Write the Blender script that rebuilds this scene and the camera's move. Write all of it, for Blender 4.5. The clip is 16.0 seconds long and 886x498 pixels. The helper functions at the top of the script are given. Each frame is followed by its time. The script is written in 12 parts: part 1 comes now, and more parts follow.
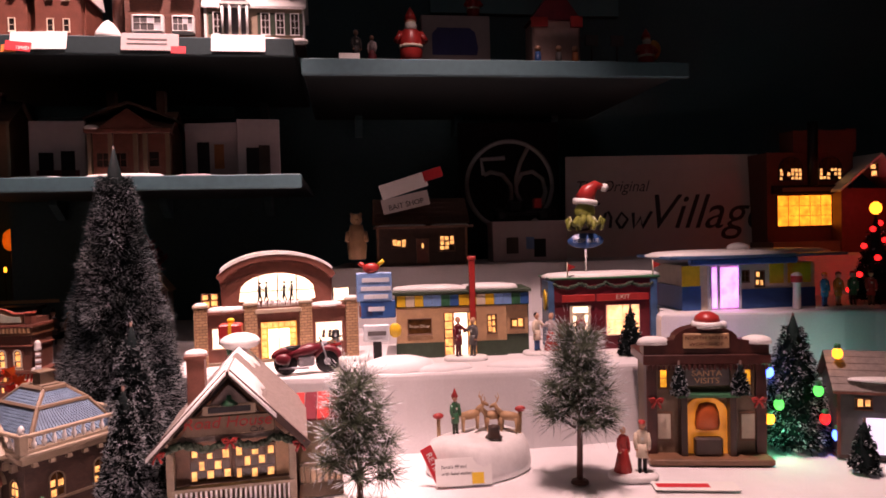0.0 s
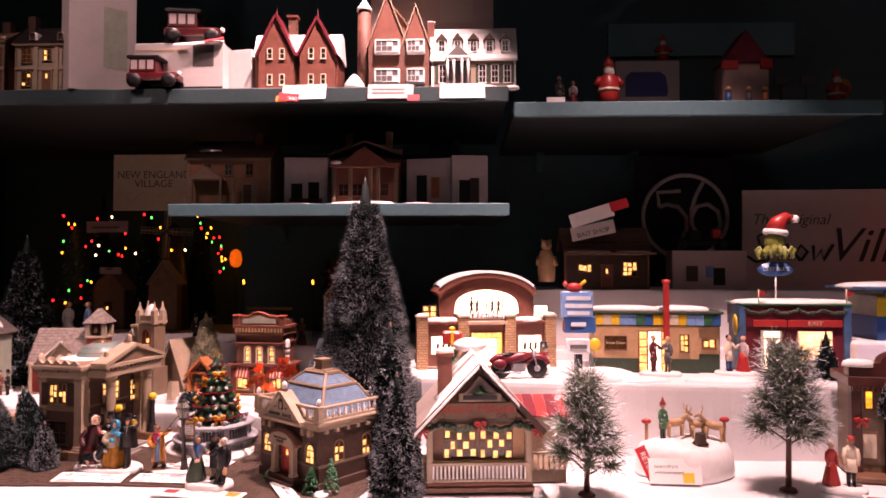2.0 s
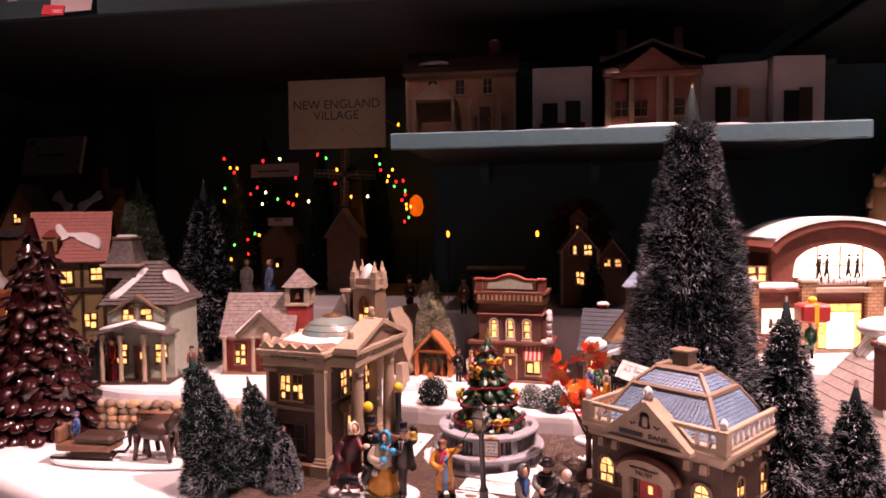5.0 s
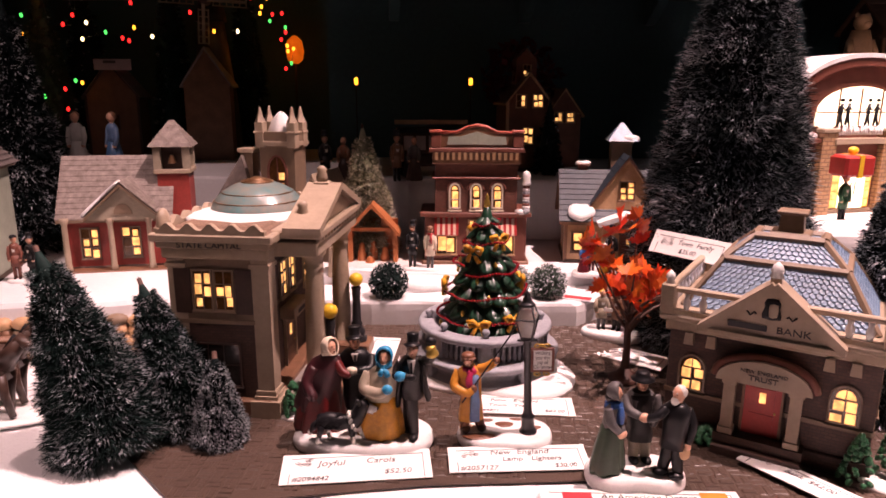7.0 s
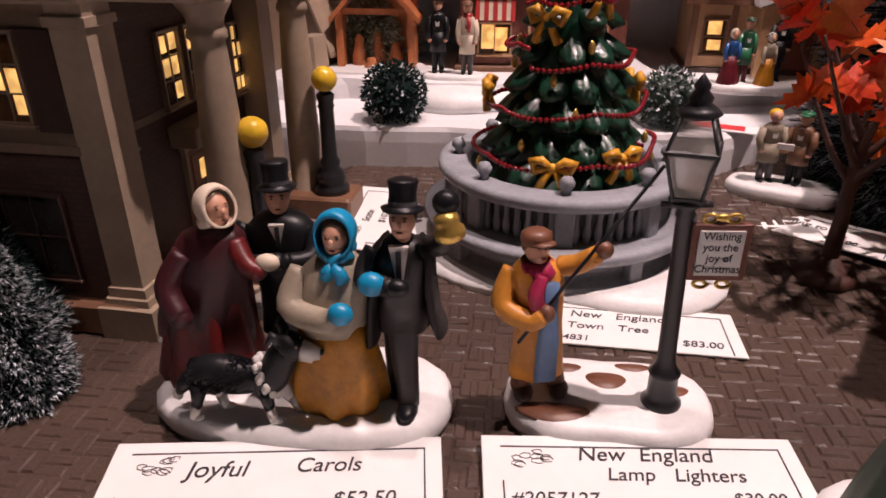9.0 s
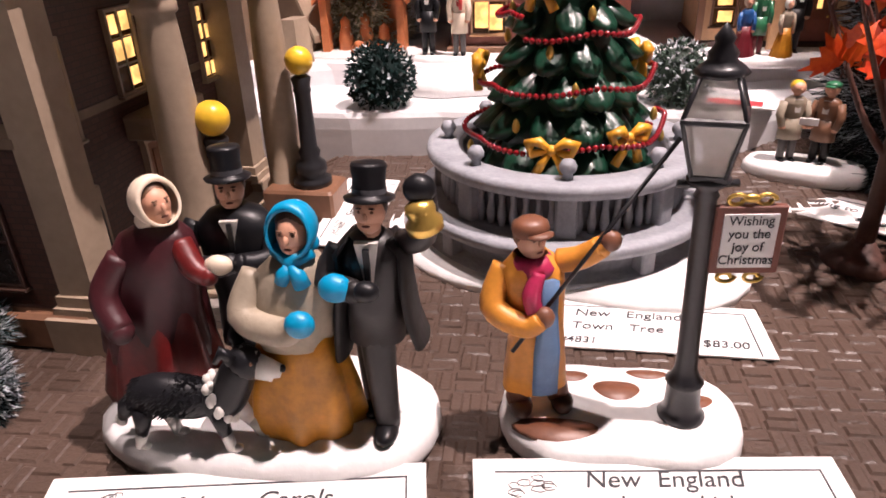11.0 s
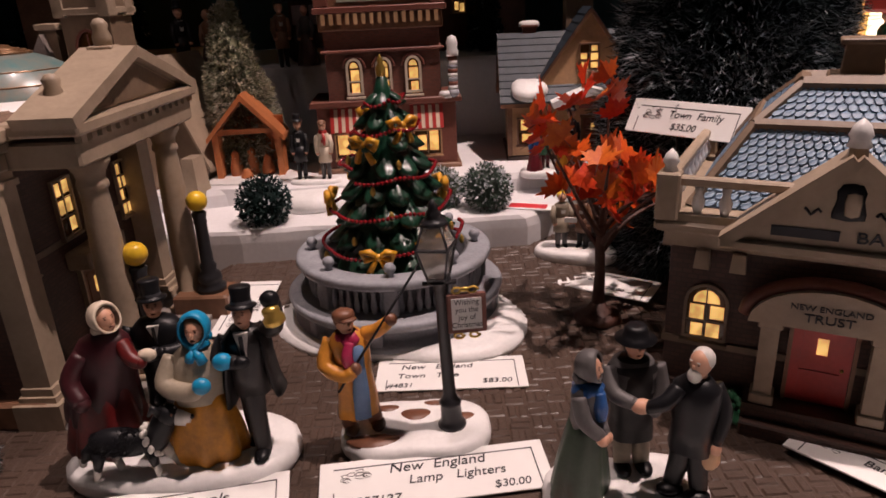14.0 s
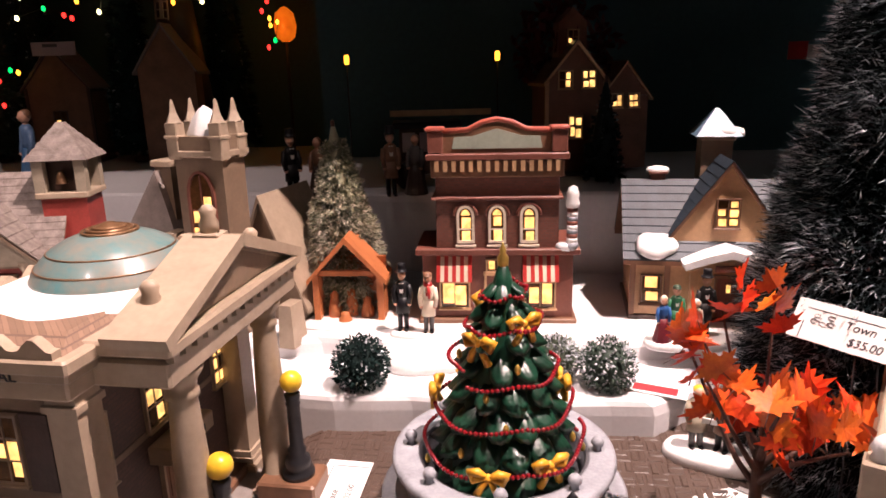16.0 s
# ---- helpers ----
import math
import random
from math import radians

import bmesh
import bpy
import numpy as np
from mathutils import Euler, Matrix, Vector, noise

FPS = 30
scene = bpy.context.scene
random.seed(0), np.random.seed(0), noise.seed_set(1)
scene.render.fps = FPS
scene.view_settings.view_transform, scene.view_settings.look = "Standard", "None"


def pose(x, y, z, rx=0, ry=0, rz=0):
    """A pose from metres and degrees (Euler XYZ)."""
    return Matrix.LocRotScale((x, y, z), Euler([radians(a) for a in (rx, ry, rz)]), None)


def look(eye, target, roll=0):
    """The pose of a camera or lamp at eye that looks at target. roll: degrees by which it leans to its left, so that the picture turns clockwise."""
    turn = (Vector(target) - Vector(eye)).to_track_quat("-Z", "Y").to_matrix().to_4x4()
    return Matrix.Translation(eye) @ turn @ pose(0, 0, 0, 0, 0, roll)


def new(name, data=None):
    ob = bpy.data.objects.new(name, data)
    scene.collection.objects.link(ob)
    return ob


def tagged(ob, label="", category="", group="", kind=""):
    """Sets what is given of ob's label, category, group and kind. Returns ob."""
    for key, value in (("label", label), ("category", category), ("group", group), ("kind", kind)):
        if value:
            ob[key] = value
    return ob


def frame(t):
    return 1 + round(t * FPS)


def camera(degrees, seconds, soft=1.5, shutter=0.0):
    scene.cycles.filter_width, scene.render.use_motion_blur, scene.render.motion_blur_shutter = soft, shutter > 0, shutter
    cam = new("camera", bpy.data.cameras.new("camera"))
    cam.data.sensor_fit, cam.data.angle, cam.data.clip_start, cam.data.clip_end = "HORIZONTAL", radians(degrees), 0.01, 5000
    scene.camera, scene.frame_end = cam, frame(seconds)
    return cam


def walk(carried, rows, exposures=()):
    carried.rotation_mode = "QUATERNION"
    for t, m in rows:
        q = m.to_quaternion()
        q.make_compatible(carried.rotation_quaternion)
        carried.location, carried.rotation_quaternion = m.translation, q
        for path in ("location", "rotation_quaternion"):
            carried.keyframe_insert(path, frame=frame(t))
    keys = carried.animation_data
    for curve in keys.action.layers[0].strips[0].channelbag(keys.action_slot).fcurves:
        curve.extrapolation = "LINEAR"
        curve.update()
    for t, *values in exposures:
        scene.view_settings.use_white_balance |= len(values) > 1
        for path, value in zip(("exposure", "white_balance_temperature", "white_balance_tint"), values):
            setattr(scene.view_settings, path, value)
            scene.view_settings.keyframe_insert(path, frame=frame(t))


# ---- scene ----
cam = camera(67.2, 16.0, 1.7)
PATH = [
    (0, (0.094, 0.094, 0.382), (0.071, 2.093, 0.326), -1.5),
    (0.5, (0.072, 0.069, 0.375), (-0.052, 2.063, 0.479), -0.9),
    (1, (0.103, 0.003, 0.362), (-0.194, 1.98, 0.438), -0.7),
    (1.5, (0.066, -0.043, 0.36), (-0.344, 1.915, 0.383), 0.7),
    (2, (-0.064, -0.08, 0.359), (-0.438, 1.884, 0.411), -0.0),
    (2.5, (-0.179, -0.11, 0.366), (-0.547, 1.855, 0.43), -0.4),
    (3, (-0.249, -0.148, 0.365), (-0.606, 1.819, 0.4), -0.7),
    (3.5, (-0.323, -0.159, 0.372), (-0.785, 1.787, 0.373), 0.3),
    (4, (-0.396, -0.086, 0.373), (-0.977, 1.828, 0.343), 0.1),
    (4.2, (-0.429, -0.025, 0.375), (-1.046, 1.877, 0.339), -0.4),
    (6.3, (-0.681, 0.4, 0.324), (-1.052, 2.34, 0.011), 0.3),
    (6.5, (-0.721, 0.404, 0.326), (-0.976, 2.357, -0.025), -0.3),
    (7, (-0.771, 0.443, 0.299), (-0.85, 2.387, -0.164), 0.3),
    (7.5, (-0.759, 0.552, 0.266), (-0.829, 2.46, -0.327), 0.5),
    (8, (-0.761, 0.658, 0.234), (-0.854, 2.521, -0.488), 1.9),
    (8.5, (-0.775, 0.726, 0.202), (-0.936, 2.532, -0.642), 1.6),
    (10.8, (-0.784, 0.785, 0.163), (-1.018, 2.543, -0.762), -1.6),
    (11, (-0.774, 0.788, 0.166), (-1.001, 2.558, -0.736), -1.7),
    (11.5, (-0.749, 0.789, 0.169), (-0.935, 2.577, -0.708), -2.1),
    (12, (-0.733, 0.779, 0.168), (-0.856, 2.583, -0.686), -2.7),
    (12.5, (-0.726, 0.757, 0.171), (-0.806, 2.564, -0.683), -3.2),
    (13, (-0.721, 0.727, 0.179), (-0.782, 2.547, -0.647), -3.4),
    (13.5, (-0.719, 0.694, 0.198), (-0.72, 2.539, -0.575), -2.6),
    (14, (-0.723, 0.667, 0.228), (-0.695, 2.539, -0.476), -2.7),
    (14.5, (-0.726, 0.65, 0.254), (-0.682, 2.555, -0.353), -2.3),
    (15, (-0.738, 0.657, 0.274), (-0.696, 2.575, -0.293), -1.4),
    (15.5, (-0.737, 0.694, 0.285), (-0.773, 2.62, -0.255), -2.1),
    (16, (-0.744, 0.747, 0.295), (-0.967, 2.667, -0.218), -1.4),
]
walk(cam, [(t, look(eye, target, roll)) for t, eye, target, roll in PATH], [(0, -0.15, 7000, 34), (0.5, 0.35, 7000, 34), (1, 0.4, 7000, 36), (2, 0.45, 7000, 36), (3.5, 0.4, 7000, 38), (4.2, 0.5, 7000, 38), (6.5, 0.3, 6800, 30), (7.5, -0.2, 6500, 20), (8.5, -0.6, 6100, 10), (10.8, 0.5, 5700, 0), (11.0, 0.4, 5700, 0), (11.5, 0.1, 5700, 1), (12.0, -0.65, 5800, 3), (12.5, -0.85, 5800, 3), (13.5, -0.8, 6000, 4), (14.5, -0.7, 6200, 4), (15.2, -0.3, 6100, 3), (15.5, 0.0, 6000, 3), (16, 0.55, 6100, 5)])

# ---- world and lights ----
world = bpy.data.worlds.new("world")
world.use_nodes = True
world.node_tree.nodes["Background"].inputs[0].default_value = (0.35, 0.5, 0.6, 1)
world.node_tree.nodes["Background"].inputs[1].default_value = 0.004
scene.world = world


def spot(name, eye, target, watts, degrees, blend, colour=(1.0, 0.71, 0.645), size=0.02):
    d = bpy.data.lights.new(name, "SPOT")
    d.energy, d.spot_size, d.spot_blend, d.color, d.shadow_soft_size = watts, radians(degrees), blend, colour, size
    ob = new(name, d)
    ob.matrix_world = look(eye, target)
    return ob


def bulb(name, at, watts, colour, size=0.01):
    d = bpy.data.lights.new(name, "POINT")
    d.energy, d.color, d.shadow_soft_size = watts, colour, size
    ob = new(name, d)
    ob.location = at
    return ob


# ceiling track spots
spot("track_spot_west", (-0.22, 1.00, 1.78), (-0.70, 1.10, 0.0), 232, 54, 0.5)
spot("track_spot_middle", (-0.90, 1.16, 1.78), (-0.70, 1.06, 0.0), 72, 42, 0.6)
spot("track_spot_far_west", (-1.46, 0.20, 1.78), (-1.56, 1.14, 0.0), 74, 42, 0.8)
spot("track_spot_shelf", (-1.00, 0.25, 1.80), (-1.10, 1.33, 0.84), 30, 30, 0.9)
spot("track_spot_east", (0.20, 0.86, 1.78), (0.17, 1.13, 0.0), 158, 50.5, 0.6)
# dim general light of the shop, behind the visitor
shop_light = bpy.data.lights.new("shop_ceiling_light", "AREA")
shop_light.energy, shop_light.size, shop_light.color = 1.4, 0.9, (1.0, 0.80, 0.74)
ob = new("shop_ceiling_light", shop_light)
ob.matrix_world = look((0.3, -0.25, 1.85), (0.1, 1.4, 0.5))

# ---- materials ----


def rgb(c):
    return (*c, 1.0)


def mat(name, base, rough=0.5, vary=0.12, scale=60.0, bump=0.15, metal=0.0, coat=0.0, second=None, amount=0.5, hue=False, fine=6.0, random_piece=0.0):
    """A painted or natural surface: colour mottled at two scales, with fine relief."""
    m = bpy.data.materials.new(name)
    m.use_nodes = True
    nt = m.node_tree
    N, L = nt.nodes, nt.links
    b = N["Principled BSDF"]
    b.inputs["Roughness"].default_value = rough
    b.inputs["Metallic"].default_value = metal
    b.inputs["Coat Weight"].default_value = coat
    b.inputs["Coat Roughness"].default_value = 0.12
    tc = N.new("ShaderNodeTexCoord")
    n1 = N.new("ShaderNodeTexNoise")
    n1.inputs["Scale"].default_value, n1.inputs["Detail"].default_value = scale, 4.0
    n2 = N.new("ShaderNodeTexNoise")
    n2.inputs["Scale"].default_value, n2.inputs["Detail"].default_value = scale * fine, 3.0
    L.new(tc.outputs["Object"], n1.inputs["Vector"])
    L.new(tc.outputs["Object"], n2.inputs["Vector"])
    r = N.new("ShaderNodeValToRGB")
    lo = tuple(max(x * 0.35, x * (1 - 2.2 * vary)) for x in base)
    hi = second if second else tuple(min(0.9, x * (1 + 1.2 * vary)) for x in base)
    r.color_ramp.elements[0].position, r.color_ramp.elements[1].position = 0.5 - 0.22, 0.5 + 0.22 + (0.3 * (0.5 - amount) if second else 0)
    r.color_ramp.elements[0].color, r.color_ramp.elements[1].color = rgb(lo), rgb(hi)
    mx = N.new("ShaderNodeMath")
    mx.operation = "MULTIPLY_ADD"
    L.new(n2.outputs[0], mx.inputs[0])
    mx.inputs[1].default_value = 0.35
    ad = N.new("ShaderNodeMath")
    ad.operation = "MULTIPLY"
    L.new(n1.outputs[0], ad.inputs[0])
    ad.inputs[1].default_value = 0.65
    L.new(ad.outputs[0], mx.inputs[2])
    L.new(mx.outputs[0], r.inputs[0])
    out = r.outputs[0]
    if random_piece:
        oi = N.new("ShaderNodeNewGeometry")
        hs = N.new("ShaderNodeHueSaturation")
        mr = N.new("ShaderNodeMapRange")
        mr.inputs[3].default_value, mr.inputs[4].default_value = 1 - random_piece, 1 + random_piece
        L.new(oi.outputs["Random Per Island"], mr.inputs[0])
        L.new(mr.outputs[0], hs.inputs["Value"])
        L.new(out, hs.inputs["Color"])
        out = hs.outputs[0]
    L.new(out, b.inputs["Base Color"])
    if bump:
        bp = N.new("ShaderNodeBump")
        bp.inputs["Strength"].default_value, bp.inputs["Distance"].default_value = bump, 0.001
        L.new(n2.outputs[0], bp.inputs["Height"])
        L.new(bp.outputs[0], b.inputs["Normal"])
    return m


def brickwork(name, base, joint, sx, rough=0.6):
    """Tiny moulded courses: a brick pattern with relief, sx courses in a metre."""
    m = mat(name, base, rough)
    nt = m.node_tree
    N, L = nt.nodes, nt.links
    b = N["Principled BSDF"]
    tc = N.new("ShaderNodeTexCoord")
    sep = N.new("ShaderNodeSeparateXYZ")
    L.new(tc.outputs["Object"], sep.inputs[0])
    sm = N.new("ShaderNodeMath")
    sm.operation = "ADD"
    L.new(sep.outputs[0], sm.inputs[0])
    L.new(sep.outputs[1], sm.inputs[1])
    cb = N.new("ShaderNodeCombineXYZ")
    L.new(sm.outputs[0], cb.inputs[0])
    L.new(sep.outputs[2], cb.inputs[1])
    br = N.new("ShaderNodeTexBrick")
    br.inputs["Scale"].default_value = sx
    br.inputs["Mortar Size"].default_value = 0.03
    br.inputs["Color1"].default_value = rgb(base)
    br.inputs["Color2"].default_value = rgb(tuple(x * 0.7 for x in base))
    br.inputs["Mortar"].default_value = rgb(joint)
    L.new(cb.outputs[0], br.inputs["Vector"])
    L.new(br.outputs["Color"], b.inputs["Base Color"])
    bp = N.new("ShaderNodeBump")
    bp.inputs["Strength"].default_value, bp.inputs["Distance"].default_value = 0.4, 0.001
    bp.invert = True
    L.new(br.outputs["Fac"], bp.inputs["Height"])
    L.new(bp.outputs[0], b.inputs["Normal"])
    return m


def glow(name, colour, strength, dark=0.25, scale=90.0):
    """A lit pane or bulb; uneven, as with one small bulb behind it."""
    m = bpy.data.materials.new(name)
    m.use_nodes = True
    N, L = m.node_tree.nodes, m.node_tree.links
    b = N["Principled BSDF"]
    b.inputs["Base Color"].default_value = rgb(tuple(c * 0.6 for c in colour))
    b.inputs["Roughness"].default_value = 0.25
    tc = N.new("ShaderNodeTexCoord")
    n = N.new("ShaderNodeTexNoise")
    n.inputs["Scale"].default_value = scale
    L.new(tc.outputs["Object"], n.inputs["Vector"])
    mr = N.new("ShaderNodeMapRange")
    mr.inputs[1].default_value, mr.inputs[2].default_value = 0.35, 0.65
    mr.inputs[3].default_value, mr.inputs[4].default_value = strength * dark, strength
    L.new(n.outputs[0], mr.inputs[0])
    b.inputs["Emission Color"].default_value = rgb(colour)
    L.new(mr.outputs[0], b.inputs["Emission Strength"])
    return m


def glass(name, colour=(0.9, 0.95, 0.95), rough=0.08):
    m = bpy.data.materials.new(name)
    m.use_nodes = True
    b = m.node_tree.nodes["Principled BSDF"]
    b.inputs["Base Color"].default_value = rgb(colour)
    b.inputs["Roughness"].default_value = rough
    b.inputs["Transmission Weight"].default_value = 0.9
    return m


SNOW = mat("snow", (0.80, 0.79, 0.80), 0.75, 0.05, 25, 0.5, fine=20)
CERSNOW = mat("ceramic_snow", (0.80, 0.79, 0.78), 0.45, 0.06, 60, 0.25)
FABRIC = mat("snow_blanket", (0.78, 0.77, 0.78), 0.9, 0.05, 12, 0.9, fine=40)
RISER = mat("white_riser", (0.72, 0.71, 0.72), 0.85, 0.05, 6, 0.12, fine=40)
PAVE = mat("pavement_sheet", (0.078, 0.051, 0.038), 0.42, 0.2, 9, 0.5, fine=60)
PAPER = mat("paper", (0.80, 0.79, 0.77), 0.7, 0.03, 20, 0.05)
INK = mat("ink", (0.02, 0.02, 0.025), 0.6, 0.1, 50, 0)
REDPAPER = mat("red_sticker", (0.62, 0.03, 0.04), 0.6, 0.06, 30, 0)
ORANGEPAPER = mat("orange_sticker", (0.85, 0.22, 0.02), 0.6, 0.06, 30, 0)
YELLOWPAPER = mat("yellow_sticker", (0.85, 0.55, 0.05), 0.6, 0.06, 30, 0)
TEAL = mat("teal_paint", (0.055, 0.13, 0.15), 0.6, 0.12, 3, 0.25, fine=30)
# shaded copy of the teal paint, for the upper shelf's edge
TEALSHADE = mat("shaded_teal_paint", (0.020, 0.046, 0.052), 0.6, 0.12, 3, 0.25, fine=30)
# shelf boards: the shade of their undersides is put into this near-black
BOARD_SHADE = mat("shaded_shelf_board", (0.007, 0.012, 0.013), 0.7, 0.15, 4, 0.2, fine=30)
TEALWALL = mat("teal_wall", (0.055, 0.125, 0.145), 0.75, 0.15, 2, 0.3, fine=60)
WOOD = mat("brown_wood", (0.19, 0.070, 0.04), 0.4, 0.25, 8, 0.2)
FLOORM = mat("dark_carpet", (0.03, 0.022, 0.022), 0.95, 0.2, 15, 0.6)
STONE = mat("beige_ceramic", (0.205, 0.143, 0.094), 0.5, 0.12, 40, 0.2)
STONE2 = mat("pale_ceramic", (0.365, 0.285, 0.205), 0.5, 0.10, 40, 0.2)
STONEROOF = brickwork("scaled_roof", (0.24, 0.15, 0.10), (0.13, 0.08, 0.055), 130)
GREYPLANK = mat("grey_planks", (0.27, 0.24, 0.22), 0.6, 0.14, 40, 0.3)
GREY = mat("grey_stone", (0.30, 0.31, 0.34), 0.6, 0.14, 70, 0.4)
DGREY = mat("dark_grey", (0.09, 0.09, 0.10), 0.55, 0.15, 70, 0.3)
BROWNBRICK = brickwork("brown_brick", (0.085, 0.042, 0.030), (0.045, 0.026, 0.02), 90)
REDBRICK = brickwork("red_brick", (0.17, 0.057, 0.036), (0.12, 0.06, 0.045), 110)
STONEBRICK = brickwork("tan_stone", (0.42, 0.25, 0.13), (0.16, 0.09, 0.05), 45)
BROWN = mat("brown_ceramic", (0.20, 0.10, 0.055), 0.45, 0.15, 50, 0.2)
DBROWN = mat("dark_brown", (0.055, 0.03, 0.022), 0.4, 0.2, 50, 0.2)
TAN = mat("tan_ceramic", (0.52, 0.32, 0.17), 0.5, 0.12, 50, 0.2)
CREAM = mat("cream_ceramic", (0.68, 0.58, 0.45), 0.45, 0.08, 50, 0.15)
RED = mat("red_ceramic", (0.42, 0.035, 0.03), 0.35, 0.12, 60, 0.12)
DRED = mat("maroon_ceramic", (0.13, 0.012, 0.02), 0.4, 0.15, 60, 0.15)
BRICKRED = mat("brick_red", (0.18, 0.060, 0.040), 0.5, 0.14, 60, 0.2)
GREEN = mat("green_ceramic", (0.035, 0.15, 0.07), 0.3, 0.2, 60, 0.15)
PALEGREEN = mat("pale_green", (0.36, 0.40, 0.32), 0.5, 0.1, 50, 0.2)
BLUE = mat("blue_paint", (0.03, 0.10, 0.30), 0.35, 0.1, 60, 0.1)
DENIM = mat("dusk_blue", (0.05, 0.12, 0.24), 0.4, 0.2, 60, 0.15)
NIGHT = mat("unlit_pane", (0.035, 0.028, 0.026), 0.12, 0.2, 60, 0.05, coat=0.3)
LBLUE = mat("light_blue", (0.18, 0.33, 0.62), 0.4, 0.1, 60, 0.1)
TURQ = mat("turquoise_paint", (0.015, 0.26, 0.48), 0.4, 0.1, 60, 0.1)
BOWGOLD = mat("golden_ribbon", (0.72, 0.36, 0.03), 0.3, 0.15, 60, 0.1)
YELLOW = mat("yellow_paint", (0.78, 0.50, 0.03), 0.3, 0.08, 60, 0.1)
MUSTARD = mat("mustard_cloth", (0.52, 0.22, 0.012), 0.45, 0.2, 70, 0.15)
OCHRE = mat("ochre_coat", (0.60, 0.25, 0.03), 0.45, 0.15, 70, 0.15)
BLACK = mat("black_paint", (0.010, 0.010, 0.012), 0.38, 0.2, 60, 0.12)
CHARCOAL = mat("charcoal_cloth", (0.012, 0.0105, 0.0105), 0.5, 0.15, 60, 0.15)
for m in (BLACK, CHARCOAL):
    m.node_tree.nodes["Principled BSDF"].inputs["Specular IOR Level"].default_value = 0.28
SKIN = mat("figurine_skin", (0.60, 0.33, 0.22), 0.45, 0.06, 80, 0.05)
HAIRW = mat("white_hair", (0.62, 0.60, 0.56), 0.55, 0.08, 90, 0.3)
GREYCLOTH = mat("grey_cloth", (0.095, 0.088, 0.088), 0.55, 0.12, 80, 0.2)
TAUPE = mat("taupe_cape", (0.32, 0.27, 0.20), 0.55, 0.12, 80, 0.2)
BOTTLE = mat("bottle_green_cloth", (0.035, 0.06, 0.035), 0.5, 0.15, 80, 0.2)
MAGENTA = mat("magenta_scarf", (0.42, 0.02, 0.09), 0.5, 0.15, 80, 0.2)
TERRABROWN = mat("reddish_brown_paint", (0.16, 0.065, 0.035), 0.45, 0.2, 60, 0.2)
LBLUECLOTH = mat("denim_blue_cloth", (0.10, 0.17, 0.30), 0.5, 0.15, 60, 0.15)
SLATE = mat("blue_slate", (0.16, 0.25, 0.36), 0.4, 0.18, 90, 0.25)
ROOFGREY = mat("grey_shingle", (0.24, 0.20, 0.18), 0.6, 0.15, 120, 0.5)
SNOWROOF = mat("snow_dusted_shingle", (0.17, 0.125, 0.105), 0.65, 0.2, 130, 0.5, second=(0.34, 0.29, 0.26), amount=0.3)
SLATE2 = mat("dark_slate", (0.024, 0.036, 0.050), 0.55, 0.18, 90, 0.25)
SCHOOLRED = mat("school_red", (0.30, 0.045, 0.035), 0.45, 0.15, 60, 0.2)
ROOFBROWN = mat("brown_shingle", (0.16, 0.09, 0.065), 0.6, 0.15, 120, 0.5)
ROOFRED = mat("red_tile", (0.40, 0.09, 0.06), 0.5, 0.15, 120, 0.4)
COPPER = mat("verdigris_dome", (0.085, 0.27, 0.29), 0.30, 0.12, 45, 0.12, second=(0.27, 0.20, 0.15), amount=0.25, coat=0.4)
BRONZE = mat("bronze_ring", (0.22, 0.12, 0.06), 0.3, 0.15, 50, 0.1, metal=0.5)
GOLD = mat("gold_paint", (0.62, 0.42, 0.10), 0.3, 0.1, 60, 0.05, metal=0.7)
IRON = mat("black_iron", (0.02, 0.02, 0.023), 0.35, 0.15, 60, 0.1)
BARK = mat("brown_bark", (0.075, 0.03, 0.02), 0.6, 0.2, 60, 0.5)
NEEDLE = mat("green_bristle", (0.009, 0.016, 0.017), 0.7, 0.2, 40, 0, random_piece=0.5)
NEEDLE2 = mat("blue_green_bristle", (0.010, 0.024, 0.022), 0.7, 0.2, 40, 0, random_piece=0.5)
for bristle_mat in (NEEDLE, NEEDLE2):
    bristle_mat.node_tree.nodes["Principled BSDF"].inputs["Specular IOR Level"].default_value = 0.12
FROST = mat("frosted_bristle", (0.60, 0.64, 0.68), 0.7, 0.2, 40, 0, random_piece=0.5)
OXBLOOD = mat("oxblood_glaze", (0.075, 0.022, 0.017), 0.35, 0.2, 60, 0.15)
PALEFROST = mat("cream_frosting", (0.72, 0.68, 0.56), 0.7, 0.15, 40, 0, random_piece=0.3)
GARNET = mat("garnet_bead", (0.22, 0.008, 0.014), 0.15, 0.2, 60, 0, coat=0.6)
FLOCK = mat("flocked_bristle", (0.36, 0.36, 0.25), 0.7, 0.2, 40, 0, random_piece=0.5)
BUSHGREEN = mat("grey_green_bristle", (0.05, 0.085, 0.06), 0.7, 0.2, 40, 0, random_piece=0.5)
PINE = mat("pine_needle", (0.09, 0.12, 0.075), 0.6, 0.2, 40, 0, random_piece=0.6)
LEAFRED = mat("red_maple_leaf", (0.78, 0.024, 0.008), 0.45, 0.2, 75, 0.2, second=(0.86, 0.16, 0.012), amount=0.25)
nt = LEAFRED.node_tree  # each leaf takes its own hue between red and yellow
oi, hs, mr = nt.nodes.new("ShaderNodeObjectInfo"), nt.nodes.new("ShaderNodeHueSaturation"), nt.nodes.new("ShaderNodeMapRange")
mr.inputs[3].default_value, mr.inputs[4].default_value = 0.488, 0.516
nt.links.new(oi.outputs["Random"], mr.inputs[0])
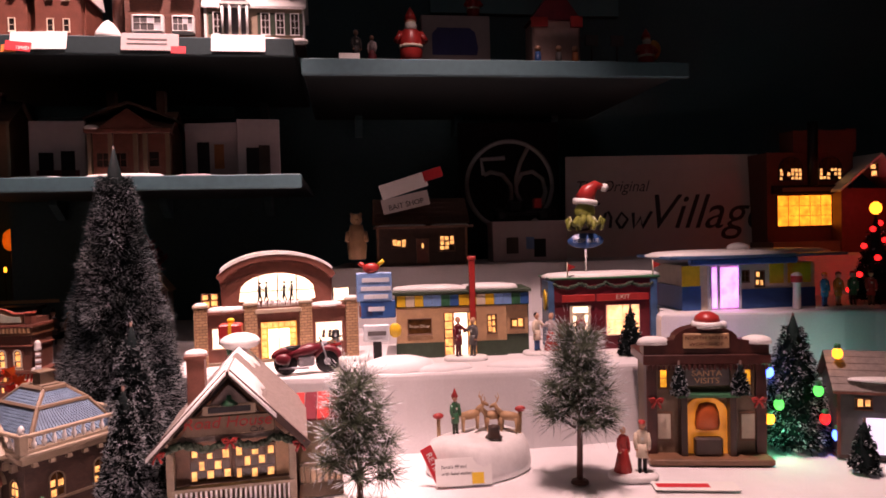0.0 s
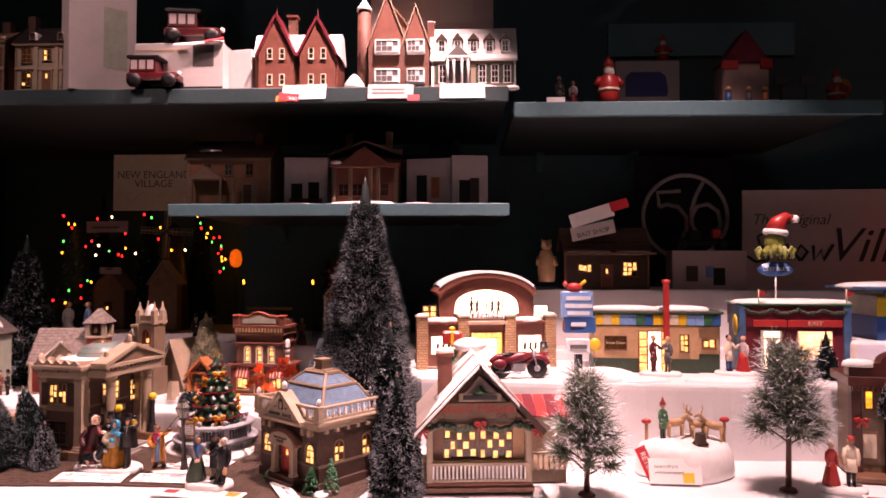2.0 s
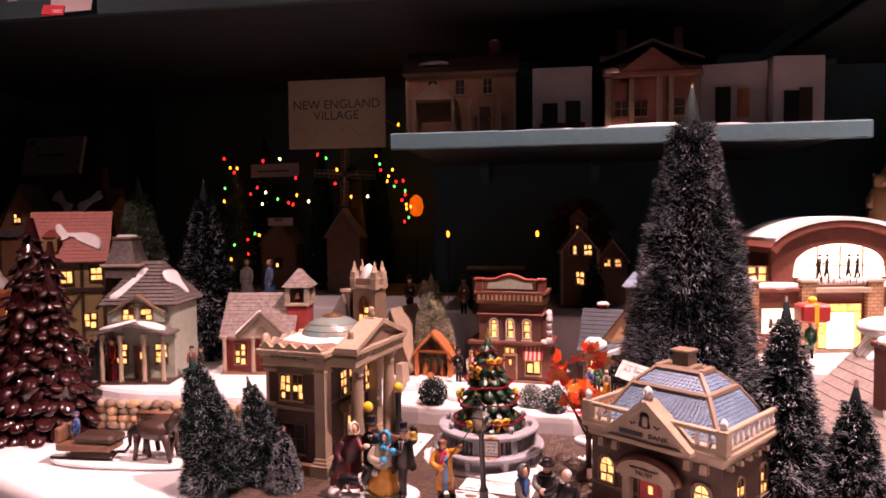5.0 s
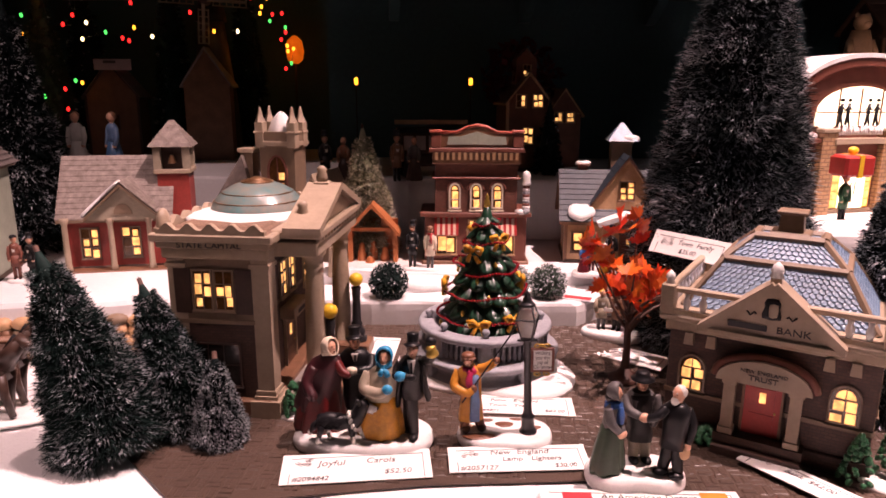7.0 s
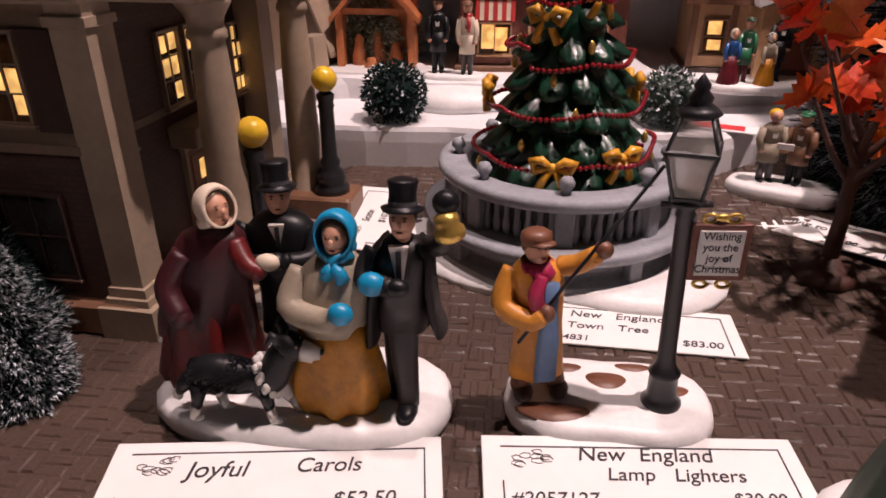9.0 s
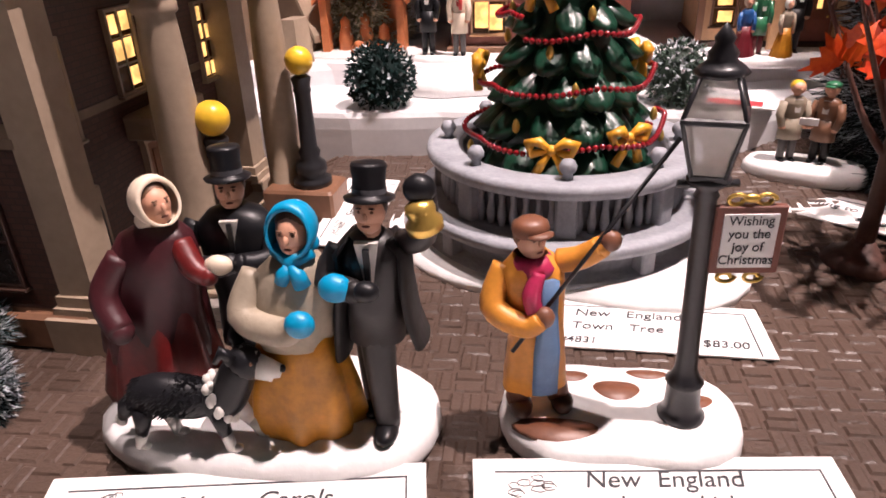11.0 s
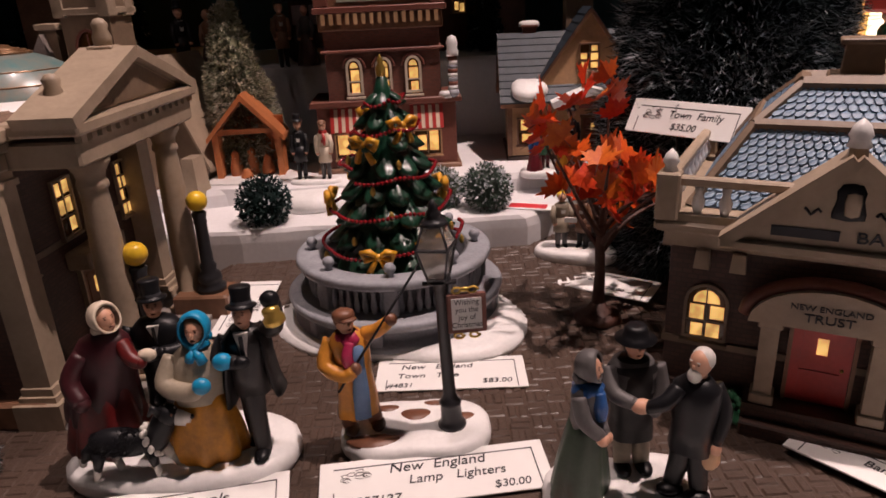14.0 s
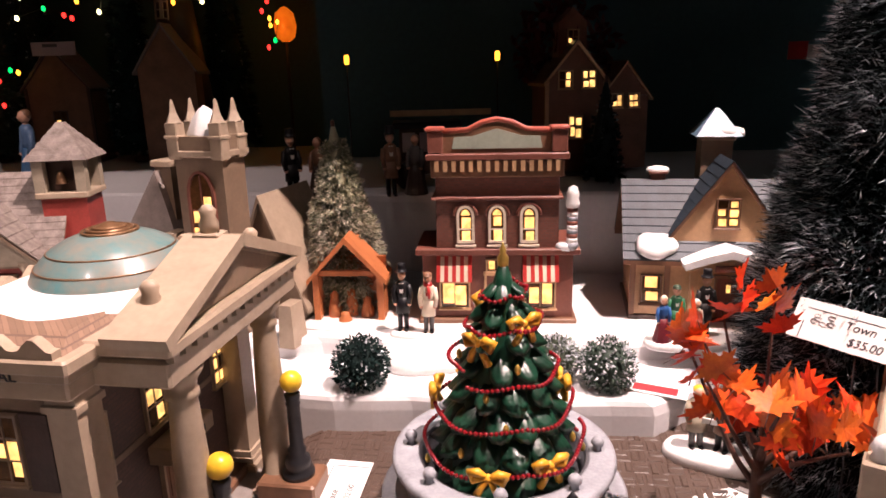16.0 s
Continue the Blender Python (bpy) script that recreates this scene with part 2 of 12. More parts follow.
nt.links.new(mr.outputs[0], hs.inputs["Hue"])
old = nt.nodes["Principled BSDF"].inputs["Base Color"].links[0].from_socket
nt.links.new(old, hs.inputs["Color"])
nt.links.new(hs.outputs[0], nt.nodes["Principled BSDF"].inputs["Base Color"])
TREEGREEN = mat("deep_green_glaze", (0.008, 0.045, 0.024), 0.36, 0.3, 70, 0.3, coat=0.15)
CHOC = mat("chocolate_glaze", (0.035, 0.008, 0.008), 0.16, 0.25, 60, 0.1, coat=0.6)
TERRA = mat("terracotta", (0.50, 0.17, 0.06), 0.5, 0.12, 60, 0.2)
CARD = mat("box_card", (0.52, 0.48, 0.47), 0.6, 0.06, 12, 0.05)
CARDPINK = mat("box_card_pink", (0.50, 0.40, 0.40), 0.6, 0.08, 12, 0.05)
SIGNCARD = mat("sign_card", (0.55, 0.52, 0.49), 0.75, 0.05, 6, 0.05)
BOXGREEN = mat("box_green", (0.055, 0.10, 0.075), 0.5, 0.1, 30, 0.05)
BURG = mat("burgundy_car", (0.10, 0.012, 0.015), 0.25, 0.15, 40, 0.05, coat=0.4)
BLOCKW = mat("pink_block", (0.45, 0.30, 0.27), 0.6, 0.1, 40, 0.1)
PURPLE = mat("blue_purple_print", (0.05, 0.05, 0.22), 0.5, 0.1, 30, 0)
ICE = mat("icy_white", (0.62, 0.66, 0.70), 0.3, 0.1, 60, 0.2)
LIT = glow("lit_window", (1.0, 0.52, 0.15), 1.8, 0.4, 120)
LITW = glow("lit_white_window", (1.0, 0.80, 0.55), 4.0, 0.6)
DIM = mat("dark_amber_pane", (0.10, 0.045, 0.015), 0.18, 0.3, 80, 0.1, coat=0.3)
AMBER = glow("amber_glass", (1.0, 0.45, 0.03), 1.6, 0.3, 60)
PINKLIT = glow("pink_lit_window", (0.80, 0.30, 0.95), 3.0, 0.6, 40)
BRED = glow("red_bulb", (1.0, 0.02, 0.015), 3.2, 0.8)
BGREEN = glow("green_bulb", (0.03, 0.8, 0.10), 2.2, 0.8)
BAMBER = glow("amber_bulb", (1.0, 0.36, 0.02), 4.0, 0.8)
BWHITE = glow("warm_bulb", (1.0, 0.75, 0.35), 5, 0.8)
BBLUE = glow("blue_bulb", (0.05, 0.15, 1.0), 9, 0.8)
FLAME = glow("orange_lamp_glow", (1.0, 0.16, 0.005), 0.55, 0.7)
LAMPGLASS = mat("lamp_glass", (0.62, 0.58, 0.52), 0.1, 0.08, 60, 0)
LAMPGLASS.node_tree.nodes["Principled BSDF"].inputs["Alpha"].default_value = 0.42

# ---- mesh kit ----


class Shape:
    """Collects pieces with their materials and becomes one mesh."""

    def __init__(self):
        self.v, self.f, self.k, self.s, self.mats = [], [], [], [], []

    def slot(self, m):
        if m not in self.mats:
            self.mats.append(m)
        return self.mats.index(m)

    def add(self, verts, faces, m, smooth=False, at=None):
        o, k = len(self.v), self.slot(m)
        self.v += [tuple(at @ Vector(p)) for p in verts] if at else [tuple(p) for p in verts]
        for f in faces:
            self.f.append([o + i for i in f])
            self.k.append(k)
            self.s.append(smooth)
        return self

    def box(self, x0, x1, y0, y1, z0, z1, m, at=None, taper=0.0, bevel=0.0):
        t = taper
        if bevel:
            b = bevel
            rings = []
            for z, e in ((z0, b), (z0 + b, 0), (z1 - b, 0), (z1, b)):
                rings.append([(x0 + b if False else x0 + e + b, y0 + e, z), (x1 - e - b, y0 + e, z), (x1 - e, y0 + e + b, z), (x1 - e, y1 - e - b, z),
                              (x1 - e - b, y1 - e, z), (x0 + e + b, y1 - e, z), (x0 + e, y1 - e - b, z), (x0 + e, y0 + e + b, z)])
            return self.loft(rings, m, at=at)
        v = [(x0, y0, z0), (x1, y0, z0), (x1, y1, z0), (x0, y1, z0), (x0 + t, y0 + t, z1), (x1 - t, y0 + t, z1), (x1 - t, y1 - t, z1), (x0 + t, y1 - t, z1)]
        return self.add(v, [(3, 2, 1, 0), (4, 5, 6, 7), (0, 1, 5, 4), (1, 2, 6, 5), (2, 3, 7, 6), (3, 0, 4, 7)], m, at=at)

    def loft(self, rings, m, smooth=False, at=None, cap=True):
        n, v, f = len(rings[0]), [], []
        for r in rings:
            v += r
        for i in range(len(rings) - 1):
            for j in range(n):
                a, b = i * n + j, i * n + (j + 1) % n
                f.append((a, b, b + n, a + n))
        if cap:
            f.append(tuple(reversed(range(n))))
            f.append(tuple(range(len(v) - n, len(v))))
        return self.add(v, f, m, smooth, at)

    def lathe(self, prof, m, n=16, c=(0, 0), smooth=True, at=None, ripple=0.0, waves=7, sx=1.0, sy=1.0, phase=0.0, cap=True):
        rings = []
        for r, z in prof:
            rings.append([(c[0] + sx * r * (1 + ripple * math.sin(waves * 2 * math.pi * j / n + phase)) * math.cos(2 * math.pi * j / n),
                           c[1] + sy * r * (1 + ripple * math.sin(waves * 2 * math.pi * j / n + phase)) * math.sin(2 * math.pi * j / n), z) for j in range(n)])
        return self.loft(rings, m, smooth, at, cap)

    def prism(self, pts, y0, y1, m, at=None):
        """A polygon in x and z, drawn out along y."""
        return self.loft([[(x, y0, z) for x, z in pts], [(x, y1, z) for x, z in pts]], m, at=at)

    def plate(self, pts, z0, z1, m, at=None, smooth=False):
        return self.loft([[(x, y, z0) for x, y in pts], [(x, y, z1) for x, y in pts]], m, smooth, at=at)

    def tube(self, pts, r, m, n=8, smooth=True, at=None):
        pts = [Vector(p) for p in pts]
        rr = r if isinstance(r, (list, tuple)) else [r] * len(pts)
        rings = []
        for i, p in enumerate(pts):
            d = (pts[min(i + 1, len(pts) - 1)] - pts[max(i - 1, 0)]).normalized()
            a = d.orthogonal().normalized() if i == 0 else (a - d * a.dot(d)).normalized()
            b = d.cross(a)
            rings.append([tuple(p + rr[i] * (math.cos(2 * math.pi * j / n) * a + math.sin(2 * math.pi * j / n) * b)) for j in range(n)])
        return self.loft(rings, m, smooth, at)

    def ball(self, c, r, m, n=12, at=None, k=7):
        rx, ry, rz = r if isinstance(r, (list, tuple)) else (r, r, r)
        rings = []
        for i in range(k + 1):
            a = math.pi * (i + 0.02) / (k + 0.04) - math.pi / 2
            rings.append([(c[0] + rx * math.cos(a) * math.cos(2 * math.pi * j / n), c[1] + ry * math.cos(a) * math.sin(2 * math.pi * j / n), c[2] + rz * math.sin(a)) for j in range(n)])
        return self.loft(rings, m, True, at)

    def grow(self, start, c, k, kz=None):
        """Enlarges what was added since start, about the point c."""
        for i in range(start, len(self.v)):
            x, y, z = self.v[i]
            self.v[i] = (c[0] + (x - c[0]) * k, c[1] + (y - c[1]) * k, c[2] + (z - c[2]) * (kz or k))
        return len(self.v)

    def mesh(self, name):
        me = bpy.data.meshes.new(name)
        me.from_pydata(self.v, [], self.f)
        for m in self.mats:
            me.materials.append(m)
        me.polygons.foreach_set("material_index", self.k)
        me.polygons.foreach_set("use_smooth", self.s)
        me.update()
        return me


def thing(name, label, category, x, y, z, yaw=0.0, group="", kind=""):
    ob = new(name)
    ob.empty_display_size = 0.02
    ob.matrix_world = pose(x, y, z, 0, 0, yaw)
    return tagged(ob, label, category, group, kind)


def part(name, shape, parent, label=""):
    ob = new(name, shape.mesh(name))
    ob.parent = parent
    return tagged(ob, label) if label else ob


def solo(name, shape, label, category, x=0, y=0, z=0, yaw=0.0, group="", kind=""):
    ob = new(name, shape.mesh(name))
    ob.matrix_world = pose(x, y, z, 0, 0, yaw)
    return tagged(ob, label, category, group, kind)


def lettering(words, size, m, parent, at, name="lettering", align="CENTER", depth=0.0003, shear=0.0, squeeze=1.0, label="", weight=0.0):
    """Words lying in the local x and y plane of the pose at."""
    cu = bpy.data.curves.new(name, "FONT")
    cu.body, cu.size, cu.extrude, cu.align_x, cu.align_y, cu.shear = words, size, depth, align, "CENTER", shear
    cu.offset = weight
    tmp = bpy.data.objects.new(name, cu)
    me = bpy.data.meshes.new_from_object(tmp)
    bpy.data.objects.remove(tmp)
    me.materials.clear()
    me.materials.append(m)
    ob = new(name, me)
    ob.parent = parent
    ob.matrix_basis = at @ Matrix.Diagonal((squeeze, 1, 1, 1))
    return tagged(ob, label) if label else ob


UPRIGHT = pose(0, 0, 0, 90, 0, 0)


def on_wall(x, y, z, turn=0.0):
    """A pose for things on a wall: x along it, y into it, z up."""
    return pose(x, y, z, 0, 0, turn)


def window(parent, at, w, h, nx=2, nz=2, trim=None, arch=0.0, lit=0.6, seed=1, pane=None, dark=None, frame=0.0016, name="window", sill=True):
    """A window frame that stands proud of the wall, with its panes as a part of it; a share of the panes is bright."""
    rnd = random.Random(seed)
    trim, pane, dark = trim or STONE, pane or LIT, dark or (NIGHT if lit == 0 else DIM)
    s = Shape()
    f = frame
    if arch:
        k = 8
        outer = [(-w / 2 - f, 0), (w / 2 + f, 0)] + [((w / 2 + f) * math.cos(math.pi * i / k), h + (arch + f) * math.sin(math.pi * i / k)) for i in range(k + 1)]
        inner = [(-w / 2, f), (w / 2, f)] + [((w / 2) * math.cos(math.pi * i / k), h + arch * math.sin(math.pi * i / k)) for i in range(k + 1)]
        n = len(outer)
        v = [(x, -0.0022, z) for x, z in outer] + [(x, -0.0022, z) for x, z in inner] + [(x, 0.0005, z) for x, z in outer] + [(x, 0.0005, z) for x, z in inner]
        fs = []
        for i in range(n):
            j = (i + 1) % n
            fs += [(i, j, n + j, n + i), (i, 2 * n + i, 2 * n + j, j), (n + i, n + j, 3 * n + j, 3 * n + i)]
        s.add(v, fs, trim, at=at)
    else:
        rings = [[(-w / 2 - e, y, -e * 0.7), (w / 2 + e, y, -e * 0.7), (w / 2 + e, y, h + e), (-w / 2 - e, y, h + e)] for y, e in ((0.0005, f), (-0.0022, f), (-0.0024, f * 0.8), (-0.0022, 0), (0.0004, 0))]
        s.loft(rings, trim, at=at, cap=False)
    ob = part(name, s, parent)
    for i in range(1, nx):
        x = -w / 2 + w * i / nx
        part("glazing_bar", Shape().box(x - f * 0.25, x + f * 0.25, -0.0014, 0.0004, 0, h + arch * 0.9, trim, at), ob)
    for i in range(1, nz):
        z = h * i / nz
        part("glazing_bar", Shape().box(-w / 2, w / 2, -0.0013, 0.0004, z - f * 0.25, z + f * 0.25, trim, at), ob)
    if sill:
        part("window_sill", Shape().box(-w / 2 - f * 1.6, w / 2 + f * 1.6, -0.0035, 0.0005, -f * 1.6, -f * 0.7, trim, at, bevel=0.0003), ob)
    for i in range(nx):
        for j in range(nz):
            on = (i + j) % 2 == 0 if lit < 0 else rnd.random() < lit
            x0, x1, z0, z1 = -w / 2 + w * i / nx, -w / 2 + w * (i + 1) / nx, h * j / nz, h * (j + 1) / nz
            p = Shape()
            plain = pane is not LIT or dark is not DIM
            p.box(x0, x1, -0.0006, 0.0004, z0, z1, pane if on and plain else dark, at)
            if on and not plain:  # the bulb shows in the middle of each bright pane
                cx, cz = (x0 + x1) / 2 + rnd.uniform(-0.1, 0.1) * (x1 - x0), (z0 + z1) / 2 + rnd.uniform(-0.12, 0.12) * (z1 - z0)
                qx, qz = (x1 - x0) * rnd.uniform(0.30, 0.42), (z1 - z0) * rnd.uniform(0.32, 0.44)
                p.box(cx - qx, cx + qx, -0.0009, -0.0004, cz - qz, cz + qz, pane, at)
            part("pane", p, ob)
    if arch:
        k = 8
        pts = [((w / 2) * math.cos(math.pi * i / k), h + arch * math.sin(math.pi * i / k)) for i in range(k + 1)]
        part("pane", Shape().prism(pts, -0.0006, 0.0004, dark, at), ob)
        if lit >= 0.9:
            part("lit_pane", Shape().prism([(x * 0.7, h + (z - h) * 0.75) for x, z in pts], -0.0009, -0.0004, pane, at), ob)
    return ob


def door(parent, at, w, h, m, trim=None, lit=True):
    s = Shape()
    s.box(-w / 2, w / 2, -0.0012, 0.0006, 0, h, m, at)
    for a, b in ((0.08, 0.42), (0.52, 0.92)):
        s.box(-w * 0.33, w * 0.33, -0.0018, -0.0011, h * a, h * b, m, at)
    ob = part("door", s, parent)
    if trim:
        f = Shape()
        f.box(-w / 2 - 0.002, -w / 2, -0.003, 0.0006, 0, h, trim, at)
        f.box(w / 2, w / 2 + 0.002, -0.003, 0.0006, 0, h, trim, at)
        f.box(-w / 2 - 0.003, w / 2 + 0.003, -0.0034, 0.0006, h, h + 0.003, trim, at)
        part("door_frame", f, ob)
    if lit:
        g = Shape()
        g.box(-w * 0.09, w * 0.09, -0.0022, -0.0017, h * 0.64, h * 0.84, LIT, at)
        part("pane", g, ob)
    k = Shape()
    k.ball((w * 0.36, -0.002, h * 0.48), 0.0009, GOLD, 6, at, 4)
    part("handle", k, ob)
    return ob


def snow_patch(s, cx, cy, w, d, z, rise, seed, m=None, at=None, n=22, thick=0.002):
    """A soft, uneven layer of modelled snow, upper side bulging by rise."""
    rnd = random.Random(seed)
    ph = [rnd.uniform(0, 6.28) for _ in range(4)]
    rings = []
    for q, zz in ((1.0, -thick), (1.0, 0.25 * rise), (0.9, 0.75 * rise), (0.6, rise), (0.2, rise * 1.05)):
        ring = []
        for j in range(n):
            a = 2 * math.pi * j / n
            r = 1 + 0.10 * math.sin(2 * a + ph[0]) + 0.07 * math.sin(3 * a + ph[1]) + 0.04 * math.sin(5 * a + ph[2])
            ring.append((cx + w / 2 * q * r * math.cos(a), cy + d / 2 * q * r * math.sin(a), z + zz))
        rings.append(ring)
    return s.loft(rings, m or CERSNOW, True, at)


def drift(s, outline, rise, at, m=None, k=4):
    """A flat patch of modelled snow with a free outline, lying in the plane of at."""
    n, pts = len(outline), []
    for i in range(n):
        p = [Vector(outline[(i + j - 1) % n]) for j in range(4)]
        for j in range(k):
            u = j / k
            pts.append(0.5 * (2 * p[1] + (p[2] - p[0]) * u + (2 * p[0] - 5 * p[1] + 4 * p[2] - p[3]) * u * u + (3 * p[1] - p[0] - 3 * p[2] + p[3]) * u ** 3))
    c = sum(pts, Vector((0, 0))) / len(pts)
    rings = [[((c + (p - c) * q).x, (c + (p - c) * q).y, z) for p in pts] for q, z in ((1.0, -0.001), (1.0, 0.4 * rise), (0.92, 0.85 * rise), (0.7, rise), (0.2, rise * 1.04))]
    return s.loft(rings, m or CERSNOW, True, at)

# ---- the setting ----
WALL_TURN = 9.0
ALONG, INTO = Vector((math.cos(radians(9)), math.sin(radians(9)), 0)), Vector((-math.sin(radians(9)), math.cos(radians(9)), 0))


def by_wall(u, v, z, turn=0.0):
    """A pose in the shelves' own frame: u along the wall, v towards it."""
    p = Vector((-0.19, 1.37, 0)) + ALONG * u + INTO * v
    return pose(p.x, p.y, z, 0, 0, WALL_TURN + turn)


def slab(name, shape, label, category, m=None):
    ob = new(name, shape.mesh(name))
    if m:
        ob.matrix_world = m
    return tagged(ob, label, category, kind="structure")


slab("floor", Shape().box(-3.6, 2.6, -2.4, 2.7, -0.80, -0.75, FLOORM), "dark carpeted shop floor", "floor")
slab("ceiling", Shape().box(-3.6, 2.6, -2.4, 2.7, 1.9, 1.95, TEALWALL), "dark painted shop ceiling", "ceiling")
slab("wall_north", Shape().box(-0.79, 2.8, 0.60, 0.66, -0.75, 1.9, TEALWALL), "dark teal painted wall behind the shelves", "wall", by_wall(0, 0, 0))
slab("wall_recess", Shape().box(-2.7, -0.73, 0.85, 0.91, -0.75, 1.9, TEALWALL), "dark teal painted wall at the back of the recess", "wall", by_wall(0, 0, 0))
slab("wall_return", Shape().box(-0.79, -0.73, 0.661, 0.849, -0.75, 1.9, TEALWALL), "short dark teal wall joining recess and shelves", "wall", by_wall(0, 0, 0))
slab("wall_west", Shape().box(-3.6, -3.5, -2.4, 2.7, -0.75, 1.9, TEALWALL), "dark teal painted side wall", "wall")
slab("wall_east", Shape().box(2.5, 2.6, -2.4, 2.7, -0.75, 1.9, TEALWALL), "dark teal painted side wall", "wall")
slab("wall_south", Shape().box(-3.5, 2.5, -2.4, -2.3, -0.75, 1.9, TEALWALL), "dark teal painted wall across the shop", "wall")

# display table with a curved front
FRONT = [(-3.0, 1.62), (-2.4, 1.24), (-1.8, 1.0), (-1.3, 0.862), (-1.04, 0.778), (-0.85, 0.735), (-0.5, 0.68), (0.0, 0.64), (0.6, 0.66), (1.2, 0.80), (1.8, 1.1)]


def curve_through(pts, k=6):
    out = []
    for i in range(len(pts) - 1):
        p0, p1, p2, p3 = [Vector(pts[max(0, min(len(pts) - 1, j))]) for j in (i - 1, i, i + 1, i + 2)]
        for a in range(k):
            t = a / k
            out.append(tuple(0.5 * ((2 * p1) + (p2 - p0) * t + (2 * p0 - 5 * p1 + 4 * p2 - p3) * t * t + (3 * p1 - p0 - 3 * p2 + p3) * t ** 3)))
    out.append(tuple(pts[-1]))
    return out


edge = curve_through(FRONT)
rim = edge + [(1.8, 2.2), (-3.0, 2.2)]
table = thing("display_table", "long display table with brown wooden apron under white snow cloth", "table", 0, 0, 0)
part("tabletop", Shape().plate(rim, -0.062, -0.02, WOOD), table, "brown wooden top")
part("apron", Shape().plate([(x, y + 0.03) for x, y in edge] + [(1.75, 2.15), (-2.95, 2.15)], -0.75, -0.062, WOOD), table, "dark brown wooden apron")

# snow cloth over it: a grid with soft dents, rolled down at the front
s = Shape()
cols, rows_n = len(edge), 46
verts, faces = [], []
for j in range(rows_n + 4):
    for i, (x, y) in enumerate(edge):
        if j < 4:
            verts.append((x, y - 0.004 + (0.0, 0.0, 0.003, 0.012)[j], (-0.058, -0.02, -0.008, -0.003)[j] + 0.002 * noise.noise((x * 9, j, 2))))
        else:
            t = (j - 4) / (rows_n - 1)
            yy = y + 0.022 + (2.0 - y - 0.022) * t
            verts.append((x, yy, -0.003 + 0.0016 * noise.noise((x * 14, yy * 14, 0)) + 0.0008 * noise.noise((x * 60, yy * 60, 4))))
for j in range(rows_n + 3):
    for i in range(cols - 1):
        a = j * cols + i
        faces.append((a, a + 1, a + cols + 1, a + cols))
s.add(verts, faces, FABRIC, True)
solo("snow_blanket", s, "white felt snow blanket spread over the display table", "blanket")

# embossed street sheet
street = [(-1.085, 0.962), (-0.985, 0.868), (-0.80, 0.905), (-0.67, 0.918), (-0.60, 0.895), (-0.45, 0.825), (-0.39, 0.93), (-0.36, 1.16), (-0.52, 1.29), (-1.16, 1.30)]
sheet = thing("street_sheet", "dark brown embossed brick street sheet under the village", "street sheet", 0, 0, 0)
part("sheet", Shape().plate(street, -0.0012, 0.0, PAVE), sheet)
s = Shape()
rnd = random.Random(5)


def inside(x, y, poly):
    c = False
    for i in range(len(poly)):
        (x1, y1), (x2, y2) = poly[i], poly[i - 1]
        if (y1 > y) != (y2 > y) and x < (x2 - x1) * (y - y1) / (y2 - y1) + x1:
            c = not c
    return c


def smooth(t):
    t = max(0.0, min(1.0, t))
    return t * t * (3 - 2 * t)


def street_z(x, y):
    """The sheet climbs gently towards the riser, between the capitol and the bank."""
    return 0.115 * max(0.0, y - 1.065) * smooth((x + 0.935) / 0.04) * smooth((-0.50 - x) / 0.10)


def span(y):
    """The sheet's own width at y."""
    cuts = []
    for i in range(len(street)):
        (x1, y1), (x2, y2) = street[i], street[i - 1]
        if (y1 > y) != (y2 > y):
            cuts.append((x2 - x1) * (y - y1) / (y2 - y1) + x1)
    return min(cuts), max(cuts)


ramp = Shape()
rows_r = [1.05 + 0.008 * i for i in range(30)]
ramp.add([(a + (b - a) * j / 60, y, street_z(a + (b - a) * j / 60, y) + 0.0003) for y in rows_r for a, b in [span(y)] for j in range(61)],
         [(i * 61 + j, i * 61 + j + 1, (i + 1) * 61 + j + 1, (i + 1) * 61 + j) for i in range(29) for j in range(60)], PAVE, True)
part("ramp", ramp, sheet, "sheet rising gently towards the riser")
cell = 0.0125
gx = -1.16
while gx < -0.36:
    gy = 0.83
    while gy < 1.30:
        if inside(gx + cell / 2, gy + cell / 2, street) and inside(gx + cell / 2, gy - cell / 3, street):
            turn = (round(gx / cell) + round(gy / cell)) % 2
            for q in range(2):
                jx, jy = rnd.uniform(-0.0011, 0.0011), rnd.uniform(-0.0011, 0.0011)
                a, b = (cell - 0.0013, cell / 2 - 0.0012) if turn else (cell / 2 - 0.0012, cell - 0.0013)
                x0 = gx + jx + (0 if turn else q * cell / 2)
                y0 = gy + jy + (q * cell / 2 if turn else 0)
                h = 0.0007 + rnd.uniform(-0.0002, 0.0003)
                t = 0.0008
                v = [(x0, y0, 0), (x0 + a, y0 + rnd.uniform(-.0006, .0006), 0), (x0 + a, y0 + b, 0), (x0, y0 + b, 0)]
                v += [(x0 + t, y0 + t, h), (x0 + a - t, y0 + t, h), (x0 + a - t, y0 + b - t, h), (x0 + t, y0 + b - t, h)]
                v = [(vx, vy, vz + street_z(vx, vy) + (0.0002 if vy > 1.05 else 0)) for vx, vy, vz in v]
                s.add(v, [(4, 5, 6, 7), (0, 1, 5, 4), (1, 2, 6, 5), (2, 3, 7, 6), (3, 0, 4, 7)], PAVE)
        gy += cell
    gx += cell
tagged(part("embossed_brick", s, sheet), kind="stuff")

# white stepped risers under the cloth


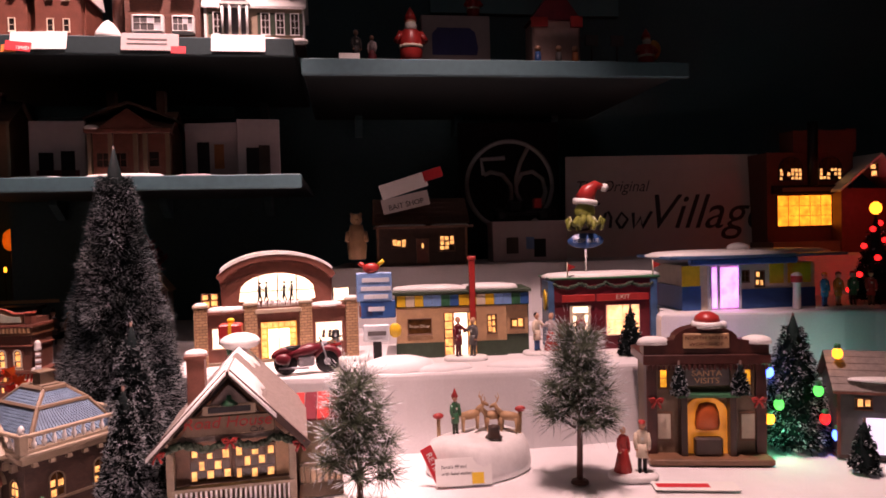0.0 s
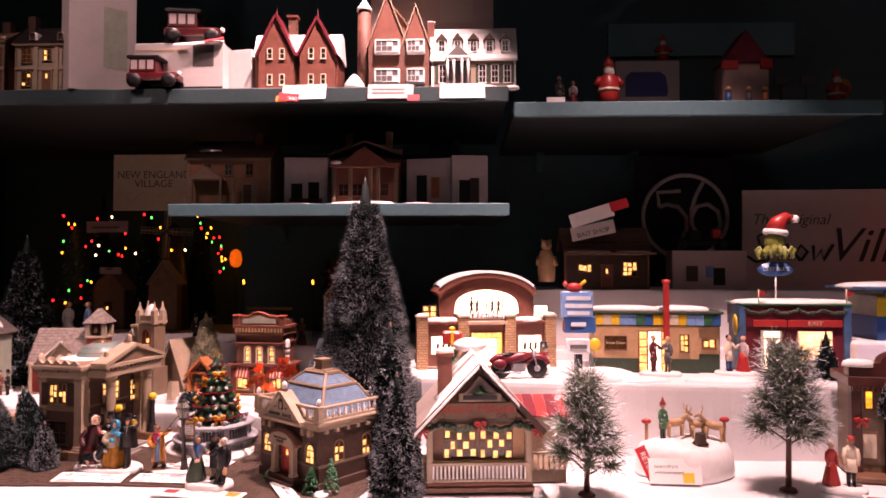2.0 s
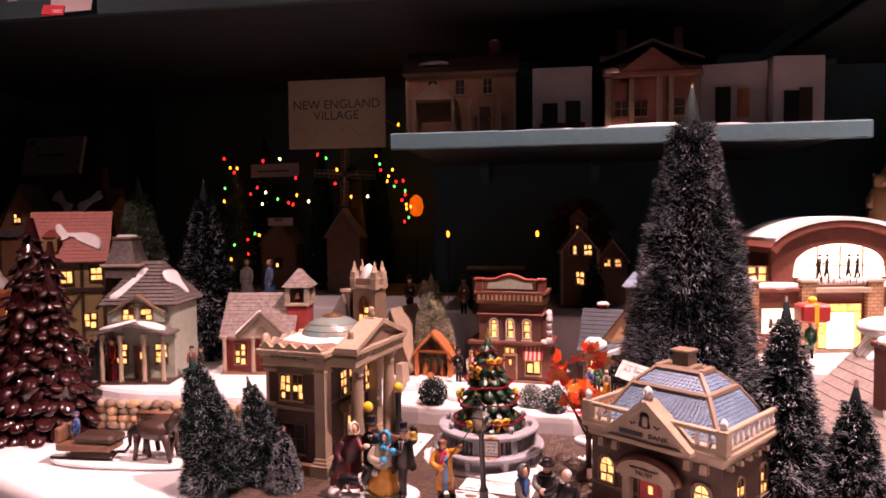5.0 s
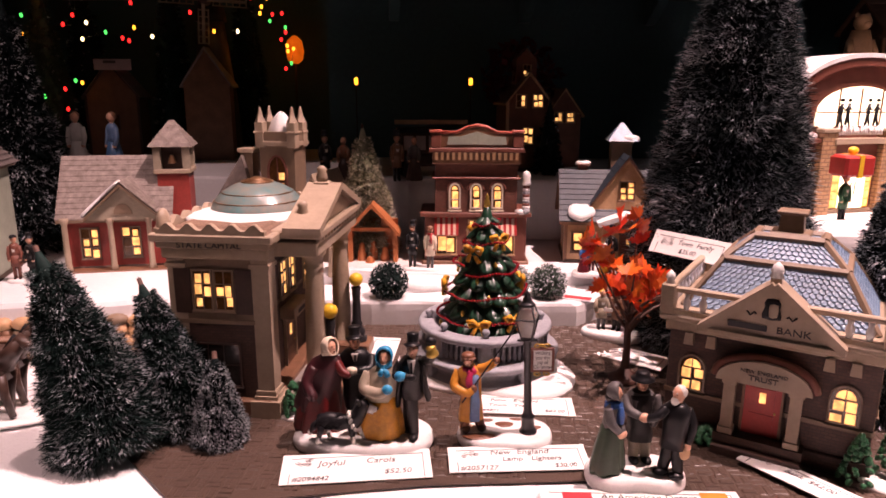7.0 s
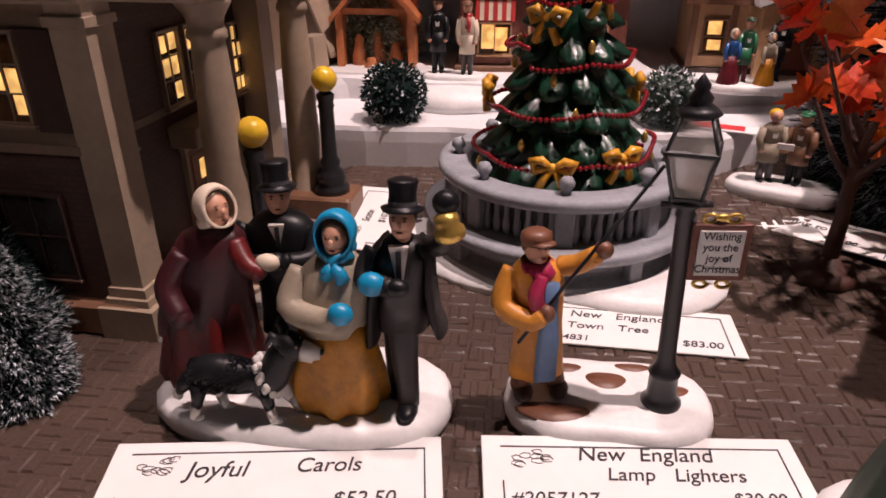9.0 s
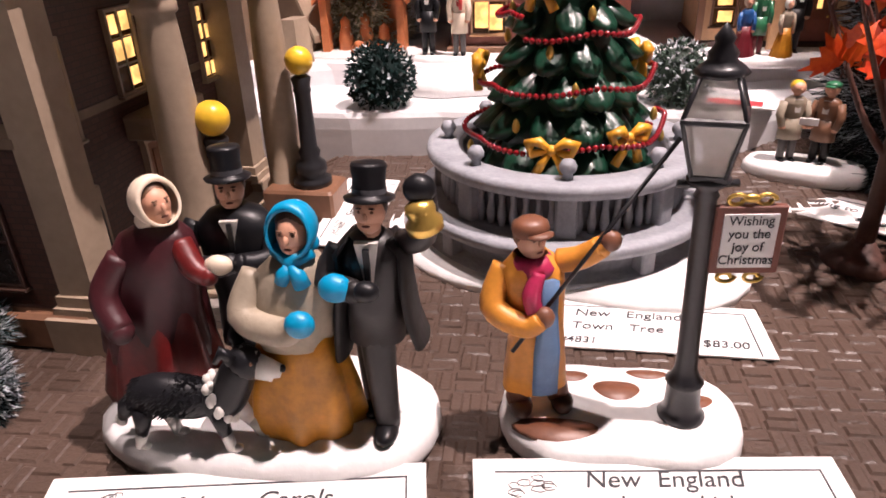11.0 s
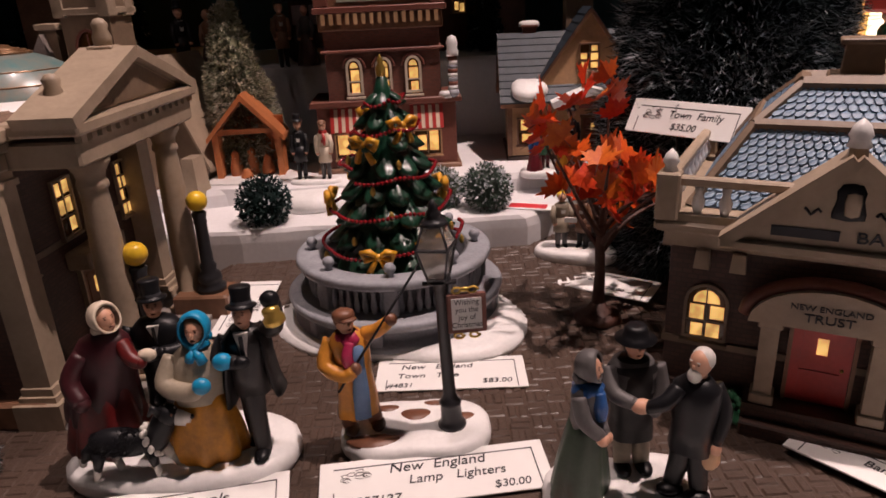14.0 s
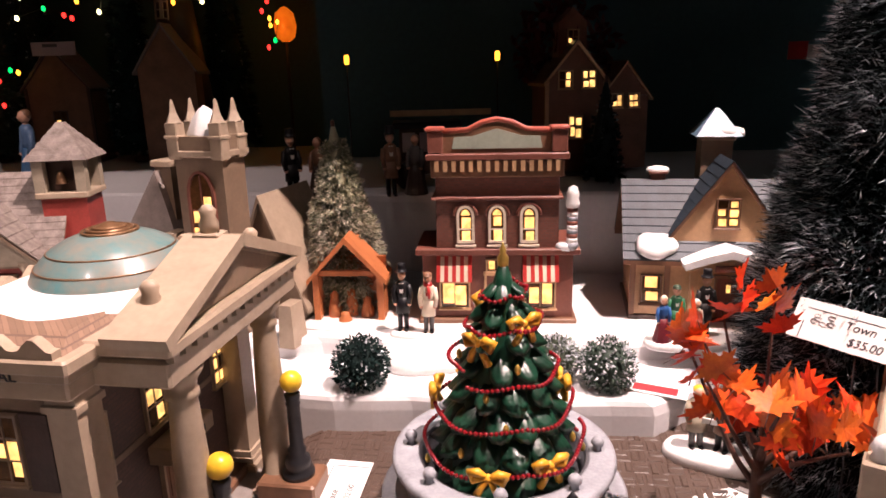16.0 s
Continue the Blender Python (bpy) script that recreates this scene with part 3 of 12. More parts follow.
def riser(name, pts, z0, z1, label, lip=0.011):
    s = Shape()
    n = len(pts)
    c = Vector((sum(p[0] for p in pts) / n, sum(p[1] for p in pts) / n))
    rings = []
    for off, z in ((0.004, z0), (0.0, z0 + 0.25 * (z1 - z0)), (0.0, z1 - lip), (-0.25 * lip, z1 - 0.3 * lip), (-lip, z1)):
        rings.append([(c.x + (p[0] - c.x) * (1 + off), c.y + (p[1] - c.y) * (1 + off), z + 0.0012 * noise.noise((p[0] * 20, p[1] * 20, z * 30))) for p in pts])
    s.loft(rings, RISER, False)
    return solo(name, s, label, "riser", kind="structure")


def dense(pts, step=0.03, jig=0.0):
    out = []
    for i in range(len(pts)):
        a, b = Vector(pts[i]), Vector(pts[(i + 1) % len(pts)])
        k = max(1, int((b - a).length / step))
        for j in range(k):
            p = a.lerp(b, j / k)
            out.append((p.x + jig * noise.noise((p.x * 17, p.y * 17, 3)), p.y + jig * noise.noise((p.x * 17, p.y * 17, 8))))
    return out


riser("riser", dense([(-2.2, 1.20), (-1.62, 1.180), (-1.53, 1.160), (-1.44, 1.122), (-1.36, 1.120), (-1.125, 1.158), (-1.095, 1.180), (-1.075, 1.225), (-0.92, 1.216), (-0.64, 1.222), (-0.60, 1.250), (-0.44, 1.30), (-0.44, 1.60), (-2.2, 1.60)], jig=0.006), -0.004, 0.047, "low white foam riser carrying the older shop fronts")
riser("riser", dense([(-2.18, 1.225), (-1.62, 1.176), (-1.53, 1.156), (-1.44, 1.117), (-1.36, 1.115), (-1.125, 1.153), (-1.09, 1.180), (-1.065, 1.270), (-0.92, 1.295), (-0.80, 1.285), (-0.66, 1.296), (-0.58, 1.318), (-0.45, 1.335), (-0.45, 1.59), (-2.18, 1.59)], 0.02, 0.008), 0.044, 0.064, "soft upper snow layer on the low riser", lip=0.017)
riser("riser", dense([(-2.6, 1.13), (-1.74, 1.165), (-1.68, 1.20), (-1.70, 1.60), (-2.6, 1.60)], jig=0.006), -0.004, 0.085, "white foam block riser at the end of the village")
riser("riser", dense([(-0.36, 1.24), (-0.05, 1.232), (0.2, 1.25), (0.52, 1.29), (0.56, 1.34), (0.56, 1.66), (-0.44, 1.66), (-0.44, 1.33)], jig=0.006), -0.004, 0.135, "tall white foam riser carrying the street of modern shops")
riser("riser", dense([(0.50, 1.40), (1.25, 1.40), (1.5, 1.9), (0.50, 1.75)], jig=0.006), -0.004, 0.205, "high white foam riser carrying the aquarium")
riser("riser", dense([(-2.4, 1.52), (-0.3, 1.50), (0.4, 1.64), (1.6, 1.72), (1.6, 2.05), (-0.82, 1.85), (-0.90, 2.08), (-2.4, 1.85)], jig=0.006), -0.004, 0.160, "back white riser in shade")
riser("riser", dense([(-0.2, 1.62), (0.5, 1.70), (1.5, 1.66), (1.5, 2.05), (-0.2, 1.90)], jig=0.006), 0.16, 0.30, "upper back riser in shade")

# shelves


def shelf(u0, u1, v0, z, thick, label, paint=None):
    paint = paint or TEAL
    s = Shape()
    # board behind the edge strip, coloured near-black for the shade below it
    s.box(u0, u1, v0, 0.598, z - thick * 0.55, z, BOARD_SHADE, bevel=0.003)
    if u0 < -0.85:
        s.box(u0, -0.795, 0.598, 0.848, z - thick * 0.55, z, BOARD_SHADE)
    ob = new("shelf", s.mesh("shelf"))
    ob.matrix_world = by_wall(0, 0, 0)
    tagged(ob, label, "shelf", "wall shelves", "structure")
    e = Shape()
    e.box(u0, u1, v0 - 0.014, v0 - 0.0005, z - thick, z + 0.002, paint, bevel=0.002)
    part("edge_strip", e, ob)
    for u in (max(u0 + 0.12, -0.72), (max(u0, -0.79) + u1) / 2, u1 - 0.12):
        b = Shape()
        b.prism([(0, 0), (0, -0.05), (0.015, -0.05), (0.07, -0.012), (0.07, 0)], -0.01, 0.01, paint, at=pose(u, 0.597, z - thick * 0.56, 0, 0, -90))
        part("bracket", b, ob)
    return ob


# the upper edge lies in shadow, which its darker teal carries
shelf(-2.1, -0.004, 0.014, 0.752, 0.032, "upper teal painted wall shelf holding brick houses", TEALSHADE)
shelf(0.008, 0.80, 0.014, 0.716, 0.030, "teal painted wall shelf in shade with santa pieces")
shelf(-0.775, 0.0, 0.054, 0.499, 0.026, "lower teal painted wall shelf with inn and boxes")
# lit patches of the wall, put in as thin strips of paler teal
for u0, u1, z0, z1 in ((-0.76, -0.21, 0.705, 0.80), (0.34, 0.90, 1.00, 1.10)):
    slab("trim", Shape().box(u0, u1, 0.585, 0.599, z0, z1, mat("lit_teal", (0.11, 0.27, 0.30), 0.6, 0.1, 4, 0.2)), "paler teal strip painted as a lit patch of wall", "wall strip", by_wall(0, 0, 0))

# ---- trees ----


def cone_radius(t, r, belly=0.35):
    return r * (1 - t) ** 0.85 * (1 + belly * 0.25 * math.sin(math.pi * t))


def brush_tree(label, x, y, z, h, r, count, seed, bristle=None, frost=0.35, lean=(0, 0), group="bottle brush trees", fine=1.0, frost_mat=None):
    """Bottle-brush tree: wired core, bristles that bunch into tufts, and frosted tips."""
    rnd = random.Random(seed)
    ob = thing("bottle_brush_tree", label, "tree", x, y, z, 0, group)
    b = Shape()
    b.lathe([(r * 0.32, 0), (r * 0.34, 0.004), (r * 0.3, 0.008), (0.004, 0.012), (0.0035, h * 0.12), (0.002, h * 0.97)], BARK, 10)
    part("trunk", b, ob, "twisted wire trunk on a wooden disc")
    core = Shape()
    core.lathe([(cone_radius(t, r) * 0.72, h * (0.05 + 0.93 * t)) for t in (0, 0.15, 0.3, 0.45, 0.6, 0.75, 0.88, 1.0)], bristle or NEEDLE, 14, ripple=0.12)
    cv, cf, fv, ff = [], [], [], []
    per = 7
    for i in range(count // per):
        t = 1 - math.sqrt(1 - rnd.random() * 0.985)
        a = rnd.uniform(0, 2 * math.pi)
        clump = noise.noise((math.cos(a) * 2.6, math.sin(a) * 2.6, t * h / r * 2.6 + seed))
        R = cone_radius(t, r) * (0.93 + 0.17 * clump) * rnd.uniform(0.86, 1.05) + r * 0.05
        zc = h * (0.035 + 0.955 * t)
        out = Vector((math.cos(a), math.sin(a), rnd.gauss(-0.12, 0.34)))
        root = Vector((R * 0.76 * math.cos(a), R * 0.76 * math.sin(a), zc))
        long = R * 0.26 + r * 0.06
        white = rnd.random() < frost * (0.55 + 1.6 * max(0.0, clump + 0.18))
        for j in range(per):
            d = (out + Vector((rnd.gauss(0, 0.32), rnd.gauss(0, 0.32), rnd.gauss(0, 0.32)))).normalized()
            p0 = root + Vector((rnd.gauss(0, 1), rnd.gauss(0, 1), rnd.gauss(0, 1))) * r * 0.018
            p1 = p0 + d * long * rnd.uniform(0.65, 1.12)
            w = rnd.uniform(0.0007, 0.0013) * fine
            e = d.cross(Vector((rnd.gauss(0, 1), rnd.gauss(0, 1), rnd.gauss(0, 1)))).normalized() * w
            k = len(cv)
            cv += [p0 - e, p0 + e, p1 + e * 0.4, p1 - e * 0.4]
            cf.append((k, k + 1, k + 2, k + 3))
            if (white and rnd.random() < 0.8) or rnd.random() < frost * 0.12:
                q = p1 - d * long * rnd.uniform(0.25, 0.5)
                g = d.cross(e).normalized() * w
                k = len(fv)
                fv += [q + e * 1.1, q - e * 1.1, p1 + d * long * 0.04, q + g, q - g]
                ff += [(k, k + 1, k + 2), (k + 3, k + 4, k + 2)]
    core.add(cv, cf, bristle or NEEDLE)
    tagged(part("crown", core, ob, "dense green bristle crown"), kind="stuff")
    fr = Shape()
    fr.add(fv, ff, frost_mat or FROST)
    tagged(part("frosting", fr, ob, "white frosted bristle tips"), kind="stuff")
    ob.matrix_world = pose(x, y, z, lean[0], lean[1], 0) @ pose(0, 0, 0, 0, 0, rnd.uniform(0, 360))
    return ob


brush_tree("tall dark green frosted bottle brush tree towering over the village", -0.473, 1.222, 0.0, 0.555, 0.108, 112000, 3, frost=0.36, fine=0.50)
brush_tree("medium dark green bottle brush tree beside the roadhouse", -0.376, 1.060, 0.0, 0.268, 0.055, 24000, 4, frost=0.5, fine=0.55)
brush_tree("small dark green bottle brush tree standing in front of the bank", -0.333, 0.944, 0.0, 0.198, 0.043, 20000, 5, frost=0.5, fine=0.55)
brush_tree("dark green bottle brush tree beside the capitol", -1.072, 0.952, 0.0, 0.188, 0.050, 34000, 6, NEEDLE2, 0.28, fine=0.42, lean=(0, -15.5))
brush_tree("narrow green bottle brush tree behind the frosted one", -1.021, 0.990, 0.0, 0.148, 0.038, 26000, 7, NEEDLE2, 0.30, fine=0.42, lean=(0, -15))
brush_tree("little grey frosted bottle brush tree", -0.985, 0.962, 0.0, 0.086, 0.025, 14000, 8, frost=0.9, fine=0.42)
brush_tree("slim grey green flocked tree behind the nativity stable", -0.918, 1.392, 0.062, 0.196, 0.046, 16000, 9, FLOCK, 0.6, lean=(0, -2), frost_mat=PALEFROST)

# ---- the capitol with dome ----
CX, CY = -0.9535, 1.010
cap = thing("domed_capitol", "beige ceramic capitol building with verdigris dome and lit windows", "ceramic house", CX, CY, 0.0, -3)
W_, D_ = 0.088, 0.176   # west of the near corner; back along y
s = Shape()
s.box(-W_ - 0.005, 0.004, -0.006, D_ + 0.006, 0, 0.018, BROWN, bevel=0.002)
part("plinth", s, cap, "brown plinth")
part("brick_storey", Shape().box(-W_, -0.012, 0.0, D_, 0.018, 0.090, BROWNBRICK), cap, "dark brick lower wall")
part("string_course", Shape().box(-W_ - 0.001, -0.011, -0.0012, D_ + 0.001, 0.090, 0.094, STONE), cap)
part("upper_wall", Shape().box(-W_, -0.012, 0.0, D_, 0.094, 0.152, STONE), cap, "beige upper wall")
for x, y in ((-0.004, 0.008), (-W_ + 0.006, 0.008), (-0.004, D_ - 0.008)):
    s = Shape()
    s.loft([[(x - p, y - p - 0.001, z), (x + p, y - p - 0.001, z), (x + p, y + p + 0.001, z), (x - p, y + p + 0.001, z)] for p, z in ((0.014, 0.0), (0.014, 0.017), (0.011, 0.0172), (0.011, 0.021), (0.0095, 0.0212), (0.0095, 0.026), (0.008, 0.0264), (0.008, 0.143), (0.0095, 0.1434), (0.0095, 0.147), (0.008, 0.1474), (0.008, 0.152))], STONE2)
    part("pier", s, cap, "square beige corner pier on stepped foot")
for e0, e1, e2, z0, z1 in ((0.004, 0.006, 0.006, 0.152, 0.162), (0.007, 0.009, 0.009, 0.162, 0.168), (0.011, 0.013, 0.0125, 0.168, 0.1755)):
    part("cornice", Shape().box(-W_ - e0, e1, -e1 if e1 > 0.006 else -0.006, D_ + e2, z0, z1, STONE2, bevel=0.0012), cap)
s = Shape()
s.loft([[(-W_ - 0.005, -0.007, 0.1755), (0.007, -0.007, 0.1755), (0.007, D_ + 0.006, 0.1755), (-W_ - 0.005, D_ + 0.006, 0.1755)],
        [(-W_ + 0.008, 0.012, 0.1800), (-0.004, 0.012, 0.1800), (-0.004, D_ - 0.010, 0.1800), (-W_ + 0.008, D_ - 0.010, 0.1800)]], STONEROOF)
part("roof", s, cap, "tan scaled roof slope")
s = Shape()
snow_patch(s, -0.042, 0.094, 0.100, 0.168, 0.1785, 0.0034, 3, n=40)
part("roof_snow", s, cap, "white modelled roof snow")


def scrolls(length, count, at):
    """A wavy parapet: one moulded crest after another."""
    w = length / count / 2
    for i in range(count):
        k = [(-w, -0.002), (w, -0.002), (w, 0.0036), (w * 0.72, 0.0040), (w * 0.42, 0.0070), (w * 0.12, 0.0094), (-w * 0.12, 0.0094), (-w * 0.42, 0.0070), (-w * 0.72, 0.0040), (-w, 0.0036)]
        part("parapet", Shape().prism(k, -0.003, 0.003, STONE2, at=at @ pose(-length / 2 + (2 * i + 1) * w, 0, 0)), cap)


scrolls(W_ + 0.010, 5, pose(-W_ / 2 + 0.001, -0.0085, 0.1755))
scrolls(W_ + 0.010, 5, pose(-W_ / 2 + 0.001, D_ + 0.008, 0.1755))
scrolls(D_ + 0.010, 8, pose(-W_ - 0.0065, D_ / 2, 0.1755, 0, 0, 90))
for x, y in ((-W_ - 0.004, 0.004), (-W_ - 0.004, D_ - 0.004)):
    part("acroterion", Shape().lathe([(0.0085, 0.1755), (0.0085, 0.180), (0.0075, 0.188), (0.0045, 0.194), (0.0, 0.196)], STONE2, 12, (x, y), sx=0.7), cap)
DOME = (-0.041, 0.103)
s = Shape()
s.lathe([(0.0470, 0.178), (0.0472, 0.1825), (0.0462, 0.1842), (0.0440, 0.1885), (0.0424, 0.1905), (0.0370, 0.1965), (0.0345, 0.1985), (0.0270, 0.2030), (0.0170, 0.2068), (0.0120, 0.2075)], COPPER, 48, DOME)
part("dome", s, cap, "turquoise verdigris dome with bronze rings")
s = Shape()
for r, z in ((0.0434, 0.1893), (0.0358, 0.1975)):
    s.tube([(DOME[0] + r * math.cos(a * math.pi / 24), DOME[1] + r * math.sin(a * math.pi / 24), z) for a in range(49)], 0.0006, BRONZE, 6)
for r, z in ((0.0155, 0.2075), (0.0125, 0.2086), (0.0090, 0.2096)):
    s.tube([(DOME[0] + r * math.cos(a * math.pi / 18), DOME[1] + r * math.sin(a * math.pi / 18), z) for a in range(37)], 0.0011, BRONZE, 8)
s.lathe([(0.0150, 0.2065), (0.0120, 0.2085), (0.0085, 0.2098), (0.0060, 0.2110), (0.0030, 0.2125), (0.0, 0.2130)], BRONZE, 20, DOME)
part("dome_cap", s, cap, "bronze stepped dome cap")
# portico on the side that faces the square
FRONT90 = pose(0.0, 0.0, 0, 0, 0, 90)
s = Shape()
s.prism([(0.014, 0.1755), (0.168, 0.1755), (0.091, 0.2045)], -0.044, -0.018, STONE2, at=FRONT90)
part("pediment", s, cap)
s = Shape()
s.prism([(0.030, 0.1785), (0.152, 0.1785), (0.091, 0.2005)], -0.0452, -0.0435, STONE, at=FRONT90)
part("pediment_field", s, cap)
for e in (-1, 1):
    s = Shape()
    a, b = Vector((0.091, 0.2062)), Vector((0.091 + e * 0.084, 0.1762))
    d = (b - a).normalized() * 0.0034
    nrm = Vector((-d.y, d.x))
    s.prism([(a.x - nrm.x, a.y - nrm.y), (b.x - nrm.x, b.y - nrm.y), (b.x + nrm.x, b.y + nrm.y), (a.x + nrm.x, a.y + nrm.y)], -0.0505, -0.016, STONE2, at=FRONT90)
    part("raking_cornice", s, cap)
s = Shape()
s.box(0.0, 0.046, 0.012, 0.170, 0.1515, 0.1660, STONE2, bevel=0.0015)
s.box(0.0, 0.0505, 0.008, 0.174, 0.1690, 0.1765, STONE2, bevel=0.0015)
part("entablature", s, cap)
for i in range(15):
    y = 0.016 + i * 0.0107
    part("dentil", Shape().box(0.0445, 0.0485, y - 0.0027, y + 0.0027, 0.1652, 0.1690, STONE2), cap)
for y in (0.040, 0.142):
    s = Shape()
    s.box(0.019, 0.047, y - 0.014, y + 0.014, 0.012, 0.0155, STONE2, bevel=0.0008)
    s.lathe([(0.0130, 0.0155), (0.0136, 0.0175), (0.0128, 0.0198), (0.0110, 0.0210), (0.0120, 0.0232), (0.0112, 0.0252), (0.0098, 0.0265), (0.0100, 0.06), (0.0092, 0.10), (0.0078, 0.128), (0.0074, 0.1330), (0.0090, 0.1345), (0.0088, 0.1375), (0.0078, 0.1390), (0.0084, 0.1430), (0.0122, 0.1490), (0.0122, 0.1520)], STONE2, 24, (0.033, y))
    part("column", s, cap, "round beige column")
for i, (d0, z0) in enumerate(((0.066, 0.004), (0.060, 0.008), (0.054, 0.012))):
    part("step", Shape().box(0.0, d0, 0.020, 0.160, z0 - 0.004 if i else 0.0, z0, GREYPLANK, bevel=0.0006), cap, "grey plank step")
part("porch_wall", Shape().box(-0.0125, -0.0115, 0.018, D_ - 0.018, 0.012, 0.152, BROWNBRICK), cap, "dark red brick porch wall")
for y in (0.026, 0.154):
    window(cap, on_wall(-0.0112, y, 0.084, 90), 0.015, 0.040, 2, 4, STONE2, lit=0.7, seed=int(y * 1000))
for y in (0.078, 0.104):
    window(cap, on_wall(-0.0112, y, 0.094, 90), 0.018, 0.036, 2, 3, STONE2, lit=0.75, seed=int(y * 1000))
part("door_hood", Shape().box(-0.012, 0.004, 0.066, 0.116, 0.072, 0.084, STONE2, bevel=0.001), cap)
part("lettering_bar", Shape().box(0.004, 0.0045, 0.078, 0.104, 0.0755, 0.0800, INK), cap)
door(cap, on_wall(-0.0112, 0.091, 0.012, 90), 0.030, 0.056, BROWN, STONE2)
s = Shape()
s.box(-0.0118, -0.0085, 0.020, 0.036, 0.020, 0.062, STONE2, bevel=0.0008)
part("niche_frame", s, cap)
s = Shape()
s.lathe([(0.0, 0), (0.0052, 0), (0.0055, 0.026), (0.0040, 0.032), (0.0, 0.034)], BLACK, 10, sx=0.22, at=pose(-0.0085, 0.028, 0.023))
part("niche", s, cap, "small dark arched niche")
window(cap, on_wall(-0.058, -0.0002, 0.104), 0.016, 0.036, 2, 3, STONE, lit=0.75, seed=12)
window(cap, on_wall(-0.038, -0.0002, 0.104), 0.016, 0.036, 2, 3, STONE, lit=0.75, seed=15)
for x in (-0.077, -0.020):
    part("shutter", Shape().box(x - 0.0075, x + 0.0075, -0.0014, 0.0002, 0.100, 0.142, DBROWN), cap, "dark brown shutter")
window(cap, on_wall(-0.050, -0.0002, 0.030), 0.044, 0.040, 3, 2, DBROWN, lit=0.0, seed=12)
lettering("STATE CAPITAL", 0.0070, INK, cap, pose(-0.046, -0.0093, 0.1652) @ UPRIGHT, squeeze=1.2)
for x, y, z in ((0.027, 0.034, 0.1765), (0.027, 0.148, 0.1765), (0.030, 0.092, 0.203)):
    s = Shape()
    s.box(x - 0.0080, x + 0.0080, y - 0.0065, y + 0.0065, z - 0.004, z + 0.007, STONE2, bevel=0.0008)
    s.lathe([(0.0062, 0.007), (0.0066, 0.012), (0.0048, 0.016), (0.0058, 0.0195), (0.0030, 0.0225), (0.0, 0.0230)], STONE2, 12, (x, y), at=pose(0, 0, z), sx=0.9, sy=0.7)
    part("finial", s, cap)
rnd = random.Random(14)
s = Shape()
for i in range(130):
    t, a = rnd.random(), rnd.uniform(0, 6.28)
    r = 0.010 * (1 - t) ** 0.6
    s.ball((0.020 + r * math.cos(a), 0.002 + r * math.sin(a), 0.004 + 0.030 * t), 0.0024, GREEN, 5, k=3)
snow_patch(s, 0.022, 0.000, 0.034, 0.020, 0.001, 0.003, 4)
part("shrub", s, cap, "small green moulded shrub on snow")
# entrance pedestals and round lamps
for x, y, z in ((-0.905, 1.052, 0.0), (-0.895, 1.143, 0.006)):
    ped = thing("lamp_post", "little black lamp post with yellow globe on brown plinth", "lamp post", x, y, z, -3, "globe lamps")
    part("plinth", Shape().box(-0.026, 0.016, -0.015, 0.015, -0.006, 0.020, BROWN, bevel=0.0015), ped, "brown plinth")
    part("post", Shape().lathe([(0.0112, 0.020), (0.0112, 0.0235), (0.0078, 0.0255), (0.0092, 0.029), (0.0086, 0.033), (0.0055, 0.036), (0.0064, 0.040), (0.0048, 0.043), (0.0044, 0.073), (0.0052, 0.0745), (0.0045, 0.0765), (0.0056, 0.0815), (0.0036, 0.083)], IRON, 16), ped)
    part("globe", Shape().ball((0, 0, 0.0906), 0.0076, YELLOW, 20, k=12), ped, "bright yellow globe")

# ---- corner bank ----
BX, BY, BT = -0.524, 0.967, -30.0
bank = thing("corner_bank", "brown brick bank with blue slate mansard roof and white balustrade", "ceramic house", BX, BY, 0.0, BT)
w, d, h = 0.158, 0.142, 0.097
s = Shape()
s.box(-w / 2 - 0.003, w / 2 + 0.003, -0.003, d + 0.003, 0, 0.015, BROWNBRICK, bevel=0.001)
s.box(-w / 2, w / 2, 0, d, 0.015, h, BROWNBRICK)
s.box(-w / 2 - 0.0015, w / 2 + 0.0015, -0.0015, d + 0.0015, 0.038, 0.042, STONE)
part("body", s, bank, "dark brown brick walls")
s = Shape()
s.box(-w / 2 - 0.004, w / 2 + 0.004, -0.004, d + 0.004, h, h + 0.009, STONE2, bevel=0.001)
s.box(-w / 2 - 0.009, w / 2 + 0.009, -0.009, d + 0.009, h + 0.009, h + 0.015, STONE2, bevel=0.0015)
part("cornice", s, bank, "pale cornice")
for x in (-0.062, -0.044, 0.044, 0.062):
    part("bracket", Shape().box(x - 0.004, x + 0.004, -0.008, 0.0, h - 0.010, h, STONE2, taper=0.0008), bank)
for i in range(7):
    for e in (-1, 1):
        y = 0.012 + i * 0.022
        part("bracket", Shape().box(e * (w / 2 + 0.0035) - 0.003, e * (w / 2 + 0.0035) + 0.003, y - 0.0035, y + 0.0035, h - 0.005, h, STONE2, taper=0.0006), bank)
z = h + 0.015
s = Shape()
s.box(-w / 2 - 0.007, w / 2 + 0.007, -0.007, d + 0.007, z, z + 0.004, STONE2)
for x0, x1, y0, y1 in ((-w / 2 - 0.006, w / 2 + 0.006, -0.006, 0.0), (-w / 2 - 0.006, w / 2 + 0.006, d, d + 0.006), (-w / 2 - 0.006, -w / 2, -0.006, d + 0.006), (w / 2, w / 2 + 0.006, -0.006, d + 0.006)):
    s.box(x0, x1, y0, y1, z + 0.019, z + 0.024, STONE2, bevel=0.001)
part("balustrade_rail", s, bank, "white balustrade rails")
bal = [(0.0018, 0.004), (0.0030, 0.008), (0.0034, 0.011), (0.0018, 0.015), (0.0026, 0.019)]


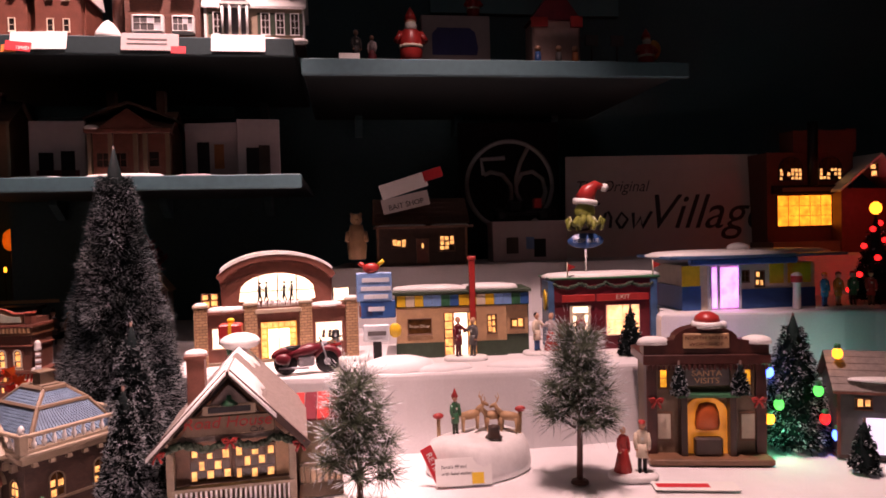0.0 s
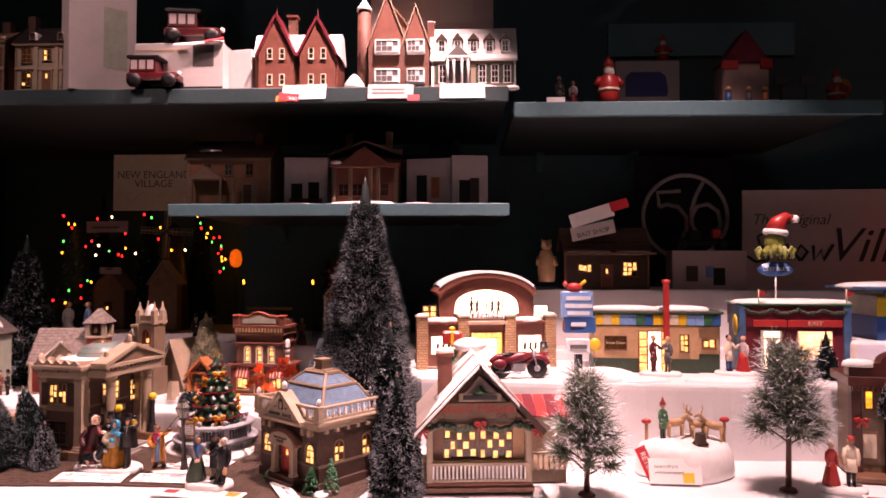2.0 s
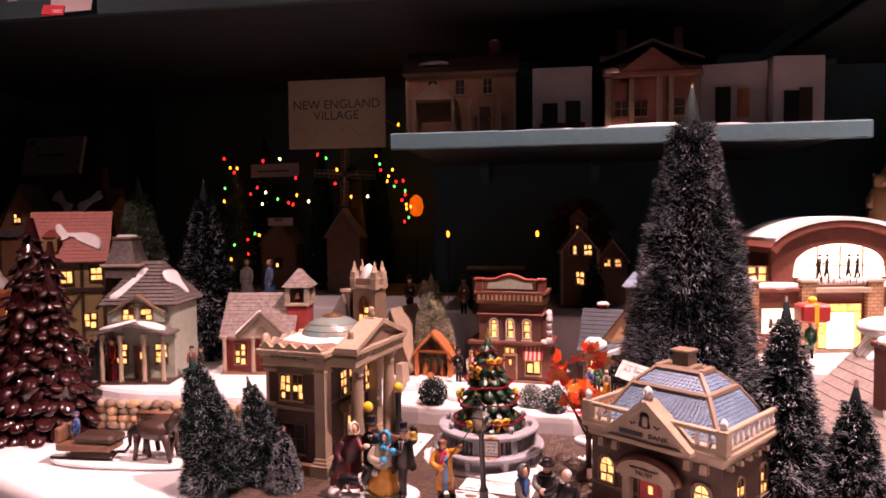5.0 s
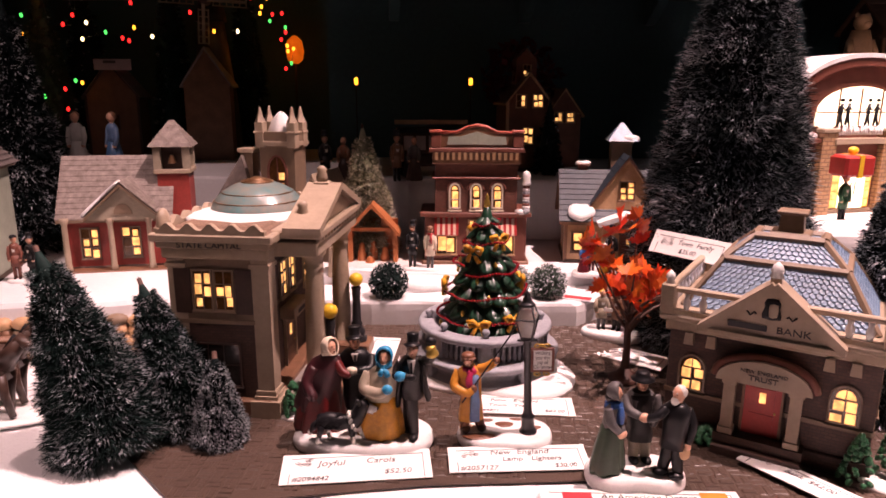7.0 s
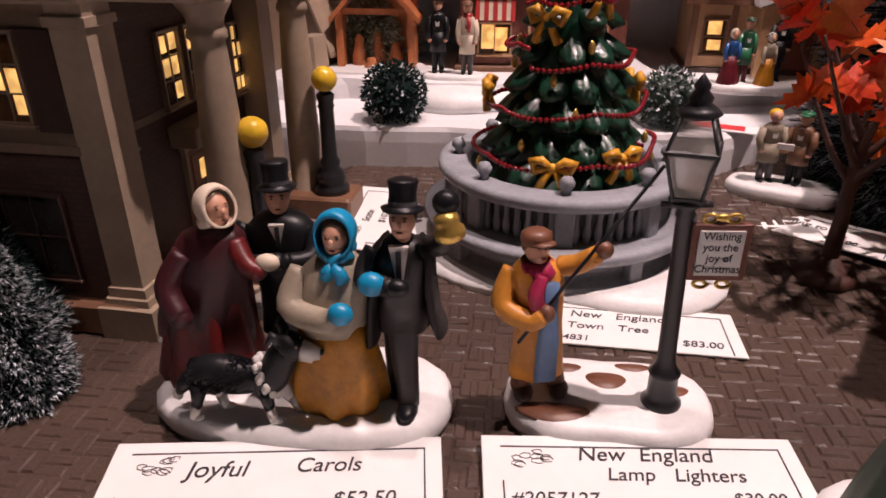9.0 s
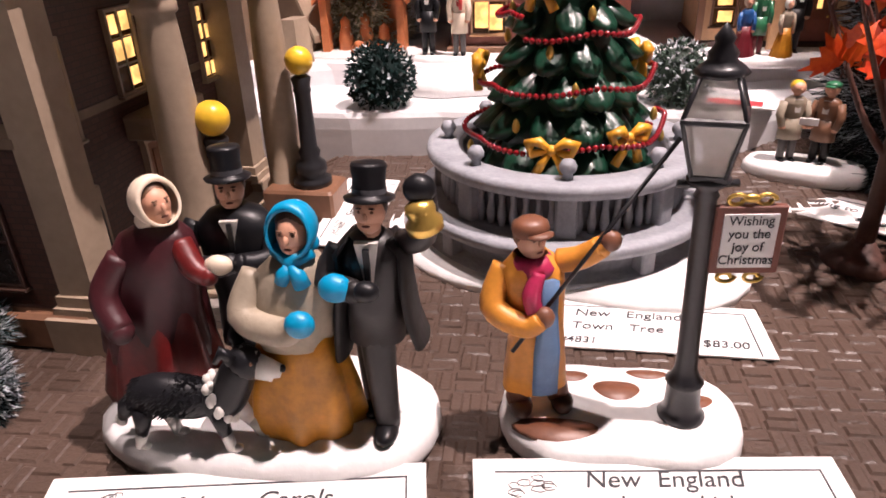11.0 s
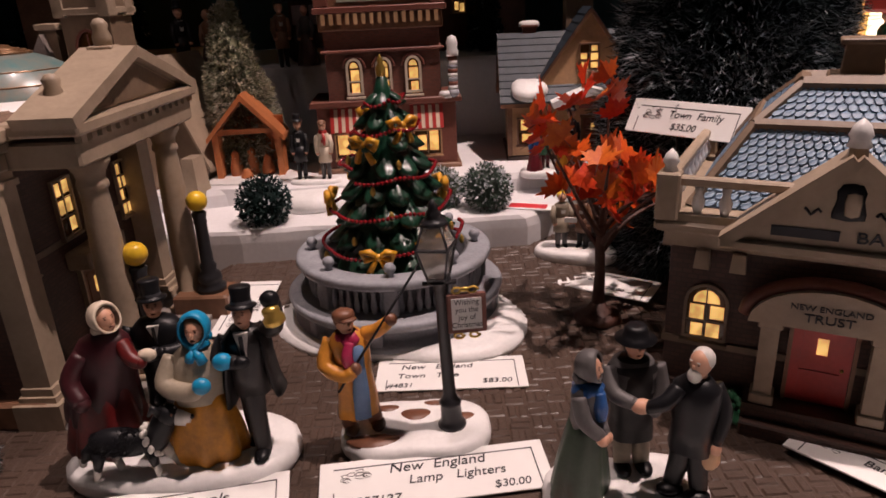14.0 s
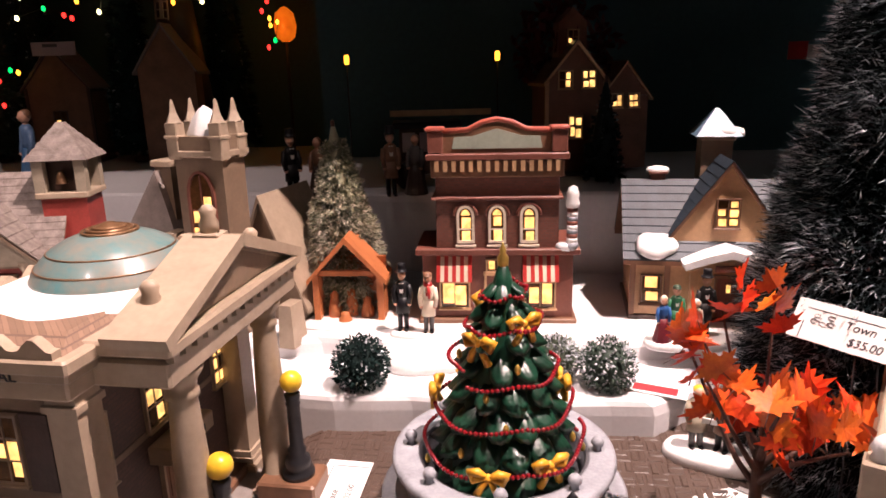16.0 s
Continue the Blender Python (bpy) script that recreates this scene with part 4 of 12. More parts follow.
def baluster(x, y):
    part("baluster", Shape().lathe(bal, CERSNOW, 8, (x, y), at=pose(0, 0, z)), bank)


for i in range(11):
    x = -w / 2 + 0.012 + i * (w - 0.024) / 10
    baluster(x, d + 0.003)
    if abs(x) > 0.05:
        baluster(x, -0.003)
for i in range(10):
    y = 0.012 + i * (d - 0.024) / 9
    baluster(-w / 2 - 0.003, y)
    baluster(w / 2 + 0.003, y)
for x in (-w / 2 - 0.003, w / 2 + 0.003):
    for y in (-0.003, d + 0.003):
        s = Shape()
        s.box(x - 0.006, x + 0.006, y - 0.006, y + 0.006, z, z + 0.026, STONE2, bevel=0.001)
        s.lathe([(0.004, 0.026), (0.003, 0.029), (0.0045, 0.031), (0.003, 0.035), (0.0, 0.038)], CERSNOW, 10, (x, y), at=pose(0, 0, z))
        part("corner_post", s, bank)
# two-stage slate roof with raised ribs
r0 = dict(x=w / 2 - 0.006, y0=0.010, y1=d - 0.010, z=z + 0.004)
r1 = dict(x=w / 2 - 0.032, y0=0.036, y1=d - 0.036, z=z + 0.045)
r2 = dict(x=w / 2 - 0.052, y0=0.056, y1=d - 0.056, z=z + 0.064)


def ring4(r):
    return [(-r["x"], r["y0"], r["z"]), (r["x"], r["y0"], r["z"]), (r["x"], r["y1"], r["z"]), (-r["x"], r["y1"], r["z"])]


s = Shape()
s.loft([ring4(r0), ring4(r1), ring4(r2)], SLATE)
roof = part("roof", s, bank, "two-stage blue slate mansard roof")
s = Shape()
for a, b in ((ring4(r0), ring4(r1)), (ring4(r1), ring4(r2))):
    for i in range(4):
        s.tube([a[i], b[i]], 0.0032, STONE, 6, smooth=False)
for r, t in ((r1, 0.0036), (r2, 0.0045)):
    q = ring4(r)
    for i in range(4):
        s.tube([q[i], q[(i + 1) % 4]], t, STONE, 6, smooth=False)
part("rib", s, roof, "tan roof ribs")
# round-ended slates in courses


def slates(a, b, c, e, rows, cols, name="slate"):
    """Scale slates on the face a b (foot) to c e (head)."""
    a, b, c, e = map(Vector, (a, b, c, e))
    nrm = (b - a).cross(e - a).normalized()
    s = Shape()
    for i in range(rows):
        for j in range(cols + 1):
            t0, t1 = (i + 0.0) / rows, (i + 1.25) / rows
            t1 = min(t1, 1.0)
            u0, u1 = (j - 0.5 * (i % 2)) / cols, (j + 1 - 0.5 * (i % 2)) / cols
            if u1 <= 0 or u0 >= 1:
                continue
            u0, u1 = max(u0, 0), min(u1, 1)

            def at(u, t):
                return a.lerp(b, u).lerp(e.lerp(c, u), t)
            um, g = (u0 + u1) / 2, (u1 - u0) * 0.06
            lift0, lift1 = nrm * 0.0016, nrm * 0.0004
            tm = (t1 - t0)
            pts = [at(u0 + g, t1) + lift1, at(u1 - g, t1) + lift1, at(u1 - g, t0 + 0.45 * tm) + lift0, at(um + (u1 - um) * 0.6, t0 + 0.14 * tm) + lift0, at(um, t0 + 0.04 * tm) + lift0, at(um - (um - u0) * 0.6, t0 + 0.14 * tm) + lift0, at(u0 + g, t0 + 0.45 * tm) + lift0]
            low = [p - nrm * 0.0014 for p in pts]
            s.loft([low, pts], SLATE)
    return tagged(part(name, s, roof), kind="stuff")


for q0, q1, rows, cols in ((ring4(r0), ring4(r1), 11, 24), (ring4(r1), ring4(r2), 6, 16)):
    for i in range(4):
        j = (i + 1) % 4
        slates(q0[i], q0[j], q1[j], q1[i], rows, cols)
s = Shape()
s.box(-0.016, 0.016, d / 2 - 0.014, d / 2 + 0.014, r2["z"] - 0.002, r2["z"] + 0.005, STONE, bevel=0.001)
s.box(-0.010, 0.010, d / 2 - 0.010, d / 2 + 0.010, r2["z"] + 0.005, r2["z"] + 0.020, STONE, taper=0.001)
s.box(-0.012, 0.012, d / 2 - 0.012, d / 2 + 0.012, r2["z"] + 0.020, r2["z"] + 0.023, STONE, bevel=0.0006)
part("chimney", s, bank, "tan chimney block")
# front gable sign
s = Shape()
s.prism([(-0.046, h + 0.012), (0.046, h + 0.012), (0, h + 0.052)], -0.0165, 0.004, STONE2)
ped = part("pediment", s, bank, "pale triangular pediment")
s = Shape()
for e in (-1, 1):
    a, b = Vector((0, h + 0.0550)), Vector((e * 0.052, h + 0.0105))
    dd = (b - a).normalized() * 0.0032
    nn = Vector((-dd.y, dd.x))
    s.prism([(a.x - nn.x, a.y - nn.y), (b.x - nn.x, b.y - nn.y), (b.x + nn.x, b.y + nn.y), (a.x + nn.x, a.y + nn.y)], -0.0195, 0.004, STONE2)
s.box(-0.054, 0.054, -0.0195, 0.004, h + 0.0075, h + 0.0125, STONE2, bevel=0.001)
part("moulding", s, ped)
s = Shape()
s.lathe([(0.0, 0), (0.0068, 0.001), (0.007, 0.004), (0.0055, 0.010), (0.006, 0.014), (0.004, 0.0175), (0.0, 0.018)], BLACK, 12, sy=0.12, at=pose(0.0, -0.0168, h + 0.0265))
s.lathe([(0.0, 0), (0.003, 0.001), (0.0036, 0.007), (0.003, 0.011), (0.0, 0.012)], STONE2, 10, sy=0.2, at=pose(0.0012, -0.0176, h + 0.0285))
part("medallion", s, ped, "black oval medallion")
for e in (-1, 1):
    s = Shape()
    s.tube([(e * (0.011 + 0.0014 * i), -0.0168, h + 0.030 + 0.0016 * math.sin(i * 1.6)) for i in range(6)], 0.0007, BLACK, 5)
    part("scroll", s, ped)
s = Shape()
s.box(-0.031, -0.002, -0.0171, -0.0166, h + 0.0165, h + 0.0215, INK)
part("lettering_bar", s, ped)
lettering("BANK", 0.0078, INK, ped, pose(0.017, -0.0171, h + 0.0190) @ UPRIGHT, squeeze=1.2)
s = Shape()
s.box(-0.0045, 0.0045, -0.014, -0.004, h + 0.048, h + 0.060, STONE2, taper=0.0008)
s.lathe([(0.0055, 0.060), (0.004, 0.063), (0.0052, 0.065), (0.0035, 0.070), (0.0, 0.073)], CERSNOW, 10, (0, -0.009), at=pose(0, 0, h))
part("finial", s, bank)
# porch
porch = part("porch", Shape().plate([(0.029 * math.cos(math.pi * i / 10) * 1.15, 0.0) for i in ()] or [(-0.034, -0.016), (0.034, -0.016), (0.034, 0.0), (-0.034, 0.0)], 0.0, 0.017, BROWNBRICK), bank)
part("step", Shape().box(-0.034, 0.034, -0.023, -0.016, 0, 0.009, BROWNBRICK, bevel=0.001), porch)
for e in (-1, 1):
    s = Shape()
    s.box(e * 0.025 - 0.006, e * 0.025 + 0.006, -0.015, -0.003, 0.017, 0.023, STONE2, bevel=0.0006)
    s.box(e * 0.025 - 0.0045, e * 0.025 + 0.0045, -0.0135, -0.0045, 0.023, 0.062, STONE2)
    s.box(e * 0.025 - 0.006, e * 0.025 + 0.006, -0.015, -0.003, 0.062, 0.066, STONE2, bevel=0.0006)
    part("pillar", s, porch)
s = Shape()
arc = [(0.036 * math.cos(math.pi * i / 12), 0.066 + 0.021 * math.sin(math.pi * i / 12)) for i in range(13)]
s.prism(arc, -0.017, 0.0, STONE2)
part("tympanum", s, porch)
s = Shape()
s.tube([(1.04 * x, -0.010, zz + 0.0012) for x, zz in arc], 0.0042, BRICKRED, 8)
part("porch_roof", s, porch, "red tiled arched porch roof")
lettering("NEW ENGLAND", 0.0042, INK, porch, pose(0, -0.0176, 0.0780) @ UPRIGHT, squeeze=1.15)
lettering("TRUST", 0.0062, INK, porch, pose(0, -0.0176, 0.0725) @ UPRIGHT, squeeze=1.2)
door(bank, on_wall(0, -0.0008, 0.017), 0.028, 0.046, RED, BROWN)
for x, sd in ((-0.058, 2), (0.058, 9)):
    window(bank, on_wall(x, -0.0004, 0.043), 0.020, 0.022, 2, 2, STONE, arch=0.010, lit=1.0, seed=sd)
for y, sd in ((0.040, 3), (0.100, 4)):
    window(bank, on_wall(w / 2 + 0.0004, y, 0.043, 90), 0.018, 0.024, 2, 2, STONE, arch=0.009, lit=0.8, seed=sd)
    window(bank, on_wall(-w / 2 - 0.0004, y, 0.043, -90), 0.018, 0.024, 2, 2, STONE, arch=0.009, lit=0.5, seed=sd)
for x, y, hh in ((0.072, -0.010, 0.038), (0.095, 0.012, 0.05), (-0.04, -0.006, 0.012)):
    rnd = random.Random(int(hh * 1000))
    s = Shape()
    for i in range(90):
        t = rnd.random()
        a = rnd.uniform(0, 6.28)
        r = 0.012 * (1 - t) ** 0.7
        s.ball((x + r * math.cos(a), y + r * math.sin(a), 0.004 + hh * t), 0.0026, GREEN, 5, k=3)
    part("shrub", s, bank, "small dark green moulded shrub")
s = Shape()
snow_patch(s, 0.088, 0.0, 0.03, 0.03, 0.001, 0.004, 5)
part("snow_foot", s, bank, "white snow foot")

# ---- the square: town tree, figurines, cards ----
PX, PY = -0.753, 1.140
tt = thing("town_tree", "glazed green town tree with bows in round grey stone planter", "christmas tree", PX, PY, 0.0)
s = Shape()
snow_patch(s, -0.003, 0.004, 0.192, 0.190, 0.004, 0.0065, 11, thick=0.004, n=48)
part("snow_base", s, tt, "white snow base")
s = Shape()
s.lathe([(0.078, 0.004), (0.078, 0.010), (0.070, 0.011), (0.070, 0.022), (0.0800, 0.0226), (0.0812, 0.0266), (0.079, 0.0285), (0.062, 0.0290)], GREY, 56)
part("bench", s, tt, "round grey stone bench")
for i in range(9):
    a = 2 * math.pi * i / 9 + 0.2
    part("bench_foot", Shape().box(-0.004, 0.004, 0.064, 0.077, 0.004, 0.023, GREY, at=pose(0, 0, 0, 0, 0, math.degrees(a)), bevel=0.0008), tt)
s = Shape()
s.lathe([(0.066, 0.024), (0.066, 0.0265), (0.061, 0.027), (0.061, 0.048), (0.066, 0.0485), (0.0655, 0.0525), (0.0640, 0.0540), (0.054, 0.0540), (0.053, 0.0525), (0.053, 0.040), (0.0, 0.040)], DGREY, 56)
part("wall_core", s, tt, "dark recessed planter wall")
s = Shape()
s.lathe([(0.0650, 0.0470), (0.0715, 0.0488), (0.0730, 0.0520), (0.0722, 0.0548), (0.0700, 0.0556), (0.0570, 0.0556), (0.0555, 0.0545), (0.0550, 0.0500)], GREY, 64, cap=False)
part("coping", s, tt, "grey stone coping")
for i in range(64):
    a = 360 * i / 64
    if i % 8 == 0:
        s = Shape()
        s.box(-0.0050, 0.0050, -0.0690, -0.0590, 0.024, 0.0490, GREY, at=pose(0, 0, 0, 0, 0, a), bevel=0.0008)
        s.lathe([(0.0030, 0.0550), (0.0022, 0.0575), (0.0040, 0.0600), (0.0042, 0.0620), (0.0028, 0.0645), (0.0, 0.0652)], GREY, 12, (0.0610 * math.sin(radians(a)), -0.0610 * math.cos(radians(a))))
        part("pier", s, tt, "grey pier with stone ball")
    else:
        part("baluster", Shape().lathe([(0.0014, 0.027), (0.0023, 0.034), (0.0014, 0.041), (0.0021, 0.0485)], GREY, 6, (0.0632 * math.sin(radians(a)), -0.0632 * math.cos(radians(a)))), tt)
s = Shape()
s.lathe([(0.010, 0.040), (0.008, 0.055), (0.004, 0.15), (0.002, 0.176)], BARK, 8)
part("trunk", s, tt)
s = Shape()
rnd = random.Random(21)


def bough(s, a, r, z, size, m):
    """One glazed leafy bough: a ribbed, drooping shell."""
    at = pose(r * math.cos(a) * 0.55, r * math.sin(a) * 0.55, z, 0, 0, math.degrees(a) - 90) @ pose(0, 0, 0, -28 + rnd.uniform(-8, 8), rnd.uniform(-8, 8), rnd.uniform(-10, 10))
    n, rings = 9, []
    for i in range(6):
        t = i / 5
        w = size * (0.28 + 0.72 * math.sin(math.pi * min(1, 0.12 + 0.66 * t))) * (1 if t < 1 else 0.75)
        ring = []
        for j in range(n):
            u = j / (n - 1) * 2 - 1
            ring.append((u * w * 0.62, size * 1.65 * t * (1 - 0.16 * u * u), size * (0.22 * math.cos(u * 1.45) - 0.34 * t * t) + size * 0.05 * math.cos(u * 9.4)))
        rings.append(ring)
    v = [p for ring in rings for p in ring]
    f = [(i * n + j, i * n + j + 1, (i + 1) * n + j + 1, (i + 1) * n + j) for i in range(5) for j in range(n - 1)]
    o = len(v)
    v += [(x * 0.8, y * 0.9, z - size * 0.22) for x, y, z in v]
    f += [(o + a_, o + d_, o + c_, o + b_) for a_, b_, c_, d_ in f]
    for j in range(n - 1):
        f.append((5 * n + j, 5 * n + j + 1, o + 5 * n + j + 1, o + 5 * n + j))
    for i in range(5):
        f.append((i * n, (i + 1) * n, o + (i + 1) * n, o + i * n))
        f.append(((i + 1) * n - 1 + 0, o + (i + 1) * n - 1, o + (i + 2) * n - 1, (i + 2) * n - 1))
    s.add(v, f, m, True, at)


TIERS = ((0.056, 0.050, 13, 0.0165), (0.072, 0.045, 12, 0.016), (0.089, 0.039, 11, 0.015), (0.105, 0.033, 10, 0.014), (0.121, 0.027, 8, 0.0128), (0.137, 0.021, 7, 0.0115), (0.152, 0.015, 6, 0.010), (0.165, 0.0095, 5, 0.008))
s.lathe([(0.040, 0.044), (0.034, 0.07), (0.026, 0.10), (0.017, 0.135), (0.006, 0.17), (0.002, 0.183)], TREEGREEN, 18, ripple=0.08)
for z, r, n, size in TIERS:
    for i in range(n):
        bough(s, 2 * math.pi * (i + rnd.uniform(-0.15, 0.15)) / n + z * 90, r, z + size * 0.35, size, TREEGREEN)
part("crown", s, tt, "glossy dark green ceramic boughs")


def bow(s, at, k, m):
    s.ball((0, 0, 0), 0.0019 * k, m, 8, at, 5)
    for e in (-1, 1):
        s.tube([(0, 0, 0), (e * 0.004 * k, -0.001 * k, 0.003 * k), (e * 0.0072 * k, 0, 0.002 * k), (e * 0.006 * k, -0.0006 * k, -0.0012 * k), (0, 0, 0)], [0.0008 * k, 0.0018 * k, 0.002 * k, 0.0016 * k, 0.0007 * k], m, 6, at=at)
        s.tube([(0, 0, 0), (e * 0.0028 * k, -0.001 * k, -0.004 * k), (e * 0.0048 * k, 0.0, -0.0082 * k)], [0.0008 * k, 0.0015 * k, 0.0017 * k], m, 6, at=at)


for z, r, a in ((0.066, 0.053, 262), (0.069, 0.050, 305), (0.094, 0.044, 172), (0.098, 0.040, 20), (0.136, 0.024, 235), (0.148, 0.02, 310), (0.07, 0.052, 70), (0.09, 0.044, 120), (0.152, 0.018, 120)):
    s = Shape()
    bow(s, pose(r * math.cos(radians(a)), r * math.sin(radians(a)), z, 0, 0, a + 90), 1.5, BOWGOLD)
    part("bow", s, tt, "yellow ribbon bow")
for k, (z0, r0, a0) in enumerate(((0.060, 0.054, 0.4), (0.088, 0.046, 2.2), (0.114, 0.036, 4.1), (0.140, 0.025, 0.8), (0.160, 0.015, 2.0))):
    s = Shape()
    n = int(2 * math.pi * r0 / 0.0032)
    for i in range(n):
        a = a0 + 2 * math.pi * i / n
        r = r0 * (0.965 + 0.035 * math.sin(5 * a))
        s.ball((r * math.cos(a), r * math.sin(a), z0 - 0.003 * abs(math.sin(2.5 * a)) + 0.0016 * i / n * 6), 0.0016, GARNET, 7, k=4)
    part("bead_garland", s, tt, "dark red bead garland")
for i in range(16):
    z, r, n, size = TIERS[i % 6]
    a = i * 2.39
    s = Shape()
    s.lathe([(0, 0), (0.0016, 0.0012), (0.002, 0.0035), (0.0012, 0.0062), (0.0, 0.0075)], GOLD, 8, (1.03 * r * math.cos(a), 1.03 * r * math.sin(a)), at=pose(0, 0, z - 0.002))
    part("ornament", s, tt, "small gold drop ornament")
s = Shape()
s.lathe([(0.002, 0.176), (0.0034, 0.181), (0.0036, 0.185), (0.0018, 0.188), (0.0022, 0.190), (0.0012, 0.192), (0.0, 0.195)], GOLD, 10)
part("finial", s, tt, "gold finial")

# figurines: one piece each


def person(s, x, y, z, h, face, top, low, hat=None, hair=None, dress=False, arms=None, shoe=None, hatkind="top", scarf=None, lean=0.0):
    """A small standing ceramic figure, face: the way it looks in degrees (0: towards -y)."""
    at = pose(x, y, z, 0, lean, face)
    k = h / 0.075
    if dress:
        s.lathe([(0.0135 * k, 0), (0.0138 * k, 0.002 * k), (0.0118 * k, 0.012 * k), (0.0090 * k, 0.026 * k), (0.0062 * k, 0.038 * k)], low, 30, at=at, ripple=0.09, waves=10, sy=0.88)
    else:
        for e in (-1, 1):
            s.tube([(e * 0.0035 * k, 0, 0.002 * k), (e * 0.0034 * k, 0, 0.018 * k), (e * 0.003 * k, 0, 0.036 * k)], [0.0026 * k, 0.003 * k, 0.0037 * k], low, 9, at=at)
            s.ball((e * 0.0038 * k, -0.0022 * k, 0.0016 * k), (0.0024 * k, 0.0046 * k, 0.0018 * k), shoe or BLACK, 8, at, 5)
        s.lathe([(0.0083 * k, 0.021 * k), (0.0080 * k, 0.030 * k), (0.0068 * k, 0.040 * k)], top, 16, at=at, sy=0.75, ripple=0.03)
    s.lathe([(0.0064 * k, 0.036 * k), (0.0066 * k, 0.044 * k), (0.0078 * k, 0.052 * k), (0.0072 * k, 0.0565 * k), (0.0038 * k, 0.0595 * k)], top, 16, at=at, sy=0.72)
    if not dress:
        s.add([(-0.0018 * k, -0.0056 * k, 0.046 * k), (0.0018 * k, -0.0056 * k, 0.046 * k), (0.0026 * k, -0.0047 * k, 0.0575 * k), (-0.0026 * k, -0.0047 * k, 0.0575 * k)], [(0, 1, 2, 3)], HAIRW if scarf is None else scarf, at=at)
    for e, pts in zip((-1, 1), arms or ((), ())):
        path = [(e * 0.0072 * k, 0, 0.0545 * k)] + [(px * k, py * k, pz * k) for px, py, pz in (pts or ((e * 0.0095, -0.001, 0.043), (e * 0.008, -0.004, 0.033)))]
        s.tube(path, [0.0031 * k] + [0.0029 * k] * (len(path) - 2) + [0.0026 * k], top, 8, at=at)
        s.ball(path[-1], 0.0026 * k, SKIN, 8, at, 5)
    if scarf:
        s.lathe([(0.0048 * k, 0.0555 * k), (0.0056 * k, 0.058 * k), (0.0046 * k, 0.061 * k)], scarf, 12, at=at)
        s.tube([(0.001 * k, -0.0055 * k, 0.058 * k), (0.002 * k, -0.0068 * k, 0.050 * k), (0.002 * k, -0.0064 * k, 0.043 * k)], [0.0018 * k, 0.0021 * k, 0.0016 * k], scarf, 7, at=at)
    s.lathe([(0.0024 * k, 0.058 * k), (0.0024 * k, 0.062 * k)], SKIN, 10, at=at)
    s.ball((0, -0.0004 * k, 0.0662 * k), (0.0047 * k, 0.0050 * k, 0.0058 * k), SKIN, 14, at, 9)
    s.ball((0, -0.0053 * k, 0.0656 * k), (0.0009 * k, 0.0011 * k, 0.0012 * k), SKIN, 6, at, 4)
    if hatkind == "bonnet":
        s.ball((0, 0.0014 * k, 0.0672 * k), (0.0060 * k, 0.0056 * k, 0.0068 * k), hat, 14, at, 9)
        s.lathe([(0.0053 * k, -0.0006 * k), (0.0059 * k, 0.0006 * k), (0.0052 * k, 0.0018 * k)], hat, 14, at=at @ pose(0, -0.0018 * k, 0.0670 * k, 90, 0, 0), cap=False)
    else:
        s.ball((0, 0.0012 * k, 0.0678 * k), (0.0051 * k, 0.0050 * k, 0.0052 * k), hair or BROWN, 12, at, 7)
        if hat and hatkind == "top":
            s.lathe([(0.0066 * k, 0.0700 * k), (0.0068 * k, 0.0708 * k), (0.0048 * k, 0.0713 * k), (0.0044 * k, 0.075 * k), (0.0047 * k, 0.0786 * k), (0.0041 * k, 0.0792 * k)], hat, 18, at=at)
        elif hat and hatkind == "brim":
            s.lathe([(0.0080 * k, 0.0698 * k), (0.0083 * k, 0.0706 * k), (0.0055 * k, 0.0714 * k), (0.0050 * k, 0.0745 * k), (0.0036 * k, 0.0758 * k)], hat, 18, at=at)
        elif hat:
            s.ball((0, 0.0002, 0.0700 * k), (0.0053 * k, 0.0056 * k, 0.0034 * k), hat, 12, at, 6)
            s.ball((0, -0.0050 * k, 0.0694 * k), (0.0042 * k, 0.0028 * k, 0.0010 * k), hat, 10, at, 4)


def snow_foot(s, pts, h, m=None, jig=0.002):
    """The moulded snow plinth of a figurine."""
    n = len(pts)
    cx, cy = sum(p[0] for p in pts) / n, sum(p[1] for p in pts) / n
    rings = []
    for q, z in ((0.97, 0.0), (1.0, h * 0.3), (0.985, h * 0.7), (0.93, h * 0.95), (0.8, h), (0.35, h)):
        rings.append([(cx + (x - cx) * q + jig * 0.4 * noise.noise((x * 90, y * 90, 1)), cy + (y - cy) * q, z) for x, y in pts])
    s.loft(rings, m or CERSNOW, True)


def blob(w, d, k=28, pinch=0.0, power=2.6):
    out = []
    for i in range(k):
        a = 2 * math.pi * i / k
        c, t = math.cos(a), math.sin(a)
        x = w / 2 * abs(c) ** (2 / power) * (1 if c > 0 else -1)
        y = d / 2 * abs(t) ** (2 / power) * (1 if t > 0 else -1)
        out.append((x, y * (1 - pinch * (1 - min(1, abs(x) / (w * 0.28))))))
    return out


def bend(pts, k=5):
    """A smooth path through points in space."""
    out = []
    pts = [Vector(p) for p in pts]
    for i in range(len(pts) - 1):
        p0, p1, p2, p3 = [pts[max(0, min(len(pts) - 1, j))] for j in (i - 1, i, i + 1, i + 2)]
        for a in range(k):
            t = a / k
            out.append(0.5 * ((2 * p1) + (p2 - p0) * t + (2 * p0 - 5 * p1 + 4 * p2 - p3) * t * t + (3 * p1 - p0 - 3 * p2 + p3) * t ** 3))
    return out + [pts[-1]]


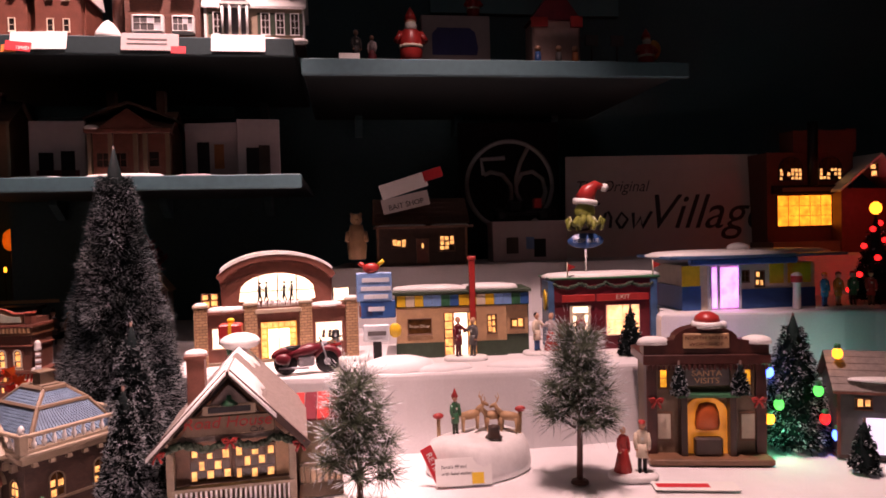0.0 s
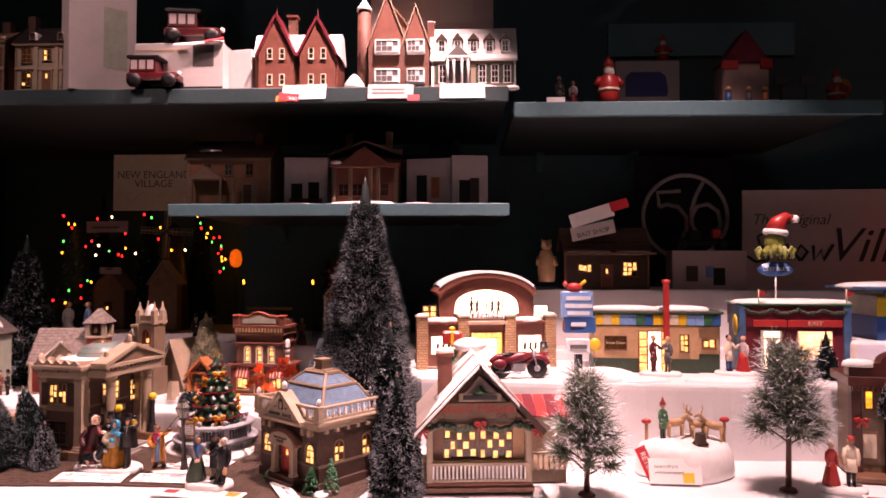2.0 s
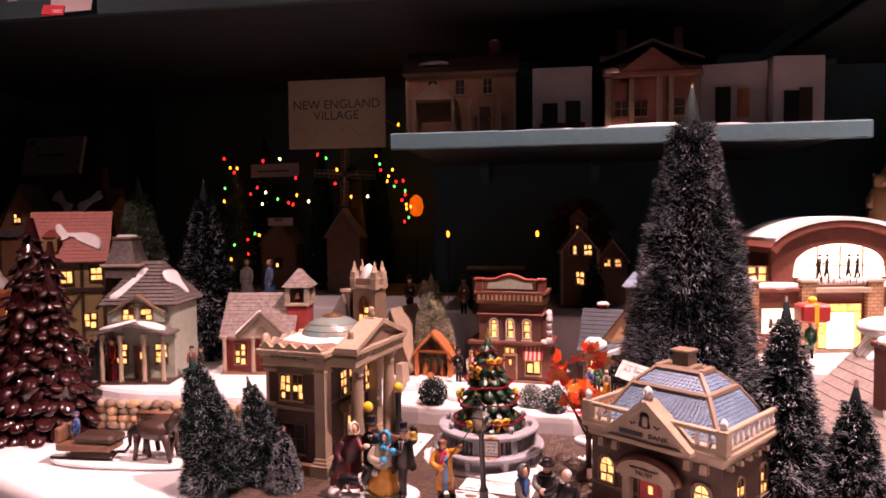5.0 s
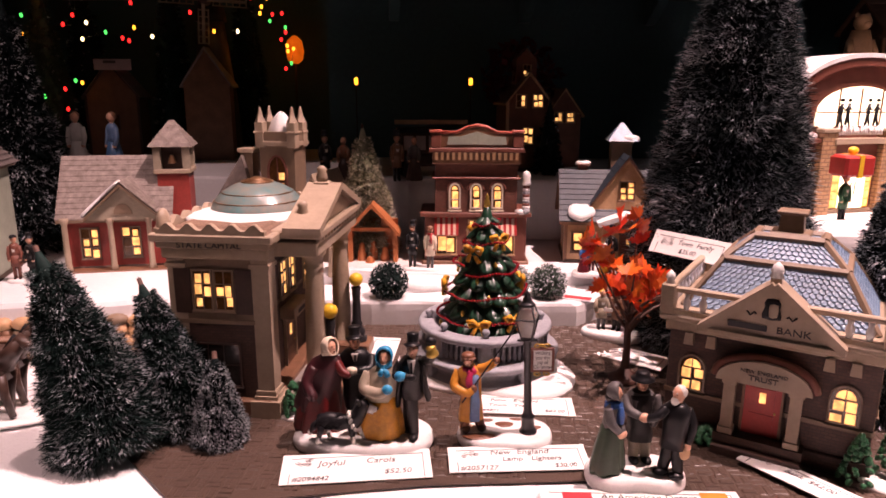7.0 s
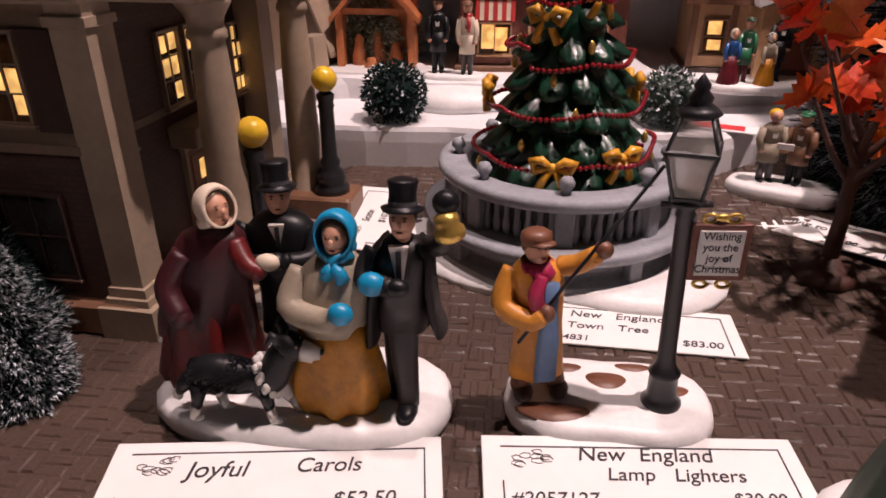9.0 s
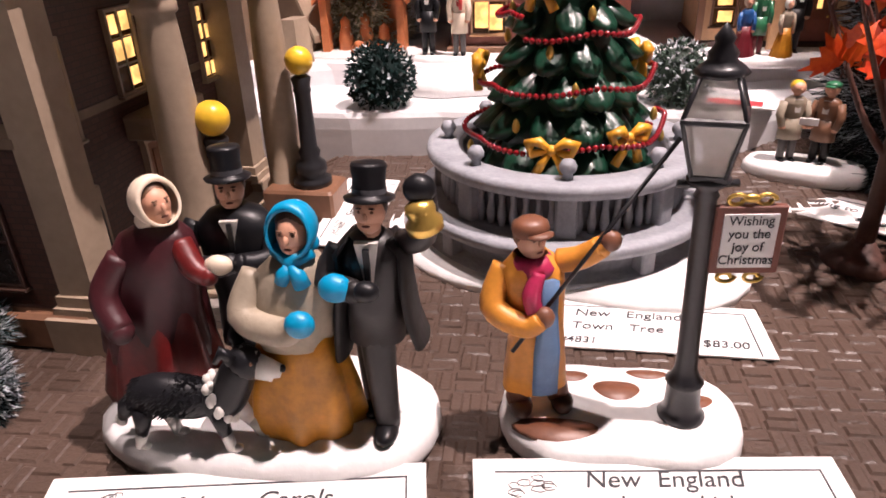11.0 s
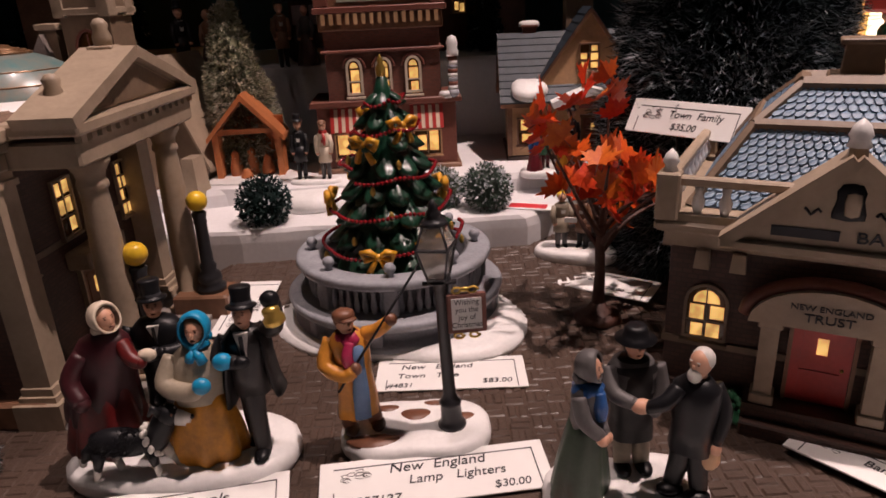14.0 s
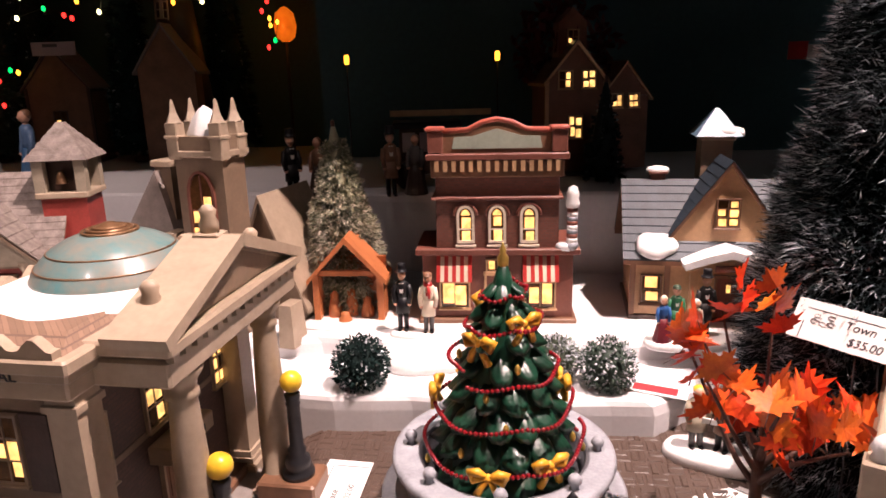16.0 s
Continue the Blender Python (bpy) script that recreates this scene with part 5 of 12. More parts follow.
def limb(s, pts, radii, m, n=12, k=5):
    """A sleeve or leg: a smooth tube whose girth follows the radii."""
    path = bend(pts, k)
    rr = []
    for i in range(len(path)):
        u = i / (len(path) - 1) * (len(radii) - 1)
        j = min(int(u), len(radii) - 2)
        rr.append(0.88 * (radii[j] + (radii[j + 1] - radii[j]) * (u - j)))
    s.tube(path, rr, m, n)
    s.ball(path[-1], rr[-1], m, 10, k=6)


def drape(s, rings, m, waves=9, depth=0.08, n=54, phase=0.0, twist=0.0, face=0.0):
    """Cloth that hangs in folds: rings of (x, y, z, half width, half depth, share of the folds)."""
    c, t = math.cos(radians(face)), math.sin(radians(face))
    out = []
    for x, y, z, rx, ry, q in rings:
        ring = []
        for j in range(n):
            a = 2 * math.pi * j / n
            f = 1 + q * depth * (math.sin(waves * a + phase + twist * z * 60) + 0.45 * math.sin((2 * waves - 3) * a + 2 * phase))
            u, v = rx * f * math.cos(a), ry * f * math.sin(a)
            ring.append((x + u * c - v * t, y + u * t + v * c, z))
        out.append(ring)
    s.loft(out, m, True)


def bust(s, c, face, hair, hat="", hatm=None, k=1.0, tilt=0.0):
    """Head and hat; face: the way it looks, in degrees from -y."""
    at = pose(*c, 0, 0, 0) @ pose(0, 0, 0, 0, 0, face) @ pose(0, 0, 0, tilt, 0, 0) @ Matrix.Scale(k, 4)
    s.tube([(0, 0.0008, -0.0085), (0, 0.0006, -0.003)], 0.0026, SKIN, 10, at=at)
    s.ball((0, 0, 0.0004), (0.0043, 0.0048, 0.0056), SKIN, 18, at, 11)
    s.ball((0, -0.0010, -0.0028), (0.0034, 0.0036, 0.0030), SKIN, 14, at, 8)
    s.ball((0, -0.0047, -0.0002), (0.0008, 0.0010, 0.0013), SKIN, 8, at, 5)
    for e in (-1, 1):
        s.ball((e * 0.0017, -0.0042, 0.0011), (0.0006, 0.0004, 0.0005), BROWN, 6, at, 4)
        s.ball((e * 0.0017, -0.0042, 0.0021), (0.0010, 0.0004, 0.0003), hair or BROWN, 6, at, 4)
    s.ball((0, -0.0044, -0.0028), (0.0012, 0.0005, 0.0004), BRICKRED, 8, at, 4)
    if hat in ("bonnet", "hood"):
        rings = []
        for y, r, dz in ((-0.0036, 0.0056, -0.0002), (-0.0042, 0.0064, 0.0), (-0.0030, 0.0069, 0.0002), (0.0, 0.0070, 0.0004), (0.0035, 0.0062, 0.0002), (0.0058, 0.0042, 0.0), (0.0066, 0.0012, 0.0)):
            rings.append([(r * 0.92 * math.cos(a), y + 0.0012 * math.sin(a) * (y < -0.002), 0.0012 + dz + r * 1.04 * math.sin(a)) for a in [2 * math.pi * i / 24 for i in range(24)]])
        s.loft(rings, hatm, True, at, cap=False)
        s.ball((0, 0.0012, 0.0026), (0.0047, 0.0046, 0.0047), hair or hatm, 14, at, 8)
        s.ball((0, 0.0035, -0.0045), (0.0052, 0.0040, 0.0036), hatm, 14, at, 8)
        if hat == "hood":
            s.tube([(-0.0050, -0.0012, -0.0040), (0, -0.0036, -0.0068), (0.0050, -0.0012, -0.0040)], [0.0020, 0.0026, 0.0020], hatm, 10, at=at)
            for dx, dz in ((-0.0014, -0.0112), (0.0022, -0.0122)):
                s.tube([(0, -0.0046, -0.0070), (dx, -0.0056, -0.0092), (dx * 1.4, -0.0052, dz)], [0.0014, 0.0021, 0.0024], hatm, 10, at=at)
        return
    s.ball((0, 0.0013, 0.0016), (0.0047, 0.0045, 0.0050), hair, 16, at, 9)
    if hat == "top":
        s.lathe([(0.0040, 0.0030), (0.0070, 0.0034), (0.0073, 0.0041), (0.0052, 0.0046), (0.0047, 0.0054), (0.0046, 0.0090), (0.0051, 0.0124), (0.0048, 0.0131), (0.0020, 0.0133)], hatm, 26, at=at @ pose(0, 0, 0, -5, 0, 0), sx=0.95)
        s.lathe([(0.00485, 0.0050), (0.00485, 0.0066)], DGREY, 26, at=at @ pose(0, 0, 0, -5, 0, 0), sx=0.95, cap=False)
    elif hat == "brim":
        s.lathe([(0.0040, 0.0030), (0.0084, 0.0028), (0.0088, 0.0036), (0.0056, 0.0044), (0.0050, 0.0080), (0.0040, 0.0096), (0.0010, 0.0092)], hatm, 26, at=at)
    elif hat == "cap":
        s.lathe([(0.0050, 0.0016), (0.0056, 0.0034), (0.0052, 0.0054), (0.0034, 0.0066), (0.0, 0.0070)], hatm, 20, at=at)
        s.ball((0, -0.0050, 0.0026), (0.0044, 0.0030, 0.0010), hatm, 12, at, 5)


PLUM = mat("plum_cape", (0.050, 0.009, 0.013), 0.45, 0.2, 70, 0.2)
WINE = mat("wine_skirt", (0.13, 0.010, 0.010), 0.42, 0.25, 70, 0.2)
VEST = mat("dark_vest", (0.014, 0.011, 0.011), 0.45, 0.15, 70, 0.15)

# four singers and a dog; a point (x, y, z) is given from the plinth's middle
s = Shape()
snow_foot(s, blob(0.122, 0.064), 0.0122)
# lady in the plum cape
drape(s, [(-0.0385, 0.003, 0.0110, 0.0220, 0.0150, 1.0), (-0.0385, 0.003, 0.0150, 0.0232, 0.0156, 1.0), (-0.0375, 0.003, 0.030, 0.0200, 0.0138, 0.9), (-0.0355, 0.003, 0.050, 0.0150, 0.0105, 0.5), (-0.033, 0.003, 0.070, 0.0085, 0.0075, 0.1)], WINE, 9, 0.07, phase=1.0)
drape(s, [(-0.0400, 0.005, 0.030, 0.0205, 0.0140, 1.0), (-0.0395, 0.005, 0.036, 0.0202, 0.0140, 0.9), (-0.0370, 0.0035, 0.050, 0.0178, 0.0124, 0.7), (-0.0335, 0.003, 0.066, 0.0158, 0.0104, 0.4), (-0.0310, 0.003, 0.075, 0.0122, 0.0086, 0.15), (-0.0290, 0.003, 0.0795, 0.0058, 0.0056, 0.0)], PLUM, 7, 0.06, phase=2.4, twist=0.5)
limb(s, [(-0.0400, -0.004, 0.070), (-0.0460, -0.009, 0.058), (-0.0400, -0.014, 0.048)], [0.0050, 0.0054, 0.0050], PLUM)
limb(s, [(-0.0220, 0.001, 0.073), (-0.0165, -0.003, 0.066), (-0.0120, -0.004, 0.064)], [0.0046, 0.0046, 0.0040], WINE)
bust(s, (-0.0275, 0.001, 0.0862), 58, BROWN, "bonnet", CREAM, 1.12, -6)
# tall man behind
drape(s, [(-0.0085, 0.017, 0.026, 0.0128, 0.0095, 1.0), (-0.0085, 0.017, 0.046, 0.0118, 0.0088, 0.5), (-0.0085, 0.016, 0.060, 0.0135, 0.0092, 0.2), (-0.0085, 0.016, 0.073, 0.0148, 0.0088, 0.0), (-0.0085, 0.016, 0.0785, 0.0095, 0.0070, 0.0), (-0.0085, 0.016, 0.0805, 0.0040, 0.0040, 0.0)], BLACK, 6, 0.05)
for e in (-1, 1):
    limb(s, [(-0.0085 + e * 0.005, 0.016, 0.034), (-0.0085 + e * 0.005, 0.015, 0.0135)], [0.0052, 0.0044], BLACK)
limb(s, [(-0.0225, 0.015, 0.074), (-0.0255, 0.006, 0.064), (-0.0150, 0.001, 0.0640), (-0.0060, 0.001, 0.0660)], [0.0046, 0.0050, 0.0046, 0.0040], BLACK)
limb(s, [(0.0055, 0.015, 0.074), (0.0060, 0.006, 0.066), (-0.0020, 0.001, 0.0660)], [0.0046, 0.0046, 0.0040], BLACK)
s.ball((-0.0085, -0.0025, 0.0672), (0.0048, 0.0032, 0.0034), CREAM, 12)
s.prism([(-0.0030, 0.078), (0.0030, 0.078), (0.0004, 0.068)], -0.0002, 0.002, HAIRW, at=pose(-0.0075, 0.0072, 0, 0, 0, 12))
s.box(-0.0008, 0.0008, -0.0012, 0.0, 0.0680, 0.0775, BLACK, at=pose(-0.0073, 0.0072, 0, 0, 0, 12))
bust(s, (-0.0086, 0.0150, 0.0862), 16, DBROWN, "top", BLACK, 1.10)
# lady in the blue hood
drape(s, [(0.0160, -0.0075, 0.0108, 0.0186, 0.0140, 1.0), (0.0160, -0.0075, 0.0150, 0.0196, 0.0146, 1.0), (0.0162, -0.0080, 0.028, 0.0178, 0.0132, 0.95), (0.0170, -0.0085, 0.042, 0.0142, 0.0112, 0.7), (0.0180, -0.0090, 0.054, 0.0104, 0.0088, 0.2)], MUSTARD, 8, 0.075, phase=0.6, twist=0.35)
drape(s, [(0.0165, -0.0095, 0.046, 0.0118, 0.0102, 0.6), (0.0165, -0.0095, 0.051, 0.0136, 0.0110, 0.5), (0.0175, -0.0090, 0.060, 0.0134, 0.0104, 0.3), (0.0190, -0.0085, 0.070, 0.0118, 0.0088, 0.1), (0.0200, -0.0085, 0.0765, 0.0060, 0.0056, 0.0)], TAUPE, 6, 0.05, phase=1.5)
limb(s, [(0.0070, -0.010, 0.070), (0.0040, -0.0165, 0.058), (0.0170, -0.0220, 0.0560), (0.0225, -0.0235, 0.0592)], [0.0046, 0.0058, 0.0052, 0.0040], TAUPE)
for q, r in (((0.0242, -0.0245, 0.0606), (0.0046, 0.0038, 0.0042)), ((0.0345, -0.0200, 0.0706), (0.0050, 0.0040, 0.0044))):
    s.ball(q, r, TURQ, 14, k=9)
bust(s, (0.0204, -0.0095, 0.0828), -4, BROWN, "hood", TURQ, 1.16)
# man with the lantern
for x, y, fx, fy in ((0.0425, -0.0085, 0.0450, -0.0140), (0.0405, -0.0050, 0.0385, -0.0010)):
    limb(s, [(x, y + 0.001, 0.050), (x + (fx - x) * 0.5, y + (fy - y) * 0.4, 0.034), (fx, fy + 0.002, 0.0150)], [0.0070, 0.0056, 0.0046], VEST)
    s.ball((fx, fy - 0.001, 0.0140), (0.0040, 0.0072, 0.0030), BLACK, 12, k=7)
drape(s, [(0.0425, -0.0065, 0.046, 0.0090, 0.0074, 0.2), (0.0428, -0.0065, 0.060, 0.0092, 0.0078, 0.1), (0.0430, -0.0065, 0.074, 0.0112, 0.0080, 0.0), (0.0430, -0.0065, 0.0800, 0.0088, 0.0066, 0.0), (0.0430, -0.0065, 0.0835, 0.0036, 0.0036, 0.0)], VEST, 5, 0.03)
for e, hem in ((-1, 0.040), (1, 0.046)):  # open coat fronts
    rings = []
    for z, o, w in ((hem, 0.0138 - 0.002 * (e < 0), 0.0058), (0.054, 0.0112, 0.0056), (0.066, 0.0098, 0.0052), (0.077, 0.0096, 0.0044), (0.0815, 0.0062, 0.0030)):
        rings.append([(0.0430 + e * (o + w * 0.42 * math.cos(a)), -0.0062 + (0.0052 + w * 0.55) * math.sin(a), z) for a in [2 * math.pi * i / 16 for i in range(16)]])
    s.loft(rings, CHARCOAL, True)
s.box(-0.009, 0.009, 0.0, 0.0022, 0.042, 0.080, CHARCOAL, at=pose(0.0430, -0.0005, 0), bevel=0.001)
s.prism([(-0.0034, 0.0825), (0.0034, 0.0825), (0.0012, 0.068), (-0.0008, 0.068)], 0.0, 0.002, HAIRW, at=pose(0.0432, -0.0150, 0, 0, 0, 4))
s.box(-0.0009, 0.0009, -0.0014, 0.0002, 0.0690, 0.0810, BLACK, at=pose(0.0432, -0.0150, 0, 0, 0, 4))
limb(s, [(0.0335, -0.0070, 0.0775), (0.0300, -0.0125, 0.0690), (0.0400, -0.0195, 0.0695)], [0.0044, 0.0048, 0.0040], CHARCOAL)
s.ball((0.0435, -0.0205, 0.0700), (0.0042, 0.0034, 0.0032), BLACK, 12)
limb(s, [(0.0520, -0.0060, 0.0790), (0.0590, -0.0090, 0.0830), (0.0605, -0.0110, 0.0960)], [0.0044, 0.0046, 0.0036], VEST)
s.ball((0.0590, -0.0125, 0.0985), (0.0048, 0.0042, 0.0044), BLACK, 12)
s.lathe([(0.0030, 0.0), (0.0052, 0.0012), (0.0054, 0.0040), (0.0040, 0.0056), (0.0044, 0.0076), (0.0040, 0.0092), (0.0020, 0.0104)], GOLD, 16, at=pose(0.0612, -0.0150, 0.0862, 0, -14, 0))
bust(s, (0.0437, -0.0085, 0.0898), -4, DBROWN, "top", BLACK, 1.08, -4)
# the dog
b0 = len(s.v)
at = pose(-0.0125, -0.0225, 0.0118, 0, 0, 3)
body = [at @ Vector(p) for p in bend([(-0.0205, 0, 0.0150), (-0.012, 0, 0.0162), (-0.002, 0, 0.0150), (0.0060, 0, 0.0160)])]
s.tube(body, [0.0036 + 0.0026 * math.sin(math.pi * (i + 3) / (len(body) + 3)) for i in range(len(body))], BLACK, 18)
neck = [at @ Vector(p) for p in bend([(0.0040, 0, 0.0150), (0.0085, 0, 0.0165), (0.0125, 0, 0.0225), (0.0150, 0, 0.0262)])]
s.tube(neck, [0.0068 - 0.0020 * i / (len(neck) - 1) for i in range(len(neck))], BLACK, 18)
for i in range(22):  # white ruff over the shoulders
    a = 2 * math.pi * (i + 0.5 * (i % 2)) / 22
    s.ball((0.0062 - 0.0026 * math.sin(a) + 0.0012 * (i % 2), 0.0056 * math.cos(a), 0.0158 + 0.0058 * math.sin(a)), (0.0016, 0.0015, 0.0020), HAIRW, 7, at, 5)
s.ball((0.0158, 0, 0.0268), (0.0056, 0.0050, 0.0050), BLACK, 16, at, 10)
s.tube([(0.0185, 0, 0.0262), (0.0228, 0, 0.0250), (0.0262, 0, 0.0244)], [0.0036, 0.0029, 0.0019], HAIRW, 12, at=at)
s.tube([(0.0185, 0, 0.0240), (0.0235, 0, 0.0222)], [0.0020, 0.0012], HAIRW, 8, at=at)
s.tube([(0.0150, 0, 0.0314), (0.0195, 0, 0.0290)], [0.0008, 0.0014], HAIRW, 8, at=at)
s.ball((0.0268, 0, 0.0252), 0.0011, BLACK, 8, at, 5)
for e in (-1, 1):
    s.ball((0.0190, e * 0.0034, 0.0285), 0.0006, BROWN, 6, at, 4)
    s.tube([(0.0135, e * 0.0036, 0.0300), (0.0115, e * 0.0050, 0.0330), (0.0095, e * 0.0056, 0.0300)], [0.0022, 0.0018, 0.0008], BLACK, 8, at=at)
for lx, e, f, m in ((-0.0175, -1, -0.004, BLACK), (-0.0150, 1, 0.003, HAIRW), (0.0060, -1, 0.002, BLACK), (0.0085, 1, 0.008, HAIRW)):
    s.tube([(lx, e * 0.0030, 0.0140), (lx + f * 0.3, e * 0.0034, 0.0085), (lx + f * 0.6, e * 0.0034, 0.0050)], [0.0036, 0.0024, 0.0019], m, 10, at=at)
    s.tube([(lx + f * 0.55, e * 0.0034, 0.0058), (lx + f, e * 0.0034, 0.0006)], [0.0020, 0.0017], HAIRW, 10, at=at)
    s.ball((lx + f + 0.0012, e * 0.0034, 0.0009), (0.0027, 0.0018, 0.0013), HAIRW, 9, at, 5)
s.tube([(-0.0205, 0, 0.0155), (-0.0245, 0, 0.0115), (-0.0275, 0, 0.0075)], [0.0022, 0.0030, 0.0012], BLACK, 10, at=at)
s.ball((-0.0276, 0, 0.0072), (0.0020, 0.0016, 0.0022), HAIRW, 8, at, 5)
rnd = random.Random(17)
for i in range(1100):  # short tufts of the coat
    u = rnd.uniform(-0.0205, 0.0050)
    a = rnd.uniform(-0.5, math.pi + 0.5)
    r = 0.0036 + 0.0026 * math.sin(math.pi * (u + 0.0245) / 0.0305)
    n = Vector((0, math.cos(a), math.sin(a)))
    p = Vector((u, 0, 0.0155)) + n * r
    tip = p + n * 0.0004 + Vector((-0.0018, rnd.gauss(0, 0.0004), -0.0005 - 0.0008 * abs(math.cos(a))))
    side = Vector((0.0, -n.z, n.y)) * 0.0004
    s.add([p + side, p - side, tip, p + n * 0.0005], [(0, 2, 3), (1, 3, 2), (0, 1, 2)], BLACK, at=at)
s.grow(b0, (-0.0125, -0.0225, 0.0118), 1.04, 1.20)
solo("carol_figurine", s, "ceramic carol singers in winter dress with sheepdog on snow", "figurine", -0.8605, 0.968, 0.0003, 0)

# lamp lighter
s = Shape()
snow_foot(s, blob(0.0835, 0.052, pinch=0.10), 0.0105)
for cx, cy, w_, d_ in ((-0.022, -0.014, 0.030, 0.012), (0.000, 0.008, 0.018, 0.012), (0.012, 0.018, 0.016, 0.006), (-0.016, 0.015, 0.014, 0.007), (0.026, 0.004, 0.014, 0.008)):
    s.lathe([(0.5, 0.0094), (0.45, 0.0106), (0.02, 0.0109)], TERRABROWN, 20, at=pose(cx, cy, 0) @ Matrix.Diagonal((w_, d_, 1, 1)), ripple=0.08, waves=3)
for x, y in ((-0.0355, -0.0035), (-0.0215, 0.0000)):
    limb(s, [(-0.0290 + (x + 0.0290) * 0.4, -0.002, 0.032), (x, y, 0.0145)], [0.0058, 0.0046], TERRABROWN)
    s.ball((x + 0.0015, y - 0.0025, 0.0128), (0.0040, 0.0066, 0.0030), DBROWN, 12, k=7)
drape(s, [(-0.0298, -0.0025, 0.0215, 0.0114, 0.0086, 1.0), (-0.0298, -0.0025, 0.030, 0.0108, 0.0082, 0.8), (-0.0298, -0.0025, 0.044, 0.0092, 0.0074, 0.3), (-0.0310, -0.0020, 0.058, 0.0102, 0.0078, 0.1), (-0.0320, -0.0020, 0.066, 0.0104, 0.0072, 0.0), (-0.0325, -0.0020, 0.0705, 0.0056, 0.0048, 0.0)], OCHRE, 6, 0.045, phase=0.5, face=24)
s.loft([[(-0.0265 + u * (0.0030 if z > 0.05 else 0.0042), -0.0118 - 0.0006 * (1 - u * u) + 0.0022 * u * 0.5 + (0.0022 if z > 0.05 else 0), z) for u in (-1, -0.4, 0.4, 1)] + [(-0.0265, -0.006, z)] for z in (0.0225, 0.040, 0.052, 0.064)], LBLUECLOTH, True)
limb(s, [(-0.0405, -0.0025, 0.0660), (-0.0440, -0.0080, 0.0540), (-0.0340, -0.0130, 0.0500), (-0.0290, -0.0135, 0.0530)], [0.0046, 0.0050, 0.0044, 0.0038], OCHRE)
s.ball((-0.0280, -0.0135, 0.0537), (0.0034, 0.0032, 0.0036), TERRABROWN, 12)
limb(s, [(-0.0235, 0.0000, 0.0665), (-0.0170, -0.0020, 0.0690), (-0.0115, -0.0035, 0.0735)], [0.0046, 0.0044, 0.0040], OCHRE)
s.ball((-0.0090, -0.0040, 0.0760), (0.0036, 0.0034, 0.0036), TERRABROWN, 12)
drape(s, [(-0.0322, -0.0030, 0.0640, 0.0066, 0.0066, 1.0), (-0.0322, -0.0030, 0.0670, 0.0074, 0.0072, 1.0), (-0.0324, -0.0030, 0.0705, 0.0052, 0.0056, 1.0)], MAGENTA, 7, 0.08)
limb(s, [(-0.0300, -0.0095, 0.0670), (-0.0320, -0.0115, 0.0600), (-0.0305, -0.0115, 0.0530)], [0.0024, 0.0034, 0.0030], MAGENTA)
bust(s, (-0.0328, -0.0030, 0.0752), 36, BROWN, "cap", TERRABROWN, 1.06, -5)
s.tube([(-0.0375, -0.0150, 0.0415), (0.0090, 0.0030, 0.1060)], 0.0007, BLACK, 8)
LEAN = pose(0.0200, -0.0035, 0.0100, 0, -2.2, 0)
s.lathe([(0.0076, 0.0), (0.0078, 0.0016), (0.0066, 0.0030), (0.0058, 0.0050), (0.0054, 0.0140), (0.0062, 0.0152), (0.0050, 0.0165), (0.0042, 0.0185), (0.0036, 0.0205), (0.0034, 0.0250), (0.0030, 0.0800), (0.0036, 0.0812), (0.0028, 0.0830), (0.0062, 0.0856), (0.0062, 0.0866)], IRON, 18, at=LEAN)
for e in (-1, 1):
    s.tube([(e * 0.0025, 0, 0.0842), (e * 0.0085, 0, 0.0848)], [0.0010, 0.0012], IRON, 8, at=LEAN)
SQ = pose(0, 0, 0, 0, 0, 28)
s.lathe([(0.0062, 0.0878), (0.0108, 0.1040)], LAMPGLASS, 4, smooth=False, at=LEAN @ SQ)
s.lathe([(0.0112, 0.1050), (0.0062, 0.1160)], LAMPGLASS, 4, smooth=False, at=LEAN @ SQ)
s.lathe([(0.0112, 0.1034), (0.0121, 0.1040), (0.0121, 0.1050), (0.0110, 0.1056), (0.0100, 0.1046), (0.0112, 0.1034)], IRON, 4, smooth=False, at=LEAN @ SQ, cap=False)
s.lathe([(0.0068, 0.0866), (0.0070, 0.0882), (0.0058, 0.0886)], IRON, 4, smooth=False, at=LEAN @ SQ)
for i in range(4):
    c, t = math.cos(math.pi / 2 * i), math.sin(math.pi / 2 * i)
    s.tube([(0.0064 * c, 0.0064 * t, 0.0880), (0.0113 * c, 0.0113 * t, 0.1045), (0.0064 * c, 0.0064 * t, 0.1160)], 0.0007, IRON, 6, at=LEAN @ SQ)
s.lathe([(0.0066, 0.1152), (0.0074, 0.1162), (0.0060, 0.1178), (0.0036, 0.1196), (0.0040, 0.1212), (0.0022, 0.1236), (0.0028, 0.1250), (0.0, 0.1290)], IRON, 8, at=LEAN @ SQ)
BOARD = pose(0.0205, -0.0050, 0.0100, 0, -1.0, 3)
s.box(0.0004, 0.0206, -0.0010, 0.0012, 0.0566, 0.0786, BRICKRED, at=BOARD, bevel=0.0005)
s.box(0.0028, 0.0182, -0.0016, -0.0008, 0.0590, 0.0762, PAPER, at=BOARD)
for z, dz in ((0.0800, 1), (0.0552, -1)):
    for x0 in (0.006, 0.014):
        s.tube([(x0 + 0.0030 * math.cos(a) * (1 - a / 14), 0, z + dz * 0.0020 * math.sin(a) * (1 - a / 14)) for a in [0.5 * i for i in range(14)]], 0.0007, GOLD, 6, at=BOARD)
s.ball((0.010, 0, 0.0806), (0.0026, 0.0012, 0.0014), GOLD, 10, BOARD)
